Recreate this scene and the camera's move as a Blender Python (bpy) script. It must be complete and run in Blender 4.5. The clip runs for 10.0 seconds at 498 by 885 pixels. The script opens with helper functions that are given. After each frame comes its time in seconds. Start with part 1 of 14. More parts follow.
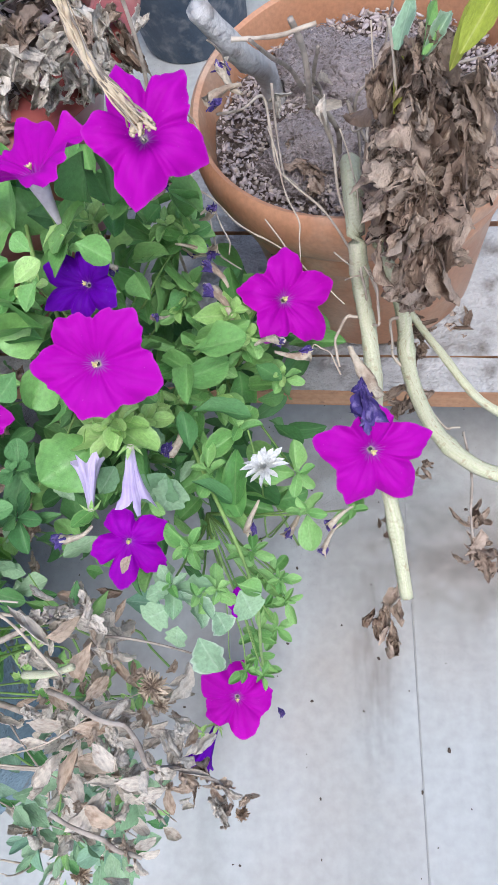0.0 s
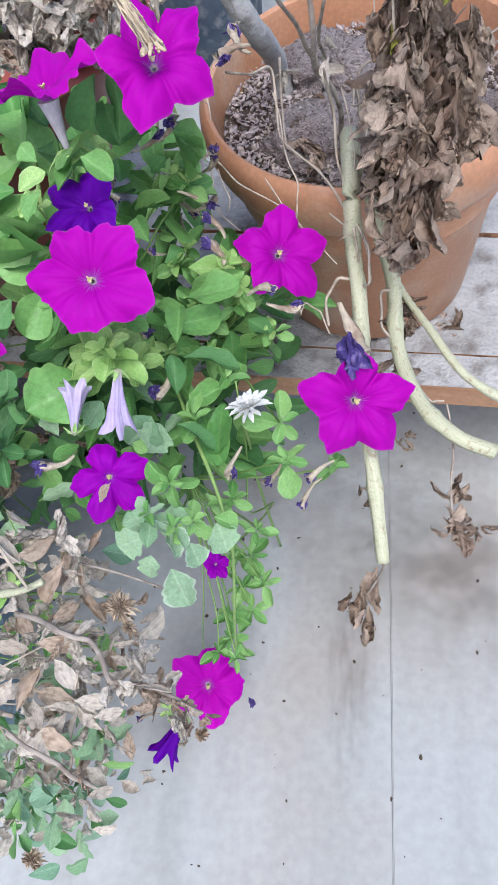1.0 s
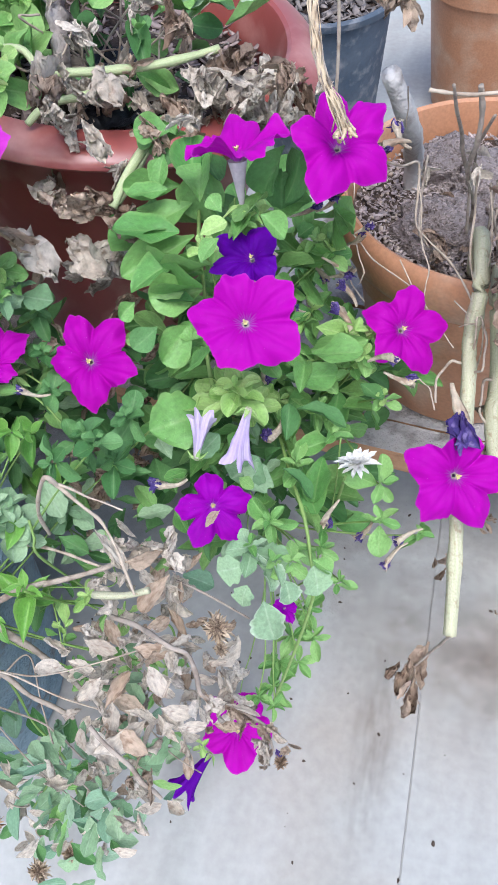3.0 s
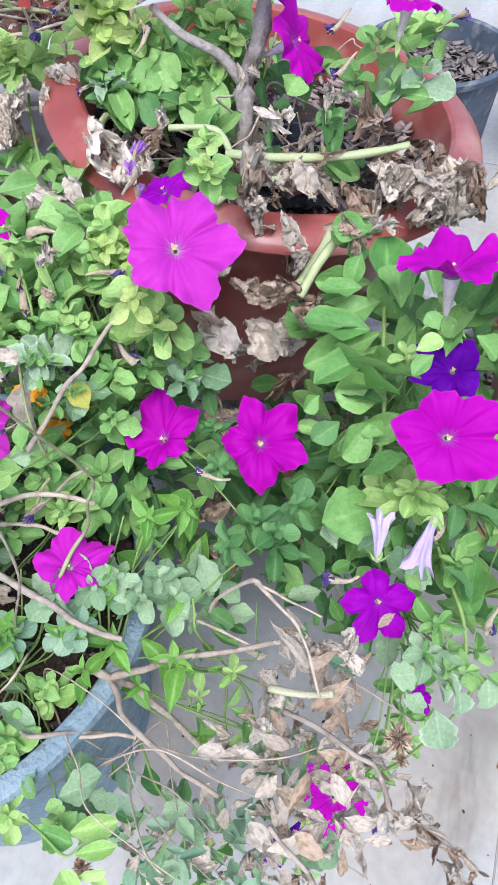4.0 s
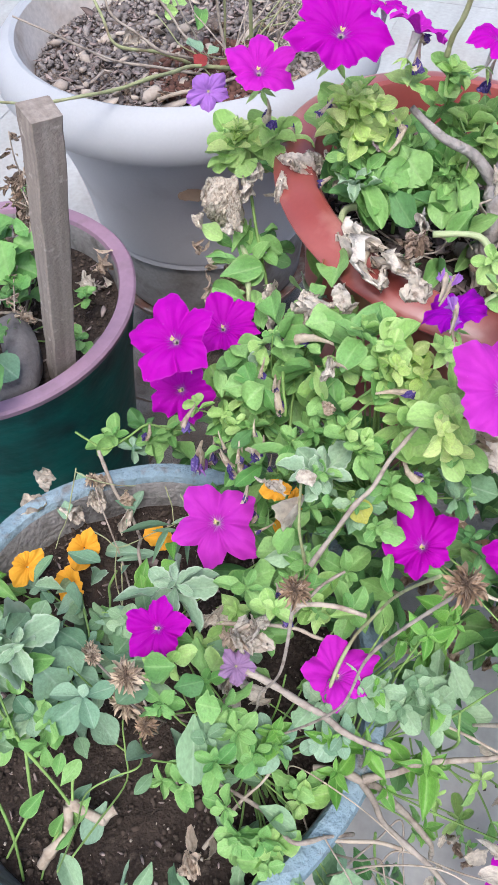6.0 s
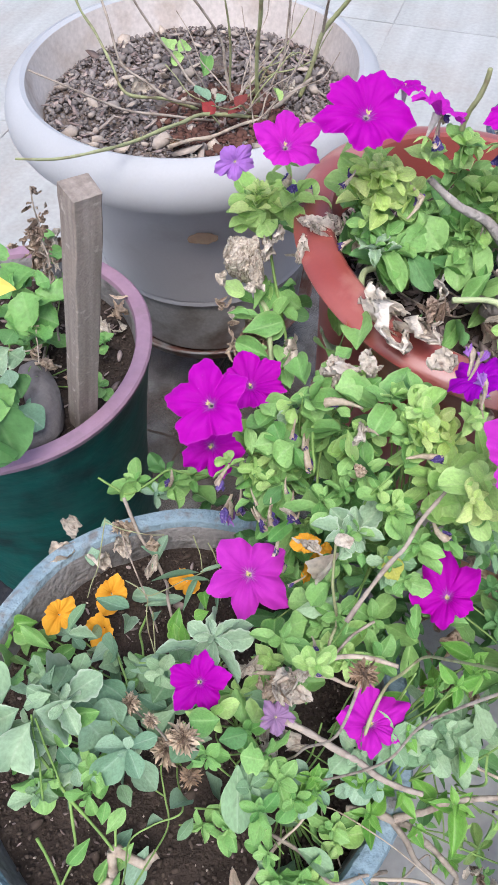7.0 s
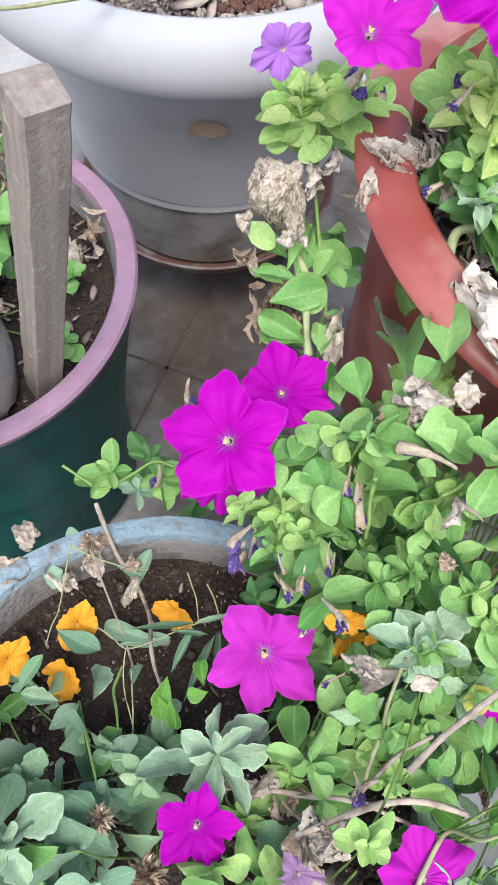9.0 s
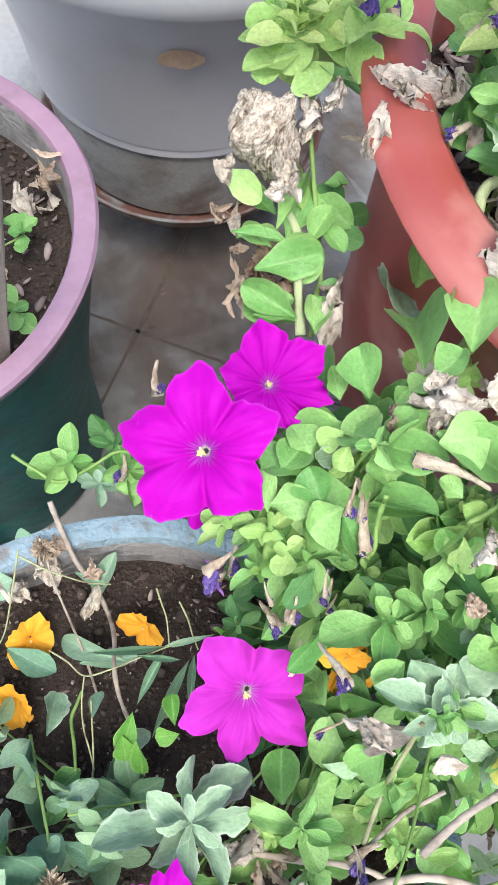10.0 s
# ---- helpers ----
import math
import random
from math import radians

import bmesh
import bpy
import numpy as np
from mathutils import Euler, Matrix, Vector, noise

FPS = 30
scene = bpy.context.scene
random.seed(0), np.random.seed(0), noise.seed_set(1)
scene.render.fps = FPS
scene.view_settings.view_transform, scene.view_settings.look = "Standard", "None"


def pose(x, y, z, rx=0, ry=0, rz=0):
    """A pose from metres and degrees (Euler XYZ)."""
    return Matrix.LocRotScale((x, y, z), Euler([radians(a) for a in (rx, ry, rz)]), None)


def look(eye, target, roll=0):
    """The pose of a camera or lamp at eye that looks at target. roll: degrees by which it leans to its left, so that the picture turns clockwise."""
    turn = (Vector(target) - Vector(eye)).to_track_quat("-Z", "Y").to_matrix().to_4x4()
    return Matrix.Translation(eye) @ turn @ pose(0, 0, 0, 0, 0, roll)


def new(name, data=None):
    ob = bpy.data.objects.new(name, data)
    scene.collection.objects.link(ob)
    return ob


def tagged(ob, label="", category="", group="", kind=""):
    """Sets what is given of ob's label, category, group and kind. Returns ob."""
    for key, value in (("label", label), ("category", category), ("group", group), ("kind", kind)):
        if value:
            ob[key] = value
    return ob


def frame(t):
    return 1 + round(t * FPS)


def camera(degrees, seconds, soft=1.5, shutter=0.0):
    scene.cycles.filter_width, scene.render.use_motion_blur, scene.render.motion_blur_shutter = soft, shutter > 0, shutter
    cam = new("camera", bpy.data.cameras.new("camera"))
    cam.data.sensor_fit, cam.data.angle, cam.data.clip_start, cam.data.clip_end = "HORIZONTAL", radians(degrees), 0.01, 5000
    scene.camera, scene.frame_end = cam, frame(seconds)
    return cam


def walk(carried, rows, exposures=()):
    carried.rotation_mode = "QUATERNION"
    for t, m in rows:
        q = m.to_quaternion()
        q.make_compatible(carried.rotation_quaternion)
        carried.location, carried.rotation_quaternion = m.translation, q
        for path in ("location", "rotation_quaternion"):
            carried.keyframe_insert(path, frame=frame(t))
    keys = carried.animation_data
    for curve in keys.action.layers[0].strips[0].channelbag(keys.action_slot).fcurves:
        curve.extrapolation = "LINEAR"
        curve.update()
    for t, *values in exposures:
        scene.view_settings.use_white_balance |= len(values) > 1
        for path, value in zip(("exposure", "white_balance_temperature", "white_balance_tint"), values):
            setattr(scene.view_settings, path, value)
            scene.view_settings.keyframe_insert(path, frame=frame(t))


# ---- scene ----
cam = camera(37.4, 10.0, soft=1.0)
PATH = [
    (0, (0.01, -0.106, 0.836), (-0.093, 0.801, -0.944), -25.3),
    (0.5, (-0.004, -0.141, 0.814), (-0.076, 0.829, -0.934), -21.4),
    (1, (-0.006, -0.17, 0.808), (-0.044, 0.865, -0.903), -17.7),
    (1.5, (-0.006, -0.159, 0.796), (-0.105, 0.917, -0.886), -15.7),
    (2, (-0.011, -0.167, 0.807), (-0.099, 0.921, -0.869), -12.7),
    (2.2, (-0.013, -0.173, 0.81), (-0.098, 0.909, -0.87), -11.8),
    (3.3, (-0.102, -0.186, 0.850), (-0.153, 1.023, -0.743), -6.0),
    (3.5, (-0.128, -0.172, 0.862), (-0.193, 1.040, -0.728), -5.0),
    (4, (-0.171, -0.141, 0.879), (-0.251, 1.057, -0.720), -3.7),
    (4.5, (-0.225, -0.115, 0.893), (-0.313, 1.078, -0.710), -3.1),
    (5, (-0.276, -0.097, 0.918), (-0.384, 1.104, -0.678), -2.3),
    (5.5, (-0.329, -0.085, 0.934), (-0.468, 1.110, -0.664), -2.9),
    (6, (-0.347, -0.081, 0.939), (-0.479, 1.095, -0.673), -4.0),
    (6.2, (-0.355, -0.079, 0.943), (-0.474, 1.093, -0.674), -4.1),
    (7.3, (-0.395, -0.044, 1.008), (-0.432, 1.144, -0.601), -0.7),
    (7.5, (-0.399, -0.025, 1.017), (-0.418, 1.161, -0.593), 0.7),
    (8, (-0.420, 0.018, 1.009), (-0.479, 1.116, -0.662), -0.4),
    (8.5, (-0.431, 0.071, 0.947), (-0.436, 1.023, -0.812), 3.2),
    (9, (-0.432, 0.128, 0.894), (-0.410, 0.997, -0.908), 5.0),
    (9.5, (-0.428, 0.166, 0.846), (-0.369, 0.954, -0.991), 6.2),
    (10, (-0.434, 0.184, 0.833), (-0.343, 0.938, -1.017), 10.2),
]
walk(cam, [(t, look(eye, target, roll)) for t, eye, target, roll in PATH], [(0, 0.68, 5880, 12), (2, 0.67, 5880, 12), (3.5, 0.87, 5980, 12), (4.5, 0.92, 6020, 16), (5.5, 0.83, 6080, 12), (6, 0.83, 6170, 13), (8, 0.76, 6270, 14), (9, 0.98, 6320, 11), (10, 1.26, 6310, 9)])


# ---- light ----
world = bpy.data.worlds.new("sky")
scene.world = world
world.use_nodes = True
wn = world.node_tree.nodes
wn.clear()
sky = wn.new("ShaderNodeTexSky")
sky.sky_type = "NISHITA"
sky.sun_disc = False
sky.sun_elevation = radians(58)
sky.sun_rotation = radians(200)
sky.air_density, sky.dust_density, sky.ozone_density = 1.0, 3.2, 1.0
wbg = wn.new("ShaderNodeBackground")
wbg.inputs["Strength"].default_value = 0.15
wout = wn.new("ShaderNodeOutputWorld")
world.node_tree.links.new(sky.outputs[0], wbg.inputs["Color"])
world.node_tree.links.new(wbg.outputs[0], wout.inputs["Surface"])
sun = new("sun", bpy.data.lights.new("sun", "SUN"))
sun.data.energy = 1.62
sun.data.angle = radians(24)
sun.data.color = (1.0, 0.98, 0.95)
sun.matrix_world = look((0.4, -1.2, 3.0), (0, 0, 0))


# ---- materials ----
def material(name):
    m = bpy.data.materials.new(name)
    m.use_nodes = True
    t = m.node_tree
    return m, t.nodes, t.links, t.nodes["Principled BSDF"]


def rgb(c):
    return (c[0], c[1], c[2], 1.0)


def mixed(nodes, links, fac, a, b, blend="MIX"):
    n = nodes.new("ShaderNodeMix")
    n.data_type = "RGBA"
    n.blend_type = blend
    for socket, value in ((n.inputs[0], fac), (n.inputs[6], a), (n.inputs[7], b)):
        if isinstance(value, (int, float)):
            socket.default_value = value
        elif isinstance(value, tuple):
            socket.default_value = rgb(value)
        else:
            links.new(value, socket)
    return n.outputs[2]


def ramp(nodes, links, fac, lo, hi):
    n = nodes.new("ShaderNodeMapRange")
    n.inputs["From Min"].default_value, n.inputs["From Max"].default_value = lo, hi
    links.new(fac, n.inputs["Value"])
    return n.outputs[0]


def grain(nodes, links, scale, detail=4.0, coord="Object", stretch=None):
    tc = nodes.new("ShaderNodeTexCoord")
    n = nodes.new("ShaderNodeTexNoise")
    n.inputs["Scale"].default_value, n.inputs["Detail"].default_value = scale, detail
    if stretch:
        mp = nodes.new("ShaderNodeMapping")
        mp.inputs["Rotation"].default_value = (0, 0, radians(stretch[3]))
        mp.inputs["Scale"].default_value = stretch[:3]
        links.new(tc.outputs[coord], mp.inputs[0])
        links.new(mp.outputs[0], n.inputs["Vector"])
    else:
        links.new(tc.outputs[coord], n.inputs["Vector"])
    return n.outputs["Fac"]


def bump(nodes, links, bsdf, height, strength, distance):
    b = nodes.new("ShaderNodeBump")
    b.inputs["Strength"].default_value, b.inputs["Distance"].default_value = strength, distance
    links.new(height, b.inputs["Height"])
    links.new(b.outputs[0], bsdf.inputs["Normal"])


def surface(name, a, b, dirt=None, scale=14.0, fine=160.0, rough=0.7, relief=0.002, spec=0.3, dirt_at=(0.5, 0.7), coord="Object", stretch=None, strength=0.5, speck=0.35):
    """A worn surface: two tones in broad patches, dirt in blotches, and fine relief."""
    m, nodes, links, bsdf = material(name)
    broad = ramp(nodes, links, grain(nodes, links, scale, 5, coord, stretch), 0.3, 0.7)
    fine_n = grain(nodes, links, fine, 6, coord)
    col = mixed(nodes, links, broad, a, b)
    if dirt:
        blot = ramp(nodes, links, grain(nodes, links, scale * 2.3, 8, coord), *dirt_at)
        col = mixed(nodes, links, blot, col, dirt)
    col = mixed(nodes, links, ramp(nodes, links, fine_n, 0.2, 0.9), col, mixed(nodes, links, speck, col, (0.02, 0.02, 0.02)))
    links.new(col, bsdf.inputs["Base Color"])
    bsdf.inputs["Roughness"].default_value = rough
    bsdf.inputs["Specular IOR Level"].default_value = spec
    bump(nodes, links, bsdf, fine_n, strength, relief)
    return m


def leafy(name, a, b, edge=None, vein=None, rough=0.55, through_light=0.14, spots=None, spec=0.3, scale=11.0, worn=0.28):
    """Thin living or dead tissue: tone by piece, blotches, a paler midrib along local x, light passing through."""
    m, nodes, links, bsdf = material(name)
    info = nodes.new("ShaderNodeObjectInfo")
    geo = nodes.new("ShaderNodeNewGeometry")
    both = nodes.new("ShaderNodeMath")
    both.operation = "ADD"
    links.new(info.outputs["Random"], both.inputs[0])
    links.new(geo.outputs["Random Per Island"], both.inputs[1])
    frac = nodes.new("ShaderNodeMath")
    frac.operation = "FRACT"
    links.new(both.outputs[0], frac.inputs[0])
    tone = frac.outputs[0]
    col = mixed(nodes, links, tone, a, b)
    mott = grain(nodes, links, scale, 7, "Object")
    tex = nodes.new("ShaderNodeTexCoord")
    uv = nodes.new("ShaderNodeSeparateXYZ")
    links.new(tex.outputs["UV"], uv.inputs[0])
    off = nodes.new("ShaderNodeMath")
    off.operation = "SUBTRACT"
    links.new(uv.outputs[1], off.inputs[0])
    off.inputs[1].default_value = 0.5
    ab = nodes.new("ShaderNodeMath")
    ab.operation = "ABSOLUTE"
    links.new(off.outputs[0], ab.inputs[0])
    if vein:
        rib = ramp(nodes, links, ab.outputs[0], 0.05, 0.0)
        skew = nodes.new("ShaderNodeMath")
        skew.operation = "MULTIPLY_ADD"
        links.new(ab.outputs[0], skew.inputs[0])
        skew.inputs[1].default_value = -0.55
        links.new(uv.outputs[0], skew.inputs[2])
        wave = nodes.new("ShaderNodeMath")
        wave.operation = "PINGPONG"
        links.new(skew.outputs[0], wave.inputs[0])
        wave.inputs[1].default_value = 0.075
        side = ramp(nodes, links, wave.outputs[0], 0.014, 0.0)
        col = mixed(nodes, links, mul(nodes, links, side, 0.05), col, vein)
        col = mixed(nodes, links, mul(nodes, links, rib, 0.34), col, vein)
    if edge:
        rim = ramp(nodes, links, ab.outputs[0], 0.38, 0.5)
        col = mixed(nodes, links, mul(nodes, links, rim, 0.5), col, edge)
        dust = ramp(nodes, links, grain(nodes, links, scale * 5, 2, "Object"), 0.70, 0.78)
        col = mixed(nodes, links, mul(nodes, links, dust, 0.4), col, (0.62, 0.64, 0.55))
    if spots:
        col = mixed(nodes, links, ramp(nodes, links, grain(nodes, links, scale * 0.55, 8, "Object"), 0.50, 0.68), col, spots)
    col = mixed(nodes, links, ramp(nodes, links, mott, 0.35, 0.75), col, mixed(nodes, links, worn, col, (0.03, 0.025, 0.015)))
    links.new(col, bsdf.inputs["Base Color"])
    bsdf.inputs["Roughness"].default_value = rough
    bsdf.inputs["Specular IOR Level"].default_value = spec
    quilt = mott
    if vein:
        low = nodes.new("ShaderNodeMath")
        low.operation = "MULTIPLY_ADD"
        links.new(side, low.inputs[0])
        low.inputs[1].default_value = -0.10
        links.new(mott, low.inputs[2])
        quilt = low.outputs[0]
    bump(nodes, links, bsdf, grain(nodes, links, scale * 3.5, 9, "Object") if worn > 0.3 else quilt, 0.9 if worn > 0.3 else 0.5, 0.0015 if worn > 0.3 else 0.0012)
    if through_light:
        tr = nodes.new("ShaderNodeBsdfTranslucent")
        links.new(col, tr.inputs["Color"])
        mix = nodes.new("ShaderNodeMixShader")
        mix.inputs[0].default_value = through_light
        links.new(bsdf.outputs[0], mix.inputs[1])
        links.new(tr.outputs[0], mix.inputs[2])
        links.new(mix.outputs[0], nodes["Material Output"].inputs["Surface"])
    return m


def mul(nodes, links, value, k):
    n = nodes.new("ShaderNodeMath")
    n.operation = "MULTIPLY"
    links.new(value, n.inputs[0])
    n.inputs[1].default_value = k
    return n.outputs[0]


def petal(name, outer, inner, dark, rough=0.6, eye=0.11):
    """Petal tissue: colour runs out from a veined throat (UV: x outwards, y round)."""
    m, nodes, links, bsdf = material(name)
    tex = nodes.new("ShaderNodeTexCoord")
    uv = nodes.new("ShaderNodeSeparateXYZ")
    links.new(tex.outputs["UV"], uv.inputs[0])
    info = nodes.new("ShaderNodeObjectInfo")
    vein = nodes.new("ShaderNodeTexWave")
    vein.wave_type, vein.bands_direction = "BANDS", "Y"
    vein.inputs["Scale"].default_value, vein.inputs["Distortion"].default_value = 1.25, 7.0
    vein.inputs["Detail"].default_value, vein.inputs["Detail Scale"].default_value = 3.0, 1.6
    links.new(tex.outputs["UV"], vein.inputs["Vector"])
    soft = grain(nodes, links, 5, 6, "Object")
    col = mixed(nodes, links, mul(nodes, links, ramp(nodes, links, vein.outputs["Fac"], 0.45, 1.0), 0.16), outer, dark)
    col = mixed(nodes, links, mul(nodes, links, info.outputs["Random"], 0.22), col, dark)
    col = mixed(nodes, links, mul(nodes, links, ramp(nodes, links, soft, 0.40, 0.75), 0.30), col, dark)
    near = ramp(nodes, links, uv.outputs[0], 0.75, 0.15)
    col = mixed(nodes, links, mul(nodes, links, near, 0.30), col, dark)
    reach = nodes.new("ShaderNodeMath")
    reach.operation = "MULTIPLY_ADD"
    links.new(vein.outputs["Fac"], reach.inputs[0])
    reach.inputs[1].default_value = -eye * 1.1
    links.new(uv.outputs[0], reach.inputs[2])
    col = mixed(nodes, links, mul(nodes, links, ramp(nodes, links, reach.outputs[0], eye * 1.0, -eye * 1.1), 0.55), col, inner)
    col = mixed(nodes, links, ramp(nodes, links, uv.outputs[0], eye * 0.5, eye * 0.05), col, (0.52, 0.50, 0.38))
    rim = ramp(nodes, links, uv.outputs[0], 0.955, 1.0)
    col = mixed(nodes, links, mul(nodes, links, rim, 0.05), col, (0.72, 0.42, 0.74))
    dust = ramp(nodes, links, grain(nodes, links, 38, 2, "Object"), 0.74, 0.80)
    col = mixed(nodes, links, mul(nodes, links, dust, 0.30), col, (0.75, 0.55, 0.76))
    links.new(col, bsdf.inputs["Base Color"])
    bsdf.inputs["Roughness"].default_value = rough
    bsdf.inputs["Specular IOR Level"].default_value = 0.08
    bump(nodes, links, bsdf, vein.outputs["Fac"], 0.30, 0.0007)
    tr = nodes.new("ShaderNodeBsdfTranslucent")
    links.new(col, tr.inputs["Color"])
    mix = nodes.new("ShaderNodeMixShader")
    mix.inputs[0].default_value = 0.22
    links.new(bsdf.outputs[0], mix.inputs[1])
    links.new(tr.outputs[0], mix.inputs[2])
    links.new(mix.outputs[0], nodes["Material Output"].inputs["Surface"])
    return m


M = {}
M["slab"] = surface("grey_slab", (0.345, 0.355, 0.335), (0.455, 0.465, 0.45), dirt=(0.34, 0.30, 0.255), scale=2.0, fine=90, rough=0.7, relief=0.0006, dirt_at=(0.45, 0.9), strength=0.25, coord="Object", stretch=(7.0, 0.4, 1, 0), speck=0.25)
M["joint"] = surface("joint_sand", (0.28, 0.285, 0.29), (0.44, 0.445, 0.45), scale=40, rough=0.9)
M["ground"] = surface("bare_ground", (0.42, 0.41, 0.39), (0.5, 0.49, 0.47), scale=3, rough=0.9)
M["board"] = surface("painted_board", (0.40, 0.39, 0.365), (0.56, 0.55, 0.525), dirt=(0.20, 0.18, 0.155), scale=16, fine=240, rough=0.85, relief=0.004, dirt_at=(0.5, 0.7), strength=0.9, stretch=(0.35, 2.5, 1, 0), speck=0.25)
M["raw_edge"] = surface("raw_wood_edge", (0.42, 0.22, 0.12), (0.50, 0.30, 0.17), dirt=(0.16, 0.09, 0.06), scale=18, fine=200, rough=0.85, relief=0.002, dirt_at=(0.58, 0.7), stretch=(0.6, 6, 8, -23))
M["brick"] = surface("old_brick", (0.20, 0.11, 0.08), (0.27, 0.15, 0.10), dirt=(0.10, 0.08, 0.07), scale=25, rough=0.9)
M["grey_pot"] = surface("pale_grey_plastic", (0.365, 0.375, 0.385), (0.41, 0.42, 0.43), dirt=(0.33, 0.33, 0.325), scale=6, fine=320, rough=0.55, relief=0.0003, dirt_at=(0.55, 0.95), strength=0.05, speck=0.08)
M["grimy_wall"] = surface("grimy_grey_plastic", (0.25, 0.235, 0.22), (0.33, 0.32, 0.31), dirt=(0.15, 0.12, 0.10), scale=9, fine=200, rough=0.7, relief=0.0004, dirt_at=(0.45, 0.68), strength=0.2)
M["grey_wall"] = surface("grey_plastic_body", (0.36, 0.36, 0.38), (0.41, 0.41, 0.43), dirt=(0.29, 0.275, 0.27), scale=5, fine=320, rough=0.45, relief=0.0003, dirt_at=(0.55, 0.85), strength=0.05, speck=0.08)
M["grey_inner"] = surface("stained_inner_plastic", (0.58, 0.52, 0.47), (0.66, 0.60, 0.56), dirt=(0.48, 0.40, 0.34), scale=9, rough=0.6, relief=0.0005)
M["stain"] = surface("brown_stain", (0.22, 0.15, 0.10), (0.27, 0.20, 0.14), scale=30, rough=0.8)
# near-black brown: the shadow under the saucer is put into this colour
M["stand"] = surface("shadow_dark_brick", (0.040, 0.026, 0.020), (0.060, 0.040, 0.032), dirt=(0.10, 0.08, 0.07), scale=20, rough=0.7)
M["saucer"] = surface("brown_saucer", (0.17, 0.08, 0.06), (0.22, 0.11, 0.08), dirt=(0.30, 0.29, 0.27), scale=16, rough=0.6, dirt_at=(0.45, 0.65))
M["green_glaze"] = surface("dark_green_paint", (0.001, 0.062, 0.055), (0.003, 0.100, 0.086), dirt=(0.002, 0.030, 0.030), scale=9, fine=40, rough=0.38, relief=0.0022, spec=0.22, stretch=(1, 1, 8, 0), strength=0.7)
M["pink_rim"] = surface("mauve_painted_rim", (0.285, 0.175, 0.245), (0.335, 0.215, 0.285), dirt=(0.22, 0.15, 0.185), scale=18, fine=120, rough=0.75, relief=0.0015, dirt_at=(0.55, 0.8), speck=0.2)
M["blue_rim"] = surface("weathered_blue_paint", (0.185, 0.275, 0.325), (0.285, 0.385, 0.435), dirt=(0.20, 0.20, 0.195), scale=24, fine=190, rough=0.85, relief=0.004, dirt_at=(0.56, 0.7), strength=0.9)
M["concrete"] = surface("grey_concrete", (0.24, 0.23, 0.22), (0.31, 0.30, 0.29), dirt=(0.14, 0.13, 0.12), scale=20, fine=180, rough=0.95, relief=0.004, strength=0.9)
# pale pink streaks here: scuffs, with gloss highlights painted into the same tone
M["red_plastic"] = surface("red_brown_plastic", (0.25, 0.050, 0.040), (0.32, 0.085, 0.070), dirt=(0.50, 0.26, 0.22), scale=7, fine=300, rough=0.32, relief=0.0003, dirt_at=(0.5, 0.78), strength=0.08, spec=0.55, speck=0.12, stretch=(2.5, 0.6, 1, 0))
M["terracotta"] = surface("terracotta_plastic", (0.48, 0.225, 0.115), (0.57, 0.295, 0.165), dirt=(0.62, 0.44, 0.31), scale=9, fine=300, rough=0.42, relief=0.0005, dirt_at=(0.5, 0.8), strength=0.25)
M["bucket"] = surface("slate_blue_bucket", (0.06, 0.09, 0.13), (0.11, 0.14, 0.18), dirt=(0.25, 0.26, 0.28), scale=20, rough=0.6)
M["soil"] = surface("dark_soil", (0.035, 0.024, 0.018), (0.06, 0.042, 0.032), dirt=(0.12, 0.09, 0.07), scale=40, fine=260, rough=0.95, relief=0.006, dirt_at=(0.6, 0.72), strength=1.0)
M["clod"] = surface("soil_crumb", (0.06, 0.042, 0.032), (0.10, 0.075, 0.058), scale=60, rough=0.95)
M["chip"] = leafy("litter_chip", (0.40, 0.32, 0.29), (0.15, 0.11, 0.10), through_light=0, rough=0.9, scale=220.0)
M["gravel"] = leafy("gravel_stone", (0.30, 0.265, 0.245), (0.11, 0.095, 0.09), through_light=0, rough=0.85, scale=220.0)
M["grit"] = leafy("mauve_grey_grit", (0.52, 0.45, 0.43), (0.27, 0.22, 0.21), through_light=0, rough=0.9, scale=220.0)
M["grit_soil"] = surface("gritty_brown_soil", (0.13, 0.10, 0.08), (0.20, 0.155, 0.125), dirt=(0.09, 0.06, 0.05), scale=40, fine=260, rough=0.95, relief=0.006, strength=1.0)
M["root_mat"] = surface("mauve_grey_root_mat", (0.63, 0.54, 0.51), (0.46, 0.385, 0.365), dirt=(0.28, 0.22, 0.19), scale=5, fine=22, rough=0.95, relief=0.012, dirt_at=(0.52, 0.66), strength=1.0)
M["red_soil"] = surface("reddish_soil", (0.10, 0.046, 0.035), (0.15, 0.07, 0.05), scale=60, rough=0.95)
M["pale_stone"] = leafy("pale_gravel_stone", (0.52, 0.44, 0.36), (0.34, 0.29, 0.25), through_light=0, rough=0.85, scale=220.0)
M["stake"] = surface("weathered_stake_wood", (0.22, 0.18, 0.15), (0.37, 0.315, 0.27), dirt=(0.50, 0.44, 0.38), scale=40, fine=330, rough=0.92, relief=0.0016, dirt_at=(0.60, 0.74), stretch=(3, 3, 0.16, 0), strength=0.6)
M["black_sheet"] = surface("black_plastic_sheet", (0.012, 0.013, 0.016), (0.02, 0.022, 0.028), scale=20, rough=0.35, relief=0.004)

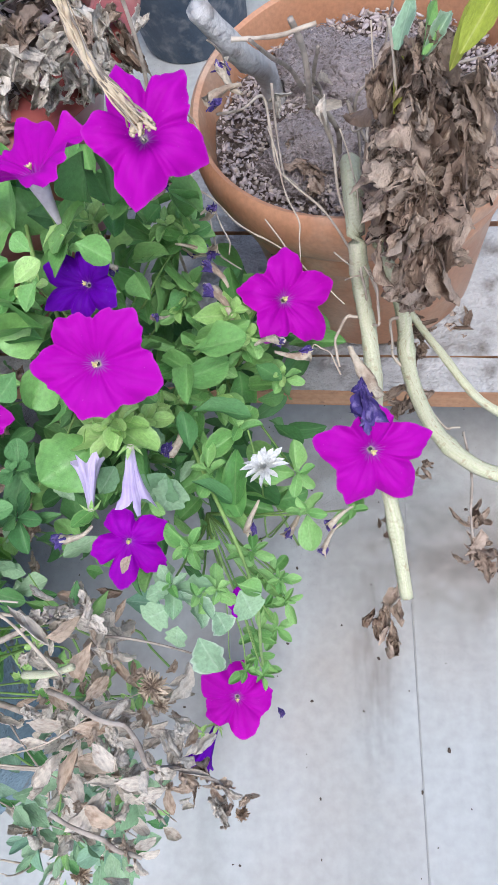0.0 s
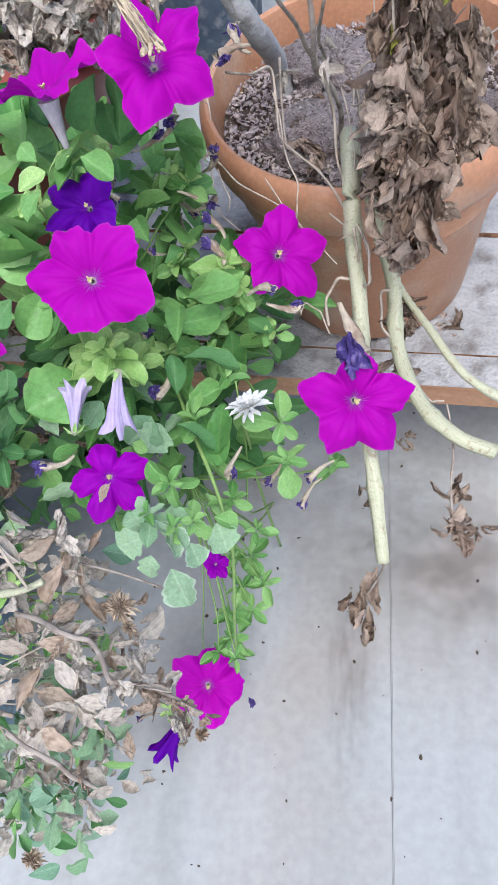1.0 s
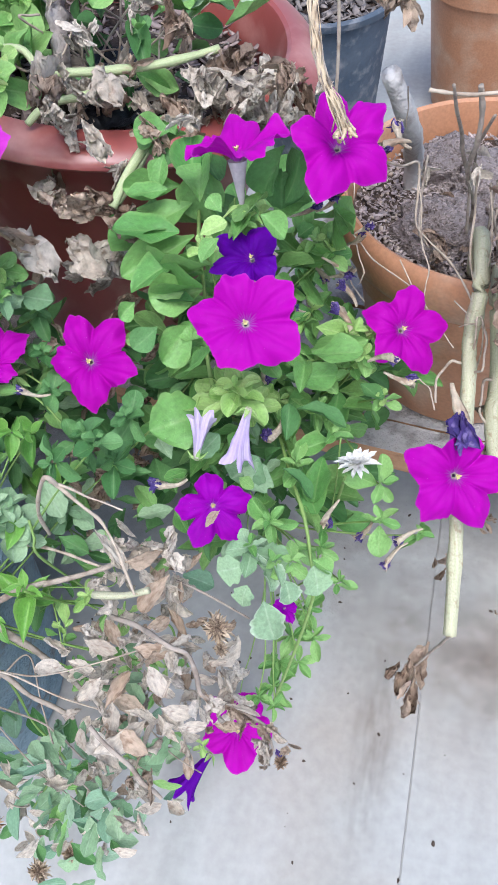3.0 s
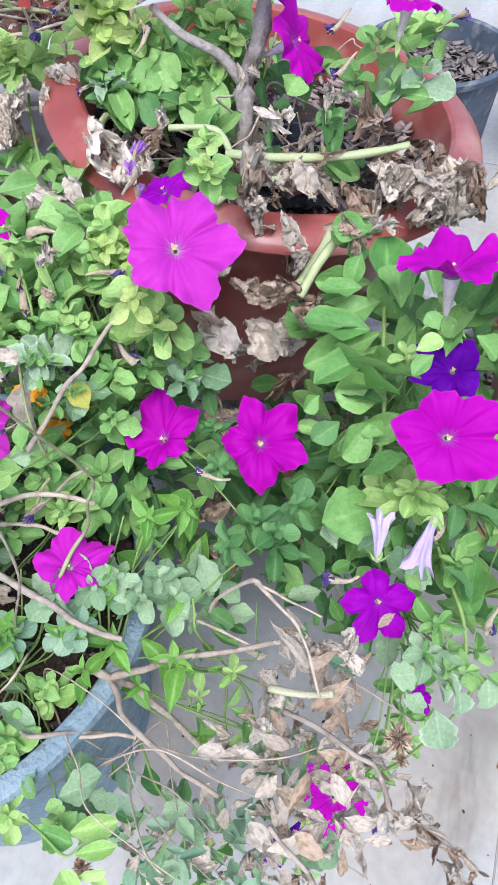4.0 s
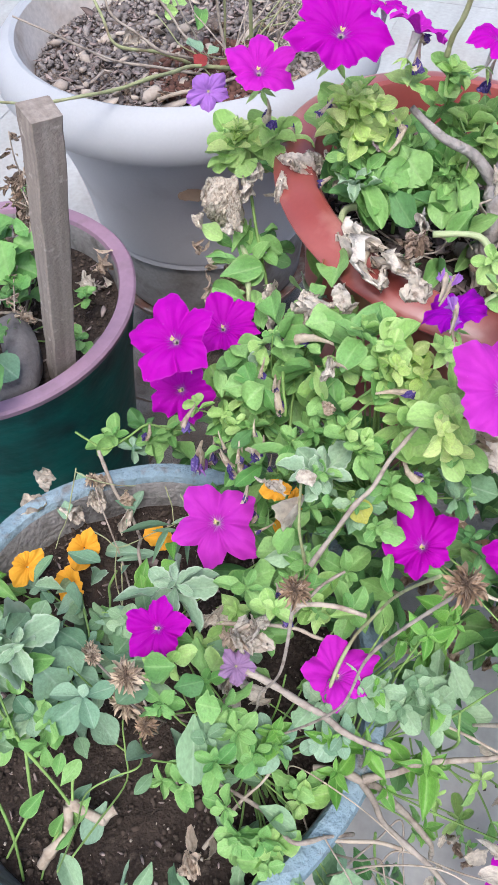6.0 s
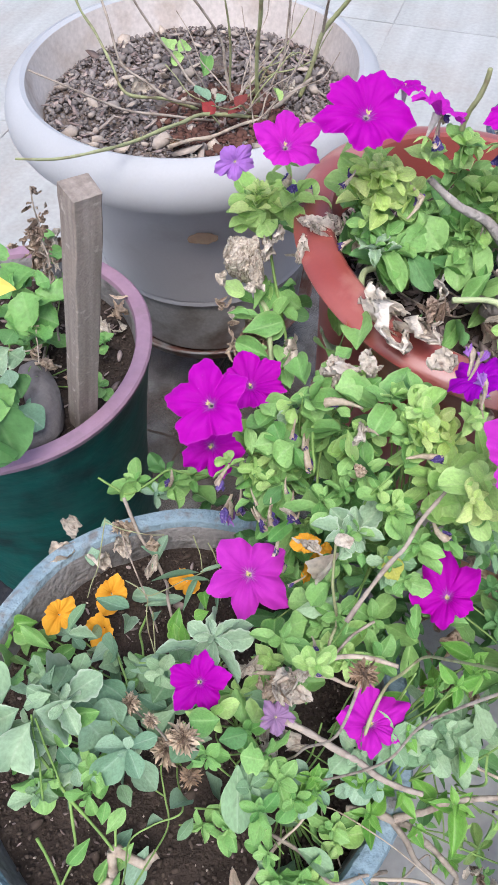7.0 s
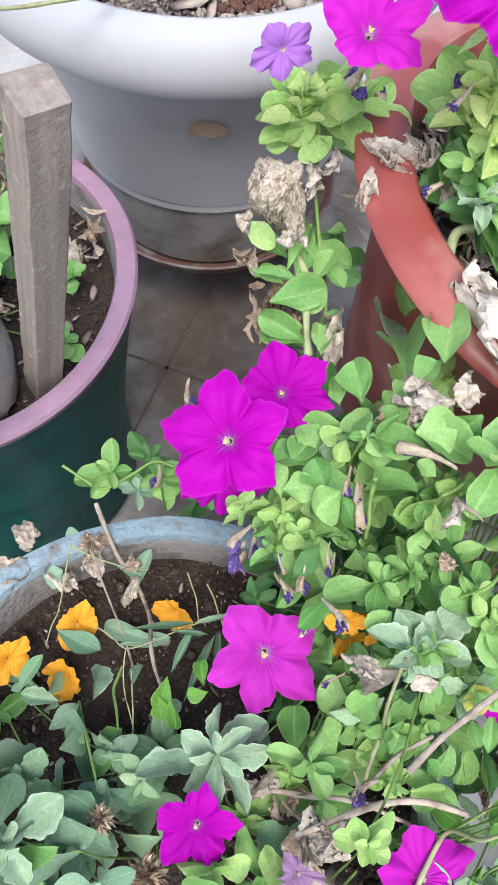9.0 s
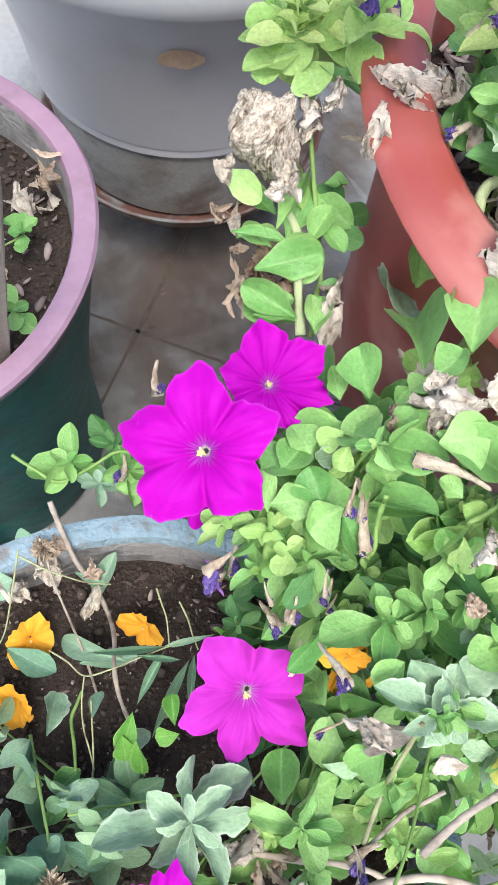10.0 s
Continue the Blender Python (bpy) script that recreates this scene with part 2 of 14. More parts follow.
# brown film: real dirt plus the shade between pots, put into one colour
m, nodes, links, bsdf = material("dirt_with_painted_shade")
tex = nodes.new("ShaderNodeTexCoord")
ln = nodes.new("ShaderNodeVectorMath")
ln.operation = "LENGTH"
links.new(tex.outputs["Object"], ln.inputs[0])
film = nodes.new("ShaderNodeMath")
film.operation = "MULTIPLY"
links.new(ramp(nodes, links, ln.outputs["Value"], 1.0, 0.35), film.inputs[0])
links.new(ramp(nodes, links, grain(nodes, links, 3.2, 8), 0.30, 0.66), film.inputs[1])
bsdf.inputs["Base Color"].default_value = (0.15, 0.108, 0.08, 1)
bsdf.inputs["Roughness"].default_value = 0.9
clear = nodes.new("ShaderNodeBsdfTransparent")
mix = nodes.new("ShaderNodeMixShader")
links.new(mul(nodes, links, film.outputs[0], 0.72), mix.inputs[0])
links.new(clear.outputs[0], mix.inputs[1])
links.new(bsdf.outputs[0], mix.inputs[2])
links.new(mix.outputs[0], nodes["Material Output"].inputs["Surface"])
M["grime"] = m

M["papery"] = surface("shrivelled_papery_leaf", (0.80, 0.71, 0.57), (0.64, 0.55, 0.43), dirt=(0.36, 0.28, 0.21), scale=2.2, fine=9, rough=0.9, relief=0.004, dirt_at=(0.48, 0.66), strength=1.0, speck=0.4)
# weaker copy of the film: brown stains plus painted shade by the bench
faint = M["grime"].copy()
faint.name = "faint_dirt_with_painted_shade"
for n in faint.node_tree.nodes:
    if n.type == "MATH" and n.operation == "MULTIPLY" and abs(n.inputs[1].default_value - 0.72) < 1e-4:
        n.inputs[1].default_value = 0.26
M["faint_grime"] = faint
M["joint_dirt"] = surface("dark_joint_dirt", (0.085, 0.065, 0.050), (0.13, 0.10, 0.08), scale=60, fine=300, rough=0.95)
M["leaf"] = leafy("petunia_leaf", (0.135, 0.335, 0.085), (0.285, 0.50, 0.160), edge=(0.35, 0.53, 0.19), vein=(0.42, 0.60, 0.25), rough=0.46)
M["leaf_mid"] = leafy("full_grown_leaf", (0.110, 0.30, 0.075), (0.225, 0.44, 0.130), edge=(0.25, 0.43, 0.13), vein=(0.32, 0.50, 0.19), rough=0.42)
# dark leaf green; shade inside the foliage is put into this tone
M["leaf_dark"] = leafy("shade_toned_dark_leaf", (0.065, 0.19, 0.056), (0.14, 0.31, 0.105), vein=(0.24, 0.42, 0.17), rough=0.55)
M["leaf_lime"] = leafy("young_lime_leaf", (0.29, 0.52, 0.135), (0.46, 0.66, 0.235), edge=(0.52, 0.68, 0.30), vein=(0.58, 0.71, 0.34), rough=0.5, through_light=0.2)
M["leaf_tip"] = leafy("yellow_green_shoot_leaf", (0.54, 0.74, 0.22), (0.68, 0.81, 0.34), edge=(0.76, 0.83, 0.38), vein=(0.78, 0.84, 0.42), rough=0.5, through_light=0.4)
M["leaf_grey"] = leafy("dusty_grey_green_leaf", (0.16, 0.30, 0.15), (0.34, 0.49, 0.29), vein=(0.46, 0.58, 0.42), rough=0.7)
M["leaf_blue"] = leafy("blue_green_leaf", (0.15, 0.30, 0.18), (0.30, 0.45, 0.30), vein=(0.44, 0.57, 0.45), rough=0.6)
M["leaf_felt"] = leafy("felted_pale_leaf", (0.24, 0.38, 0.225), (0.34, 0.48, 0.31), edge=(0.70, 0.78, 0.63), vein=(0.50, 0.61, 0.44), rough=0.8)
M["leaf_vinca"] = leafy("periwinkle_leaf", (0.11, 0.30, 0.05), (0.19, 0.42, 0.075), edge=(0.38, 0.55, 0.18), vein=(0.38, 0.55, 0.18), rough=0.35)
M["leaf_yellow"] = leafy("yellowed_leaf", (0.34, 0.40, 0.05), (0.50, 0.50, 0.10), vein=(0.62, 0.58, 0.25), rough=0.6, through_light=0.3)
M["leaf_pale"] = leafy("faded_dry_leaf", (0.82, 0.74, 0.62), (0.62, 0.54, 0.44), rough=0.8, spots=(0.48, 0.38, 0.30), scale=8.0, worn=0.31)
M["leaf_brown"] = leafy("brown_dead_leaf", (0.27, 0.185, 0.13), (0.54, 0.42, 0.32), rough=0.7, spots=(0.15, 0.09, 0.06), through_light=0.08, scale=6.0, worn=0.34)
M["leaf_tan"] = leafy("tan_dead_leaf", (0.70, 0.55, 0.41), (0.50, 0.39, 0.29), rough=0.78, spots=(0.37, 0.25, 0.17), scale=6.0, worn=0.31)
M["leaf_ash"] = leafy("ashen_withered_leaf", (0.88, 0.80, 0.68), (0.70, 0.62, 0.51), rough=0.85, spots=(0.58, 0.49, 0.39), scale=8.0, worn=0.31)
M["magenta"] = petal("magenta_petal", (0.43, 0.003, 0.38), (0.30, 0.24, 0.52), (0.27, 0.0, 0.25))
M["pink"] = petal("pink_magenta_petal", (0.50, 0.020, 0.43), (0.42, 0.35, 0.60), (0.31, 0.003, 0.29))
M["violet"] = petal("violet_petal", (0.12, 0.002, 0.34), (0.28, 0.05, 0.45), (0.05, 0.0, 0.16))
M["plum"] = petal("purple_petal", (0.36, 0.002, 0.44), (0.34, 0.10, 0.5), (0.15, 0.0, 0.27))
M["mauve"] = petal("mauve_magenta_petal", (0.50, 0.040, 0.44), (0.52, 0.45, 0.66), (0.32, 0.008, 0.30))
M["dusty"] = petal("dusty_faded_petal", (0.34, 0.21, 0.36), (0.50, 0.42, 0.46), (0.22, 0.12, 0.24))
M["lilac"] = petal("faded_lilac_petal", (0.35, 0.17, 0.50), (0.6, 0.5, 0.7), (0.34, 0.12, 0.48))
M["orange"] = petal("orange_petal", (0.90, 0.45, 0.05), (0.92, 0.52, 0.06), (0.78, 0.30, 0.015), eye=0.02)
M["yellow"] = petal("yellow_petal", (0.93, 0.76, 0.20), (0.92, 0.72, 0.10), (0.85, 0.58, 0.04), eye=0.05)
M["trumpet"] = petal("lilac_streaked_petal", (0.60, 0.53, 0.66), (0.78, 0.76, 0.72), (0.24, 0.10, 0.44), eye=0.34)
M["seed_husk"] = leafy("brown_seed_husk", (0.46, 0.33, 0.22), (0.28, 0.185, 0.115), rough=0.85, scale=9.0)
M["straw_husk"] = leafy("straw_seed_husk", (0.68, 0.56, 0.41), (0.48, 0.37, 0.26), rough=0.85, scale=9.0)
M["white"] = leafy("white_petal", (0.82, 0.82, 0.79), (0.72, 0.72, 0.66), rough=0.6)
M["wilt"] = leafy("wilted_indigo_petal", (0.040, 0.028, 0.15), (0.12, 0.075, 0.29), rough=0.7, spots=(0.24, 0.18, 0.38))
M["wilt_tube"] = leafy("papery_tube", (0.70, 0.61, 0.46), (0.54, 0.44, 0.32), rough=0.75, spots=(0.46, 0.34, 0.24), scale=7.0, worn=0.32)
M["tube"] = leafy("pale_flower_tube", (0.62, 0.60, 0.50), (0.50, 0.42, 0.56), rough=0.6)
M["stamen"] = leafy("pale_yellow_stamen", (0.72, 0.64, 0.28), (0.62, 0.55, 0.34), rough=0.6, through_light=0)
M["stem"] = leafy("green_stem", (0.17, 0.30, 0.075), (0.26, 0.40, 0.12), rough=0.6, through_light=0, scale=160.0)
M["straw"] = surface("pale_tan_straw", (0.52, 0.41, 0.27), (0.64, 0.52, 0.36), dirt=(0.36, 0.26, 0.17), scale=60, fine=260, rough=0.85, relief=0.001)
M["stem_pale"] = surface("pale_yellow_stem", (0.52, 0.55, 0.33), (0.66, 0.63, 0.45), dirt=(0.40, 0.31, 0.19), scale=2.2, fine=26, rough=0.55, relief=0.0008, dirt_at=(0.55, 0.70), coord="UV", stretch=(9.0, 0.7, 1, 0), strength=0.6, speck=0.45)
M["stem_pale_green"] = surface("pale_green_stem", (0.40, 0.50, 0.24), (0.52, 0.58, 0.33), dirt=(0.42, 0.36, 0.22), scale=2.2, fine=26, rough=0.5, relief=0.0008, dirt_at=(0.58, 0.74), coord="UV", stretch=(9.0, 0.7, 1, 0), strength=0.5)
M["twig"] = surface("grey_brown_twig", (0.34, 0.285, 0.23), (0.47, 0.405, 0.335), dirt=(0.20, 0.155, 0.12), scale=40, fine=260, rough=0.9, relief=0.002, strength=0.8)
M["twig_pale"] = surface("straw_twig", (0.47, 0.39, 0.30), (0.56, 0.48, 0.38), dirt=(0.30, 0.23, 0.17), scale=40, fine=260, rough=0.85, relief=0.001)
M["twig_green"] = surface("olive_twig", (0.30, 0.33, 0.15), (0.38, 0.40, 0.22), dirt=(0.22, 0.17, 0.10), scale=30, rough=0.7, relief=0.001)
M["bark"] = surface("grey_brown_bark", (0.27, 0.245, 0.22), (0.42, 0.39, 0.36), dirt=(0.17, 0.14, 0.12), scale=24, fine=200, rough=0.9, relief=0.004, dirt_at=(0.52, 0.70), stretch=(3, 3, 0.5, 0), strength=0.9)
M["dark_bark"] = surface("dark_grey_bark", (0.15, 0.135, 0.13), (0.25, 0.225, 0.215), dirt=(0.09, 0.075, 0.07), scale=18, fine=180, rough=0.9, relief=0.002, dirt_at=(0.55, 0.72), stretch=(1, 1, 4, 0), strength=0.6)
M["trunk"] = surface("pale_grey_bark", (0.46, 0.445, 0.42), (0.58, 0.565, 0.54), dirt=(0.27, 0.235, 0.21), scale=24, fine=200, rough=0.9, relief=0.003, dirt_at=(0.55, 0.72), stretch=(3, 3, 0.5, 0), strength=0.8)
M["red_leaf"] = leafy("red_young_leaf", (0.30, 0.035, 0.035), (0.22, 0.05, 0.04), rough=0.6)


# ---- mesh helpers ----
def mesh_of(bm, mat, smooth=True, name="mesh"):
    me = bpy.data.meshes.new(name)
    bm.to_mesh(me)
    bm.free()
    for p in me.polygons:
        p.use_smooth = smooth
    for k in mat if isinstance(mat, (list, tuple)) else [mat]:
        me.materials.append(M[k])
    return me


def part(name, me, parent, m=None, label=""):
    ob = new(name, me)
    ob.parent = parent
    if m is not None:
        ob.matrix_basis = m
    return tagged(ob, label)


def thing(name, at, label, category, group="", kind=""):
    ob = new(name)
    ob.empty_display_size = 0.02
    ob.location = at
    return tagged(ob, label, category, group, kind)


def lathe(profile, n=72, wobble=0.0, seed=0, closed=False):
    """Spin (radius, height, material) rings about z. wobble: unevenness of a hand-made rim, in metres."""
    bm = bmesh.new()
    rings = []
    for r, z, _ in profile:
        ring = []
        for i in range(n):
            a = 2 * math.pi * i / n
            w = wobble * noise.noise((math.cos(a) * 2.3 + seed, math.sin(a) * 2.3, z * 9))
            ring.append(bm.verts.new(((r + w) * math.cos(a), (r + w) * math.sin(a), z + 0.6 * w)))
        rings.append(ring)
    for j in range(len(rings) - 1):
        for i in range(n):
            f = bm.faces.new((rings[j][i], rings[j][(i + 1) % n], rings[j + 1][(i + 1) % n], rings[j + 1][i]))
            f.material_index = profile[j][2]
    if closed:
        bm.faces.new(list(reversed(rings[0])))
        bm.faces.new(rings[-1])
    return bm


def arc(r0, z0, r1, z1, bulge, n, k):
    """Profile points on a bowed line from (r0, z0) to (r1, z1)."""
    out = []
    nx, nz = z1 - z0, r0 - r1
    for i in range(n + 1):
        s = i / n
        h = math.sin(math.pi * s) * bulge
        out.append((r0 + (r1 - r0) * s + nx * h, z0 + (z1 - z0) * s + nz * h, k))
    return out


def box(bm, size, at, turn=0.0, bev=0.004, uneven=0.0, seed=0):
    rnd = random.Random(seed)
    r = bmesh.ops.create_cube(bm, size=1.0)
    vs = r["verts"]
    for v in vs:
        v.co = Vector((v.co.x * size[0] + rnd.uniform(-uneven, uneven), v.co.y * size[1] + rnd.uniform(-uneven, uneven), v.co.z * size[2] + rnd.uniform(-uneven, uneven)))
    m = pose(*at, 0, 0, turn)
    for v in vs:
        v.co = m @ v.co
    es = list({e for v in vs for e in v.link_edges})
    if bev:
        bmesh.ops.bevel(bm, geom=es, offset=bev, segments=2, affect="EDGES")


def tube_mesh(points, radii, mat, sides=7, knots=0.0, seed=0):
    """A stem along points (local metres) with a radius at each, with slight kinks and swollen nodes."""
    pts = [Vector(p) for p in points]
    fine, rad = [], []
    steps = 8 if "twig" in mat or knots else 5
    for i in range(len(pts) - 1):
        p0, p1, p2, p3 = pts[max(i - 1, 0)], pts[i], pts[i + 1], pts[min(i + 2, len(pts) - 1)]
        for s in range(steps):
            t = s / steps
            fine.append(0.5 * ((2 * p1) + (p2 - p0) * t + (2 * p0 - 5 * p1 + 4 * p2 - p3) * t * t + (3 * p1 - p0 - 3 * p2 + p3) * t ** 3))
            rad.append(radii[i] * (1 - t) + radii[i + 1] * t)
    fine.append(pts[-1])
    rad.append(radii[-1])
    bm = bmesh.new()
    uvl = bm.loops.layers.uv.new("UVMap")
    ref = Vector((0.31, 0.83, 0.46))
    rings = []
    for i, p in enumerate(fine):
        d = (fine[min(i + 1, len(fine) - 1)] - fine[max(i - 1, 0)]).normalized()
        u = d.cross(ref).normalized()
        w = d.cross(u)
        r = rad[i] * (1 + (0.05 if knots else 0.26) * noise.noise((p.x * 60 + seed, p.y * 60, p.z * 60)) + (0.22 if "twig" in mat else 0.0) * noise.noise((p.x * 190 + seed, p.y * 190, p.z * 190)))
        if knots:
            r = rad[i] * (1 + 0.025 * noise.noise((p.x * 60 + seed, p.y * 60, p.z * 60))) * (1 + knots * (2.0 if i % 14 == 7 else 0.8 if i % 14 in (6, 8) else 0))
        rings.append([bm.verts.new(p + r * (math.cos(2 * math.pi * k / sides) * u + math.sin(2 * math.pi * k / sides) * w)) for k in range(sides)])
    for a, b in zip(rings, rings[1:]):
        for k in range(sides):
            bm.faces.new((a[k], a[(k + 1) % sides], b[(k + 1) % sides], b[k]))
    bm.faces.new(list(reversed(rings[0])))
    bm.faces.new(rings[-1])
    place = {v: (k / sides, i / 5) for i, ring in enumerate(rings) for k, v in enumerate(ring)}
    for f in bm.faces:
        for loop in f.loops:
            loop[uvl].uv = place[loop.vert] if mat.startswith("stem_pale") else (0.3, 0.5)
    return mesh_of(bm, mat)


# ---- leaves and flowers: shared meshes ----
def leaf_outline(s, kind):
    """Half width at s (0 base, 1 tip), widest near 1."""
    if kind == "oval":
        return max(math.sin(math.pi * 0.5 * s / 0.56) ** 1.25, 0.07) if s < 0.56 else max(0.0, 1 - ((s - 0.56) / 0.44) ** 2.1) ** 0.62
    if kind == "round":
        return max(math.sin(math.pi * 0.5 * s / 0.60) ** 1.0, 0.09) if s < 0.60 else max(0.0, 1 - ((s - 0.60) / 0.40) ** 2.2) ** 0.55
    if kind == "lance":
        return max(0.0, math.sin(math.pi * s ** 0.7)) ** 1.05
    if kind == "spoon":
        return max(0.0, math.sin(math.pi * s ** 1.6)) ** 0.7 + 0.10 * (1 - s)
    if kind == "crenate":
        return max(0.05, math.sin(math.pi * s ** 1.45) ** 0.6 * (0.86 + 0.16 * abs(math.cos(s * math.pi * 4.5))))
    if kind == "lobed":
        return max(0.03, math.sin(math.pi * s ** 1.25) ** 0.6 * (0.78 + 0.30 * abs(math.cos(s * math.pi * 2.6))))
    return 1.0


def leaf_bm(bm, kind, fold, curl, wave, seed, crumple=0.0, nx=9, ny=6):
    """One leaf, 1 long on +x from the origin and 1 wide, normal +z; fold: keel, curl: tip bends down."""
    uvl = bm.loops.layers.uv.verify()
    rows = []
    for i in range(nx + 1):
        s = i / nx if crumple else 1 - (1 - i / nx) ** 1.7
        w = leaf_outline(s, kind) * 0.5
        row = []
        for j in range(ny + 1):
            v = j / ny * 2 - 1
            x = s
            y = v * max(w, 0.006)
            edge = 1 + 0.10 * wave * noise.noise((s * 5 + seed * 3, v, 0.5)) * abs(v)
            y = y * edge + 0.10 * math.sin(seed * 2.3) * s * s
            z = fold * abs(v) ** 1.6 * w - curl * (s * s - 0.3 * s) - 0.10 * w * math.exp(-((v / 0.16) ** 2))
            z += wave * 0.075 * math.sin(s * 9.5 + seed * 1.9 + (1.7 if v > 0 else 0)) * abs(v) ** 2.6 * math.sin(math.pi * s)
            z += wave * 0.05 * noise.noise((s * 3 + seed, v * 1.5, 1.0))
            twist = 0.75 * min(wave, 1.0) * math.sin(seed * 2.9 + 1) * s
            co = Vector((x, y * math.cos(twist) - z * math.sin(twist), y * math.sin(twist) + z * math.cos(twist)))
            if crumple:
                roll = crumple * (2.4 + 1.6 * math.sin(seed * 2.1)) * v * (0.4 + 0.6 * s)
                turn = crumple * 2.6 * math.sin(seed * 1.3 + 0.7) * s
                yy = y * math.cos(roll)
                pleat = 0.13 * crumple * math.sin(v * 7.5 + 2.5 * noise.noise((s * 3, v, seed)) + seed) * (0.3 + 0.7 * math.sin(math.pi * min(1, s * 1.05)))
                zz = abs(y) * math.sin(abs(roll)) * 1.25 + pleat + 0.08 * crumple * math.sin(s * 17 + seed * 2 + v * 3) * abs(v) - curl * s * s
                co = Vector((x * (1 - 0.16 * crumple), yy * math.cos(turn) - zz * math.sin(turn), yy * math.sin(turn) + zz * math.cos(turn)))
                q = Vector((x * 2.2 + seed * 3.1, y * 2.2, seed))
                co += crumple * 0.34 * noise.noise_vector(q) * (0.2 + s) + crumple * 0.17 * noise.noise_vector(q * 3.1) + crumple * 0.10 * noise.noise_vector(q * 7) + crumple * 0.06 * noise.noise_vector(q * 15) + crumple * 0.03 * noise.noise_vector(q * 31)
            row.append((bm.verts.new(co), (s, j / ny)))
        rows.append(row)
    for a, b in zip(rows, rows[1:]):
        for j in range(ny):
            q = (a[j], b[j], b[j + 1], a[j + 1])
            f = bm.faces.new([k[0] for k in q])
            for loop, k in zip(f.loops, q):
                loop[uvl].uv = k[1]


LEAF = {}


def leaf_set(key, mat, kind, count=4, fold=0.25, curl=0.25, wave=0.5, crumple=0.0, nx=9, ny=6):
    LEAF[key] = []
    for i in range(count):
        bm = bmesh.new()
        bend = (0.4, 1.2, -0.7, 2.2, 0.9, 3.0, -0.2, 1.7)[i % 8]
        leaf_bm(bm, kind, fold * (0.5 + 0.4 * (i % 4)), curl * bend, wave, i * 1.7, crumple * (0.8 + 0.12 * i), nx, ny)
        LEAF[key].append(mesh_of(bm, mat, name="leaf"))


leaf_set("leaf", "leaf", "oval", 8, fold=0.45, curl=0.2, wave=1.0, nx=12, ny=8)
leaf_set("leaf_round", "leaf", "round", 8, fold=0.4, curl=0.16, wave=1.1, nx=12, ny=8)
leaf_set("mid", "leaf_mid", "oval", 8, fold=0.45, curl=0.2, wave=1.0, nx=12, ny=8)
leaf_set("mid_round", "leaf_mid", "round", 8, fold=0.4, curl=0.16, wave=1.1, nx=12, ny=8)
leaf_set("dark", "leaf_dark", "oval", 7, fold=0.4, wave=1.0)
leaf_set("lime", "leaf_lime", "round", 5, curl=0.1, fold=0.5, wave=0.9)
leaf_set("tip", "leaf_tip", "oval", 5, curl=0.15, fold=0.5, wave=0.8)
leaf_set("lime_thin", "leaf_lime", "lance", curl=0.1, fold=0.4)
leaf_set("thin", "leaf", "oval", 5, curl=0.25, fold=0.5, wave=0.8)
leaf_set("grey", "leaf_grey", "lobed", 5, wave=1.0, nx=14)
leaf_set("grey_oval", "leaf_grey", "oval", curl=0.35)
leaf_set("blue", "leaf_blue", "spoon", curl=0.2)
leaf_set("felt", "leaf_felt", "crenate", 5, fold=0.5, curl=0.25, wave=1.2, nx=18)
leaf_set("lobed", "leaf", "lobed", 5, wave=1.0, nx=14)
leaf_set("vinca", "leaf_vinca", "lance", fold=0.4, curl=0.3)
leaf_set("yellow", "leaf_yellow", "oval", wave=1.0)
leaf_set("pale", "leaf_pale", "oval", 7, fold=0.3, curl=0.2, crumple=0.6, wave=1.5, nx=30, ny=16)
leaf_set("brown", "leaf_brown", "oval", 7, fold=0.3, curl=0.2, crumple=0.75, wave=1.5, nx=30, ny=16)
leaf_set("tan", "leaf_tan", "oval", 7, fold=0.3, curl=0.2, crumple=0.65, wave=1.5, nx=30, ny=16)
leaf_set("ash", "leaf_ash", "oval", 7, fold=0.3, curl=0.2, crumple=0.62, wave=1.5, nx=30, ny=16)
leaf_set("faded", "leaf_pale", "oval", 5, fold=0.5, curl=0.3, crumple=0.16, wave=1.6, nx=12, ny=6)
leaf_set("tan2", "leaf_tan", "oval", 6, fold=0.7, curl=0.5, crumple=0.22, wave=1.8, nx=14, ny=8)
leaf_set("ash2", "leaf_ash", "oval", 7, fold=0.8, curl=0.5, crumple=0.32, wave=2.0, nx=16, ny=9)
leaf_set("brown2", "leaf_brown", "oval", 7, fold=0.9, curl=0.6, crumple=0.36, wave=2.2, nx=18, ny=10)
leaf_set("scalloped_dark", "leaf_dark", "crenate", 3, fold=0.4, curl=0.25, wave=1.2, nx=18, ny=8)
leaf_set("scalloped", "leaf_mid", "crenate", 4, fold=0.4, curl=0.2, wave=1.2, nx=18, ny=8)
leaf_set("blade", "leaf_blue", "lance", fold=0.5, curl=0.1, wave=0.1)
leaf_set("red", "red_leaf", "oval")

VIEW_UP = Vector((0.0, -0.42, 0.9))
leaf_rnd = random.Random(7)


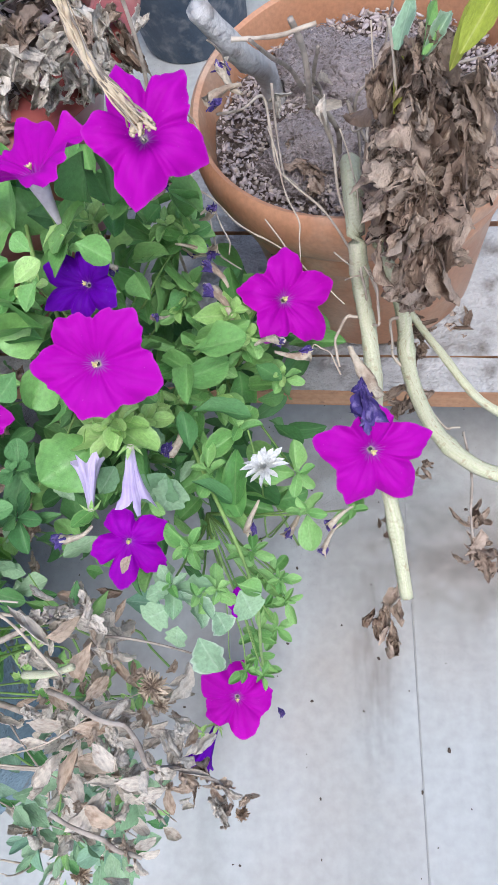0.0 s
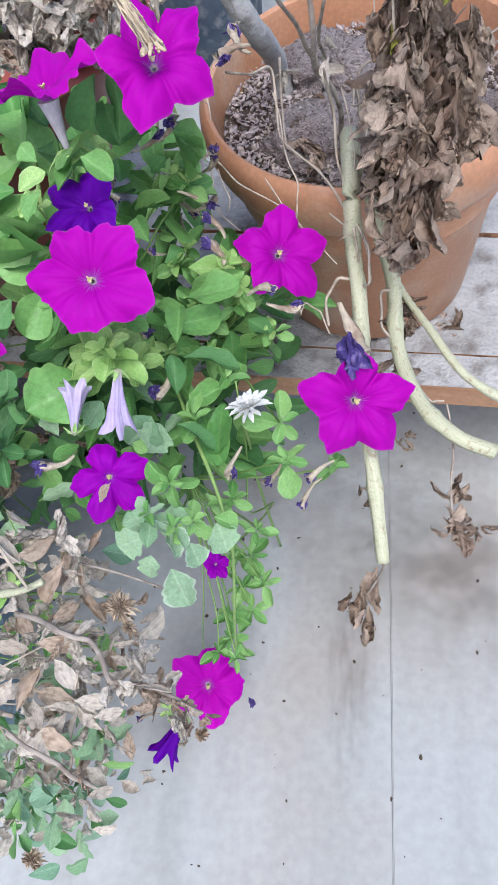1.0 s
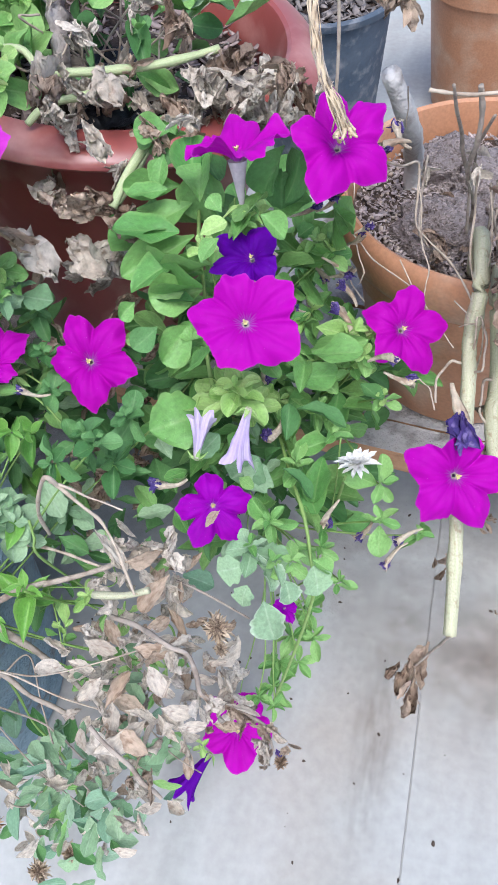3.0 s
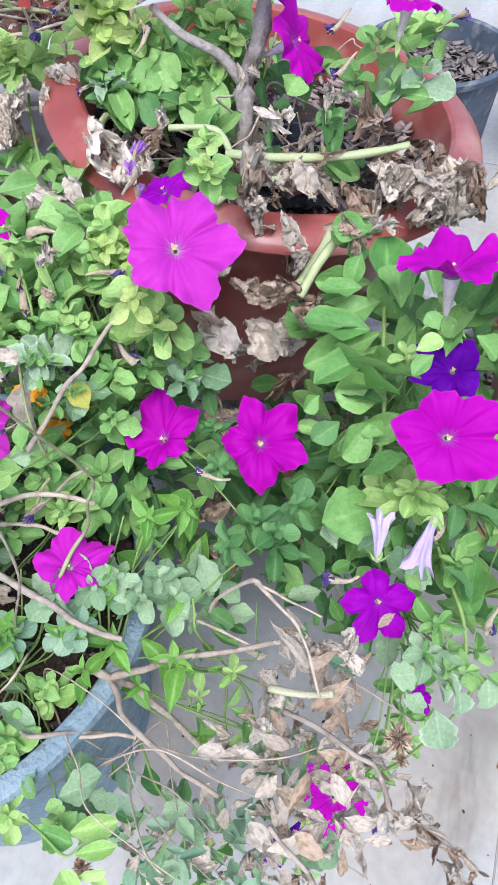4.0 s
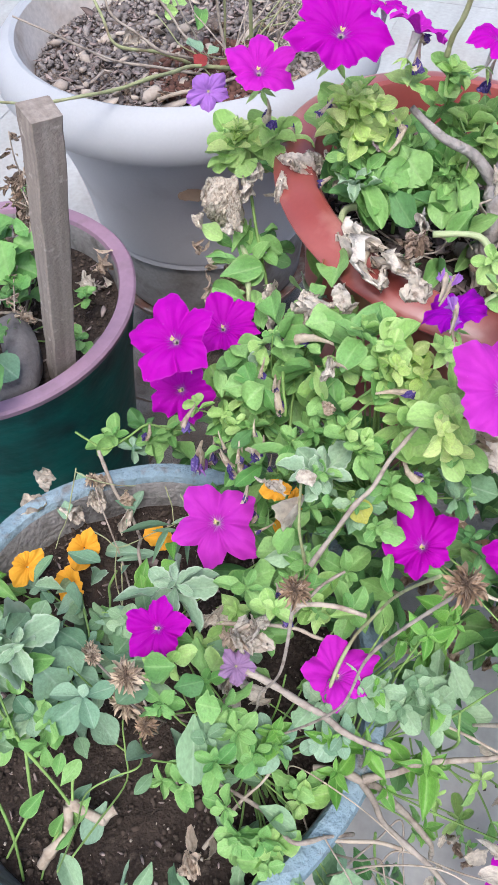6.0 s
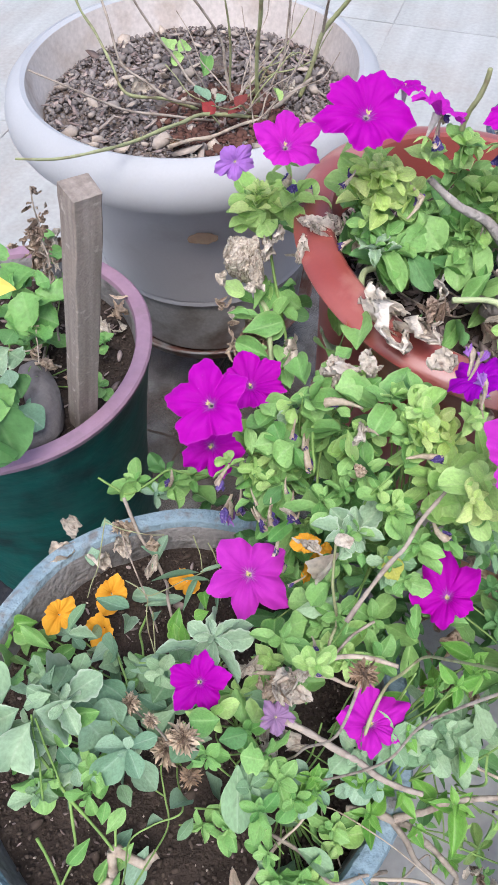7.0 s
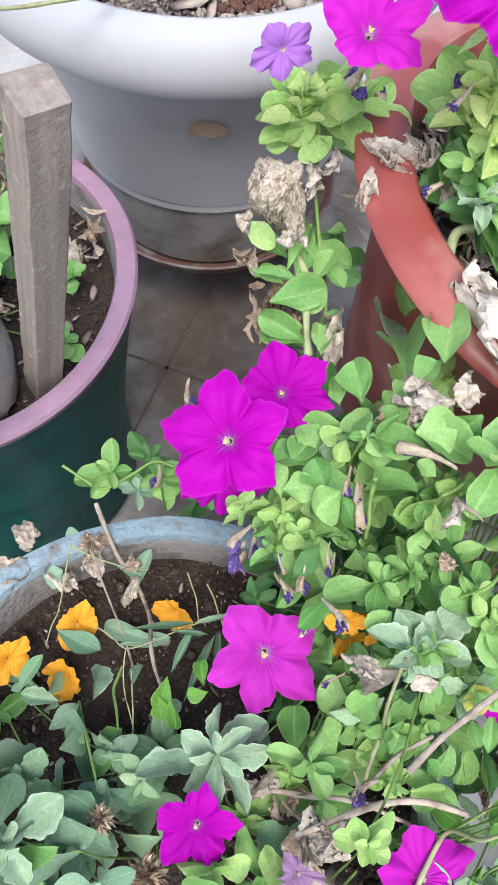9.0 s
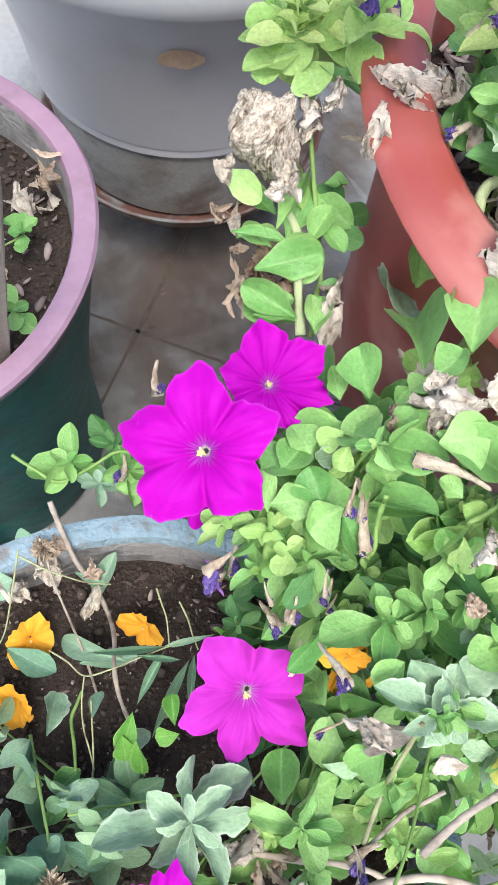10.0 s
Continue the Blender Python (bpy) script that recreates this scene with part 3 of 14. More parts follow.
def leaf(plant, key, base, tip, width, face=None, label=""):
    """One leaf from base to tip (world metres) as a part of a plant."""
    b, t = Vector(base), Vector(tip)
    ax = t - b
    length = max(ax.length, 0.004)
    ax.normalize()
    up = Vector(face) if face else VIEW_UP + 0.55 * Vector((leaf_rnd.uniform(-1, 1), leaf_rnd.uniform(-1, 1), leaf_rnd.uniform(-0.5, 0.5)))
    up = up - ax * up.dot(ax)
    if up.length < 0.05:
        up = Vector((0.2, -1, 0.3)) - ax * Vector((0.2, -1, 0.3)).dot(ax)
    up.normalize()
    side = up.cross(ax)
    if key in ("leaf", "mid", "dark", "leaf_round", "mid_round"):
        width *= 0.90
    m = Matrix((ax * length, side * width, up * 0.5 * (length + width))).transposed().to_4x4()
    m.translation = b - plant.location
    me = LEAF[key][leaf_rnd.randrange(len(LEAF[key]))]
    return part("leaf", me, plant, m, label)


def rosette(plant, at, toward, size, key="leaf", count=7, heart="lime", lift=0.35, aspect=0.62, seed=0):
    """A shoot tip: broad leaves spread round an axis, small young ones in the middle."""
    rnd = random.Random(seed * 13 + int(at[0] * 1000) + int(at[1] * 777))
    n = Vector(toward).normalized()
    n = (n + 0.25 * Vector((rnd.gauss(0, 1), rnd.gauss(0, 1), rnd.gauss(0, 1)))).normalized()
    u = n.cross(Vector((0.13, 0.92, 0.31))).normalized()
    w = n.cross(u)
    o = Vector(at)
    a0 = rnd.uniform(0, 6.28)
    count = round(count * 1.3)
    for i in range(count):
        a = a0 + i * 2.4 + rnd.uniform(-0.35, 0.35)
        f = i / max(count - 1, 1)
        k = key if f < 0.62 else heart
        ln = size * (0.58 - 0.40 * f) * rnd.uniform(0.7, 1.2)
        d = (math.cos(a) * u + math.sin(a) * w) * (1 - 0.45 * f) + n * (lift * (rnd.uniform(-0.1, 0.5) + 1.2 * f))
        d.normalize()
        b = o - n * size * 0.30 * (1 - f)
        leaf(plant, k, b, b + d * ln, ln * min(0.95, aspect * rnd.uniform(0.9, 1.3)), face=n + 0.5 * (n - d * n.dot(d)) + 0.3 * Vector((rnd.gauss(0, 1), rnd.gauss(0, 1), rnd.gauss(0, 1))))


def corolla_bm(seed, lobes=5, point=0.5, depth=0.32, ruffle=0.5, cut=0.18, tips=()):
    """A funnel-shaped flower, radius about 1, facing +z, throat at the origin. tips: bearing and length of each lobe, where known."""
    rnd = random.Random(seed)
    bm = bmesh.new()
    uvl = bm.loops.layers.uv.verify()
    if not tips:
        tips = [(360 / lobes * (k + 0.5) + rnd.uniform(-9, 9), rnd.uniform(0.88, 1.10)) for k in range(lobes)]
    lobes = len(tips)
    per, nr = 20, 14
    notch = [cut * rnd.uniform(0.4, 1.5) for _ in range(lobes)]
    dip = [rnd.uniform(-0.34, 0.12) for _ in range(lobes)]
    spokes = []
    for k in range(lobes):
        here = tips[k][0]
        before = tips[k - 1][0] - (360 if k == 0 else 0)
        after = tips[(k + 1) % lobes][0] + (360 if k == lobes - 1 else 0)
        lo, hi = (before + here) / 2, (here + after) / 2
        for i in range(per):
            a = lo + (hi - lo) * i / per
            u = (here - a) / (here - lo) if a < here else (a - here) / (hi - here)
            other = (k - 1) % lobes if a < here else (k + 1) % lobes
            gap = notch[k] if a < here else notch[(k + 1) % lobes]
            joint = 0.5 * (tips[k][1] + tips[other][1])
            sag = dip[k] * (1 - u * u) + 0.5 * (dip[k] + dip[other]) * u * u
            edge = tips[k][1] * (1 - u) + joint * u
            edge *= 1 - (0.09 + 0.25 * point) * u ** 1.1 - 0.5 * gap * math.exp(-(((1 - u) / 0.18) ** 2))
            edge += 0.045 * math.exp(-((u / 0.14) ** 2))
            spokes.append((radians(a), u, edge, sag))
    na = len(spokes)
    rows = []
    for i in range(nr + 1):
        s = i / nr
        row = []
        for j, (a, u, edge, sag) in enumerate(spokes):
            edge += (0.045 + 0.025 * ruffle) * noise.noise((j * 0.36 + seed * 5, 0.3, 2.0)) + 0.026 * noise.noise((j * 1.3 + seed, 4.3, 2.0))
            r = 0.035 + (edge - 0.035) * s
            c = 1 - u * u
            z = -depth * (1 - s) ** 3.0 + depth * 0.12 * s
            z += s * (0.07 * c - 0.085 * math.exp(-(((1 - u) / 0.16) ** 2)) - 0.05 * math.exp(-((u / 0.10) ** 2)))
            z += sag * s * s
            z -= 0.12 * point * max(0, s - 0.7) * 3.3 * c * c
            z += (0.10 + 0.08 * ruffle) * s ** 2.5 * noise.noise((math.cos(a) * 2.9 + seed * 2.3, math.sin(a) * 2.9, s * 0.8))
            z += 0.030 * ruffle * s ** 4 * math.sin(j * 0.8 + 2 * noise.noise((j * 0.2, seed, 0)))
            row.append((bm.verts.new((r * math.cos(a), r * math.sin(a), z)), (s, j / na * 6.0)))
        rows.append(row)
    for a, b in zip(rows, rows[1:]):
        for j in range(na):
            jj = (j + 1) % na
            q = (a[j], b[j], b[jj], a[jj])
            f = bm.faces.new([k[0] for k in q])
            for loop, k in zip(f.loops, q):
                loop[uvl].uv = (k[1][0], k[1][1] if k is not b[jj] and k is not a[jj] or jj else 6.0)
    return bm


COROLLA = {}


def corolla(colour, style, tips=()):
    key = (colour, style, tips)
    if key not in COROLLA:
        kinds = {"star": (5, 0.9, 0.34, 0.9, 0.07), "round": (5, 0.45, 0.30, 1.2, 0.10), "ruffled": (5, 0.55, 0.30, 2.0, 0.16), "cross": (5, 0.7, 0.24, 0.7, 0.34), "pansy": (4, 0.0, 0.34, 1.4, 0.30), "lily": (5, 1.5, 0.22, 0.3, 0.60)}
        base = style.rstrip("0123456789")
        lobes, point, depth, ruffle, cut = kinds[base]
        COROLLA[key] = mesh_of(corolla_bm(len(COROLLA) * 3 + 1, lobes, point, depth, ruffle, cut, tips), colour, name="corolla")
    return COROLLA[key]


def cone_mesh(r0, r1, z0, z1, mat, flare=0.0, n=14):
    bm = bmesh.new()
    uvl = bm.loops.layers.uv.verify()
    rows = []
    for i in range(7):
        s = i / 6
        r = r0 + (r1 - r0) * s + flare * s ** 4
        rows.append([bm.verts.new((r * math.cos(2 * math.pi * k / n), r * math.sin(2 * math.pi * k / n), z0 + (z1 - z0) * s)) for k in range(n)])
    for a, b in zip(rows, rows[1:]):
        for k in range(n):
            bm.faces.new((a[k], a[(k + 1) % n], b[(k + 1) % n], b[k]))
    for f in bm.faces:
        for loop in f.loops:
            loop[uvl].uv = (0.5, 0.3)
    return mesh_of(bm, mat, name="tube")


TUBE = cone_mesh(0.045, 0.15, -1.0, -0.26, "tube", 0.02)


def spread_mesh(count, length, width, rise, mat, kind="lance", seed=0, rings=1, crumple=0.0, inner=0.0):
    """Narrow leaves or florets set round +z in one mesh (sepals, ray florets, tufts)."""
    rnd = random.Random(seed)
    bm = bmesh.new()
    for g in range(rings):
        for i in range(count):
            mark = set(bm.verts)
            leaf_bm(bm, kind, 0.3, 0.15, 0.4, i + seed, crumple, 5, 2)
            fresh = [v for v in bm.verts if v not in mark]
            a = 2 * math.pi * (i + 0.5 * g + rnd.uniform(-0.2, 0.2)) / count
            ln = length * rnd.uniform(0.8, 1.15) * (1 - 0.22 * g)
            tilt = rise + g * 0.38 + rnd.uniform(-0.12, 0.12)
            m = Matrix.Rotation(a, 4, "Z") @ Matrix.Rotation(-tilt, 4, "Y") @ Matrix.Translation((inner, 0, 0)) @ Matrix.Diagonal((ln, width, 0.5 * ln, 1))
            for v in fresh:
                v.co = m @ v.co
    return mesh_of(bm, mat, name="spray")


CALYX = spread_mesh(5, 0.5, 0.16, -0.5, "leaf_lime", seed=3)
STAMEN = spread_mesh(6, 0.12, 0.040, 1.05, "stamen", "spoon", 6)
STAMEN.transform(Matrix.Translation((0, 0, -0.13)))


def aim(at, toward, spin=0.0):
    n = Vector(toward).normalized()
    return Matrix.Translation(at) @ n.to_track_quat("Z", "Y").to_matrix().to_4x4() @ Matrix.Rotation(radians(spin), 4, "Z")


def flower(plant, at, toward, radius, colour="magenta", style="round", spin=0.0, squash=1.0, tube=True, label="", tips=()):
    """A petunia: corolla with its throat, tube and calyx behind it."""
    o = Vector(at) - plant.location
    m = aim(o, toward, 0) @ Matrix.Rotation(radians(spin), 4, "Z") @ Matrix.Diagonal((radius, radius * squash, radius, 1))
    f = part("flower", corolla(colour, style, tips), plant, m, label)
    part("stamen", STAMEN, f)
    if tube:
        part("tube", TUBE, f)
        part("calyx", CALYX, f, Matrix.Translation((0, 0, -1.0)))
    return f


def trumpet_bm(seed):
    """A half-shut petunia along +z, tube at the origin, ragged mouth at 1."""
    bm = bmesh.new()
    uvl = bm.loops.layers.uv.verify()
    n, rows = 30, []
    for i in range(15):
        f = i / 14
        r = 0.055 + 0.09 * f + 0.11 * f ** 3
        row = []
        for k in range(n):
            a = 2 * math.pi * k / n
            pleat = 1 + (0.12 + 0.36 * f * f) * math.cos(5 * a + seed) + 0.40 * f * noise.noise((math.cos(a) * 2, math.sin(a) * 2, f * 3 + seed))
            z = f * (1 + 0.10 * f * math.cos(5 * a + seed + 0.6) + 0.10 * f * noise.noise((a * 2, seed, 1)))
            row.append((bm.verts.new((r * pleat * math.cos(a) + 0.12 * f * f * math.sin(seed), r * pleat * math.sin(a), z)), (f, k / n * 6)))
        rows.append(row)
    for a, b in zip(rows, rows[1:]):
        for k in range(n):
            q = (a[k], a[(k + 1) % n], b[(k + 1) % n], b[k])
            face = bm.faces.new([v[0] for v in q])
            for loop, v in zip(face.loops, q):
                loop[uvl].uv = v[1]
    return bm


TRUMPET = [mesh_of(trumpet_bm(i * 2 + 1), ("trumpet", "trumpet", "violet")[i], name="trumpet") for i in range(3)]


def trumpet(plant, base, tip, k=0):
    """A fading flower that hangs half shut."""
    b, t = Vector(base), Vector(tip)
    size = (t - b).length
    f = part("flower", TRUMPET[k % 3], plant, aim(b - plant.location, t - b, 40 * k) @ Matrix.Diagonal((size, size, size, 1)), ("half-shut white flower streaked with lilac", "half-shut white flower streaked with lilac", "half-shut deep violet flower")[k % 3])
    part("calyx", CALYX, f, Matrix.Diagonal((0.55, 0.55, -0.55, 1)))
    return f


def crumpled_bm(bm, size, seed, spread=0.5, folds=11):
    """A withered corolla: shrivelled strips rolled together from one point, along +z."""
    rnd = random.Random(seed)
    for i in range(folds):
        mark = set(bm.verts)
        leaf_bm(bm, "oval", 0.6, rnd.uniform(-0.4, 0.6), 2.0, seed * 2 + i, 0.40, 12, 6)
        fresh = [v for v in bm.verts if v not in mark]
        m = Matrix.Rotation(rnd.uniform(0, 6.28), 4, "Z") @ Matrix.Rotation(-radians(90) + rnd.uniform(0, spread), 4, "Y") @ Matrix.Diagonal((size * rnd.uniform(0.5, 1.0), size * rnd.uniform(0.22, 0.42), size * 0.5, 1))
        for v in fresh:
            v.co = m @ v.co


WILT, WILT_LILAC, WILT_TUBE = [], [], []
for i in range(5):
    bmw = bmesh.new()
    crumpled_bm(bmw, 0.9, 20 + i, 0.42)
    WILT.append(mesh_of(bmw, "wilt", name="wilted_petals"))
for i in range(3):
    bmw = bmesh.new()
    crumpled_bm(bmw, 1.0, 40 + i, 0.8, 7)
    WILT_LILAC.append(mesh_of(bmw, "lilac", name="wilted_petals"))
for i in range(4):
    bmw = bmesh.new()
    uvw = bmw.loops.layers.uv.verify()
    rows = []
    for a in range(9):
        f = a / 8
        rr = 0.045 + 0.085 * f + 0.05 * f ** 3
        rows.append([bmw.verts.new((rr * (1 + (0.25 + 0.9 * f) * noise.noise((b * 1.1, f * 3, i))) * math.cos(b * math.pi / 6) + 0.16 * math.sin(f * 2.6 + i), rr * (0.7 + 0.6 * noise.noise((b * 1.1, f * 3, i + 5))) * math.sin(b * math.pi / 6) + 0.10 * math.cos(f * 3.1 + i * 2), f - 0.9 + 0.22 * f * noise.noise((b * 1.7, i, 2)))) for b in range(12)])
    for ra, rb in zip(rows, rows[1:]):
        for b in range(12):
            bmw.faces.new((ra[b], ra[(b + 1) % 12], rb[(b + 1) % 12], rb[b]))
    for f in bmw.faces:
        for loop in f.loops:
            loop[uvw].uv = (0.5, 0.3)
    WILT_TUBE.append(mesh_of(bmw, "wilt_tube", name="tube"))


def wilted(plant, base, tip, size, colour="indigo", tube=True):
    """A spent petunia: papery tube from base, ending in shrivelled petals at tip."""
    b, t = Vector(base) + 0.008 * VIEW_UP, Vector(tip) + 0.012 * VIEW_UP
    d = t - b
    size *= 2.05 if colour == "indigo" else 1.6
    m = aim(t - d.normalized() * size * 0.25 - plant.location, d, leaf_rnd.uniform(0, 360)) @ Matrix.Diagonal((size, size, size, 1))
    pool = WILT if colour == "indigo" else WILT_LILAC
    f = part("spent_flower", pool[leaf_rnd.randrange(len(pool))], plant, m, "shrivelled indigo petals" if colour == "indigo" else "faded lilac petals")
    if tube:
        part("tube", WILT_TUBE[leaf_rnd.randrange(4)], f, Matrix.Translation((0, 0, 0.42)) @ Matrix.Diagonal((1.55, 1.55, min(2.0, max(1.35, 1.2 * d.length / size)), 1)), "papery straw-coloured tube")
    return f


def stem(plant, points, r0, r1, mat="stem", sides=7, knots=0.0, name="stem", label=""):
    """A stem, slender and a little crooked between its ends."""
    loc = plant.location
    pts = [Vector(p) - loc for p in points]
    n = len(pts)
    if mat in ("stem", "twig", "twig_pale", "twig_green"):
        r0, r1 = r0 * 0.78, r1 * 0.78
        bent = [pts[0]]
        for a, b in zip(pts, pts[1:]):
            q = a.lerp(b, 0.5)
            bent += [q + 0.10 * (b - a).length * noise.noise_vector(q * 47), b]
        pts, n = bent, len(bent)
    return part(name, tube_mesh(pts, [r0 + (r1 - r0) * i / (n - 1) for i in range(n)], mat, sides, knots, seed=n + r0 * 999), plant, None, label)


def sheaf(plant, path, spread, count=130):
    """A frayed bundle of dry straw: fine strands that wander about one line."""
    rnd = random.Random(77)
    n = len(path)
    for k in range(count):
        side = Vector((rnd.gauss(0, 1), rnd.gauss(0, 1), rnd.gauss(0, 1))) * 0.62
        a = 0 if rnd.random() < 0.5 else rnd.randrange(0, 3)
        b = n if rnd.random() < 0.55 else rnd.randrange(a + 3, n + 1)
        pts = []
        for i in range(a, b):
            loose = Vector((rnd.gauss(0, 1), rnd.gauss(0, 1), rnd.gauss(0, 1))) * (0.28 * spread[i] + 0.0006)
            pts.append(Vector(path[i]) + side * spread[i] + loose)
        r = rnd.uniform(0.00025, 0.0006)
        stem(plant, pts, r, r * rnd.uniform(0.5, 1.3), "straw" if rnd.random() < 0.7 else "twig", 5, 0.0, "stalk")


def dead_clump(plant, at, size, key="ash", count=8, hang=0.4, seed=0, tall=1.0):
    """A knot of withered leaves; with a large hang they droop in long folds."""
    rnd = random.Random(seed * 31 + int(at[0] * 997))
    o = Vector(at)
    for i in range(max(2, int(count * (1.25 if hang > 1 else 1.15)))):
        if hang > 1:
            d = Vector((rnd.gauss(0, 0.3), rnd.gauss(-0.1, 0.3), -1)).normalized()
            ln = size * rnd.uniform(1.1, 2.2)
            wd = ln * rnd.uniform(0.28, 0.55)
        else:
            d = Vector((rnd.gauss(0, 1), rnd.gauss(0, 1), rnd.gauss(-hang, 0.6) * tall)).normalized()
            ln = size * rnd.uniform(0.7, 1.6)
            wd = ln * rnd.uniform(0.2, 0.4)
        b = o + Vector((rnd.gauss(0, 0.3), rnd.gauss(0, 0.3), rnd.gauss(0.1, 0.25) * tall)) * size
        leaf(plant, key + "2" if key in ("brown", "tan", "ash") and i % 3 else key, b - d * ln * 0.3, b + d * ln * 0.7, wd, face=(rnd.gauss(0, 0.8), rnd.gauss(-0.7, 0.7), rnd.gauss(0.5, 0.7)))


WAD = []
for i in range(4):
    bmw = bmesh.new()
    bmesh.ops.create_icosphere(bmw, subdivisions=5, radius=1)
    uvw = bmw.loops.layers.uv.verify()
    for v in bmw.verts:
        p = v.co.copy()
        q = p * 1.3 + Vector((i * 7.1, 0, 0))
        q += 0.5 * noise.noise_vector(q * 1.1)
        r = 1 + 0.38 * noise.noise(q) - 0.24 * abs(noise.noise(q * Vector((2.8, 2.8, 1.1)).length * 0.5)) - 0.20 * abs(noise.noise(Vector((q.x * 4.5, q.y * 4.5, q.z * 1.6)))) - 0.10 * abs(noise.noise(Vector((q.x * 11, q.y * 11, q.z * 5))))
        if p.z < -0.2:
            r *= 1 + 0.55 * (-p.z - 0.2) * noise.noise((math.atan2(p.y, p.x) * 2.2, i, 0.5))
        v.co = p * r
    WAD.append(mesh_of(bmw, "papery", name="withered_mass"))


def wad(plant, at, radii, turn=0.0, k=0):
    """A shrivelled papery mass of leaves stuck together."""
    return part("withered_leaf", WAD[k % 4], plant, Matrix.Translation(Vector(at) - plant.location) @ Matrix.Rotation(turn, 4, "Z") @ Matrix.Diagonal((radii[0], radii[1], radii[2], 1)), "pale shrivelled papery leaves")


SEEDHEAD = spread_mesh(20, 0.70, 0.20, -0.2, "seed_husk", "spoon", 5, 6, 0.5)
SEEDHEAD_PALE = spread_mesh(20, 0.70, 0.20, -0.2, "straw_husk", "spoon", 9, 6, 0.5)
SEED_CORE = spread_mesh(16, 0.5, 0.12, 0.5, "leaf_brown", "lance", 11, 3, 0.4)


def seedhead(plant, at, toward, size, pale=False):
    h = part("seed_head", SEEDHEAD_PALE if pale else SEEDHEAD, plant, aim(Vector(at) - plant.location, toward) @ Matrix.Diagonal((size, size, size, 1)), "dry brown daisy seed head")
    part("core", SEED_CORE, h)
    return h


def scatter_bm(seed, count, place, size, flat=0.6, kind="stone"):
    """Loose crumbs, rounded stones or flakes in one mesh; place(rnd) gives a spot."""
    rnd = random.Random(seed)
    ball = bmesh.new()
    bmesh.ops.create_icosphere(ball, subdivisions=1, radius=1)
    shape = [v.co.copy() for v in ball.verts]
    tri = [tuple(v.index for v in f.verts) for f in ball.faces]
    ball.free()
    bm = bmesh.new()
    for _ in range(count):
        p = Vector(place(rnd))
        k = size * (0.4 + 1.1 * rnd.random() ** 2)
        q = Euler((rnd.uniform(-0.6, 0.6), rnd.uniform(-0.6, 0.6), rnd.uniform(0, 6.28))).to_matrix()
        sx, sy, sz = rnd.uniform(0.8, 1.3), rnd.uniform(0.6, 1.0), flat * rnd.uniform(0.7, 1.2)
        if kind == "chip":
            sx, sy, sz = rnd.uniform(0.9, 1.9), rnd.uniform(0.35, 0.8), 0.16
        vs = []
        for c in shape:
            j = 1 + rnd.uniform(-0.42, 0.3)
            vs.append(bm.verts.new(p + q @ (Vector((c.x * sx, c.y * sy, c.z * sz + (0.5 * sx * c.x * c.x * 0.3 if kind == "chip" else 0))) * k * j)))
        for f in tri:
            bm.faces.new([vs[i] for i in f])
    return bm


def soil_bm(radius, z, rough, seed, mound=0.0, rings=16, n=56):
    bm = bmesh.new()
    rows = []
    for i in range(1, rings + 1):
        r = radius * i / rings
        row = []
        for k in range(n):
            a = 2 * math.pi * k / n
            x, y = r * math.cos(a), r * math.sin(a)
            h = rough * (noise.noise((x * 28 + seed, y * 28, 0)) + 0.5 * noise.noise((x * 75, y * 75, seed)))
            row.append(bm.verts.new((x, y, z + h + mound * (1 - (i / rings) ** 2))))
        rows.append(row)
    mid = bm.verts.new((0, 0, z + mound))
    for k in range(n):
        bm.faces.new((mid, rows[0][k], rows[0][(k + 1) % n]))
    for a, b in zip(rows, rows[1:]):
        for k in range(n):
            bm.faces.new((a[k], b[k], b[(k + 1) % n], a[(k + 1) % n]))
    return bm


def disc_place(radius, z, x0=0.0, y0=0.0):
    def place(rnd):
        a, r = rnd.uniform(0, 6.28), radius * math.sqrt(rnd.random())
        return (x0 + r * math.cos(a), y0 + r * math.sin(a), z)
    return place


# ---- ground and paving ----
bm = bmesh.new()
bmesh.ops.create_grid(bm, x_segments=2, y_segments=2, size=400)
ground = tagged(new("ground", mesh_of(bm, "joint", False)), "pale trodden ground under and beyond the paving", "ground", "", "structure")
ground.location = (0, 0, -0.0028)

floor = tagged(new("floor"), "large pale grey stone slabs with thin dark joints", "floor", "", "structure")
SLAB_U, SLAB_V, GRID_TURN = 0.7772, 0.7772, -18.0
slab_meshes = []
for i in range(4):
    bm = bmesh.new()
    box(bm, (SLAB_U - 0.0010, SLAB_V - 0.0010, 0.03), (0, 0, -0.015), 0, 0.0012, 0.0004, seed=i)
    slab_meshes.append(mesh_of(bm, "slab", False, "slab"))
grid = Matrix.Rotation(radians(GRID_TURN), 4, "Z")
corner = grid.inverted() @ Vector((-0.543, 0.667, 0))
rnd_floor = random.Random(3)
for i in range(-7, 9):
    for j in range(-6, 9):
        c = Vector((corner.x + (i + 0.5) * SLAB_U, corner.y + (j + 0.5) * SLAB_V, 0))
        m = grid @ pose(c.x, c.y, rnd_floor.uniform(-0.0012, 0.0), 0, 0, rnd_floor.choice((0, 180)))
        part("paving_slab", slab_meshes[rnd_floor.randrange(4)], floor, m)

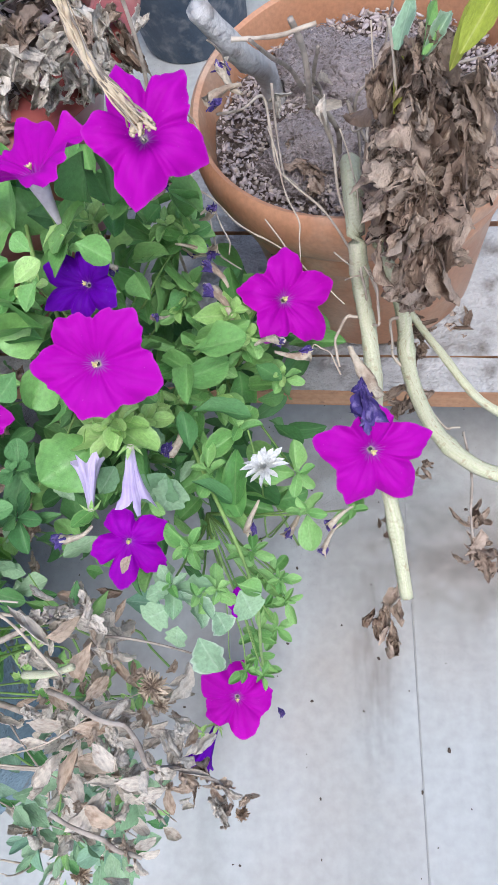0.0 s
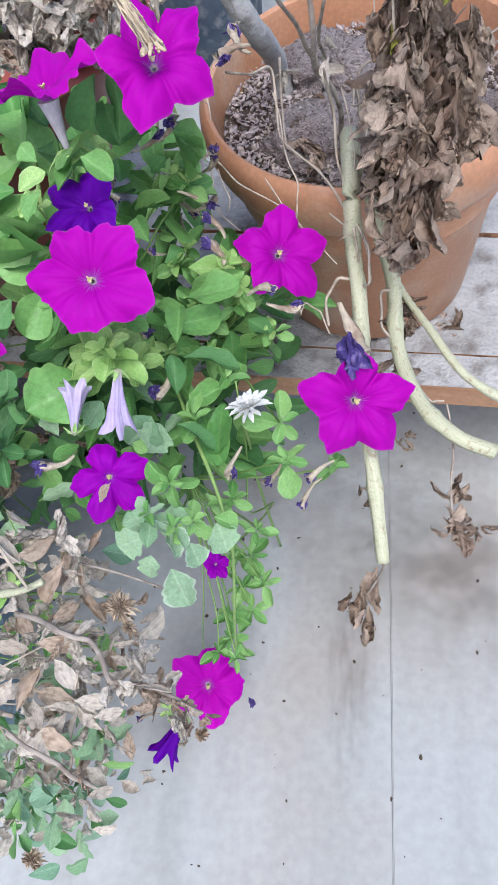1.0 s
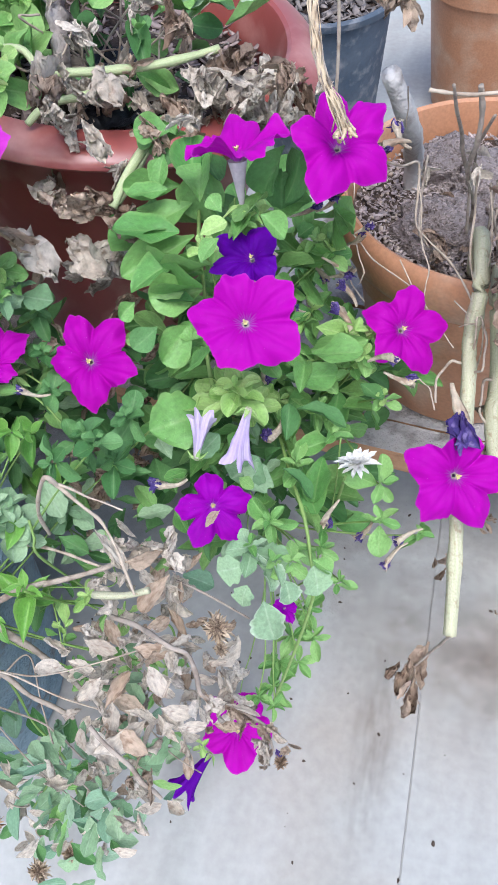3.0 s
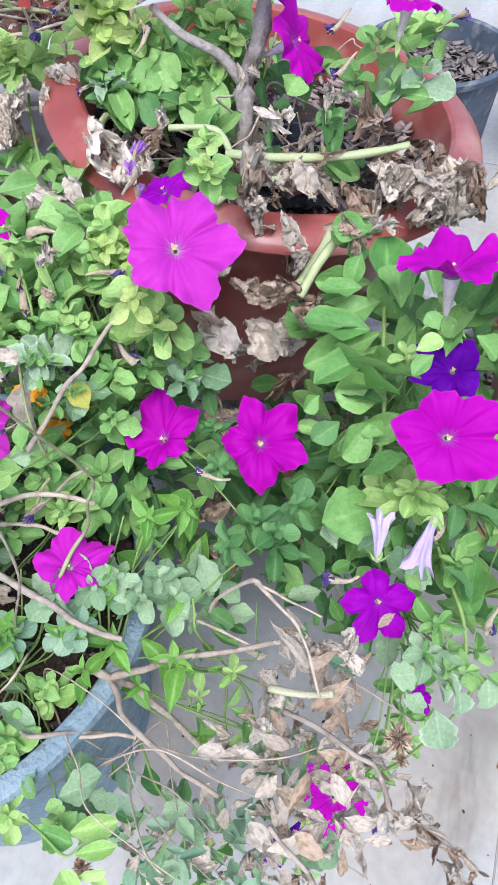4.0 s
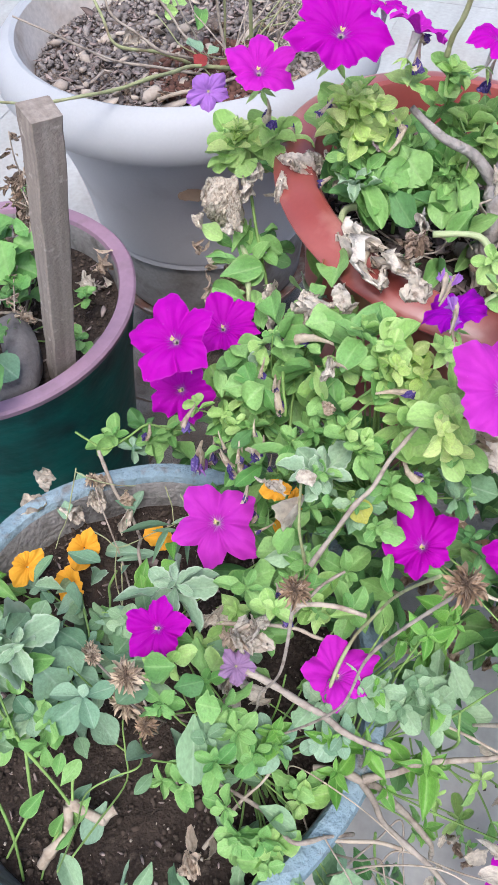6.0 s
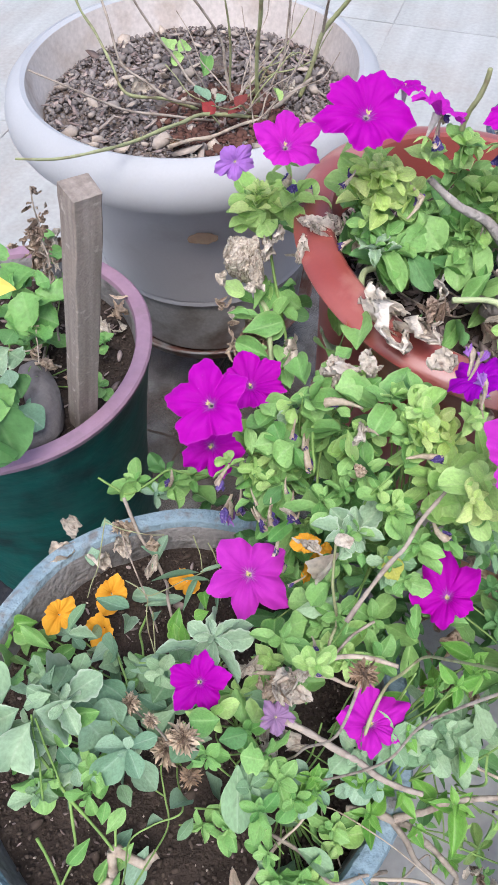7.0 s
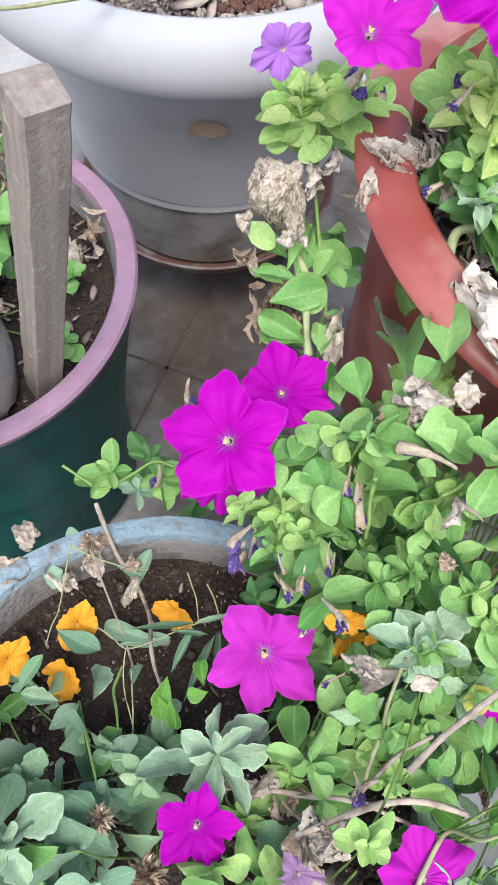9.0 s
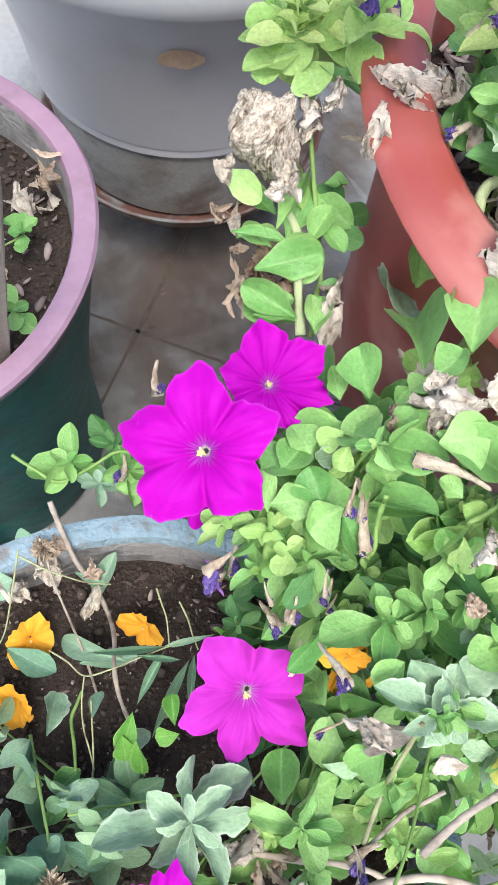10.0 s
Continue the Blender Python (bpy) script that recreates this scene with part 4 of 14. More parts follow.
# dirt discs that also paint the shade under and between the pots
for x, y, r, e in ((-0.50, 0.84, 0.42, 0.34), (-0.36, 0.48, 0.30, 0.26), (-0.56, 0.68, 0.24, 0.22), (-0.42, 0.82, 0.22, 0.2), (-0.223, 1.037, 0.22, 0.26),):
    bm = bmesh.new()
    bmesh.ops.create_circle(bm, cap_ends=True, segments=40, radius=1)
    part("dirt_shade_stain", mesh_of(bm, "grime", False), floor, Matrix.Translation((x, y, 0.0006 + 0.0005 * r)) @ Matrix.Rotation(x * 9, 4, "Z") @ Matrix.Diagonal((r, e, 1, 1)), "brown dirt with painted shade under and between the pots")

for turn, length in ((0, 0.30), (90, 0.24), (180, 0.26), (270, 0.22)):
    bm = bmesh.new()
    rows = []
    for i in range(41):
        u = length * i / 40
        w = (0.0016 + 0.0030 * max(0, noise.noise((u * 40, turn, 1))) + 0.001 * math.exp(-((u / 0.03) ** 2))) * (1 - (i / 40) ** 4)
        rows.append([bm.verts.new((u, 0.0010 * noise.noise((u * 60, turn, 4)) + k * w, 0)) for k in (-1, 1)])
    for a, b in zip(rows, rows[1:]):
        bm.faces.new((a[0], b[0], b[1], a[1]))
    part("joint_dirt", mesh_of(bm, "joint_dirt", False), floor, Matrix.Translation((-0.543, 0.667, 0.0014)) @ Matrix.Rotation(radians(turn + GRID_TURN), 4, "Z"), "dark dirt packed in a joint")

# faint stains; part of the bench's shadow is painted with them
for x, y, r, e, a in ((0.116, 0.119, 0.16, 0.09, -18), (0.184, 0.058, 0.14, 0.12, -18), (0.081, 0.221, 0.16, 0.10, -18), (0.02, 0.02, 0.03, 0.14, -18)):
    bm = bmesh.new()
    bmesh.ops.create_circle(bm, cap_ends=True, segments=40, radius=1)
    part("dirt_shade_stain", mesh_of(bm, "faint_grime", False), floor, Matrix.Translation((x, y, 0.0011 + 0.0006 * r)) @ Matrix.Rotation(radians(a), 4, "Z") @ Matrix.Diagonal((r, e, 1, 1)), "faint brown dirt with painted bench shade")

# ---- bench of boards ----
BENCH_TURN = -23.5
bench = thing("plank_bench", (0.021, 0.247, 0.0), "low bench of weathered white-painted boards with raw wooden front edge", "bench")
bench.rotation_euler = (0, 0, radians(BENCH_TURN))


def board(name, size, at, mat, seed, bev=0.003):
    b = bmesh.new()
    r = bmesh.ops.create_grid(b, x_segments=40, y_segments=6, size=0.5)
    for v in r["verts"]:
        v.co = Vector((v.co.x * size[0], v.co.y * size[1], 0))
        v.co.y += 0.0016 * noise.noise((v.co.x * 30, seed, v.co.y * 9))
        v.co.z += 0.0012 * noise.noise((v.co.x * 50, v.co.y * 50, seed))
    g = bmesh.ops.extrude_face_region(b, geom=b.faces[:])
    for e in g["geom"]:
        if isinstance(e, bmesh.types.BMVert):
            e.co.z -= size[2]
    bmesh.ops.recalc_face_normals(b, faces=b.faces[:])
    for f in b.faces:
        f.normal_update()
        f.material_index = 1 if abs(f.normal.z) < 0.5 else 0
    return part(name, mesh_of(b, [mat, "raw_edge"], False), bench, pose(*at))


board("front_board", (1.25, 0.036, 0.030), (0.255, 0.018, 0.225), "board", 1)
board("seat_board", (1.25, 0.150, 0.028), (0.255, 0.114, 0.2235), "board", 2)
board("seat_board", (1.25, 0.150, 0.028), (0.255, 0.269, 0.224), "board", 3)
for k, x in enumerate((-0.25, 0.34, 0.80)):
    for z in range(3):
        bm = bmesh.new()
        box(bm, (0.105, 0.23, 0.063), (0, 0, 0), 0, 0.004, 0.002, seed=k * 3 + z)
        part("brick", mesh_of(bm, "brick", False), bench, pose(x, 0.20, 0.0325 + z * 0.0651, 0, 0, 3 * (z - 1)))


# ---- pots ----
def pot(name, at, profile, mats, label, wobble=0.0, body="body", n=80):
    p = thing(name, at, label, "plant pot")
    me = mesh_of(lathe(profile, n, wobble, seed=at[0] * 10), mats)
    me.set_sharp_from_angle(angle=radians(32))
    part(body, me, p)
    return p


# pale grey pot on its saucer, raised on added bricks
GREY = (-0.502, 0.915, 0.0)
# unseen support added under the saucer, dark to match the shadow there
stand = thing("added_brick_stand", (GREY[0] + 0.01, GREY[1] + 0.03, 0.0), "low pile of bricks added under a flower pot, coloured dark like its shadow", "bricks")
for z in range(2):
    for x in (-0.045, 0.045):
        bm = bmesh.new()
        box(bm, (0.085, 0.17, 0.0505), (0, 0, 0), 0, 0.004, 0.002, seed=z)
        part("brick", mesh_of(bm, "stand", False), stand, pose(x, 0, 0.0255 + z * 0.0512, 0, 0, 4 * z - 2))
saucer = tagged(new("pot_saucer", mesh_of(lathe([(0.001, 0.1035, 0), (0.152, 0.1035, 0), (0.164, 0.108, 0), (0.173, 0.128, 0), (0.176, 0.131, 0), (0.172, 0.132, 0), (0.162, 0.113, 0), (0.152, 0.110, 0), (0.001, 0.110, 0)], 64), "saucer")), "dirty brown saucer under the pale grey pot", "saucer")
saucer.location = GREY
prof = [(0.001, 0.112, 3), (0.147, 0.112, 3), (0.152, 0.118, 3), (0.158, 0.170, 3), (0.163, 0.222, 3), (0.169, 0.227, 1), (0.168, 0.236, 1)] + arc(0.170, 0.238, 0.224, 0.446, -0.05, 8, 1) + [(0.236, 0.443, 0), (0.248, 0.448, 0), (0.254, 0.460, 0), (0.2535, 0.476, 0), (0.248, 0.492, 0), (0.237, 0.503, 0), (0.226, 0.507, 0), (0.220, 0.504, 2), (0.217, 0.490, 2), (0.207, 0.440, 2), (0.190, 0.410, 2)]
grey = pot("flower_pot", GREY, prof, ["grey_pot", "grey_wall", "grey_inner", "grimy_wall"], "large pale grey plastic pot with a rolled white rim")
part("soil", mesh_of(soil_bm(0.208, 0.452, 0.008, 4, 0.004), "grit_soil"), grey)
bm = bmesh.new()
bmesh.ops.create_circle(bm, cap_ends=True, segments=20, radius=1)
for v in bm.verts:
    v.co = Vector((v.co.x * 0.020 + 0.003 * noise.noise(v.co * 3), v.co.y * 0.008 + 0.002 * noise.noise(v.co * 2), 0))
sa = radians(-85)
part("stain", mesh_of(bm, "stain"), grey, Matrix.Translation((0.2075 * math.cos(sa), 0.2075 * math.sin(sa), 0.381)) @ pose(0, 0, 0, 76, 0, 5), "brown mineral stain")

# dark green pot with a mauve rim
GREEN = (-0.703, 0.508, 0.0)
prof = [(0.001, 0.0, 0), (0.122, 0.0, 0), (0.128, 0.01, 0)] + arc(0.128, 0.012, 0.161, 0.385, -0.03, 10, 0) + [(0.1635, 0.392, 1), (0.165, 0.399, 1), (0.1630, 0.402, 1), (0.155, 0.403, 1), (0.1485, 0.401, 1), (0.1465, 0.396, 2), (0.142, 0.36, 2), (0.138, 0.33, 2)]
green = pot("flower_pot", GREEN, prof, ["green_glaze", "pink_rim", "concrete"], "dark green painted pot with a mauve rim", 0.0022)
green.scale = (1.067, 1.067, 0.973)
part("soil", mesh_of(soil_bm(0.1425, 0.362, 0.008, 9), "soil"), green)

# blue weathered concrete pot
BLUE = (-0.469, 0.126, 0.0)
prof = [(0.001, 0.0, 0), (0.140, 0.0, 0), (0.146, 0.01, 0)] + arc(0.146, 0.012, 0.190, 0.325, -0.02, 10, 0) + [(0.197, 0.332, 0), (0.201, 0.340, 0), (0.199, 0.346, 0), (0.192, 0.348, 0), (0.184, 0.346, 0), (0.181, 0.340, 1), (0.178, 0.31, 1), (0.174, 0.27, 1)]
blue = pot("flower_pot", BLUE, prof, ["blue_rim", "concrete"], "round concrete pot with flaking pale blue paint", 0.0035)
part("soil", mesh_of(soil_bm(0.1775, 0.300, 0.009, 14, 0.006, 20, 72), "soil"), blue)

# red-brown plastic pot leaning on the bench
RED_UP = Vector((0.175, -0.014, 0.984)).normalized()
RED = Vector((-0.176, 0.504, 0.527)) - 0.283 * RED_UP
prof = [(0.001, 0.001, 0), (0.116, 0.001, 0), (0.120, 0.006, 0), (0.146, 0.15, 0), (0.166, 0.250, 0), (0.171, 0.268, 0), (0.176, 0.2760, 0), (0.196, 0.2772, 0), (0.1990, 0.2785, 0), (0.2002, 0.2805, 0), (0.1995, 0.2828, 0), (0.1950, 0.2868, 0), (0.1860, 0.2920, 0), (0.1770, 0.2950, 0), (0.1700, 0.2952, 0), (0.1665, 0.2930, 0), (0.1640, 0.286, 0), (0.156, 0.23, 0), (0.150, 0.17, 0)]
red = pot("flower_pot", RED, prof, ["red_plastic"], "red-brown plastic pot with a broad lip leaning on the bench")
red.rotation_euler = RED_UP.to_track_quat("Z", "Y").to_euler()
part("soil", mesh_of(soil_bm(0.158, 0.243, 0.014, 21, 0.012), "soil"), red)

# terracotta-coloured pot on the bench
BROWN = (0.150, 0.344, 0.225)
prof = [(0.001, 0.001, 0), (0.090, 0.001, 0), (0.094, 0.006, 0), (0.1155, 0.168, 0), (0.1175, 0.171, 0), (0.1250, 0.1715, 0), (0.1285, 0.1745, 0), (0.1325, 0.183, 0), (0.1350, 0.193, 0), (0.1358, 0.203, 0), (0.1350, 0.212, 0), (0.1325, 0.2185, 0), (0.1290, 0.2215, 0), (0.1255, 0.2195, 0), (0.1238, 0.213, 0), (0.1205, 0.18, 0), (0.116, 0.14, 0)]
brown = pot("flower_pot", BROWN, prof, ["terracotta"], "terracotta-coloured plastic pot on the bench")
part("soil", mesh_of(soil_bm(0.1205, 0.183, 0.010, 27, 0.008), "grit_soil"), brown)

for k, (x, y, rx, rz) in enumerate(((-0.045, -0.02, 0.042, 0.030), (0.02, 0.02, 0.05, 0.036), (0.055, -0.045, 0.036, 0.026), (-0.02, 0.062, 0.04, 0.03))):
    bm = bmesh.new()
    bmesh.ops.create_icosphere(bm, subdivisions=5, radius=1)
    for v in bm.verts:
        q = v.co * 1.8 + Vector((k * 5, 0, 0))
        v.co *= 1 + 0.3 * noise.noise(q) + 0.14 * noise.noise(q * 4) + 0.10 * noise.noise(q * 9) + 0.07 * noise.noise(q * 21) + 0.04 * noise.noise(q * 43)
    part("root_ball", mesh_of(bm, "root_mat"), brown, Matrix.Translation((x, y, 0.186)) @ Matrix.Diagonal((rx, rx * 0.9, rz, 1)), "mauve-grey fibrous clod")

# bucket and pots standing behind on the paving
BUCKET = (0.100, 1.13, 0.0)
prof = [(0.001, 0.0, 0), (0.09, 0.0, 0), (0.093, 0.006, 0), (0.118, 0.262, 0), (0.126, 0.266, 0), (0.128, 0.276, 0), (0.124, 0.281, 0), (0.118, 0.278, 0), (0.113, 0.25, 0), (0.108, 0.2, 0)]
bucket = pot("bucket", BUCKET, prof, ["bucket"], "slate-blue plastic bucket half full of dry litter")
part("soil", mesh_of(soil_bm(0.112, 0.232, 0.01, 31), "soil"), bucket)
FAR = (0.43, 1.22, 0.0)
prof = [(0.001, 0.0, 0), (0.09, 0.0, 0), (0.094, 0.006, 0), (0.12, 0.22, 0), (0.132, 0.225, 0), (0.138, 0.27, 0), (0.134, 0.276, 0), (0.126, 0.27, 0), (0.116, 0.22, 0)]
far_pot = pot("flower_pot", FAR, prof, ["terracotta"], "terracotta-coloured pot standing behind the bucket")
part("soil", mesh_of(soil_bm(0.118, 0.235, 0.006, 33), "soil"), far_pot)

def dark_sheet(at, size, lift, turn, label, seed):
    """A creased sheet of thin plastic lying in a pot; also added to darken paving."""
    bm = bmesh.new()
    bmesh.ops.create_grid(bm, x_segments=40, y_segments=32, size=0.5)
    for v in bm.verts:
        q = Vector((v.co.x * size[0] * 22 + seed, v.co.y * size[1] * 22, 0.5))
        h = abs(noise.noise(q)) + 0.5 * abs(noise.noise(q * 2.3)) + 0.2 * noise.noise(q * 6)
        edge = 1 + 0.10 * noise.noise((v.co.x * 5 + seed, v.co.y * 5, 3))
        v.co = Vector((v.co.x * size[0] * edge, v.co.y * size[1] * edge, max(0.0, lift * h)))
    sheet = tagged(new("dark_sheet", mesh_of(bm, "black_sheet")), label, "plastic sheet")
    sheet.matrix_world = Matrix.Translation(at) @ Matrix.Rotation(radians(turn), 4, "Z")


dark_sheet((-0.168, 0.425, 0.513), (0.060, 0.130), 0.016, 8, "crumpled black plastic lying on the soil of the red pot", 8)
# added sheet: stands in for the dark gap between green and blue pots
dark_sheet((-0.84, 0.27, 0.002), (0.40, 0.30), 0.010, 20, "creased black sheet added to darken the paving between the pots", 3)

# litter on the soils
def litter(name, seed, count, place, size, mat, pot_ob, flat=0.6, kind="stone"):
    tagged(part(name, mesh_of(scatter_bm(seed, count, place, size, flat, kind), mat), pot_ob), kind="stuff")


litter("gravel", 1, 5200, disc_place(0.205, 0.457), 0.0036, "gravel", grey, 0.75)
litter("gravel", 44, 260, disc_place(0.20, 0.459), 0.0065, "gravel", grey, 0.75)
litter("gravel", 2, 70, disc_place(0.198, 0.460), 0.0085, "pale_stone", grey, 0.7)
litter("gravel", 43, 45, disc_place(0.19, 0.464), 0.0120, "pale_stone", grey, 0.5, "chip")
litter("gravel", 41, 800, disc_place(0.20, 0.459), 0.0058, "chip", grey, 0.5, "chip")
litter("soil_crumb", 42, 700, disc_place(0.085, 0.460, 0.04, -0.06), 0.0058, "red_soil", grey)
litter("soil_crumb", 3, 3600, disc_place(0.174, 0.306), 0.0019, "clod", blue)
litter("soil_crumb", 33, 160, disc_place(0.174, 0.306), 0.0042, "clod", blue)
litter("soil_crumb", 31, 260, disc_place(0.17, 0.309), 0.0011, "pale_stone", blue)
litter("litter", 32, 260, disc_place(0.168, 0.310), 0.0021, "chip", blue, 0.4, "chip")
litter("litter", 34, 24, disc_place(0.165, 0.312), 0.0050, "chip", blue, 0.4, "chip")
litter("soil_crumb", 4, 1400, disc_place(0.138, 0.365), 0.0022, "clod", green)
litter("litter", 5, 200, disc_place(0.136, 0.368), 0.0048, "chip", green, 0.4, "chip")
litter("litter", 6, 2600, disc_place(0.118, 0.191), 0.0026, "grit", brown, 0.5, "chip")
litter("grit", 61, 2400, disc_place(0.118, 0.190), 0.0020, "grit", brown, 0.8)
litter("grit", 62, 900, disc_place(0.118, 0.192), 0.0017, "pale_stone", brown, 0.8)
litter("litter", 7, 1100, disc_place(0.152, 0.253), 0.0060, "chip", red, 0.5, "chip")
litter("litter", 8, 400, disc_place(0.108, 0.242), 0.009, "gravel", bucket, 0.5, "chip")

# wooden stake in the green pot
STAKE_FOOT, STAKE_TOP, STAKE_TURN = Vector((-0.602, 0.431, 0.345)), Vector((-0.531, 0.401, 0.668)), -30
bm = bmesh.new()
rows = []
for i in range(27):
    f = i / 26
    h = 0.0121 * (0.94 + 0.08 * f)
    ring = []
    for k, (cx, cy) in enumerate(((1, 0.91), (0.91, 1), (-0.91, 1), (-1, 0.91), (-1, -0.91), (-0.91, -1), (0.91, -1), (1, -0.91))):
        chip = 0.0007 * noise.noise((cx * 2, cy * 2, f * 9)) + 0.0005 * noise.noise((cx * 5, cy * 5, f * 70)) - (0.0016 * max(0, noise.noise((cx * 7, cy * 7, 9))) if i > 24 else 0)
        ring.append(bm.verts.new((cx * h + chip, cy * h - chip, f * (STAKE_TOP - STAKE_FOOT).length + (0.0012 * noise.noise((cx, cy, 3)) if i == 26 else 0))))
    rows.append(ring)
for a, b in zip(rows, rows[1:]):
    for k in range(8):
        bm.faces.new((a[k], a[(k + 1) % 8], b[(k + 1) % 8], b[k]))
bm.faces.new(rows[-1])
bm.faces.new(list(reversed(rows[0])))
stake = tagged(new("wooden_stake", mesh_of(bm, "stake", False)), "weathered square grey wooden stake in the green pot", "stake")
stake.matrix_world = Matrix.Translation(STAKE_FOOT) @ (STAKE_TOP - STAKE_FOOT).to_track_quat("Z", "Y").to_matrix().to_4x4() @ Matrix.Rotation(radians(STAKE_TURN), 4, "Z")

def speck_place(rnd):
    return (rnd.gauss(0.02, 0.22), rnd.gauss(0.1, 0.35), 0.0005)


specks = tagged(new("paving_dirt", mesh_of(scatter_bm(12, 170, speck_place, 0.0020, 0.35), "clod", False)), "dark crumbs of soil scattered on the paving", "dirt", "", "stuff")


# ---- plants ----
FACE_A = (0.100, -0.323, 0.941)
FACE_B = (0.046, -0.476, 0.878)
FACE_C = (-0.090, -0.193, 0.977)
FACE_D = (-0.290, 0.250, 0.420)
FACE_E = (-0.086, -0.196, 0.977)
FACE_F = (0.085, -0.349, 0.933)
FACE_G = (0.070, -0.328, 0.942)
FACE_H = (-0.052, -0.421, 0.906)
FACE_I = (0.063, -0.411, 0.909)
FACE_J = (-0.380, 0.060, 0.310)
FACE_K = (-0.310, 0.060, 0.310)
FACE_L = (-0.033, -0.375, 0.927)
FACE_M = (-0.107, -0.180, 0.978)
FACE_N = (-0.051, -0.376, 0.925)
FACE_O = (0.048, -0.345, 0.938)
FACE_P = (0.057, -0.472, 0.880)
FACE_Q = (-0.360, 0.310, 0.400)
FACE_R = (0.075, -0.322, 0.944)
FACE_S = (-0.089, -0.098, 0.991)
FACE_T = (0.042, -0.335, 0.941)
FACE_U = (0.073, -0.416, 0.907)
FACE_V = (0.075, -0.459, 0.885)
FACE_W = (0.044, -0.466, 0.884)
FACE_X = (-0.070, 0.120, 0.300)
# petunia trailing in front of the bench
trailing = thing("petunia", (-0.07, 0.20, 0.0), "trailing magenta petunia with green leaves spilling before the bench", "petunia", "petunias")
flower(trailing, (-0.007, 0.196, 0.593), (0.056, -0.455, 0.889), 0.0330, "magenta", "star", tips=((34, 1.1), (87, 0.99), (158, 0.86), (239, 1.08), (316, 0.97)))
flower(trailing, (-0.066, 0.208, 0.590), (0.000, 0.280, 0.960), 0.0355, "magenta", "ruffled1", 10)
stem(trailing, ((-0.100, 0.220, 0.400), (-0.083, 0.216, 0.478), (-0.070, 0.207, 0.554)), 0.0009, 0.0007, "stem")
flower(trailing, (-0.064, 0.165, 0.543), (-0.138, -0.428, 0.893), 0.0240, "violet", "star2", label="deep violet petals", tips=((73, 0.92), (154, 1.19), (205, 1.1), (255, 0.89), (318, 0.82)))
flower(trailing, (-0.071, 0.121, 0.532), (-0.014, -0.577, 0.817), 0.0315, "magenta", "round", tips=((34, 1.09), (108, 0.9), (165, 1.09), (236, 0.9), (326, 1.15)))
stem(trailing, ((-0.100, 0.220, 0.400), (-0.085, 0.174, 0.451), (-0.070, 0.140, 0.506)), 0.0009, 0.0007, "stem")
flower(trailing, (-0.105, 0.069, 0.419), (0.042, -0.541, 0.840), 0.0262, "plum", "cross", label="purple petals", tips=((0, 1.0), (93, 0.82), (176, 0.96), (236, 1.13), (298, 1.09)))
flower(trailing, (0.038, 0.172, 0.460), (0.141, -0.548, 0.825), 0.0318, "magenta", "star3", tips=((58, 1.0), (136, 0.91), (211, 0.92), (287, 1.13), (351, 1.04)))
stem(trailing, ((-0.020, 0.200, 0.360), (0.009, 0.190, 0.394), (0.036, 0.188, 0.436)), 0.0009, 0.0007, "stem")
flower(trailing, (0.056, 0.068, 0.426), (0.028, -0.621, 0.783), 0.0358, "magenta", "star11", tips=((75, 0.86), (147, 1.03), (227, 1.0), (291, 1.08), (354, 1.03)))
flower(trailing, (-0.121, 0.008, 0.100), (0.042, -0.541, 0.840), 0.0374, "magenta", "round2", tips=((53, 1.0), (120, 1.14), (194, 0.91), (260, 1.03), (344, 0.92)))
stem(trailing, (FACE_X, (-0.095, 0.063, 0.187), (-0.122, 0.026, 0.062)), 0.0009, 0.0007, "stem")
flower(trailing, (-0.064, 0.042, 0.304), (0.351, -0.293, 0.889), 0.011, "plum", "round3", 0)
flower(trailing, (-0.184, 0.171, 0.461), (0.035, -0.599, 0.800), 0.0340, "magenta", "star", tips=((44, 1.1), (105, 1.04), (169, 0.78), (268, 1.04), (337, 1.04)))
stem(trailing, ((-0.100, 0.220, 0.400), (-0.141, 0.201, 0.412), (-0.183, 0.189, 0.433)), 0.0009, 0.0007, "stem")
trumpet(trailing, (-0.074, 0.097, 0.483), (-0.087, 0.078, 0.457), 0)
trumpet(trailing, (-0.110, 0.077, 0.462), (-0.105, 0.106, 0.466), 1)
trumpet(trailing, (-0.149, -0.005, 0.085), (-0.183, -0.035, 0.065), 2)
wilted(trailing, (-0.043, 0.237, 0.509), (-0.018, 0.233, 0.515), 0.0057, "indigo")
wilted(trailing, (-0.006, 0.235, 0.475), (0.012, 0.224, 0.495), 0.0051, "indigo")
wilted(trailing, (-0.036, 0.234, 0.474), (-0.010, 0.247, 0.440), 0.0070, "indigo")
wilted(trailing, (0.002, 0.179, 0.443), (-0.006, 0.205, 0.445), 0.0078, "indigo")
wilted(trailing, (0.020, 0.154, 0.432), (0.038, 0.150, 0.428), 0.0061, "indigo")
wilted(trailing, (-0.062, 0.157, 0.458), (-0.060, 0.160, 0.433), 0.0069, "indigo")
wilted(trailing, (-0.052, 0.138, 0.413), (-0.063, 0.125, 0.415), 0.0072, "indigo")
wilted(trailing, (-0.021, 0.078, 0.397), (-0.029, 0.062, 0.394), 0.0059, "indigo")
wilted(trailing, (0.002, 0.073, 0.378), (-0.009, 0.057, 0.380), 0.0056, "indigo")
wilted(trailing, (0.036, 0.058, 0.376), (0.020, 0.056, 0.369), 0.0057, "indigo")
wilted(trailing, (0.026, 0.052, 0.368), (0.010, 0.046, 0.358), 0.0057, "indigo")
wilted(trailing, (-0.123, 0.085, 0.429), (-0.136, 0.082, 0.428), 0.0078, "indigo")
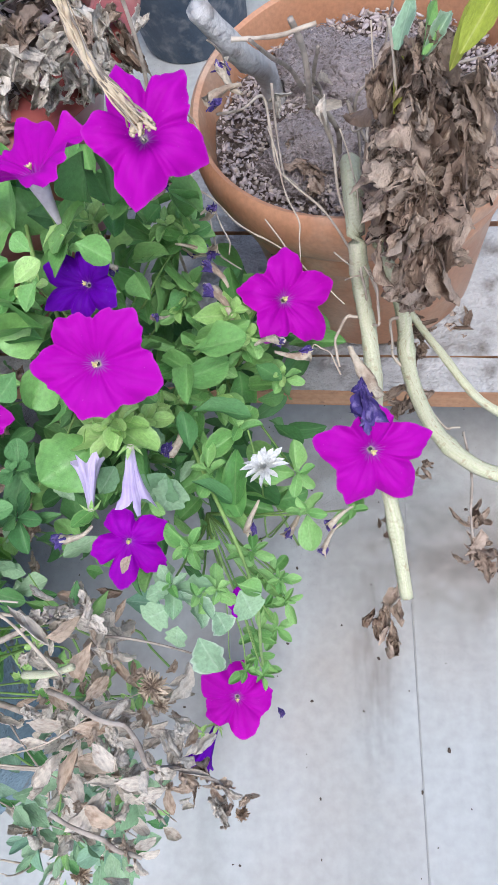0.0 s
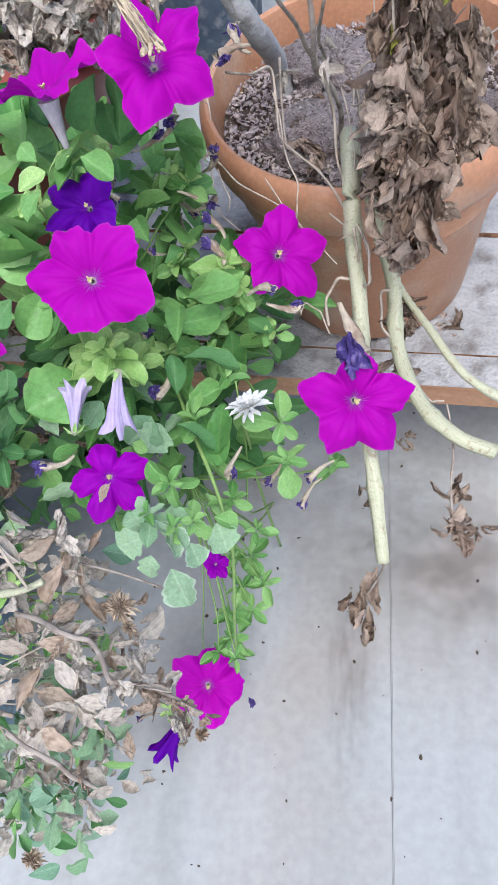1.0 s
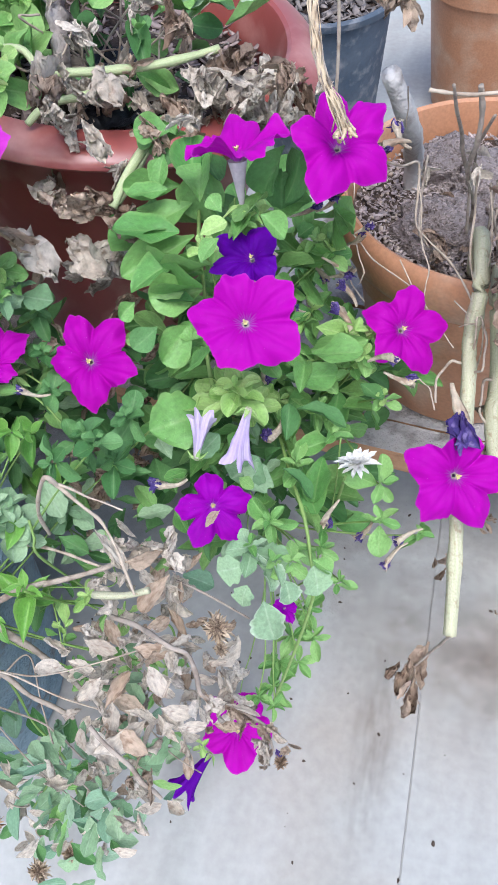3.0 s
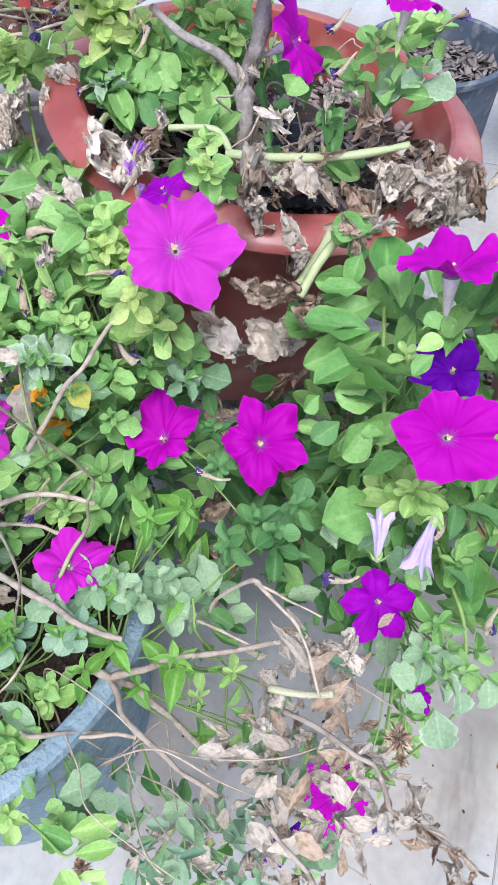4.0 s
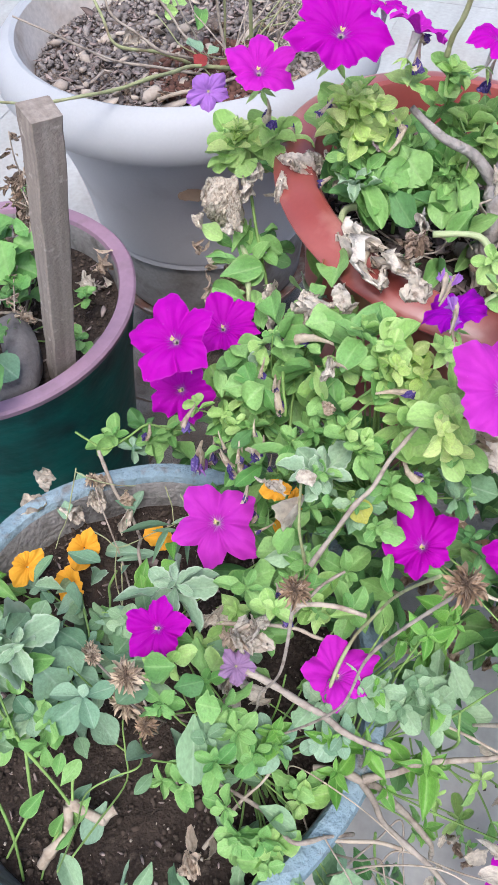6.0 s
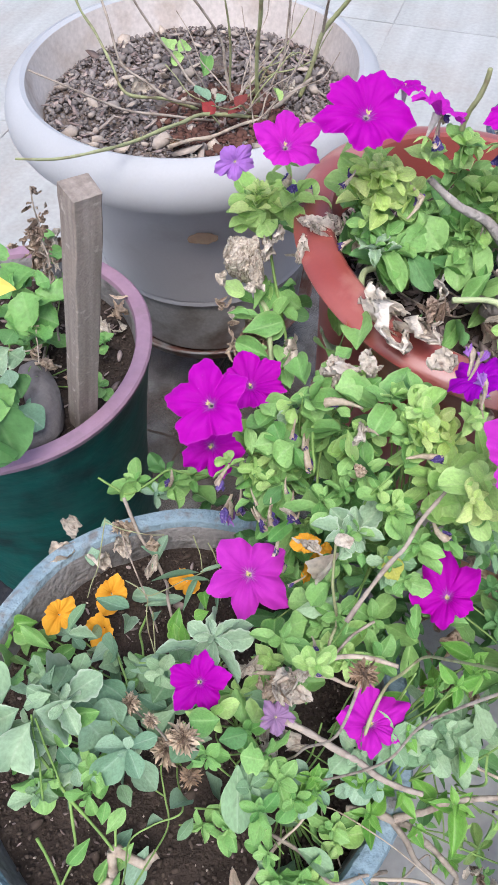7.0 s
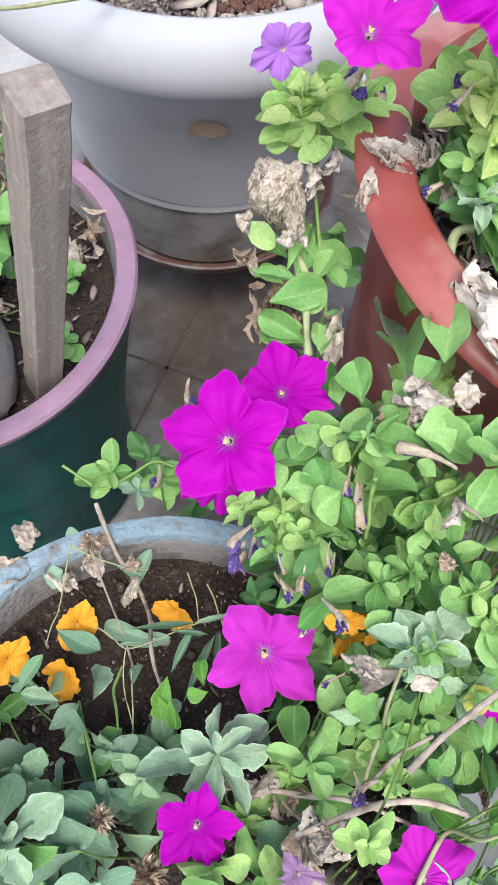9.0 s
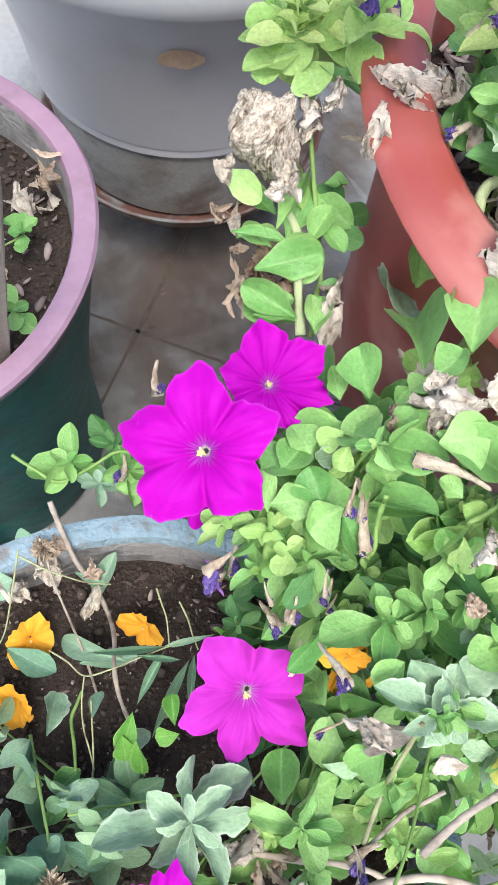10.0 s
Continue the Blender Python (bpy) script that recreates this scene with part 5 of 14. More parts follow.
wilted(trailing, (-0.054, 0.188, 0.528), (-0.051, 0.188, 0.518), 0.0048, "indigo")
wilted(trailing, (-0.158, -0.002, 0.086), (-0.187, 0.002, 0.091), 0.0049, "indigo")
wilted(trailing, (-0.087, -0.001, 0.083), (-0.085, -0.006, 0.080), 0.0060, "indigo", tube=False)
leaf(trailing, "mid", (-0.127, 0.236, 0.504), (-0.164, 0.262, 0.497), 0.035, FACE_I)
leaf(trailing, "mid", (-0.117, 0.234, 0.523), (-0.148, 0.269, 0.519), 0.019, FACE_I)
leaf(trailing, "mid", (-0.092, 0.210, 0.552), (-0.091, 0.248, 0.561), 0.028, FACE_I)
leaf(trailing, "mid", (-0.095, 0.160, 0.526), (-0.142, 0.225, 0.475), 0.029, FACE_I)
leaf(trailing, "mid", (-0.086, 0.151, 0.549), (-0.130, 0.234, 0.487), 0.021, FACE_I)
leaf(trailing, "mid", (-0.052, 0.216, 0.548), (-0.068, 0.170, 0.569), 0.019, FACE_I)
leaf(trailing, "dark", (-0.039, 0.212, 0.566), (-0.040, 0.236, 0.524), 0.033, FACE_I)
leaf(trailing, "mid", (-0.020, 0.224, 0.533), (-0.043, 0.236, 0.530), 0.031, FACE_I)
leaf(trailing, "mid_round", (-0.007, 0.215, 0.535), (0.000, 0.225, 0.495), 0.025, FACE_I)
leaf(trailing, "mid", (-0.010, 0.219, 0.538), (0.012, 0.224, 0.506), 0.026, FACE_I)
leaf(trailing, "mid", (-0.092, 0.122, 0.512), (-0.118, 0.138, 0.475), 0.022, FACE_I)
leaf(trailing, "dark", (-0.103, 0.167, 0.510), (-0.142, 0.217, 0.477), 0.026, FACE_I)
leaf(trailing, "mid", (-0.099, 0.281, 0.556), (-0.130, 0.291, 0.547), 0.022, FACE_I)
leaf(trailing, "dark", (-0.038, 0.202, 0.589), (-0.052, 0.217, 0.551), 0.021, FACE_I)
leaf(trailing, "dark", (-0.030, 0.193, 0.590), (-0.028, 0.225, 0.549), 0.021, FACE_I)
leaf(trailing, "mid", (-0.041, 0.189, 0.483), (-0.046, 0.206, 0.492), 0.018, FACE_I)
leaf(trailing, "mid_round", (-0.043, 0.174, 0.424), (-0.057, 0.165, 0.440), 0.019, FACE_I)
leaf(trailing, "mid", (-0.039, 0.180, 0.436), (-0.031, 0.175, 0.408), 0.019, FACE_I)
leaf(trailing, "mid", (-0.030, 0.164, 0.408), (-0.045, 0.154, 0.410), 0.018, FACE_I)
leaf(trailing, "mid", (-0.073, 0.158, 0.561), (-0.065, 0.181, 0.557), 0.012, FACE_I)
leaf(trailing, "mid", (-0.038, 0.212, 0.440), (-0.022, 0.214, 0.440), 0.018, FACE_I)
rosette(trailing, (-0.023, 0.181, 0.427), (0.069, -0.367, 0.928), 0.046, "leaf", 7, "lime", 0.35, 0.50)
stem(trailing, ((-0.020, 0.200, 0.360), (-0.021, 0.191, 0.382), (-0.023, 0.185, 0.416)), 0.0012, 0.0009, "stem")
rosette(trailing, (-0.014, 0.237, 0.474), (0.069, -0.367, 0.928), 0.050, "leaf", 7, "lime", 0.35, 0.50)
stem(trailing, ((-0.100, 0.220, 0.400), (-0.057, 0.228, 0.428), (-0.015, 0.241, 0.462)), 0.0012, 0.0009, "stem")
rosette(trailing, (-0.083, 0.123, 0.474), (0.069, -0.367, 0.928), 0.047, "lime", 7, "lime", 0.35, 0.50)
stem(trailing, ((-0.100, 0.220, 0.400), (-0.091, 0.171, 0.429), (-0.084, 0.128, 0.462)), 0.0012, 0.0009, "stem")
rosette(trailing, (-0.052, 0.160, 0.411), (0.069, -0.367, 0.928), 0.036, "leaf", 7, "lime", 0.35, 0.50)
stem(trailing, ((-0.060, 0.200, 0.360), (-0.056, 0.180, 0.375), (-0.053, 0.164, 0.402)), 0.0012, 0.0009, "stem")
rosette(trailing, (-0.025, 0.152, 0.409), (0.069, -0.367, 0.928), 0.042, "leaf", 7, "lime", 0.35, 0.50)
stem(trailing, ((-0.020, 0.200, 0.360), (-0.023, 0.177, 0.373), (-0.026, 0.156, 0.398)), 0.0012, 0.0009, "stem")
rosette(trailing, (-0.066, 0.131, 0.495), (0.069, -0.367, 0.928), 0.036, "leaf", 7, "lime", 0.35, 0.50)
stem(trailing, ((-0.100, 0.220, 0.400), (-0.083, 0.174, 0.442), (-0.067, 0.134, 0.486)), 0.0012, 0.0009, "stem")
rosette(trailing, (0.010, 0.178, 0.442), (0.069, -0.367, 0.928), 0.039, "leaf", 7, "lime", 0.35, 0.50)
stem(trailing, ((-0.020, 0.200, 0.360), (-0.005, 0.189, 0.391), (0.009, 0.182, 0.432)), 0.0012, 0.0009, "stem")
rosette(trailing, (0.020, 0.144, 0.423), (0.069, -0.367, 0.928), 0.029, "leaf", 7, "lime", 0.35, 0.50)
stem(trailing, ((-0.020, 0.200, 0.360), (-0.000, 0.171, 0.384), (0.019, 0.147, 0.416)), 0.0012, 0.0009, "stem")
rosette(trailing, (-0.030, 0.210, 0.440), (0.069, -0.367, 0.928), 0.036, "leaf", 7, "lime", 0.35, 0.50)
stem(trailing, ((-0.100, 0.220, 0.400), (-0.065, 0.215, 0.410), (-0.031, 0.214, 0.431)), 0.0012, 0.0009, "stem")
rosette(trailing, (-0.066, 0.182, 0.558), (0.069, -0.367, 0.928), 0.028, "leaf", 7, "lime", 0.35, 0.50)
stem(trailing, ((-0.100, 0.220, 0.400), (-0.082, 0.198, 0.476), (-0.066, 0.185, 0.551)), 0.0012, 0.0009, "stem")
rosette(trailing, (0.002, 0.170, 0.430), (0.069, -0.367, 0.928), 0.033, "leaf", 7, "lime", 0.35, 0.50)
stem(trailing, ((-0.020, 0.200, 0.360), (-0.009, 0.185, 0.386), (0.002, 0.173, 0.422)), 0.0012, 0.0009, "stem")
rosette(trailing, (-0.021, 0.222, 0.440), (0.069, -0.367, 0.928), 0.036, "leaf", 7, "lime", 0.35, 0.50)
stem(trailing, ((-0.020, 0.200, 0.360), (-0.021, 0.211, 0.391), (-0.022, 0.225, 0.431)), 0.0012, 0.0009, "stem")
rosette(trailing, (-0.018, 0.125, 0.410), FACE_R, 0.047, "leaf_round", 5, "leaf", 0.35, 0.55)
stem(trailing, ((-0.020, 0.200, 0.360), (-0.019, 0.163, 0.374), (-0.019, 0.129, 0.398)), 0.0012, 0.0009, "stem")
rosette(trailing, (-0.047, 0.107, 0.407), FACE_R, 0.041, "leaf_round", 5, "leaf", 0.35, 0.55)
stem(trailing, ((-0.060, 0.200, 0.360), (-0.053, 0.153, 0.375), (-0.048, 0.110, 0.397)), 0.0012, 0.0009, "stem")
rosette(trailing, (0.010, 0.078, 0.412), FACE_R, 0.042, "leaf_round", 5, "leaf", 0.35, 0.55)
stem(trailing, ((-0.020, 0.200, 0.360), (-0.005, 0.138, 0.380), (0.009, 0.081, 0.402)), 0.0012, 0.0009, "stem")
rosette(trailing, (0.006, 0.058, 0.400), FACE_R, 0.035, "leaf_round", 5, "leaf", 0.35, 0.55)
stem(trailing, (FACE_X, (-0.031, 0.088, 0.345), (0.006, 0.061, 0.391)), 0.0012, 0.0009, "stem")
rosette(trailing, (0.035, 0.057, 0.375), FACE_R, 0.030, "leaf", 5, "leaf", 0.35, 0.55)
stem(trailing, (FACE_X, (-0.017, 0.087, 0.333), (0.035, 0.060, 0.367)), 0.0012, 0.0009, "stem")
leaf(trailing, "scalloped", (-0.102, 0.134, 0.440), (-0.138, 0.109, 0.452), 0.040, FACE_I)
leaf(trailing, "grey", (-0.072, 0.108, 0.414), (-0.090, 0.094, 0.406), 0.034, FACE_I)
leaf(trailing, "grey", (-0.083, 0.090, 0.403), (-0.066, 0.101, 0.409), 0.026, FACE_I)
rosette(trailing, (-0.172, 0.110, 0.426), FACE_R, 0.040, "dark", 6, "dark", 0.35, 0.55)
stem(trailing, ((-0.100, 0.220, 0.400), (-0.135, 0.164, 0.407), (-0.172, 0.114, 0.416)), 0.0012, 0.0009, "stem")
rosette(trailing, (-0.069, 0.052, 0.421), FACE_R, 0.035, "leaf", 6, "leaf", 0.35, 0.55)
stem(trailing, (FACE_X, (-0.069, 0.084, 0.355), (-0.069, 0.055, 0.412)), 0.0012, 0.0009, "stem")
rosette(trailing, (-0.082, 0.029, 0.436), FACE_R, 0.040, "grey", 6, "leaf", 0.35, 0.55)
stem(trailing, (FACE_X, (-0.076, 0.072, 0.364), (-0.083, 0.032, 0.426)), 0.0012, 0.0009, "stem")
rosette(trailing, (-0.069, 0.019, 0.430), FACE_R, 0.037, "felt", 6, "leaf", 0.35, 0.55)
stem(trailing, (FACE_X, (-0.069, 0.068, 0.361), (-0.070, 0.022, 0.420)), 0.0012, 0.0009, "stem")
rosette(trailing, (-0.057, 0.019, 0.429), FACE_R, 0.033, "lobed", 6, "leaf", 0.35, 0.55)
stem(trailing, (FACE_X, (-0.063, 0.067, 0.361), (-0.058, 0.022, 0.421)), 0.0012, 0.0009, "stem")
leaf(trailing, "grey", (-0.087, 0.018, 0.430), (-0.103, 0.014, 0.428), 0.020, FACE_I)
leaf(trailing, "grey", (-0.045, 0.015, 0.426), (-0.041, -0.000, 0.416), 0.020, FACE_I)
leaf(trailing, "felt", (-0.077, -0.001, 0.417), (-0.074, -0.021, 0.404), 0.025, FACE_I)
leaf(trailing, "felt", (-0.063, 0.009, 0.423), (-0.059, -0.003, 0.415), 0.016, FACE_I)
leaf(trailing, "grey", (-0.086, 0.008, 0.423), (-0.092, -0.002, 0.417), 0.015, FACE_I)
leaf(trailing, "leaf", (-0.045, 0.018, 0.428), (-0.033, 0.011, 0.423), 0.013, FACE_I)
rosette(trailing, (-0.036, 0.051, 0.383), FACE_R, 0.031, "thin", 6, "leaf", 0.35, 0.40)
stem(trailing, (FACE_X, (-0.053, 0.085, 0.335), (-0.037, 0.054, 0.375)), 0.0012, 0.0009, "stem")
rosette(trailing, (-0.025, 0.031, 0.369), FACE_R, 0.028, "thin", 6, "leaf", 0.35, 0.40)
stem(trailing, (FACE_X, (-0.047, 0.074, 0.329), (-0.025, 0.034, 0.362)), 0.0012, 0.0009, "stem")
rosette(trailing, (-0.042, 0.084, 0.200), FACE_R, 0.045, "thin", 6, "leaf", 0.35, 0.40)
stem(trailing, (FACE_X, (-0.056, 0.101, 0.242), (-0.043, 0.088, 0.189)), 0.0012, 0.0009, "stem")
rosette(trailing, (-0.061, 0.065, 0.188), FACE_R, 0.048, "thin", 6, "leaf", 0.35, 0.40)
stem(trailing, (FACE_X, (-0.065, 0.091, 0.237), (-0.061, 0.069, 0.176)), 0.0012, 0.0009, "stem")
rosette(trailing, (-0.041, 0.063, 0.186), FACE_R, 0.040, "thin", 6, "leaf", 0.35, 0.40)
stem(trailing, (FACE_X, (-0.055, 0.090, 0.237), (-0.041, 0.066, 0.176)), 0.0012, 0.0009, "stem")
rosette(trailing, (-0.076, 0.047, 0.178), FACE_R, 0.045, "thin", 6, "leaf", 0.35, 0.40)
stem(trailing, (FACE_X, (-0.073, 0.082, 0.233), (-0.077, 0.051, 0.166)), 0.0012, 0.0009, "stem")
rosette(trailing, (-0.056, 0.045, 0.176), FACE_R, 0.037, "thin", 6, "leaf", 0.35, 0.40)
stem(trailing, (FACE_X, (-0.063, 0.081, 0.233), (-0.057, 0.048, 0.166)), 0.0012, 0.0009, "stem")
rosette(trailing, (-0.082, 0.028, 0.166), FACE_R, 0.040, "thin", 6, "leaf", 0.35, 0.40)
stem(trailing, (FACE_X, (-0.075, 0.072, 0.230), (-0.082, 0.032, 0.156)), 0.0012, 0.0009, "stem")
rosette(trailing, (-0.095, 0.021, 0.162), FACE_R, 0.032, "thin", 6, "leaf", 0.35, 0.40)
stem(trailing, (FACE_X, (-0.082, 0.068, 0.229), (-0.096, 0.024, 0.154)), 0.0012, 0.0009, "stem")
rosette(trailing, (-0.082, 0.013, 0.157), FACE_R, 0.032, "thin", 6, "leaf", 0.35, 0.40)
stem(trailing, (FACE_X, (-0.075, 0.064, 0.227), (-0.082, 0.016, 0.148)), 0.0012, 0.0009, "stem")
rosette(trailing, (-0.057, 0.086, 0.202), FACE_R, 0.045, "thin", 6, "leaf", 0.35, 0.40)
stem(trailing, (FACE_X, (-0.063, 0.102, 0.243), (-0.058, 0.089, 0.190)), 0.0012, 0.0009, "stem")
stem(trailing, ((-0.055, 0.145, 0.385), (-0.045, 0.068, 0.394), (-0.045, 0.021, 0.364), (-0.085, 0.027, 0.118)), 0.0018, 0.0015, "stem")
aster = thing("white_aster", (-0.02, 0.17, 0.0), "small white shaggy aster flower among the petunia leaves", "flower")
part("flower", spread_mesh(13, 1.0, 0.24, 0.15, "white", "spoon", 4, 5, 0.12), aster, aim(Vector((-0.009, 0.078, 0.437)) - aster.location, (-0.065, 0.290, 0.955)) @ Matrix.Diagonal((0.0158, 0.0158, 0.0158, 1)), "white ray florets")
stem(aster, ((-0.02, 0.17, 0.0), (-0.02, 0.14, 0.25), (-0.015, 0.083, 0.417)), 0.002, 0.0015)
# petunia and old shrub in the red pot
potted = thing("petunia", (-0.18, 0.47, 0.50), "bushy pink petunia with pale green shoots in the red pot", "petunia", "petunias")
flower(potted, (-0.229, 0.196, 0.615), (0.037, -0.558, 0.829), 0.0360, "mauve", "ruffled", tips=((63, 1.03), (133, 1.0), (224, 0.82), (297, 1.09), (356, 1.12)))
flower(potted, (-0.246, 0.283, 0.595), (-0.242, -0.041, 0.969), 0.023, "plum", "ruffled2", 10, label="purple petals")
flower(potted, (-0.322, 0.448, 0.698), (0.076, -0.502, 0.861), 0.0342, "magenta", "ruffled3", tips=((64, 1.0), (137, 0.97), (180, 1.17), (242, 0.8), (350, 1.06)))
flower(potted, (-0.382, 0.465, 0.663), (-0.023, -0.505, 0.863), 0.0285, "pink", "star", tips=((26, 1.1), (89, 1.13), (142, 1.08), (248, 0.7), (336, 1.03)))
flower(potted, (-0.423, 0.481, 0.637), (0.079, -0.820, 0.567), 0.018, "lilac", "ruffled", 20, squash=0.8, label="faded lilac petals")
flower(potted, (-0.267, 0.463, 0.693), (0.345, 0.240, 0.907), 0.023, "pink", "ruffled1", 0)
flower(potted, (-0.290, 0.495, 0.694), (0.038, 0.233, 0.972), 0.018, "magenta", "round3", 0)
flower(potted, (-0.211, 0.457, 0.688), (0.263, -0.054, 0.963), 0.024, "magenta", "ruffled", 0)
flower(potted, (-0.150, 0.443, 0.613), (0.825, -0.290, 0.485), 0.033, "magenta", "ruffled2", 40)
flower(potted, (-0.077, 0.407, 0.655), (0.228, 0.260, 0.938), 0.028, "magenta", "ruffled3", 0)
flower(potted, (-0.176, 0.434, 0.681), (-0.157, -0.231, 0.960), 0.030, "magenta", "ruffled1", 0)
wilted(potted, (-0.379, 0.493, 0.625), (-0.380, 0.526, 0.584), 0.0079, "indigo")
wilted(potted, (-0.334, 0.488, 0.587), (-0.327, 0.488, 0.611), 0.0064, "indigo")
wilted(potted, (-0.267, 0.468, 0.674), (-0.267, 0.462, 0.658), 0.0070, "indigo")
wilted(potted, (-0.266, 0.473, 0.681), (-0.262, 0.469, 0.673), 0.0049, "indigo")
wilted(potted, (-0.204, 0.486, 0.650), (-0.211, 0.474, 0.636), 0.0073, "indigo")
wilted(potted, (-0.281, 0.487, 0.621), (-0.273, 0.468, 0.604), 0.0054, "indigo")
wilted(potted, (-0.273, 0.252, 0.607), (-0.254, 0.272, 0.620), 0.0063, "lilac")
wilted(potted, (-0.254, 0.233, 0.592), (-0.253, 0.252, 0.605), 0.0053, "lilac")
wilted(potted, (-0.281, 0.453, 0.596), (-0.272, 0.466, 0.603), 0.0054, "indigo")
wilted(potted, (-0.108, 0.421, 0.605), (-0.124, 0.409, 0.596), 0.0063, "indigo")
wilted(potted, (-0.112, 0.447, 0.625), (-0.127, 0.436, 0.616), 0.0059, "indigo")
wilted(potted, (-0.052, 0.428, 0.619), (-0.035, 0.431, 0.621), 0.0058, "indigo")
rosette(potted, (-0.311, 0.482, 0.631), (0.068, -0.285, 0.956), 0.061, "lime", 8, "lime_thin", 0.35, 0.60)
rosette(potted, (-0.323, 0.484, 0.610), (0.068, -0.285, 0.956), 0.051, "lime", 7, "lime_thin", 0.35, 0.60)
rosette(potted, (-0.283, 0.471, 0.605), (0.068, -0.285, 0.956), 0.051, "lime", 7, "lime", 0.35, 0.60)
rosette(potted, (-0.296, 0.446, 0.591), (0.068, -0.285, 0.956), 0.076, "mid_round", 8, "leaf", 0.35, 0.60)
rosette(potted, (-0.262, 0.429, 0.576), (0.068, -0.285, 0.956), 0.045, "leaf_round", 5, "leaf", 0.35, 0.60)
rosette(potted, (-0.233, 0.448, 0.583), (0.068, -0.285, 0.956), 0.061, "leaf", 6, "leaf", 0.35, 0.60)
rosette(potted, (-0.215, 0.475, 0.620), (0.068, -0.285, 0.956), 0.059, "lime", 8, "lime", 0.35, 0.60)
rosette(potted, (-0.208, 0.455, 0.594), (0.068, -0.285, 0.956), 0.055, "leaf", 6, "lime", 0.35, 0.60)
rosette(potted, (-0.243, 0.493, 0.620), (0.068, -0.285, 0.956), 0.050, "leaf", 5, "lime", 0.35, 0.60)
rosette(potted, (-0.268, 0.462, 0.659), (0.068, -0.285, 0.956), 0.037, "lime_thin", 6, "lime", 0.35, 0.60)
rosette(potted, (-0.224, 0.501, 0.642), (0.068, -0.285, 0.956), 0.044, "lime", 7, "lime_thin", 0.35, 0.60)
leaf(potted, "leaf", (-0.269, 0.463, 0.600), (-0.251, 0.439, 0.580), 0.034, FACE_V)
leaf(potted, "leaf", (-0.230, 0.474, 0.606), (-0.216, 0.438, 0.580), 0.031, FACE_V)
leaf(potted, "leaf", (-0.232, 0.443, 0.577), (-0.239, 0.410, 0.569), 0.027, FACE_V)
leaf(potted, "dark", (-0.278, 0.434, 0.583), (-0.262, 0.398, 0.573), 0.022, FACE_V)
leaf(potted, "dark", (-0.323, 0.473, 0.594), (-0.328, 0.472, 0.558), 0.019, FACE_V)
leaf(potted, "leaf_round", (-0.300, 0.438, 0.581), (-0.283, 0.401, 0.573), 0.020, FACE_V)
leaf(potted, "mid", (-0.313, 0.455, 0.574), (-0.322, 0.475, 0.577), 0.026, FACE_V)
leaf(potted, "mid", (-0.287, 0.437, 0.587), (-0.260, 0.448, 0.589), 0.027, FACE_V)
rosette(potted, (-0.373, 0.518, 0.579), (0.042, -0.292, 0.955), 0.066, "lime", 8, "lime", 0.35, 0.62)
rosette(potted, (-0.405, 0.522, 0.573), (0.042, -0.292, 0.955), 0.072, "lime", 8, "lime_thin", 0.35, 0.62)
rosette(potted, (-0.302, 0.461, 0.597), (0.042, -0.292, 0.955), 0.060, "leaf", 7, "lime", 0.35, 0.62)
rosette(potted, (-0.289, 0.437, 0.586), (0.042, -0.292, 0.955), 0.070, "mid_round", 7, "leaf", 0.35, 0.62)
rosette(potted, (-0.227, 0.443, 0.582), (0.042, -0.292, 0.955), 0.055, "leaf_round", 5, "leaf", 0.35, 0.62)
rosette(potted, (-0.236, 0.453, 0.590), (0.042, -0.292, 0.955), 0.050, "leaf", 5, "leaf", 0.35, 0.62)
rosette(potted, (-0.205, 0.458, 0.609), (0.042, -0.292, 0.955), 0.054, "leaf", 7, "lime", 0.35, 0.62)
rosette(potted, (-0.263, 0.463, 0.604), (0.042, -0.292, 0.955), 0.045, "leaf_round", 5, "leaf", 0.35, 0.62)
rosette(potted, (-0.108, 0.414, 0.600), (0.042, -0.292, 0.955), 0.056, "leaf", 6, "leaf", 0.35, 0.62)
rosette(potted, (-0.084, 0.399, 0.599), (0.042, -0.292, 0.955), 0.055, "leaf_round", 5, "leaf", 0.35, 0.62)
rosette(potted, (-0.060, 0.409, 0.606), (0.042, -0.292, 0.955), 0.057, "felt", 6, "leaf", 0.35, 0.62)
rosette(potted, (-0.091, 0.434, 0.614), (0.042, -0.292, 0.955), 0.052, "leaf", 6, "lime", 0.35, 0.62)
rosette(potted, (-0.074, 0.445, 0.621), (0.042, -0.292, 0.955), 0.047, "lime", 6, "lime", 0.35, 0.62)
rosette(potted, (-0.049, 0.446, 0.620), (0.042, -0.292, 0.955), 0.047, "leaf", 6, "lime", 0.35, 0.62)
rosette(potted, (-0.130, 0.378, 0.585), (0.042, -0.292, 0.955), 0.042, "dark", 5, "leaf", 0.35, 0.62)
rosette(potted, (-0.218, 0.419, 0.567), (0.042, -0.292, 0.955), 0.045, "leaf_round", 5, "leaf", 0.35, 0.62)
leaf(potted, "leaf_round", (-0.223, 0.446, 0.585), (-0.218, 0.417, 0.566), 0.027, FACE_W)
leaf(potted, "dark", (-0.133, 0.397, 0.588), (-0.125, 0.361, 0.569), 0.019, FACE_W)
leaf(potted, "leaf", (-0.153, 0.418, 0.598), (-0.160, 0.401, 0.590), 0.025, FACE_W)
leaf(potted, "leaf", (-0.281, 0.478, 0.610), (-0.276, 0.453, 0.596), 0.020, FACE_W)
rosette(potted, (-0.385, 0.554, 0.554), (0.015, 0.067, 0.998), 0.048, "lime_thin", 8, "lime_thin", 0.35, 0.55)
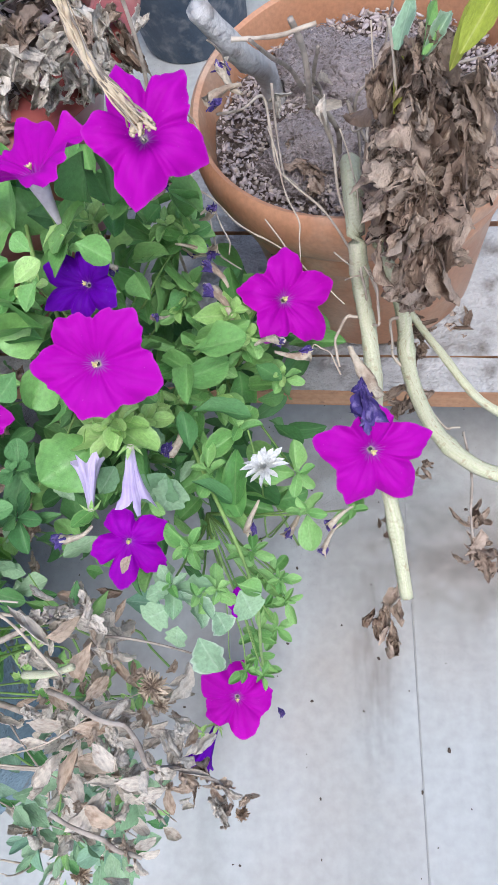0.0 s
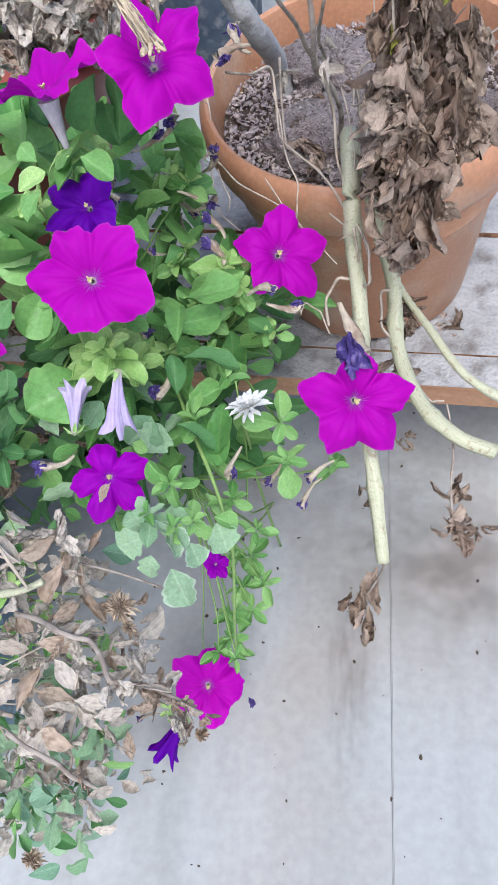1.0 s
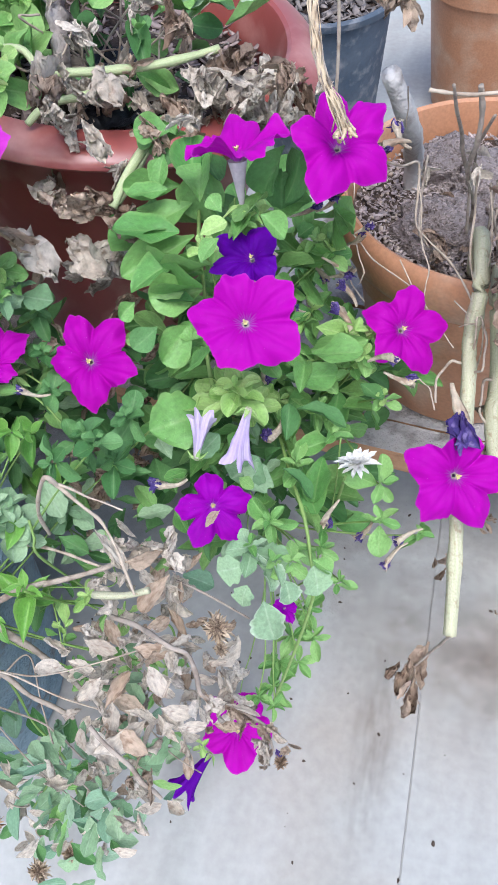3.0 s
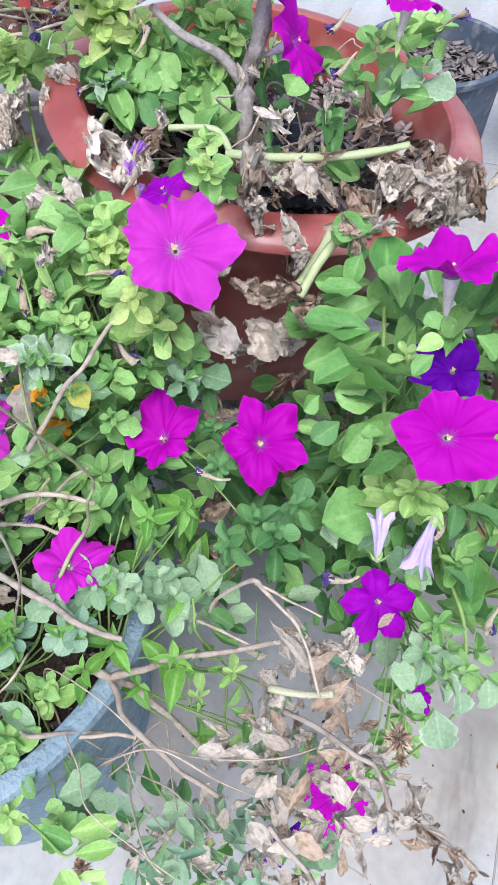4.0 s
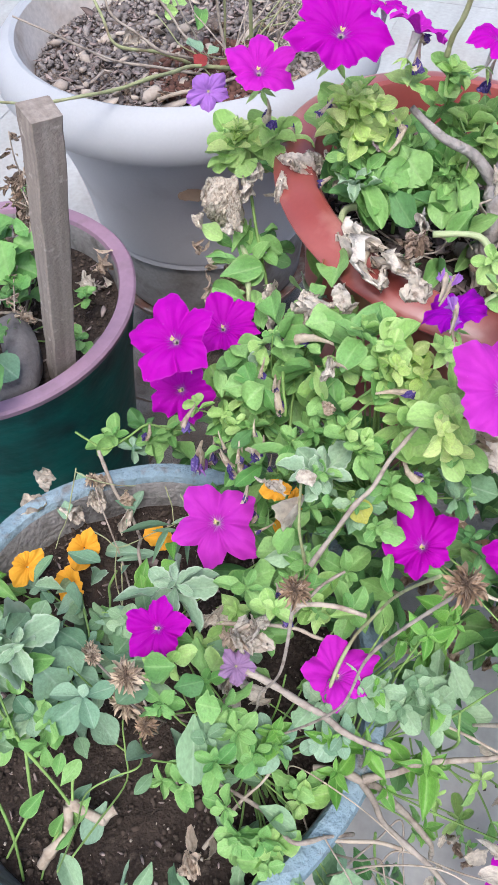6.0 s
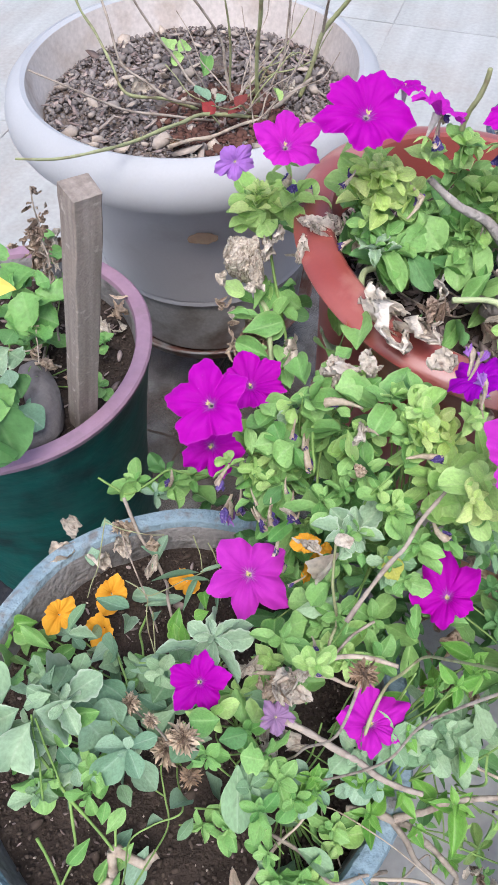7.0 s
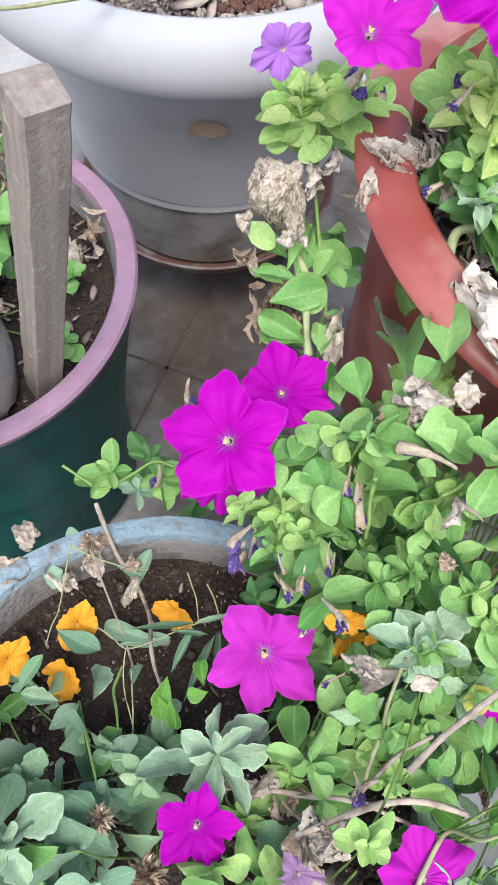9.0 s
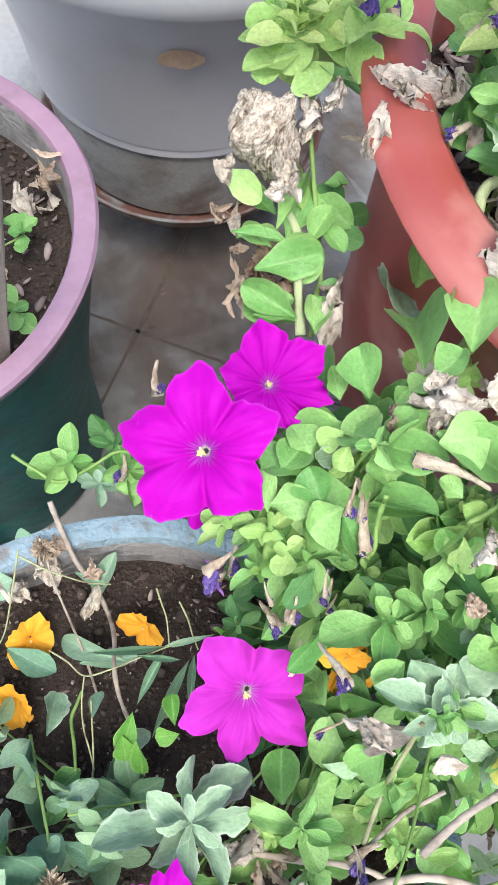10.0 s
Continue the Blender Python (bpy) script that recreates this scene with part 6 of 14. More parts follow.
wilted(potted, (-0.358, 0.523, 0.554), (-0.358, 0.534, 0.558), 0.0085, "indigo")
rosette(potted, (-0.314, 0.453, 0.600), (-0.261, -0.101, 0.960), 0.048, "leaf", 6, "lime", 0.35, 0.55)
rosette(potted, (-0.307, 0.433, 0.592), (-0.075, -0.150, 0.986), 0.041, "felt", 6, "leaf", 0.35, 0.55)
stem(potted, ((-0.379, 0.502, 0.556), (-0.344, 0.497, 0.562), (-0.306, 0.501, 0.556), (-0.264, 0.510, 0.525)), 0.0033, 0.0030, "stem_pale_green")
dead_clump(potted, (-0.361, 0.465, 0.553), 0.014, "pale", 7, 0.4, tall=1)
dead_clump(potted, (-0.318, 0.474, 0.560), 0.014, "pale", 5, 0.4, tall=1)
dead_clump(potted, (-0.296, 0.430, 0.543), 0.014, "ash", 8, 0.4, tall=1)
dead_clump(potted, (-0.289, 0.405, 0.533), 0.015, "tan", 9, 0.4, tall=1)
stem(potted, ((-0.382, 0.406, 0.459), (-0.379, 0.442, 0.474), (-0.394, 0.498, 0.529), (-0.394, 0.513, 0.547)), 0.0021, 0.0018, "stem")
dead_clump(potted, (-0.262, 0.367, 0.581), 0.015, "brown", 7, 0.4, tall=1)
dead_clump(potted, (-0.171, 0.377, 0.582), 0.017, "ash", 9, 0.4, tall=1)
dead_clump(potted, (-0.175, 0.343, 0.558), 0.018, "pale", 10, 0.4, tall=1)
dead_clump(potted, (-0.183, 0.323, 0.543), 0.019, "pale", 8, 0.4, tall=1)
dead_clump(potted, (-0.083, 0.349, 0.557), 0.020, "ash", 12, 0.4, tall=1)
dead_clump(potted, (-0.058, 0.340, 0.549), 0.020, "pale", 12, 0.4, tall=1)
dead_clump(potted, (-0.125, 0.392, 0.591), 0.015, "ash", 8, 0.4, tall=1)
dead_clump(potted, (-0.149, 0.297, 0.523), 0.017, "pale", 5, 0.4, tall=1)
dead_clump(potted, (-0.100, 0.379, 0.580), 0.019, "brown", 8, 0.4, tall=1)
stem(potted, ((-0.208, 0.358, 0.571), (-0.166, 0.357, 0.567), (-0.117, 0.359, 0.566), (-0.071, 0.366, 0.569)), 0.0035, 0.0031, "stem_pale_green")
stem(potted, ((-0.250, 0.373, 0.584), (-0.216, 0.373, 0.582), (-0.204, 0.359, 0.571)), 0.0025, 0.0025, "stem_pale_green")
stem(potted, ((-0.129, 0.314, 0.534), (-0.141, 0.297, 0.522), (-0.162, 0.273, 0.506)), 0.0042, 0.0037, "stem_pale_green")
stem(potted, ((-0.166, 0.343, 0.558), (-0.199, 0.339, 0.556), (-0.216, 0.328, 0.549)), 0.0033, 0.0029, "stem_pale_green")
shrub = thing("bare_shrub", (-0.205, 0.465, 0.50), "bare grey shrub stump with a forked branch in red pot", "shrub")
stem(shrub, ((-0.205, 0.465, 0.495), (-0.198, 0.412, 0.537), (-0.195, 0.416, 0.564), (-0.194, 0.441, 0.583), (-0.183, 0.451, 0.608), (-0.177, 0.474, 0.631), (-0.173, 0.498, 0.648)), 0.0076, 0.0058, "bark", knots=0.2, name="trunk")
stem(shrub, ((-0.195, 0.439, 0.581), (-0.214, 0.448, 0.601), (-0.241, 0.449, 0.616), (-0.265, 0.466, 0.630)), 0.0049, 0.0031, "bark", name="branch")
stem(shrub, ((-0.239, 0.498, 0.653), (-0.233, 0.491, 0.684), (-0.230, 0.489, 0.707)), 0.0031, 0.0022, "twig_green", name="branch")
dead_clump(shrub, (-0.192, 0.435, 0.590), 0.012, "ash", 5, 0.4, tall=1)
# bushy petunia between the pots
bushy = thing("petunia", (-0.335, 0.285, 0.0), "leafy magenta petunia growing up between the pots", "petunia", "petunias")
flower(bushy, (-0.440, 0.291, 0.556), (-0.188, -0.427, 0.884), 0.0355, "magenta", "star5", tips=((50, 0.99), (117, 1.03), (192, 1.05), (253, 1.03), (342, 0.9)))
flower(bushy, (-0.410, 0.345, 0.515), (-0.023, -0.338, 0.941), 0.0275, "magenta", "round4", tips=((41, 1.15), (106, 1.12), (173, 0.85), (240, 0.85), (303, 0.88), (350, 1.12)))
stem(bushy, (FACE_Q, (-0.385, 0.329, 0.444), (-0.410, 0.353, 0.493)), 0.0009, 0.0007, "stem")
flower(bushy, (-0.410, 0.205, 0.442), (-0.072, -0.385, 0.920), 0.0365, "mauve", "star15", tips=((43, 0.94), (141, 0.95), (216, 0.96), (272, 1.05), (330, 1.1)))
flower(bushy, (-0.256, 0.179, 0.459), (-0.288, -0.357, 0.889), 0.0290, "magenta", "ruffled6", tips=((74, 1.1), (128, 1.35), (224, 0.95), (299, 0.82), (356, 0.66)))
stem(bushy, (FACE_D, (-0.271, 0.218, 0.418), (-0.249, 0.189, 0.427)), 0.0009, 0.0007, "stem")
flower(bushy, (-0.316, 0.092, 0.430), (0.060, -0.100, 0.993), 0.0255, "pink", "ruffled7", tips=((72, 1.1), (143, 0.95), (242, 0.85), (300, 0.85), (356, 1.25)))
flower(bushy, (-0.443, 0.112, 0.453), (-0.149, -0.371, 0.917), 0.023, "magenta", "ruffled8", 0)
stem(bushy, ((-0.340, 0.240, 0.380), (-0.392, 0.176, 0.407), (-0.440, 0.121, 0.431)), 0.0009, 0.0007, "stem")
flower(bushy, (-0.386, 0.092, 0.440), (0.165, -0.321, 0.933), 0.014, "dusty", "ruffled9", 0, label="dull faded mauve petals")
wilted(bushy, (-0.426, 0.279, 0.497), (-0.427, 0.277, 0.417), 0.0112, "lilac")
wilted(bushy, (-0.364, 0.311, 0.498), (-0.362, 0.295, 0.487), 0.0047, "indigo")
wilted(bushy, (-0.381, 0.242, 0.426), (-0.381, 0.229, 0.410), 0.0066, "indigo")
wilted(bushy, (-0.344, 0.141, 0.423), (-0.350, 0.136, 0.418), 0.0067, "indigo")
wilted(bushy, (-0.471, 0.388, 0.455), (-0.466, 0.368, 0.456), 0.0052, "indigo")
wilted(bushy, (-0.496, 0.362, 0.352), (-0.498, 0.353, 0.350), 0.0062, "indigo")
wilted(bushy, (-0.316, 0.254, 0.561), (-0.320, 0.265, 0.551), 0.0056, "lilac")
wilted(bushy, (-0.401, 0.265, 0.450), (-0.396, 0.249, 0.436), 0.0053, "indigo")
wilted(bushy, (-0.390, 0.267, 0.456), (-0.386, 0.255, 0.442), 0.0046, "indigo")
wilted(bushy, (-0.368, 0.269, 0.469), (-0.369, 0.254, 0.442), 0.0035, "indigo")
wilted(bushy, (-0.348, 0.267, 0.458), (-0.333, 0.251, 0.445), 0.0042, "indigo")
rosette(bushy, (-0.318, 0.288, 0.530), FACE_S, 0.026, "leaf", 6, "lime", 0.35, 0.55)
stem(bushy, (FACE_D, (-0.305, 0.269, 0.470), (-0.318, 0.289, 0.523)), 0.0012, 0.0009, "stem")
rosette(bushy, (-0.404, 0.279, 0.484), FACE_S, 0.030, "lime", 6, "lime_thin", 0.35, 0.55)
stem(bushy, (FACE_Q, (-0.382, 0.294, 0.435), (-0.404, 0.279, 0.476)), 0.0012, 0.0009, "stem")
rosette(bushy, (-0.380, 0.288, 0.480), FACE_S, 0.026, "leaf", 6, "lime", 0.35, 0.55)
stem(bushy, (FACE_Q, (-0.370, 0.299, 0.432), (-0.380, 0.289, 0.473)), 0.0012, 0.0009, "stem")
rosette(bushy, (-0.333, 0.264, 0.451), FACE_S, 0.034, "thin", 7, "leaf", 0.35, 0.55)
stem(bushy, ((-0.330, 0.280, 0.400), (-0.331, 0.272, 0.414), (-0.332, 0.265, 0.442)), 0.0012, 0.0009, "stem")
rosette(bushy, (-0.315, 0.258, 0.480), FACE_S, 0.032, "lime_thin", 7, "lime", 0.35, 0.55)
stem(bushy, (FACE_D, (-0.303, 0.254, 0.440), (-0.315, 0.259, 0.472)), 0.0012, 0.0009, "stem")
rosette(bushy, (-0.351, 0.259, 0.446), FACE_S, 0.028, "dark", 6, "leaf", 0.35, 0.55)
stem(bushy, ((-0.330, 0.280, 0.400), (-0.341, 0.269, 0.413), (-0.350, 0.260, 0.438)), 0.0012, 0.0009, "stem")
rosette(bushy, (-0.329, 0.235, 0.486), FACE_S, 0.025, "leaf", 7, "leaf", 0.35, 0.55)
stem(bushy, (FACE_D, (-0.310, 0.242, 0.445), (-0.328, 0.236, 0.479)), 0.0012, 0.0009, "stem")
rosette(bushy, (-0.315, 0.280, 0.538), FACE_S, 0.025, "lime_thin", 7, "lime", 0.35, 0.55)
stem(bushy, (FACE_D, (-0.303, 0.265, 0.474), (-0.314, 0.281, 0.531)), 0.0012, 0.0009, "stem")
rosette(bushy, (-0.314, 0.236, 0.515), FACE_S, 0.023, "grey", 6, "leaf", 0.35, 0.55)
stem(bushy, (FACE_D, (-0.303, 0.243, 0.461), (-0.314, 0.237, 0.509)), 0.0012, 0.0009, "stem")
rosette(bushy, (-0.361, 0.240, 0.424), FACE_S, 0.029, "dark", 5, "leaf", 0.35, 0.55)
stem(bushy, ((-0.340, 0.240, 0.380), (-0.350, 0.240, 0.391), (-0.360, 0.241, 0.417)), 0.0012, 0.0009, "stem")
rosette(bushy, (-0.332, 0.227, 0.457), FACE_S, 0.030, "dark", 7, "leaf", 0.35, 0.55)
stem(bushy, (FACE_D, (-0.311, 0.239, 0.428), (-0.332, 0.228, 0.449)), 0.0012, 0.0009, "stem")
rosette(bushy, (-0.337, 0.196, 0.525), FACE_S, 0.038, "felt", 7, "leaf", 0.35, 0.50)
stem(bushy, (FACE_D, (-0.314, 0.223, 0.466), (-0.336, 0.197, 0.515)), 0.0012, 0.0009, "stem")
rosette(bushy, (-0.357, 0.180, 0.402), FACE_S, 0.043, "leaf_round", 6, "leaf", 0.35, 0.70)
stem(bushy, ((-0.340, 0.240, 0.380), (-0.349, 0.210, 0.380), (-0.356, 0.181, 0.391)), 0.0012, 0.0009, "stem")
rosette(bushy, (-0.369, 0.158, 0.406), FACE_S, 0.042, "leaf_round", 6, "lime", 0.35, 0.65)
stem(bushy, ((-0.340, 0.240, 0.380), (-0.355, 0.199, 0.384), (-0.368, 0.159, 0.395)), 0.0012, 0.0009, "stem")
rosette(bushy, (-0.391, 0.140, 0.419), FACE_S, 0.036, "lime_thin", 8, "lime", 0.35, 0.55)
stem(bushy, ((-0.340, 0.240, 0.380), (-0.366, 0.190, 0.393), (-0.390, 0.141, 0.409)), 0.0012, 0.0009, "stem")
rosette(bushy, (-0.351, 0.169, 0.425), FACE_S, 0.034, "leaf_round", 5, "leaf", 0.35, 0.70)
stem(bushy, ((-0.340, 0.240, 0.380), (-0.345, 0.205, 0.394), (-0.350, 0.170, 0.416)), 0.0012, 0.0009, "stem")
rosette(bushy, (-0.330, 0.139, 0.426), FACE_S, 0.030, "lime_thin", 8, "leaf", 0.35, 0.55)
stem(bushy, ((-0.340, 0.240, 0.380), (-0.335, 0.189, 0.397), (-0.329, 0.140, 0.418)), 0.0012, 0.0009, "stem")
rosette(bushy, (-0.372, 0.208, 0.405), FACE_S, 0.036, "leaf_round", 5, "leaf", 0.35, 0.60)
stem(bushy, ((-0.340, 0.240, 0.380), (-0.356, 0.224, 0.381), (-0.371, 0.209, 0.395)), 0.0012, 0.0009, "stem")
rosette(bushy, (-0.385, 0.224, 0.410), FACE_S, 0.033, "leaf", 5, "leaf", 0.35, 0.55)
stem(bushy, ((-0.340, 0.240, 0.380), (-0.363, 0.232, 0.384), (-0.384, 0.224, 0.401)), 0.0012, 0.0009, "stem")
leaf(bushy, "pale", (-0.355, 0.183, 0.519), (-0.372, 0.197, 0.522), 0.013, FACE_C)
leaf(bushy, "pale", (-0.348, 0.207, 0.413), (-0.364, 0.188, 0.406), 0.004, FACE_C)
leaf(bushy, "lime", (-0.321, 0.136, 0.427), (-0.301, 0.139, 0.430), 0.009, FACE_C)
leaf(bushy, "leaf", (-0.327, 0.173, 0.518), (-0.325, 0.182, 0.522), 0.008, FACE_C)
dead_clump(bushy, (-0.338, 0.323, 0.546), 0.015, "pale", 6, 0.4, tall=1)
dead_clump(bushy, (-0.314, 0.328, 0.547), 0.012, "pale", 4, 0.4, tall=1)
dead_clump(bushy, (-0.349, 0.322, 0.528), 0.008, "pale", 4, 0.4, tall=1)
dead_clump(bushy, (-0.301, 0.385, 0.556), 0.012, "ash", 6, 0.4, tall=1)
dead_clump(bushy, (-0.334, 0.247, 0.438), 0.011, "brown", 7, 0.4, tall=1)
rosette(bushy, (-0.345, 0.307, 0.517), FACE_G, 0.059, "leaf", 7, "lime", 0.35, 0.58)
stem(bushy, (FACE_Q, (-0.353, 0.309, 0.448), (-0.346, 0.312, 0.502)), 0.0012, 0.0009, "stem")
rosette(bushy, (-0.315, 0.273, 0.549), FACE_G, 0.040, "lime", 7, "lime", 0.35, 0.58)
stem(bushy, (FACE_D, (-0.302, 0.260, 0.478), (-0.316, 0.276, 0.539)), 0.0012, 0.0009, "stem")
rosette(bushy, (-0.290, 0.260, 0.569), FACE_G, 0.051, "leaf_round", 7, "lime", 0.35, 0.58)
stem(bushy, (FACE_D, (-0.290, 0.254, 0.487), (-0.291, 0.265, 0.556)), 0.0012, 0.0009, "stem")
rosette(bushy, (-0.278, 0.259, 0.560), FACE_G, 0.056, "lime", 8, "lime_thin", 0.35, 0.58)
stem(bushy, (FACE_D, (-0.284, 0.254, 0.481), (-0.279, 0.264, 0.545)), 0.0012, 0.0009, "stem")
rosette(bushy, (-0.265, 0.230, 0.558), FACE_G, 0.062, "lime", 8, "lime", 0.35, 0.58)
stem(bushy, (FACE_D, (-0.277, 0.240, 0.480), (-0.266, 0.236, 0.543)), 0.0012, 0.0009, "stem")
rosette(bushy, (-0.243, 0.226, 0.576), FACE_G, 0.048, "lime_thin", 8, "lime", 0.35, 0.58)
stem(bushy, (FACE_D, (-0.266, 0.237, 0.492), (-0.244, 0.230, 0.563)), 0.0012, 0.0009, "stem")
rosette(bushy, (-0.323, 0.241, 0.532), FACE_G, 0.044, "leaf", 6, "leaf", 0.35, 0.58)
stem(bushy, (FACE_D, (-0.306, 0.245, 0.468), (-0.324, 0.245, 0.521)), 0.0012, 0.0009, "stem")
rosette(bushy, (-0.301, 0.211, 0.534), FACE_G, 0.043, "leaf", 6, "lime", 0.35, 0.58)
stem(bushy, (FACE_D, (-0.295, 0.230, 0.469), (-0.301, 0.214, 0.523)), 0.0012, 0.0009, "stem")
rosette(bushy, (-0.327, 0.201, 0.520), FACE_G, 0.041, "felt", 7, "leaf", 0.35, 0.58)
stem(bushy, (FACE_D, (-0.308, 0.225, 0.462), (-0.327, 0.205, 0.509)), 0.0012, 0.0009, "stem")
rosette(bushy, (-0.350, 0.237, 0.509), FACE_G, 0.046, "thin", 7, "leaf", 0.35, 0.58)
stem(bushy, (FACE_D, (-0.320, 0.243, 0.456), (-0.351, 0.241, 0.498)), 0.0012, 0.0009, "stem")
rosette(bushy, (-0.378, 0.280, 0.473), FACE_G, 0.051, "leaf", 7, "lime", 0.35, 0.58)
stem(bushy, (FACE_Q, (-0.369, 0.296, 0.425), (-0.379, 0.285, 0.460)), 0.0012, 0.0009, "stem")
rosette(bushy, (-0.397, 0.303, 0.480), FACE_G, 0.057, "lime", 7, "lime", 0.35, 0.58)
stem(bushy, (FACE_Q, (-0.379, 0.307, 0.428), (-0.399, 0.308, 0.466)), 0.0012, 0.0009, "stem")
rosette(bushy, (-0.411, 0.286, 0.471), FACE_G, 0.046, "leaf", 6, "lime", 0.35, 0.58)
stem(bushy, (FACE_Q, (-0.385, 0.298, 0.425), (-0.412, 0.290, 0.460)), 0.0012, 0.0009, "stem")
rosette(bushy, (-0.284, 0.196, 0.515), FACE_G, 0.039, "lobed", 7, "leaf", 0.35, 0.58)
stem(bushy, (FACE_D, (-0.287, 0.222, 0.459), (-0.285, 0.200, 0.505)), 0.0012, 0.0009, "stem")
rosette(bushy, (-0.260, 0.204, 0.510), FACE_G, 0.039, "lobed", 7, "leaf", 0.35, 0.58)
stem(bushy, (FACE_D, (-0.275, 0.227, 0.456), (-0.261, 0.208, 0.500)), 0.0012, 0.0009, "stem")
rosette(bushy, (-0.230, 0.219, 0.497), FACE_G, 0.043, "grey", 7, "leaf", 0.35, 0.58)
stem(bushy, (FACE_D, (-0.260, 0.234, 0.449), (-0.230, 0.223, 0.486)), 0.0012, 0.0009, "stem")
rosette(bushy, (-0.307, 0.180, 0.511), FACE_G, 0.038, "grey", 7, "leaf", 0.35, 0.58)
stem(bushy, (FACE_D, (-0.299, 0.214, 0.458), (-0.308, 0.183, 0.501)), 0.0012, 0.0009, "stem")
rosette(bushy, (-0.337, 0.201, 0.474), FACE_G, 0.037, "leaf", 6, "leaf", 0.35, 0.58)
stem(bushy, (FACE_D, (-0.314, 0.225, 0.438), (-0.338, 0.204, 0.465)), 0.0012, 0.0009, "stem")
rosette(bushy, (-0.231, 0.193, 0.507), FACE_G, 0.039, "grey", 6, "leaf", 0.35, 0.58)
stem(bushy, (FACE_D, (-0.260, 0.221, 0.456), (-0.231, 0.197, 0.498)), 0.0012, 0.0009, "stem")
rosette(bushy, (-0.375, 0.321, 0.495), FACE_G, 0.051, "leaf_round", 6, "leaf", 0.35, 0.58)
stem(bushy, (FACE_Q, (-0.367, 0.316, 0.437), (-0.376, 0.325, 0.482)), 0.0012, 0.0009, "stem")
rosette(bushy, (-0.330, 0.344, 0.529), FACE_G, 0.045, "lime", 6, "lime", 0.35, 0.58)
stem(bushy, (FACE_Q, (-0.345, 0.326, 0.457), (-0.331, 0.348, 0.517)), 0.0012, 0.0009, "stem")
rosette(bushy, (-0.286, 0.284, 0.577), FACE_G, 0.043, "leaf", 6, "lime", 0.35, 0.58)
stem(bushy, (FACE_D, (-0.288, 0.265, 0.493), (-0.287, 0.288, 0.566)), 0.0012, 0.0009, "stem")
rosette(bushy, (-0.254, 0.248, 0.593), FACE_G, 0.040, "lime_thin", 7, "lime", 0.35, 0.58)
stem(bushy, (FACE_D, (-0.272, 0.247, 0.503), (-0.255, 0.252, 0.583)), 0.0012, 0.0009, "stem")
rosette(bushy, (-0.368, 0.211, 0.402), FACE_G, 0.044, "leaf_round", 6, "leaf", 0.35, 0.58)
stem(bushy, ((-0.340, 0.240, 0.380), (-0.354, 0.227, 0.378), (-0.369, 0.215, 0.391)), 0.0012, 0.0009, "stem")
rosette(bushy, (-0.336, 0.168, 0.449), FACE_G, 0.039, "leaf", 6, "leaf", 0.35, 0.58)
stem(bushy, (FACE_D, (-0.313, 0.208, 0.426), (-0.337, 0.171, 0.439)), 0.0012, 0.0009, "stem")
rosette(bushy, (-0.381, 0.147, 0.452), FACE_G, 0.041, "leaf_round", 6, "leaf", 0.35, 0.58)
stem(bushy, ((-0.340, 0.240, 0.380), (-0.360, 0.193, 0.409), (-0.382, 0.151, 0.441)), 0.0012, 0.0009, "stem")
rosette(bushy, (-0.359, 0.110, 0.501), FACE_G, 0.034, "lime", 7, "lime", 0.35, 0.58)
stem(bushy, (FACE_D, (-0.324, 0.177, 0.458), (-0.359, 0.113, 0.492)), 0.0012, 0.0009, "stem")
rosette(bushy, (-0.416, 0.244, 0.418), FACE_G, 0.036, "dark", 5, "leaf", 0.35, 0.58)
stem(bushy, ((-0.340, 0.240, 0.380), (-0.378, 0.242, 0.390), (-0.417, 0.247, 0.409)), 0.0012, 0.0009, "stem")
rosette(bushy, (-0.351, 0.299, 0.486), FACE_G, 0.046, "leaf", 5, "leaf", 0.35, 0.58)
stem(bushy, (FACE_Q, (-0.356, 0.305, 0.432), (-0.352, 0.303, 0.474)), 0.0012, 0.0009, "stem")
leaf(bushy, "leaf", (-0.307, 0.314, 0.559), (-0.327, 0.302, 0.541), 0.029, FACE_V)
leaf(bushy, "leaf_round", (-0.288, 0.312, 0.572), (-0.304, 0.286, 0.564), 0.029, FACE_V)
leaf(bushy, "felt", (-0.331, 0.391, 0.497), (-0.338, 0.451, 0.468), 0.029, FACE_V)
leaf(bushy, "leaf", (-0.347, 0.311, 0.525), (-0.366, 0.335, 0.512), 0.027, FACE_V)
leaf(bushy, "dark", (-0.316, 0.225, 0.552), (-0.338, 0.287, 0.486), 0.015, FACE_V)
rosette(bushy, (-0.272, 0.263, 0.572), (-0.02, -0.25, 0.97), 0.034, "tip", 7, "tip", 0.4, 0.55)
rosette(bushy, (-0.282, 0.249, 0.577), (-0.02, -0.25, 0.97), 0.028, "tip", 7, "tip", 0.4, 0.55)
rosette(bushy, (-0.264, 0.250, 0.566), (-0.02, -0.25, 0.97), 0.032, "tip", 7, "tip", 0.4, 0.55)
rosette(bushy, (-0.259, 0.191, 0.582), (-0.02, -0.25, 0.97), 0.036, "tip", 7, "tip", 0.4, 0.55)
rosette(bushy, (-0.249, 0.196, 0.560), (-0.02, -0.25, 0.97), 0.030, "tip", 7, "tip", 0.4, 0.55)
rosette(bushy, (-0.216, 0.277, 0.616), (-0.02, -0.25, 0.97), 0.026, "tip", 7, "tip", 0.4, 0.55)
leaf(bushy, "yellow", (-0.299, 0.173, 0.500), (-0.308, 0.182, 0.514), 0.017, FACE_V)
rosette(bushy, (-0.390, 0.306, 0.482), FACE_T, 0.061, "leaf", 7, "lime", 0.35, 0.58)
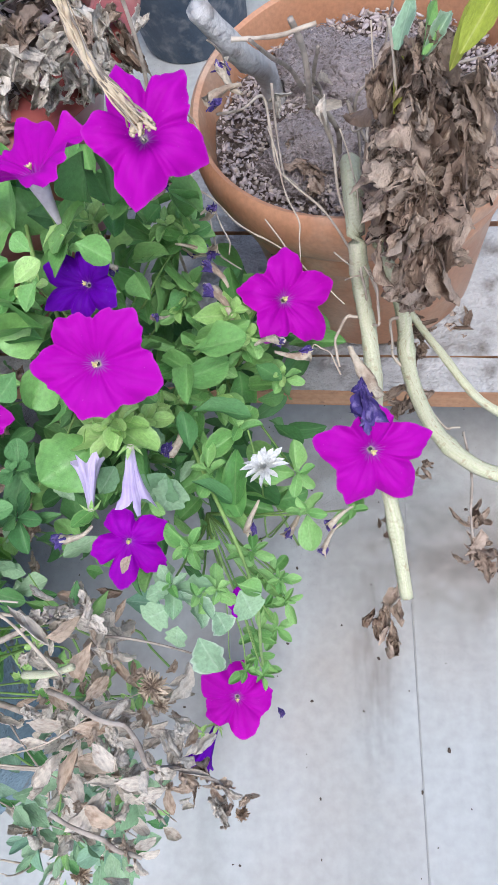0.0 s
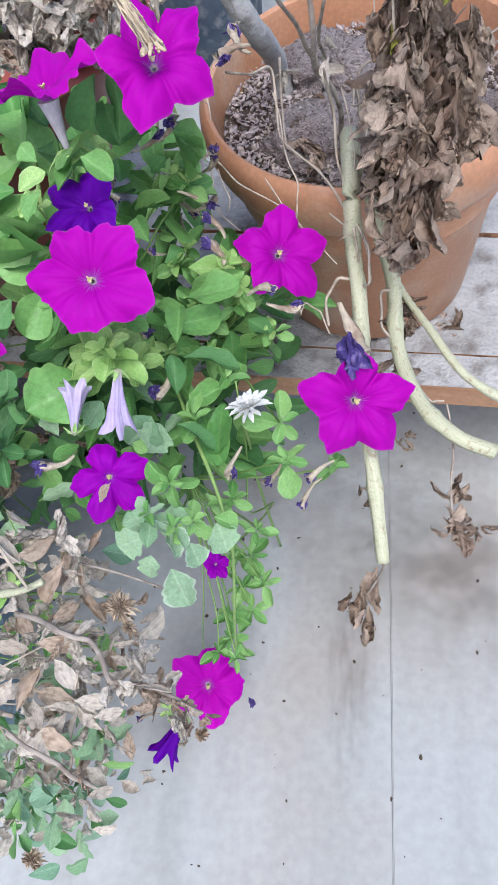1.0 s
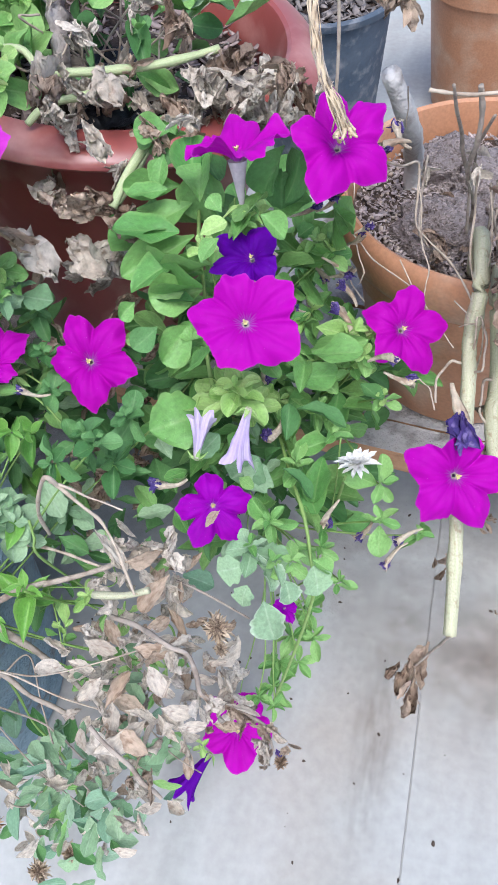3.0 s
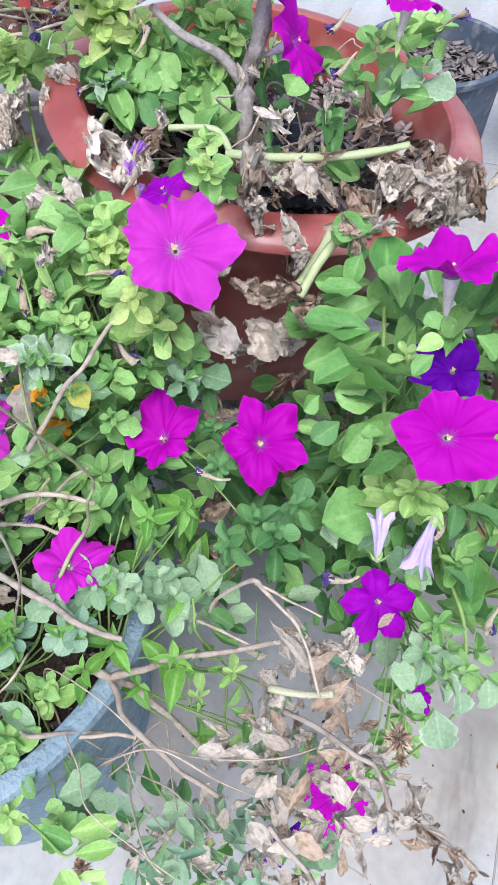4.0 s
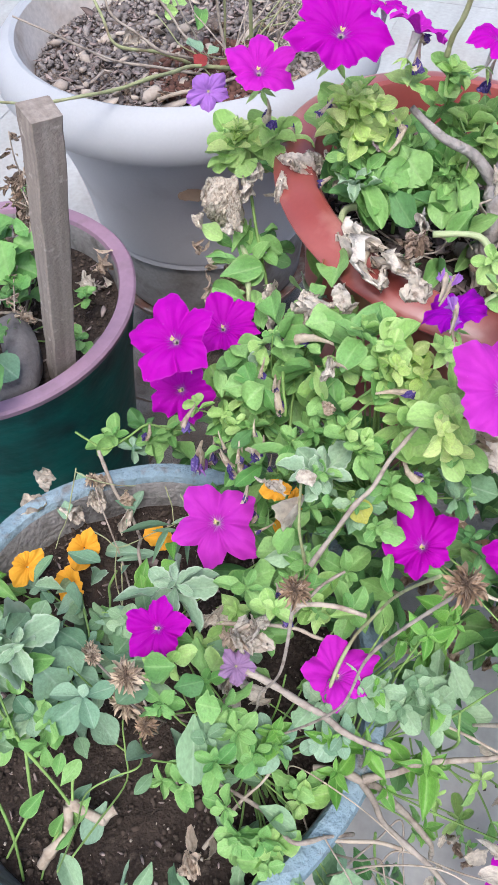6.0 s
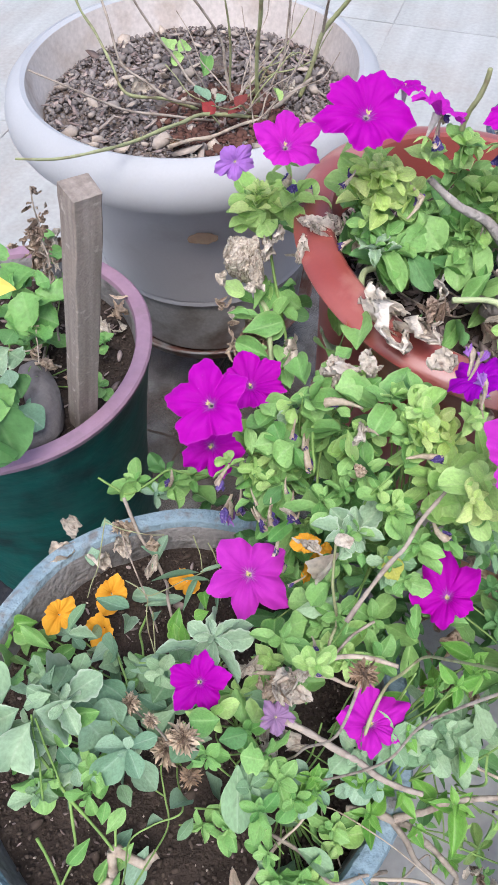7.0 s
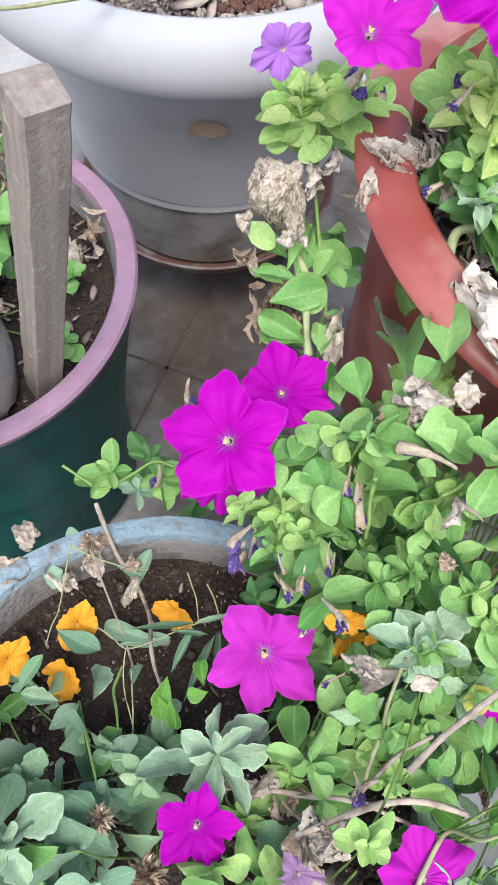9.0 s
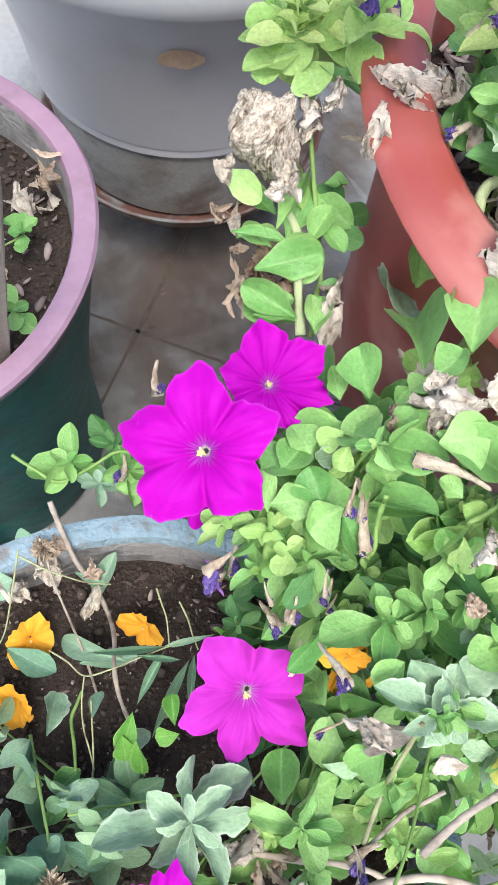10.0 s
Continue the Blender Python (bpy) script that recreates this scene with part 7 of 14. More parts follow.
stem(bushy, (FACE_Q, (-0.375, 0.309, 0.428), (-0.391, 0.312, 0.466)), 0.0012, 0.0009, "stem")
rosette(bushy, (-0.359, 0.314, 0.504), FACE_T, 0.050, "leaf", 7, "lime", 0.35, 0.58)
stem(bushy, (FACE_Q, (-0.359, 0.312, 0.442), (-0.359, 0.318, 0.492)), 0.0012, 0.0009, "stem")
rosette(bushy, (-0.322, 0.276, 0.526), FACE_T, 0.051, "lime", 7, "lime", 0.35, 0.58)
stem(bushy, (FACE_D, (-0.306, 0.263, 0.464), (-0.323, 0.281, 0.513)), 0.0012, 0.0009, "stem")
rosette(bushy, (-0.293, 0.270, 0.547), FACE_T, 0.044, "lime_thin", 7, "lime", 0.35, 0.58)
stem(bushy, (FACE_D, (-0.291, 0.259, 0.476), (-0.294, 0.274, 0.536)), 0.0012, 0.0009, "stem")
rosette(bushy, (-0.308, 0.368, 0.499), FACE_T, 0.058, "lime", 7, "lime_thin", 0.35, 0.58)
stem(bushy, (FACE_Q, (-0.334, 0.339, 0.440), (-0.309, 0.373, 0.485)), 0.0012, 0.0009, "stem")
rosette(bushy, (-0.277, 0.230, 0.543), FACE_T, 0.046, "lime", 7, "lime", 0.35, 0.58)
stem(bushy, (FACE_D, (-0.284, 0.239, 0.473), (-0.278, 0.234, 0.531)), 0.0012, 0.0009, "stem")
rosette(bushy, (-0.303, 0.213, 0.538), FACE_T, 0.042, "leaf", 7, "lime", 0.35, 0.58)
stem(bushy, (FACE_D, (-0.296, 0.231, 0.471), (-0.303, 0.217, 0.527)), 0.0012, 0.0009, "stem")
rosette(bushy, (-0.252, 0.204, 0.548), FACE_T, 0.049, "lime", 7, "lime", 0.35, 0.58)
stem(bushy, (FACE_D, (-0.271, 0.226, 0.476), (-0.253, 0.208, 0.535)), 0.0012, 0.0009, "stem")
rosette(bushy, (-0.383, 0.269, 0.481), FACE_T, 0.047, "leaf", 7, "leaf", 0.35, 0.58)
stem(bushy, (FACE_Q, (-0.371, 0.290, 0.430), (-0.383, 0.273, 0.469)), 0.0012, 0.0009, "stem")
rosette(bushy, (-0.333, 0.196, 0.524), FACE_T, 0.038, "felt", 7, "leaf", 0.35, 0.58)
stem(bushy, (FACE_D, (-0.311, 0.222, 0.465), (-0.334, 0.200, 0.514)), 0.0012, 0.0009, "stem")
rosette(bushy, (-0.308, 0.216, 0.513), FACE_T, 0.037, "leaf", 7, "leaf", 0.35, 0.58)
stem(bushy, (FACE_D, (-0.299, 0.232, 0.458), (-0.308, 0.219, 0.504)), 0.0012, 0.0009, "stem")
rosette(bushy, (-0.270, 0.211, 0.496), FACE_T, 0.044, "leaf", 7, "leaf", 0.35, 0.58)
stem(bushy, (FACE_D, (-0.280, 0.230, 0.447), (-0.270, 0.215, 0.484)), 0.0012, 0.0009, "stem")
rosette(bushy, (-0.237, 0.218, 0.511), FACE_T, 0.039, "leaf", 7, "lime", 0.35, 0.58)
stem(bushy, (FACE_D, (-0.264, 0.233, 0.457), (-0.238, 0.221, 0.501)), 0.0012, 0.0009, "stem")
rosette(bushy, (-0.290, 0.185, 0.477), FACE_T, 0.037, "lobed", 7, "leaf", 0.35, 0.58)
stem(bushy, (FACE_D, (-0.290, 0.217, 0.439), (-0.290, 0.188, 0.468)), 0.0012, 0.0009, "stem")
rosette(bushy, (-0.308, 0.191, 0.494), FACE_T, 0.026, "lime", 5, "lime", 0.35, 0.58)
stem(bushy, (FACE_D, (-0.299, 0.220, 0.450), (-0.308, 0.194, 0.487)), 0.0012, 0.0009, "stem")
rosette(bushy, (-0.224, 0.222, 0.469), FACE_T, 0.039, "dark", 7, "leaf", 0.35, 0.58)
stem(bushy, (FACE_D, (-0.257, 0.236, 0.435), (-0.224, 0.226, 0.460)), 0.0012, 0.0009, "stem")
rosette(bushy, (-0.258, 0.225, 0.503), FACE_T, 0.040, "lobed", 7, "leaf", 0.35, 0.58)
stem(bushy, (FACE_D, (-0.274, 0.237, 0.452), (-0.259, 0.229, 0.493)), 0.0012, 0.0009, "stem")
rosette(bushy, (-0.335, 0.240, 0.516), FACE_T, 0.040, "leaf", 7, "leaf", 0.35, 0.58)
stem(bushy, (FACE_D, (-0.312, 0.245, 0.460), (-0.335, 0.244, 0.506)), 0.0012, 0.0009, "stem")
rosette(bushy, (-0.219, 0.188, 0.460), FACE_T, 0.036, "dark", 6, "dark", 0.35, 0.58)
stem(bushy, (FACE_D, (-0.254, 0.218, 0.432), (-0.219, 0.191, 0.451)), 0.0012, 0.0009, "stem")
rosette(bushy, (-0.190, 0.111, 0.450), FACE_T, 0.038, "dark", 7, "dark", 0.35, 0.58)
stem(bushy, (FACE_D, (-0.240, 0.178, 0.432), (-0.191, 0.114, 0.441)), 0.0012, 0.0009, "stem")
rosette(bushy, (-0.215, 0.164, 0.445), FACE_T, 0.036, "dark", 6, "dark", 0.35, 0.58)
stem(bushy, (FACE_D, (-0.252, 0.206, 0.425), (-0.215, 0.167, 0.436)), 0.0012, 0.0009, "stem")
stem(bushy, ((-0.356, 0.302, 0.489), (-0.339, 0.311, 0.538), (-0.339, 0.356, 0.518)), 0.0014, 0.0011, "stem")
stem(bushy, ((-0.289, 0.248, 0.548), (-0.309, 0.225, 0.552), (-0.323, 0.221, 0.525)), 0.0012, 0.0010, "stem")
# large-leaved stems of the trailing petunia by the red pot
leaf(trailing, "mid", (-0.100, 0.242, 0.529), (-0.150, 0.225, 0.520), 0.035, FACE_W)
leaf(trailing, "mid", (-0.106, 0.252, 0.536), (-0.145, 0.250, 0.538), 0.021, FACE_W)
leaf(trailing, "mid", (-0.100, 0.224, 0.516), (-0.152, 0.204, 0.504), 0.028, FACE_W)
leaf(trailing, "mid", (-0.097, 0.261, 0.543), (-0.091, 0.233, 0.522), 0.037, FACE_W)
leaf(trailing, "mid", (-0.114, 0.279, 0.557), (-0.133, 0.282, 0.560), 0.023, FACE_W)
leaf(trailing, "mid", (-0.098, 0.218, 0.511), (-0.112, 0.202, 0.500), 0.019, FACE_W)
leaf(trailing, "mid", (-0.096, 0.187, 0.488), (-0.131, 0.192, 0.494), 0.025, FACE_W)
leaf(trailing, "mid", (-0.079, 0.178, 0.481), (-0.113, 0.165, 0.473), 0.024, FACE_W)
leaf(trailing, "mid", (-0.102, 0.165, 0.472), (-0.131, 0.159, 0.470), 0.021, FACE_W)
leaf(trailing, "dark", (-0.091, 0.243, 0.529), (-0.060, 0.231, 0.519), 0.023, FACE_W)
leaf(trailing, "mid", (-0.091, 0.215, 0.508), (-0.068, 0.231, 0.519), 0.027, FACE_W)
leaf(trailing, "mid", (-0.075, 0.225, 0.515), (-0.060, 0.244, 0.528), 0.021, FACE_W)
leaf(trailing, "dark", (-0.118, 0.261, 0.544), (-0.112, 0.276, 0.555), 0.019, FACE_W)
leaf(trailing, "mid", (-0.056, 0.225, 0.514), (-0.064, 0.203, 0.498), 0.019, FACE_W)
leaf(trailing, "mid", (-0.106, 0.280, 0.557), (-0.114, 0.292, 0.566), 0.017, FACE_W)
stem(trailing, ((-0.098, 0.143, 0.442), (-0.098, 0.182, 0.481), (-0.098, 0.218, 0.511), (-0.097, 0.284, 0.533)), 0.0022, 0.0018, "stem")
rosette(trailing, (-0.059, 0.234, 0.517), (0.043, -0.379, 0.925), 0.039, "lime", 7, "lime", 0.35, 0.55)
stem(trailing, ((-0.100, 0.220, 0.400), (-0.079, 0.226, 0.451), (-0.060, 0.237, 0.507)), 0.0012, 0.0009, "stem")
rosette(trailing, (-0.090, 0.145, 0.453), (0.043, -0.379, 0.925), 0.052, "lime", 7, "lime", 0.35, 0.55)
stem(trailing, ((-0.100, 0.220, 0.400), (-0.095, 0.183, 0.416), (-0.090, 0.150, 0.440)), 0.0012, 0.0009, "stem")
rosette(trailing, (-0.074, 0.133, 0.444), (0.043, -0.379, 0.925), 0.039, "lime", 7, "lime", 0.35, 0.55)
stem(trailing, ((-0.100, 0.220, 0.400), (-0.087, 0.176, 0.413), (-0.075, 0.137, 0.434)), 0.0012, 0.0009, "stem")
dead_clump(trailing, (-0.177, 0.275, 0.462), 0.024, "ash", 9, 0.4, tall=1)
dead_clump(trailing, (-0.186, 0.264, 0.454), 0.018, "pale", 6, 0.4, tall=1)
dead_clump(trailing, (-0.222, 0.274, 0.463), 0.018, "tan", 6, 0.4, tall=1)
dead_clump(trailing, (-0.128, 0.227, 0.423), 0.016, "brown", 6, 0.4, tall=1)
dead_clump(trailing, (-0.217, 0.224, 0.426), 0.020, "tan", 6, 0.4, tall=1)
dead_clump(trailing, (-0.155, 0.215, 0.416), 0.016, "brown", 6, 0.4, tall=1)
dead_clump(trailing, (-0.164, 0.247, 0.440), 0.018, "brown", 6, 0.4, tall=1)
dead_clump(trailing, (-0.204, 0.267, 0.457), 0.016, "ash", 5, 0.4, tall=1)
# mixed bedding in the blue pot
bedding = thing("bedding_plant", (-0.46, 0.11, 0.30), "dusty grey-green bedding plants in the blue pot", "plant")
rosette(bedding, (-0.433, 0.148, 0.452), (-0.053, -0.465, 0.884), 0.069, "felt", 10, "felt", 0.15, 0.45)
stem(bedding, ((-0.420, 0.120, 0.310), (-0.427, 0.134, 0.371), (-0.432, 0.156, 0.436)), 0.0012, 0.0009, "stem")
rosette(bedding, (-0.518, 0.104, 0.386), FACE_N, 0.080, "blue", 5, "blue", 0.35, 0.60)
stem(bedding, ((-0.530, 0.100, 0.310), (-0.524, 0.104, 0.332), (-0.517, 0.112, 0.366)), 0.0012, 0.0009, "stem")
rosette(bedding, (-0.597, 0.173, 0.320), FACE_N, 0.052, "leaf_round", 5, "leaf_round", 0.35, 0.60)
stem(bedding, ((-0.530, 0.100, 0.310), (-0.563, 0.136, 0.306), (-0.596, 0.178, 0.307)), 0.0012, 0.0009, "stem")
rosette(bedding, (-0.572, 0.085, 0.423), FACE_N, 0.057, "felt", 6, "felt", 0.35, 0.60)
stem(bedding, ((-0.530, 0.100, 0.310), (-0.551, 0.092, 0.356), (-0.571, 0.091, 0.408)), 0.0012, 0.0009, "stem")
rosette(bedding, (-0.542, 0.096, 0.447), FACE_N, 0.054, "felt", 5, "felt", 0.35, 0.60)
stem(bedding, ((-0.530, 0.100, 0.310), (-0.536, 0.097, 0.370), (-0.541, 0.101, 0.433)), 0.0012, 0.0009, "stem")
rosette(bedding, (-0.572, 0.125, 0.415), FACE_N, 0.044, "grey", 6, "grey", 0.35, 0.60)
stem(bedding, ((-0.530, 0.100, 0.310), (-0.551, 0.112, 0.354), (-0.572, 0.130, 0.404)), 0.0012, 0.0009, "stem")
rosette(bedding, (-0.586, 0.070, 0.395), FACE_N, 0.052, "leaf", 6, "leaf", 0.35, 0.60)
stem(bedding, ((-0.530, 0.100, 0.310), (-0.558, 0.085, 0.342), (-0.585, 0.075, 0.382)), 0.0012, 0.0009, "stem")
rosette(bedding, (-0.504, 0.149, 0.374), FACE_N, 0.048, "grey_oval", 6, "grey_oval", 0.35, 0.60)
stem(bedding, ((-0.500, 0.150, 0.310), (-0.502, 0.150, 0.330), (-0.503, 0.154, 0.363)), 0.0012, 0.0009, "stem")
rosette(bedding, (-0.470, 0.148, 0.376), FACE_N, 0.053, "grey_oval", 6, "grey_oval", 0.35, 0.60)
stem(bedding, ((-0.500, 0.150, 0.310), (-0.485, 0.150, 0.330), (-0.470, 0.153, 0.362)), 0.0012, 0.0009, "stem")
rosette(bedding, (-0.490, 0.124, 0.360), FACE_N, 0.048, "grey_oval", 5, "grey_oval", 0.35, 0.60)
stem(bedding, ((-0.500, 0.150, 0.310), (-0.495, 0.138, 0.322), (-0.489, 0.129, 0.348)), 0.0012, 0.0009, "stem")
rosette(bedding, (-0.510, 0.124, 0.390), FACE_N, 0.030, "blue", 5, "blue", 0.35, 0.60)
stem(bedding, ((-0.500, 0.150, 0.310), (-0.505, 0.136, 0.342), (-0.509, 0.127, 0.383)), 0.0012, 0.0009, "stem")
rosette(bedding, (-0.541, 0.069, 0.385), FACE_N, 0.044, "blue", 6, "blue", 0.35, 0.60)
stem(bedding, ((-0.530, 0.100, 0.310), (-0.536, 0.085, 0.337), (-0.541, 0.074, 0.374)), 0.0012, 0.0009, "stem")
rosette(bedding, (-0.572, 0.052, 0.372), FACE_N, 0.048, "grey", 6, "grey", 0.35, 0.60)
stem(bedding, ((-0.530, 0.100, 0.310), (-0.551, 0.076, 0.330), (-0.571, 0.057, 0.360)), 0.0012, 0.0009, "stem")
rosette(bedding, (-0.535, 0.063, 0.365), FACE_N, 0.040, "mid", 6, "mid", 0.35, 0.60)
stem(bedding, ((-0.530, 0.100, 0.310), (-0.532, 0.082, 0.326), (-0.535, 0.067, 0.355)), 0.0012, 0.0009, "stem")
stem(bedding, ((-0.530, 0.100, 0.310), (-0.505, 0.079, 0.307), (-0.479, 0.061, 0.315)), 0.0012, 0.0009, "stem")
rosette(bedding, (-0.434, 0.060, 0.448), FACE_N, 0.040, "mid", 7, "mid", 0.35, 0.60)
stem(bedding, (FACE_J, (-0.407, 0.058, 0.373), (-0.433, 0.064, 0.438)), 0.0012, 0.0009, "stem")
rosette(bedding, (-0.409, 0.082, 0.434), FACE_N, 0.046, "leaf_round", 6, "leaf_round", 0.35, 0.60)
stem(bedding, (FACE_J, (-0.394, 0.070, 0.364), (-0.408, 0.087, 0.423)), 0.0012, 0.0009, "stem")
rosette(bedding, (-0.415, 0.116, 0.416), FACE_N, 0.039, "lime", 6, "lime", 0.35, 0.60)
stem(bedding, ((-0.420, 0.120, 0.310), (-0.418, 0.118, 0.355), (-0.415, 0.120, 0.407)), 0.0012, 0.0009, "stem")
rosette(bedding, (-0.385, 0.053, 0.423), FACE_N, 0.044, "leaf", 6, "leaf", 0.35, 0.60)
stem(bedding, (FACE_J, (-0.382, 0.056, 0.358), (-0.384, 0.058, 0.412)), 0.0012, 0.0009, "stem")
rosette(bedding, (-0.357, 0.054, 0.401), FACE_N, 0.043, "blue", 6, "blue", 0.35, 0.60)
stem(bedding, (FACE_J, (-0.369, 0.057, 0.346), (-0.357, 0.058, 0.390)), 0.0012, 0.0009, "stem")
rosette(bedding, (-0.330, 0.058, 0.390), FACE_N, 0.044, "blue", 6, "blue", 0.35, 0.60)
stem(bedding, (FACE_J, (-0.355, 0.059, 0.340), (-0.329, 0.062, 0.379)), 0.0012, 0.0009, "stem")
rosette(bedding, (-0.398, 0.032, 0.431), FACE_N, 0.040, "mid", 6, "mid", 0.35, 0.60)
stem(bedding, (FACE_J, (-0.389, 0.045, 0.363), (-0.398, 0.036, 0.421)), 0.0012, 0.0009, "stem")
rosette(bedding, (-0.433, 0.088, 0.448), FACE_N, 0.041, "lime", 7, "lime", 0.35, 0.60)
stem(bedding, ((-0.420, 0.120, 0.310), (-0.427, 0.103, 0.373), (-0.433, 0.092, 0.438)), 0.0012, 0.0009, "stem")
rosette(bedding, (-0.577, 0.195, 0.331), FACE_N, 0.035, "blue", 5, "blue", 0.35, 0.60)
stem(bedding, ((-0.500, 0.150, 0.310), (-0.539, 0.172, 0.312), (-0.576, 0.198, 0.323)), 0.0012, 0.0009, "stem")
stem(bedding, (FACE_J, (-0.413, 0.047, 0.349), (-0.445, 0.039, 0.394)), 0.0012, 0.0009, "stem")
rosette(bedding, (-0.621, 0.199, 0.321), FACE_N, 0.047, "leaf", 5, "leaf", 0.35, 0.60)
stem(bedding, ((-0.500, 0.150, 0.310), (-0.561, 0.173, 0.308), (-0.620, 0.204, 0.309)), 0.0012, 0.0009, "stem")
leaf(bedding, "felt", (-0.559, 0.087, 0.436), (-0.568, 0.157, 0.344), 0.025, FACE_H)
leaf(bedding, "grey_oval", (-0.549, 0.095, 0.452), (-0.580, 0.144, 0.387), 0.017, FACE_H)
leaf(bedding, "grey_oval", (-0.413, 0.061, 0.432), (-0.414, 0.020, 0.406), 0.024, FACE_H)
leaf(bedding, "grey_oval", (-0.519, 0.156, 0.364), (-0.535, 0.167, 0.360), 0.019, FACE_H)
leaf(bedding, "grey_oval", (-0.537, 0.150, 0.372), (-0.520, 0.161, 0.362), 0.019, FACE_H)
leaf(bedding, "leaf_round", (-0.387, 0.155, 0.413), (-0.390, 0.182, 0.411), 0.023, FACE_H)
leaf(bedding, "leaf_round", (-0.377, 0.152, 0.406), (-0.357, 0.166, 0.400), 0.023, FACE_H)
leaf(bedding, "leaf_round", (-0.366, 0.180, 0.402), (-0.348, 0.168, 0.410), 0.021, FACE_H)
rosette(bedding, (-0.496, 0.073, 0.416), FACE_U, 0.063, "blue", 5, "blue", 0.35, 0.60)
stem(bedding, ((-0.530, 0.100, 0.310), (-0.513, 0.087, 0.351), (-0.497, 0.080, 0.400)), 0.0012, 0.0009, "stem")
rosette(bedding, (-0.549, 0.087, 0.429), FACE_U, 0.050, "leaf_round", 5, "leaf_round", 0.35, 0.60)
stem(bedding, ((-0.530, 0.100, 0.310), (-0.539, 0.093, 0.361), (-0.550, 0.092, 0.417)), 0.0012, 0.0009, "stem")
rosette(bedding, (-0.550, 0.127, 0.414), FACE_U, 0.046, "grey", 6, "grey", 0.35, 0.60)
stem(bedding, ((-0.530, 0.100, 0.310), (-0.540, 0.113, 0.353), (-0.551, 0.132, 0.402)), 0.0012, 0.0009, "stem")
rosette(bedding, (-0.524, 0.062, 0.395), FACE_U, 0.042, "leaf", 6, "leaf", 0.35, 0.60)
stem(bedding, ((-0.530, 0.100, 0.310), (-0.527, 0.081, 0.343), (-0.525, 0.066, 0.385)), 0.0012, 0.0009, "stem")
rosette(bedding, (-0.403, 0.048, 0.425), FACE_U, 0.047, "grey_oval", 6, "grey_oval", 0.35, 0.60)
stem(bedding, (FACE_J, (-0.392, 0.053, 0.359), (-0.404, 0.053, 0.414)), 0.0012, 0.0009, "stem")
rosette(bedding, (-0.421, 0.027, 0.384), FACE_U, 0.040, "leaf", 7, "leaf", 0.35, 0.60)
stem(bedding, (FACE_J, (-0.401, 0.043, 0.338), (-0.422, 0.031, 0.375)), 0.0012, 0.0009, "stem")
rosette(bedding, (-0.390, 0.067, 0.424), FACE_U, 0.042, "leaf", 6, "leaf", 0.35, 0.60)
stem(bedding, (FACE_J, (-0.385, 0.063, 0.359), (-0.390, 0.072, 0.414)), 0.0012, 0.0009, "stem")
rosette(bedding, (-0.358, 0.057, 0.411), FACE_U, 0.039, "vinca", 6, "vinca", 0.35, 0.60)
stem(bedding, (FACE_J, (-0.369, 0.058, 0.352), (-0.359, 0.062, 0.402)), 0.0012, 0.0009, "stem")
rosette(bedding, (-0.342, 0.033, 0.353), FACE_U, 0.042, "lobed", 6, "lobed", 0.35, 0.60)
stem(bedding, (FACE_J, (-0.361, 0.047, 0.320), (-0.343, 0.038, 0.343)), 0.0012, 0.0009, "stem")
rosette(bedding, (-0.384, -0.007, 0.365), FACE_U, 0.048, "lobed", 7, "lobed", 0.35, 0.60)
stem(bedding, (FACE_J, (-0.382, 0.027, 0.327), (-0.385, -0.002, 0.353)), 0.0012, 0.0009, "stem")
rosette(bedding, (-0.361, -0.019, 0.354), FACE_U, 0.044, "lobed", 7, "lobed", 0.35, 0.60)
stem(bedding, (FACE_J, (-0.370, 0.021, 0.322), (-0.362, -0.014, 0.343)), 0.0012, 0.0009, "stem")
rosette(bedding, (-0.443, 0.032, 0.353), FACE_U, 0.042, "leaf", 6, "leaf", 0.35, 0.60)
stem(bedding, (FACE_J, (-0.411, 0.046, 0.321), (-0.443, 0.037, 0.343)), 0.0012, 0.0009, "stem")
rosette(bedding, (-0.373, 0.042, 0.411), FACE_U, 0.039, "mid", 6, "mid", 0.35, 0.60)
stem(bedding, (FACE_J, (-0.377, 0.050, 0.352), (-0.374, 0.046, 0.401)), 0.0012, 0.0009, "stem")
stem(bedding, (FACE_J, (-0.422, 0.047, 0.314), (-0.464, 0.038, 0.326)), 0.0012, 0.0009, "stem")
rosette(bedding, (-0.324, 0.075, 0.421), FACE_U, 0.044, "grey", 6, "grey", 0.35, 0.60)
stem(bedding, (FACE_J, (-0.352, 0.066, 0.358), (-0.325, 0.080, 0.411)), 0.0012, 0.0009, "stem")
rosette(bedding, (-0.311, 0.059, 0.398), FACE_U, 0.040, "blue", 6, "blue", 0.35, 0.60)
stem(bedding, (FACE_J, (-0.345, 0.059, 0.346), (-0.312, 0.063, 0.388)), 0.0012, 0.0009, "stem")
rosette(bedding, (-0.563, 0.058, 0.374), FACE_U, 0.048, "leaf", 6, "leaf", 0.35, 0.60)
stem(bedding, ((-0.530, 0.100, 0.310), (-0.547, 0.079, 0.331), (-0.564, 0.063, 0.362)), 0.0012, 0.0009, "stem")
rosette(bedding, (-0.530, 0.046, 0.376), FACE_U, 0.042, "mid", 5, "mid", 0.35, 0.60)
stem(bedding, ((-0.530, 0.100, 0.310), (-0.530, 0.073, 0.333), (-0.530, 0.051, 0.366)), 0.0012, 0.0009, "stem")
stem(bedding, (FACE_J, (-0.365, 0.074, 0.363), (-0.352, 0.094, 0.421)), 0.0012, 0.0009, "stem")
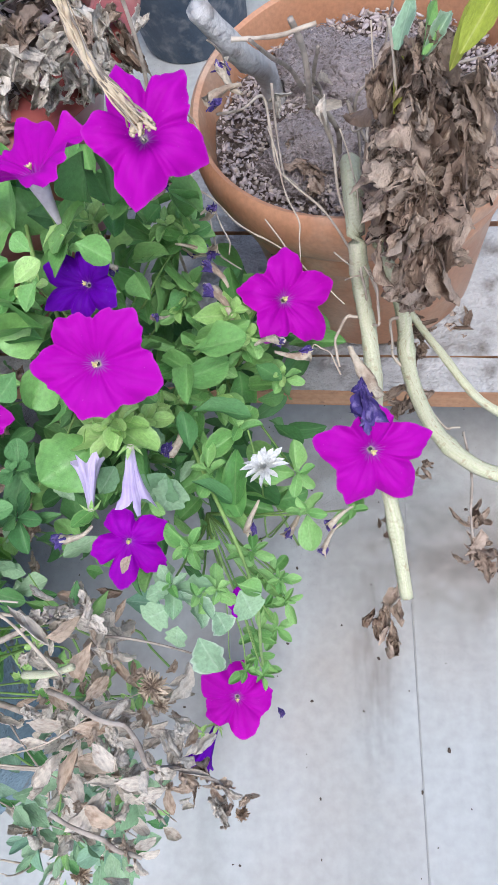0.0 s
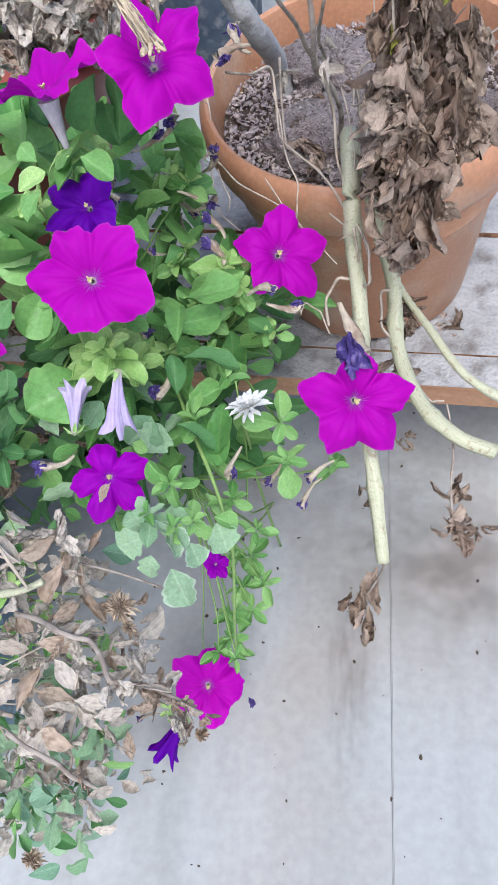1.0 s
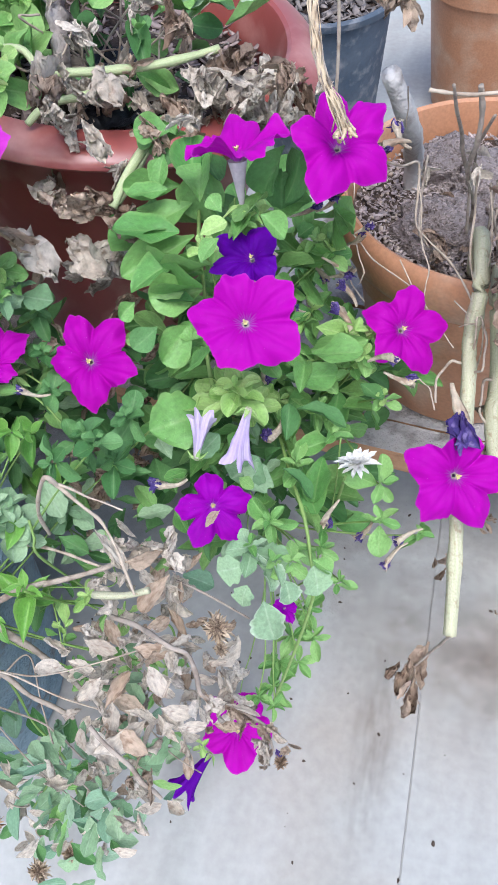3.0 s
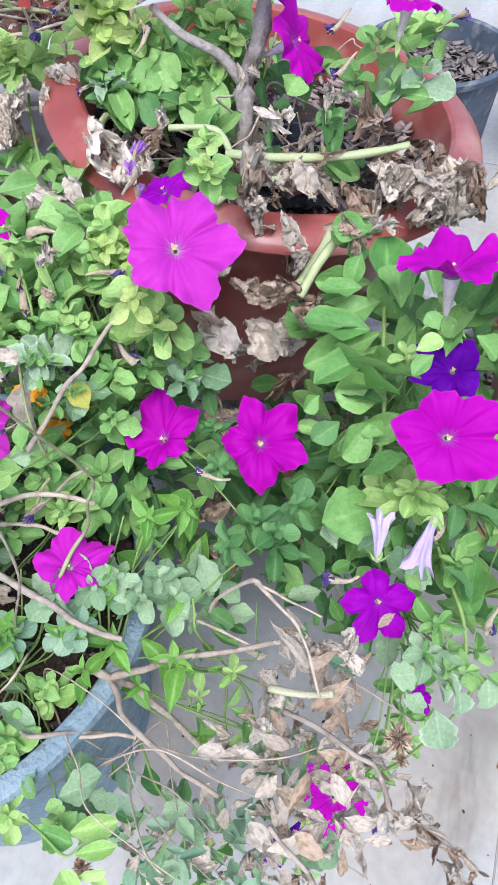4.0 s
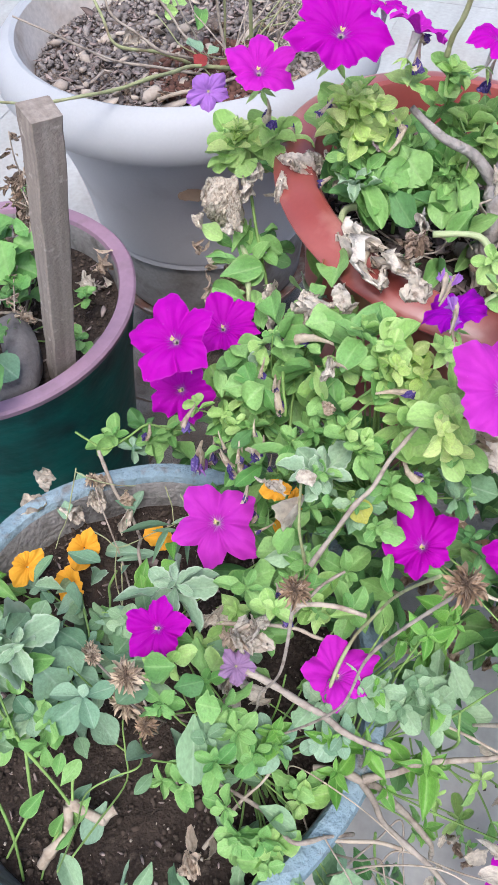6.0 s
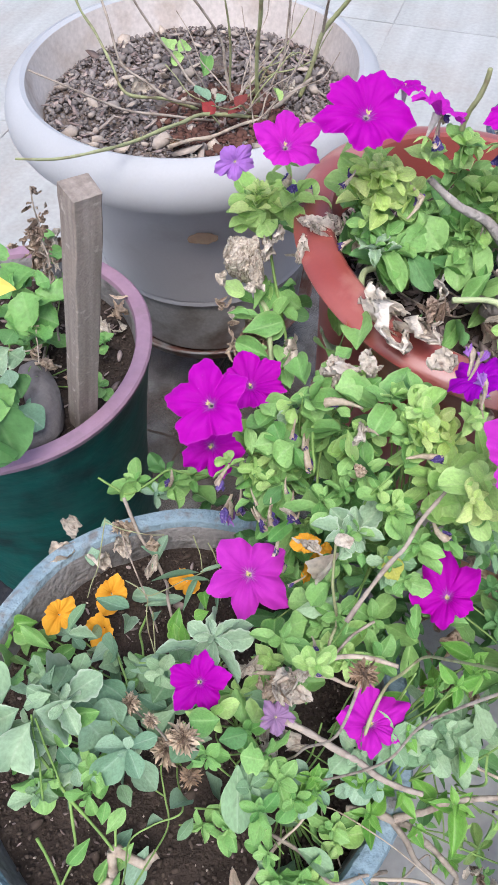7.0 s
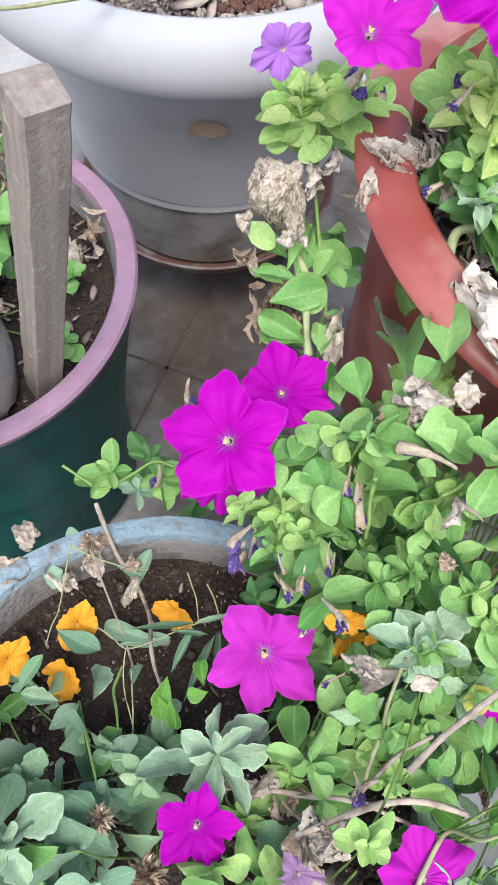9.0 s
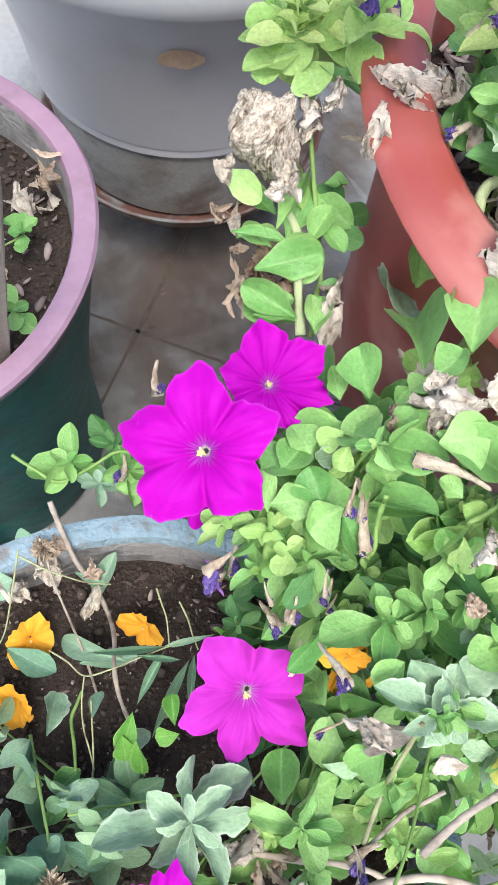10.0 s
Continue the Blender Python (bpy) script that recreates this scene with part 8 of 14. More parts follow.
rosette(bedding, (-0.479, 0.133, 0.403), FACE_U, 0.044, "grey_oval", 6, "grey_oval", 0.35, 0.60)
stem(bedding, ((-0.500, 0.150, 0.310), (-0.489, 0.142, 0.347), (-0.480, 0.138, 0.393)), 0.0012, 0.0009, "stem")
rosette(bedding, (-0.385, 0.107, 0.414), FACE_U, 0.042, "grey", 6, "grey", 0.35, 0.60)
stem(bedding, ((-0.420, 0.120, 0.310), (-0.402, 0.113, 0.354), (-0.386, 0.111, 0.404)), 0.0012, 0.0009, "stem")
rosette(bedding, (-0.439, 0.119, 0.422), FACE_U, 0.037, "leaf", 6, "leaf", 0.35, 0.60)
stem(bedding, ((-0.420, 0.120, 0.310), (-0.429, 0.118, 0.358), (-0.440, 0.123, 0.413)), 0.0012, 0.0009, "stem")
rosette(bedding, (-0.392, 0.011, 0.383), FACE_U, 0.035, "leaf", 6, "leaf", 0.35, 0.60)
stem(bedding, (FACE_J, (-0.386, 0.035, 0.337), (-0.393, 0.015, 0.374)), 0.0012, 0.0009, "stem")
rosette(bedding, (-0.359, 0.052, 0.404), (0.044, -0.422, 0.905), 0.039, "mid", 6, "mid", 0.35, 0.60)
stem(bedding, (FACE_J, (-0.369, 0.055, 0.348), (-0.359, 0.056, 0.394)), 0.0012, 0.0009, "stem")
rosette(bedding, (-0.336, 0.144, 0.420), (0.044, -0.422, 0.905), 0.051, "lime", 7, "lime", 0.35, 0.60)
stem(bedding, ((-0.420, 0.120, 0.310), (-0.378, 0.131, 0.357), (-0.336, 0.150, 0.407)), 0.0012, 0.0009, "stem")
rosette(bedding, (-0.305, 0.142, 0.424), (0.044, -0.422, 0.905), 0.046, "leaf", 6, "leaf", 0.35, 0.60)
stem(bedding, (FACE_J, (-0.342, 0.099, 0.361), (-0.306, 0.148, 0.413)), 0.0012, 0.0009, "stem")
rosette(bedding, (-0.372, 0.128, 0.415), (0.044, -0.422, 0.905), 0.042, "leaf", 6, "leaf", 0.35, 0.60)
stem(bedding, ((-0.420, 0.120, 0.310), (-0.396, 0.123, 0.355), (-0.372, 0.132, 0.405)), 0.0012, 0.0009, "stem")
rosette(bedding, (-0.340, 0.023, 0.347), (0.044, -0.422, 0.905), 0.038, "lime", 6, "lime", 0.35, 0.60)
stem(bedding, (FACE_J, (-0.360, 0.042, 0.318), (-0.340, 0.027, 0.338)), 0.0012, 0.0009, "stem")
rosette(bedding, (-0.366, -0.005, 0.365), (0.044, -0.422, 0.905), 0.043, "mid", 6, "mid", 0.35, 0.60)
stem(bedding, (FACE_J, (-0.373, 0.028, 0.327), (-0.366, -0.000, 0.354)), 0.0012, 0.0009, "stem")
rosette(bedding, (-0.322, -0.054, 0.330), (0.044, -0.422, 0.905), 0.047, "lobed", 7, "lobed", 0.35, 0.60)
stem(bedding, (FACE_J, (-0.351, 0.002, 0.313), (-0.323, -0.048, 0.319)), 0.0012, 0.0009, "stem")
rosette(bedding, (-0.359, -0.007, 0.359), (0.044, -0.422, 0.905), 0.039, "lime", 6, "lime", 0.35, 0.60)
stem(bedding, (FACE_J, (-0.370, 0.026, 0.325), (-0.360, -0.003, 0.349)), 0.0012, 0.0009, "stem")
rosette(bedding, (-0.310, -0.033, 0.311), (0.044, -0.422, 0.905), 0.054, "grey", 7, "grey", 0.35, 0.60)
stem(bedding, (FACE_J, (-0.345, 0.013, 0.301), (-0.310, -0.026, 0.298)), 0.0012, 0.0009, "stem")
rosette(bedding, (-0.294, -0.054, 0.314), (0.044, -0.422, 0.905), 0.039, "grey", 6, "grey", 0.35, 0.60)
stem(bedding, (FACE_J, (-0.337, 0.001, 0.306), (-0.295, -0.050, 0.305)), 0.0012, 0.0009, "stem")
rosette(bedding, (-0.356, -0.049, 0.338), (0.044, -0.422, 0.905), 0.036, "lime", 7, "lime", 0.35, 0.60)
stem(bedding, (FACE_J, (-0.368, 0.005, 0.315), (-0.357, -0.043, 0.325)), 0.0012, 0.0009, "stem")
rosette(bedding, (-0.307, 0.176, 0.417), (0.044, -0.422, 0.905), 0.039, "leaf", 6, "leaf", 0.35, 0.60)
stem(bedding, ((-0.420, 0.120, 0.310), (-0.363, 0.146, 0.359), (-0.307, 0.181, 0.407)), 0.0012, 0.0009, "stem")
rosette(bedding, (-0.351, 0.188, 0.422), (0.044, -0.422, 0.905), 0.044, "leaf", 6, "leaf", 0.35, 0.60)
stem(bedding, ((-0.420, 0.120, 0.310), (-0.385, 0.152, 0.360), (-0.352, 0.193, 0.412)), 0.0012, 0.0009, "stem")
rosette(bedding, (-0.283, 0.086, 0.421), (0.044, -0.422, 0.905), 0.036, "grey", 6, "grey", 0.35, 0.60)
stem(bedding, (FACE_J, (-0.331, 0.071, 0.361), (-0.283, 0.090, 0.413)), 0.0012, 0.0009, "stem")
seedhead(bedding, (-0.347, 0.051, 0.654), (0.162, -0.279, 0.947), 0.012)
stem(bedding, ((-0.403, 0.085, 0.310), (-0.367, 0.061, 0.482), (-0.347, 0.051, 0.650)), 0.0012, 0.0010, "twig")
seedhead(bedding, (-0.287, 0.035, 0.697), (0.162, -0.279, 0.947), 0.014)
stem(bedding, ((-0.374, 0.078, 0.310), (-0.320, 0.048, 0.504), (-0.287, 0.035, 0.693)), 0.0012, 0.0010, "twig")
seedhead(bedding, (-0.443, 0.056, 0.519), (0.162, -0.279, 0.947), 0.019, pale=True)
stem(bedding, ((-0.452, 0.088, 0.310), (-0.445, 0.064, 0.414), (-0.443, 0.056, 0.515)), 0.0012, 0.0010, "twig")
seedhead(bedding, (-0.472, 0.083, 0.379), (0.046, -0.246, 0.968), 0.025, pale=True)
stem(bedding, ((-0.466, 0.102, 0.310), (-0.468, 0.087, 0.345), (-0.472, 0.083, 0.375)), 0.0012, 0.0010, "twig")
seedhead(bedding, (-0.501, 0.112, 0.400), (0.046, -0.246, 0.968), 0.015, pale=True)
stem(bedding, ((-0.481, 0.116, 0.310), (-0.491, 0.109, 0.355), (-0.501, 0.112, 0.396)), 0.0012, 0.0010, "twig")
seedhead(bedding, (-0.448, 0.056, 0.416), (0.162, -0.279, 0.947), 0.014)
stem(bedding, ((-0.454, 0.088, 0.310), (-0.448, 0.065, 0.363), (-0.448, 0.056, 0.412)), 0.0012, 0.0010, "twig")
seedhead(bedding, (-0.463, 0.064, 0.526), (0.162, -0.279, 0.947), 0.009, pale=True)
stem(bedding, ((-0.462, 0.092, 0.310), (-0.461, 0.071, 0.418), (-0.463, 0.064, 0.522)), 0.0012, 0.0010, "twig")
seedhead(bedding, (-0.540, 0.293, 0.361), (0.008, -0.009, 1.000), 0.015, pale=True)
stem(bedding, ((-0.500, 0.206, 0.310), (-0.522, 0.254, 0.336), (-0.540, 0.293, 0.357)), 0.0012, 0.0010, "twig")
stem(bedding, ((-0.337, 0.144, 0.492), (-0.309, 0.173, 0.523), (-0.287, 0.198, 0.539), (-0.265, 0.217, 0.563)), 0.0025, 0.0017, "twig", name="branch")
stem(bedding, ((-0.379, 0.090, 0.438), (-0.343, 0.075, 0.424), (-0.312, 0.060, 0.410), (-0.279, 0.051, 0.400)), 0.0039, 0.0025, "twig", name="branch")
stem(bedding, ((-0.389, 0.111, 0.452), (-0.344, 0.129, 0.461), (-0.297, 0.126, 0.454)), 0.0027, 0.0020, "twig_pale", name="branch")
stem(bedding, ((-0.296, 0.037, 0.700), (-0.288, 0.115, 0.503), (-0.304, 0.117, 0.440), (-0.324, 0.078, 0.424)), 0.0009, 0.0021, "twig_green", name="branch")
stem(bedding, ((-0.410, -0.006, 0.329), (-0.383, 0.024, 0.348), (-0.354, 0.054, 0.367)), 0.0021, 0.0012, "twig_pale", name="branch")
stem(bedding, ((-0.533, -0.021, 0.310), (-0.514, -0.001, 0.325), (-0.513, 0.018, 0.335), (-0.488, 0.009, 0.330), (-0.479, 0.017, 0.330)), 0.0056, 0.0043, "twig_pale", knots=0.15, name="root")
stem(bedding, ((-0.300, 0.009, 0.329), (-0.342, -0.004, 0.366), (-0.367, 0.019, 0.343), (-0.400, 0.033, 0.357)), 0.0021, 0.0019, "twig", name="branch")
stem(bedding, ((-0.539, 0.323, 0.367), (-0.521, 0.290, 0.344), (-0.498, 0.259, 0.321), (-0.487, 0.223, 0.356), (-0.476, 0.194, 0.347)), 0.0024, 0.0018, "twig", name="branch")
stem(bedding, ((-0.429, 0.133, 0.410), (-0.380, 0.131, 0.419), (-0.345, 0.128, 0.422), (-0.321, 0.119, 0.421), (-0.289, 0.105, 0.419)), 0.0025, 0.0018, "twig_pale", name="branch")
stem(bedding, ((-0.348, 0.137, 0.427), (-0.328, 0.156, 0.435), (-0.310, 0.166, 0.441)), 0.0017, 0.0015, "twig", name="branch")
stem(bedding, ((-0.348, 0.140, 0.428), (-0.339, 0.167, 0.438), (-0.344, 0.194, 0.524)), 0.0020, 0.0013, "twig_green", name="branch")
dead_clump(bedding, (-0.379, 0.113, 0.453), 0.021, "pale", 7, 0.4, tall=1)
dead_clump(bedding, (-0.391, 0.109, 0.451), 0.018, "tan", 6, 0.4, tall=1)
dead_clump(bedding, (-0.412, 0.134, 0.418), 0.017, "pale", 5, 0.4, tall=1)
dead_clump(bedding, (-0.415, -0.016, 0.365), 0.018, "tan", 4, 0.4, tall=1)
dead_clump(bedding, (-0.384, 0.095, 0.392), 0.020, "pale", 7, 0.4, tall=1)
dead_clump(bedding, (-0.388, 0.128, 0.414), 0.016, "tan", 5, 0.4, tall=1)
leaf(bedding, "pale", (-0.585, 0.283, 0.347), (-0.606, 0.264, 0.336), 0.033, FACE_V)
leaf(bedding, "pale", (-0.552, 0.276, 0.339), (-0.568, 0.262, 0.331), 0.025, FACE_V)
leaf(bedding, "tan", (-0.511, 0.292, 0.347), (-0.508, 0.279, 0.337), 0.015, FACE_V)
stem(bedding, ((-0.573, 0.078, 0.387), (-0.547, 0.049, 0.363), (-0.521, 0.026, 0.344), (-0.499, 0.003, 0.325)), 0.0018, 0.0013, "stem")
stem(bedding, ((-0.547, 0.049, 0.363), (-0.542, 0.015, 0.337), (-0.559, -0.018, 0.315)), 0.0018, 0.0013, "stem")
stem(bedding, ((-0.572, 0.023, 0.346), (-0.555, -0.004, 0.325), (-0.546, -0.031, 0.305)), 0.0018, 0.0013, "stem")
stem(bedding, ((-0.509, 0.044, 0.355), (-0.512, 0.013, 0.333), (-0.533, -0.030, 0.304)), 0.0018, 0.0013, "stem")
# orange flowers with glaucous leaves
marigold = thing("orange_flower_plant", (-0.50, 0.22, 0.30), "orange flowers on thin stems with bluish leaves", "plant")
flower(marigold, (-0.587, 0.207, 0.347), (0.482, -0.396, 0.782), 0.017, "orange", "pansy", 0, tube=False, tips=((15, 1.15), (75, 0.80), (195, 1.20), (285, 0.75)))
flower(marigold, (-0.547, 0.239, 0.323), (0.30, -0.62, 0.72), 0.018, "orange", "pansy1", 40, tube=False, tips=((15, 1.15), (75, 0.80), (195, 1.20), (285, 0.75)))
flower(marigold, (-0.551, 0.199, 0.329), (-0.341, -0.795, 0.502), 0.019, "orange", "pansy2", 80, tube=False, tips=((15, 1.15), (75, 0.80), (195, 1.20), (285, 0.75)))
flower(marigold, (-0.474, 0.250, 0.331), (-0.50, -0.66, 0.56), 0.017, "orange", "pansy3", 20, tube=False, tips=((15, 1.15), (75, 0.80), (195, 1.20), (285, 0.75)))
flower(marigold, (-0.352, 0.226, 0.412), (0.50, -0.62, 0.60), 0.016, "orange", "pansy4", 0, tube=False, tips=((15, 1.15), (75, 0.80), (195, 1.20), (285, 0.75)))
leaf(marigold, "blue", (-0.509, 0.262, 0.327), (-0.499, 0.299, 0.339), 0.012, FACE_C)
leaf(marigold, "blue", (-0.521, 0.283, 0.341), (-0.501, 0.278, 0.334), 0.008, FACE_C)
leaf(marigold, "blue", (-0.483, 0.229, 0.337), (-0.533, 0.241, 0.320), 0.015, FACE_C)
leaf(marigold, "blue", (-0.513, 0.227, 0.325), (-0.476, 0.233, 0.335), 0.011, FACE_C)
leaf(marigold, "blue", (-0.561, 0.234, 0.325), (-0.526, 0.218, 0.333), 0.017, FACE_C)
leaf(marigold, "blue", (-0.548, 0.302, 0.344), (-0.562, 0.298, 0.346), 0.019, FACE_C)
leaf(marigold, "blue", (-0.561, 0.276, 0.342), (-0.575, 0.269, 0.340), 0.022, FACE_C)
leaf(marigold, "blue", (-0.495, 0.193, 0.369), (-0.495, 0.210, 0.356), 0.009, FACE_C)
leaf(marigold, "blue", (-0.551, 0.163, 0.347), (-0.531, 0.179, 0.356), 0.015, FACE_C)
leaf(marigold, "blue", (-0.535, 0.155, 0.363), (-0.523, 0.166, 0.366), 0.011, FACE_C)
leaf(marigold, "leaf_round", (-0.500, 0.165, 0.357), (-0.512, 0.154, 0.362), 0.018, FACE_C)
leaf(marigold, "vinca", (-0.475, 0.175, 0.380), (-0.470, 0.196, 0.394), 0.013, FACE_C)
leaf(marigold, "vinca", (-0.472, 0.171, 0.379), (-0.475, 0.184, 0.390), 0.013, FACE_C)
leaf(marigold, "vinca", (-0.456, 0.184, 0.400), (-0.443, 0.186, 0.409), 0.011, FACE_C)
leaf(marigold, "vinca", (-0.462, 0.165, 0.382), (-0.465, 0.184, 0.395), 0.011, FACE_C)
leaf(marigold, "vinca", (-0.449, 0.207, 0.402), (-0.446, 0.192, 0.407), 0.010, FACE_C)
leaf(marigold, "leaf", (-0.488, 0.141, 0.338), (-0.486, 0.147, 0.336), 0.014, FACE_C)
leaf(marigold, "grey_oval", (-0.492, 0.119, 0.355), (-0.486, 0.144, 0.334), 0.026, FACE_C)
leaf(marigold, "grey_oval", (-0.476, 0.100, 0.350), (-0.483, 0.124, 0.350), 0.019, FACE_C)
leaf(marigold, "leaf", (-0.527, 0.122, 0.393), (-0.538, 0.132, 0.387), 0.014, FACE_C)
leaf(marigold, "felt", (-0.534, 0.145, 0.379), (-0.529, 0.130, 0.392), 0.011, FACE_C)
leaf(marigold, "felt", (-0.516, 0.127, 0.397), (-0.528, 0.109, 0.382), 0.015, FACE_C)
leaf(marigold, "blue", (-0.480, 0.158, 0.351), (-0.466, 0.148, 0.356), 0.015, FACE_C)
leaf(marigold, "vinca", (-0.420, 0.241, 0.405), (-0.426, 0.238, 0.399), 0.013, FACE_C)
leaf(marigold, "vinca", (-0.412, 0.230, 0.417), (-0.423, 0.234, 0.405), 0.013, FACE_C)
leaf(marigold, "blade", (-0.456, 0.234, 0.384), (-0.502, 0.228, 0.378), 0.005, FACE_C)
leaf(marigold, "blade", (-0.456, 0.231, 0.383), (-0.470, 0.202, 0.371), 0.006, FACE_C)
leaf(marigold, "blade", (-0.441, 0.227, 0.383), (-0.460, 0.184, 0.366), 0.006, FACE_C)
leaf(marigold, "blade", (-0.438, 0.230, 0.385), (-0.439, 0.200, 0.374), 0.005, FACE_C)
leaf(marigold, "blade", (-0.531, 0.180, 0.358), (-0.513, 0.116, 0.336), 0.009, FACE_C)
leaf(marigold, "blade", (-0.456, 0.234, 0.384), (-0.426, 0.242, 0.390), 0.004, FACE_C)
leaf(marigold, "blade", (-0.446, 0.227, 0.383), (-0.473, 0.229, 0.381), 0.004, FACE_C)
stem(marigold, ((-0.524, 0.229, 0.376), (-0.502, 0.216, 0.373), (-0.473, 0.226, 0.380), (-0.446, 0.237, 0.386)), 0.0007, 0.0006, "twig_green")
stem(marigold, ((-0.502, 0.216, 0.373), (-0.500, 0.187, 0.363), (-0.492, 0.165, 0.356)), 0.0007, 0.0006, "twig_green")
stem(marigold, ((-0.547, 0.284, 0.394), (-0.551, 0.240, 0.377), (-0.558, 0.215, 0.368)), 0.0007, 0.0006, "twig_green")
stem(marigold, ((-0.497, 0.203, 0.369), (-0.493, 0.171, 0.358), (-0.493, 0.142, 0.348), (-0.558, 0.125, 0.336)), 0.0007, 0.0006, "twig_green")
stem(marigold, ((-0.547, 0.281, 0.392), (-0.520, 0.271, 0.391), (-0.490, 0.267, 0.393)), 0.0007, 0.0006, "twig_green")
stem(marigold, ((-0.449, 0.259, 0.394), (-0.443, 0.249, 0.391), (-0.436, 0.233, 0.386)), 0.0007, 0.0006, "twig_green")
stem(marigold, ((-0.463, 0.266, 0.395), (-0.456, 0.250, 0.390), (-0.453, 0.234, 0.385)), 0.0007, 0.0006, "twig_green")
rosette(marigold, (-0.493, 0.356, 0.348), FACE_S, 0.049, "leaf", 6, "leaf", 0.35, 0.55)
rosette(marigold, (-0.512, 0.346, 0.343), FACE_S, 0.040, "blue", 6, "blue", 0.35, 0.55)
rosette(marigold, (-0.477, 0.359, 0.348), (-0.050, -0.332, 0.942), 0.065, "leaf", 7, "leaf", 0.35, 0.55)
rosette(marigold, (-0.535, 0.359, 0.344), (-0.050, -0.332, 0.942), 0.059, "thin", 7, "leaf", 0.35, 0.55)
rosette(marigold, (-0.507, 0.379, 0.336), (-0.050, -0.332, 0.942), 0.052, "dark", 6, "dark", 0.35, 0.55)
rosette(marigold, (-0.460, 0.353, 0.321), (-0.050, -0.332, 0.942), 0.052, "dark", 6, "dark", 0.35, 0.55)
stem(marigold, ((-0.575, 0.362, 0.344), (-0.541, 0.347, 0.336), (-0.500, 0.367, 0.352), (-0.459, 0.361, 0.351)), 0.0017, 0.0015, "stem")
leaf(marigold, "pale", (-0.591, 0.290, 0.341), (-0.580, 0.308, 0.354), 0.028, FACE_H)
leaf(marigold, "pale", (-0.547, 0.279, 0.337), (-0.530, 0.288, 0.344), 0.028, FACE_H)
leaf(marigold, "pale", (-0.514, 0.255, 0.323), (-0.505, 0.278, 0.339), 0.014, FACE_H)
leaf(marigold, "tan", (-0.536, 0.293, 0.347), (-0.524, 0.299, 0.352), 0.017, FACE_H)
# periwinkle trailing over the blue rim
periwinkle = thing("periwinkle", (-0.31, 0.07, 0.30), "glossy green periwinkle trailing over the blue pot", "plant")
rosette(periwinkle, (-0.236, 0.138, 0.429), FACE_O, 0.048, "vinca", 5, "vinca", 0.20, 0.42)
stem(periwinkle, ((-0.330, 0.100, 0.310), (-0.283, 0.117, 0.363), (-0.236, 0.142, 0.417)), 0.0012, 0.0009, "stem")
rosette(periwinkle, (-0.288, 0.056, 0.380), FACE_O, 0.050, "vinca", 5, "vinca", 0.20, 0.42)
rosette(periwinkle, (-0.247, 0.051, 0.365), FACE_O, 0.050, "vinca", 5, "vinca", 0.20, 0.42)
rosette(periwinkle, (-0.314, 0.044, 0.364), FACE_O, 0.044, "vinca", 5, "vinca", 0.20, 0.42)
stem(periwinkle, (FACE_K, (-0.312, 0.053, 0.325), (-0.315, 0.048, 0.353)), 0.0012, 0.0009, "stem")
rosette(periwinkle, (-0.319, 0.058, 0.399), FACE_O, 0.040, "vinca", 5, "vinca", 0.20, 0.42)
rosette(periwinkle, (-0.206, 0.048, 0.347), FACE_O, 0.028, "lime", 5, "lime", 0.20, 0.42)
rosette(periwinkle, (-0.200, 0.041, 0.227), FACE_O, 0.037, "lime", 5, "lime", 0.20, 0.42)
stem(periwinkle, (FACE_K, (-0.255, 0.049, 0.264), (-0.201, 0.044, 0.218)), 0.0012, 0.0009, "stem")
rosette(periwinkle, (-0.175, 0.025, 0.364), FACE_O, 0.027, "lime", 5, "lime", 0.20, 0.42)
rosette(periwinkle, (-0.236, 0.041, 0.311), FACE_O, 0.029, "lime", 5, "lime", 0.20, 0.42)
rosette(periwinkle, (-0.153, -0.003, 0.325), FACE_O, 0.025, "lime", 5, "lime", 0.20, 0.42)
stem(periwinkle, (FACE_K, (-0.231, 0.026, 0.315), (-0.153, -0.000, 0.318)), 0.0012, 0.0009, "stem")
rosette(periwinkle, (-0.237, 0.025, 0.265), FACE_O, 0.035, "vinca", 5, "vinca", 0.20, 0.42)
rosette(periwinkle, (-0.149, -0.019, 0.164), FACE_O, 0.028, "lime", 5, "lime", 0.20, 0.42)
rosette(periwinkle, (-0.289, 0.088, 0.424), FACE_O, 0.039, "vinca", 5, "vinca", 0.20, 0.42)
stem(periwinkle, (FACE_K, (-0.299, 0.073, 0.360), (-0.290, 0.092, 0.414)), 0.0012, 0.0009, "stem")
rosette(periwinkle, (-0.262, 0.125, 0.423), FACE_O, 0.031, "vinca", 5, "vinca", 0.20, 0.42)
stem(periwinkle, ((-0.330, 0.100, 0.310), (-0.296, 0.111, 0.361), (-0.263, 0.128, 0.415)), 0.0012, 0.0009, "stem")
rosette(periwinkle, (-0.257, 0.094, 0.409), FACE_O, 0.050, "grey", 6, "grey", 0.35, 0.65)
rosette(periwinkle, (-0.271, 0.078, 0.410), FACE_O, 0.044, "grey_oval", 6, "grey_oval", 0.35, 0.65)
rosette(periwinkle, (-0.223, 0.105, 0.373), FACE_O, 0.048, "grey", 6, "grey", 0.35, 0.65)
stem(periwinkle, (FACE_K, (-0.266, 0.082, 0.333), (-0.224, 0.110, 0.361)), 0.0012, 0.0009, "stem")
rosette(periwinkle, (-0.245, 0.081, 0.403), FACE_O, 0.045, "grey_oval", 6, "grey_oval", 0.35, 0.65)
rosette(periwinkle, (-0.184, 0.108, 0.460), FACE_O, 0.038, "dark", 6, "dark", 0.35, 0.65)
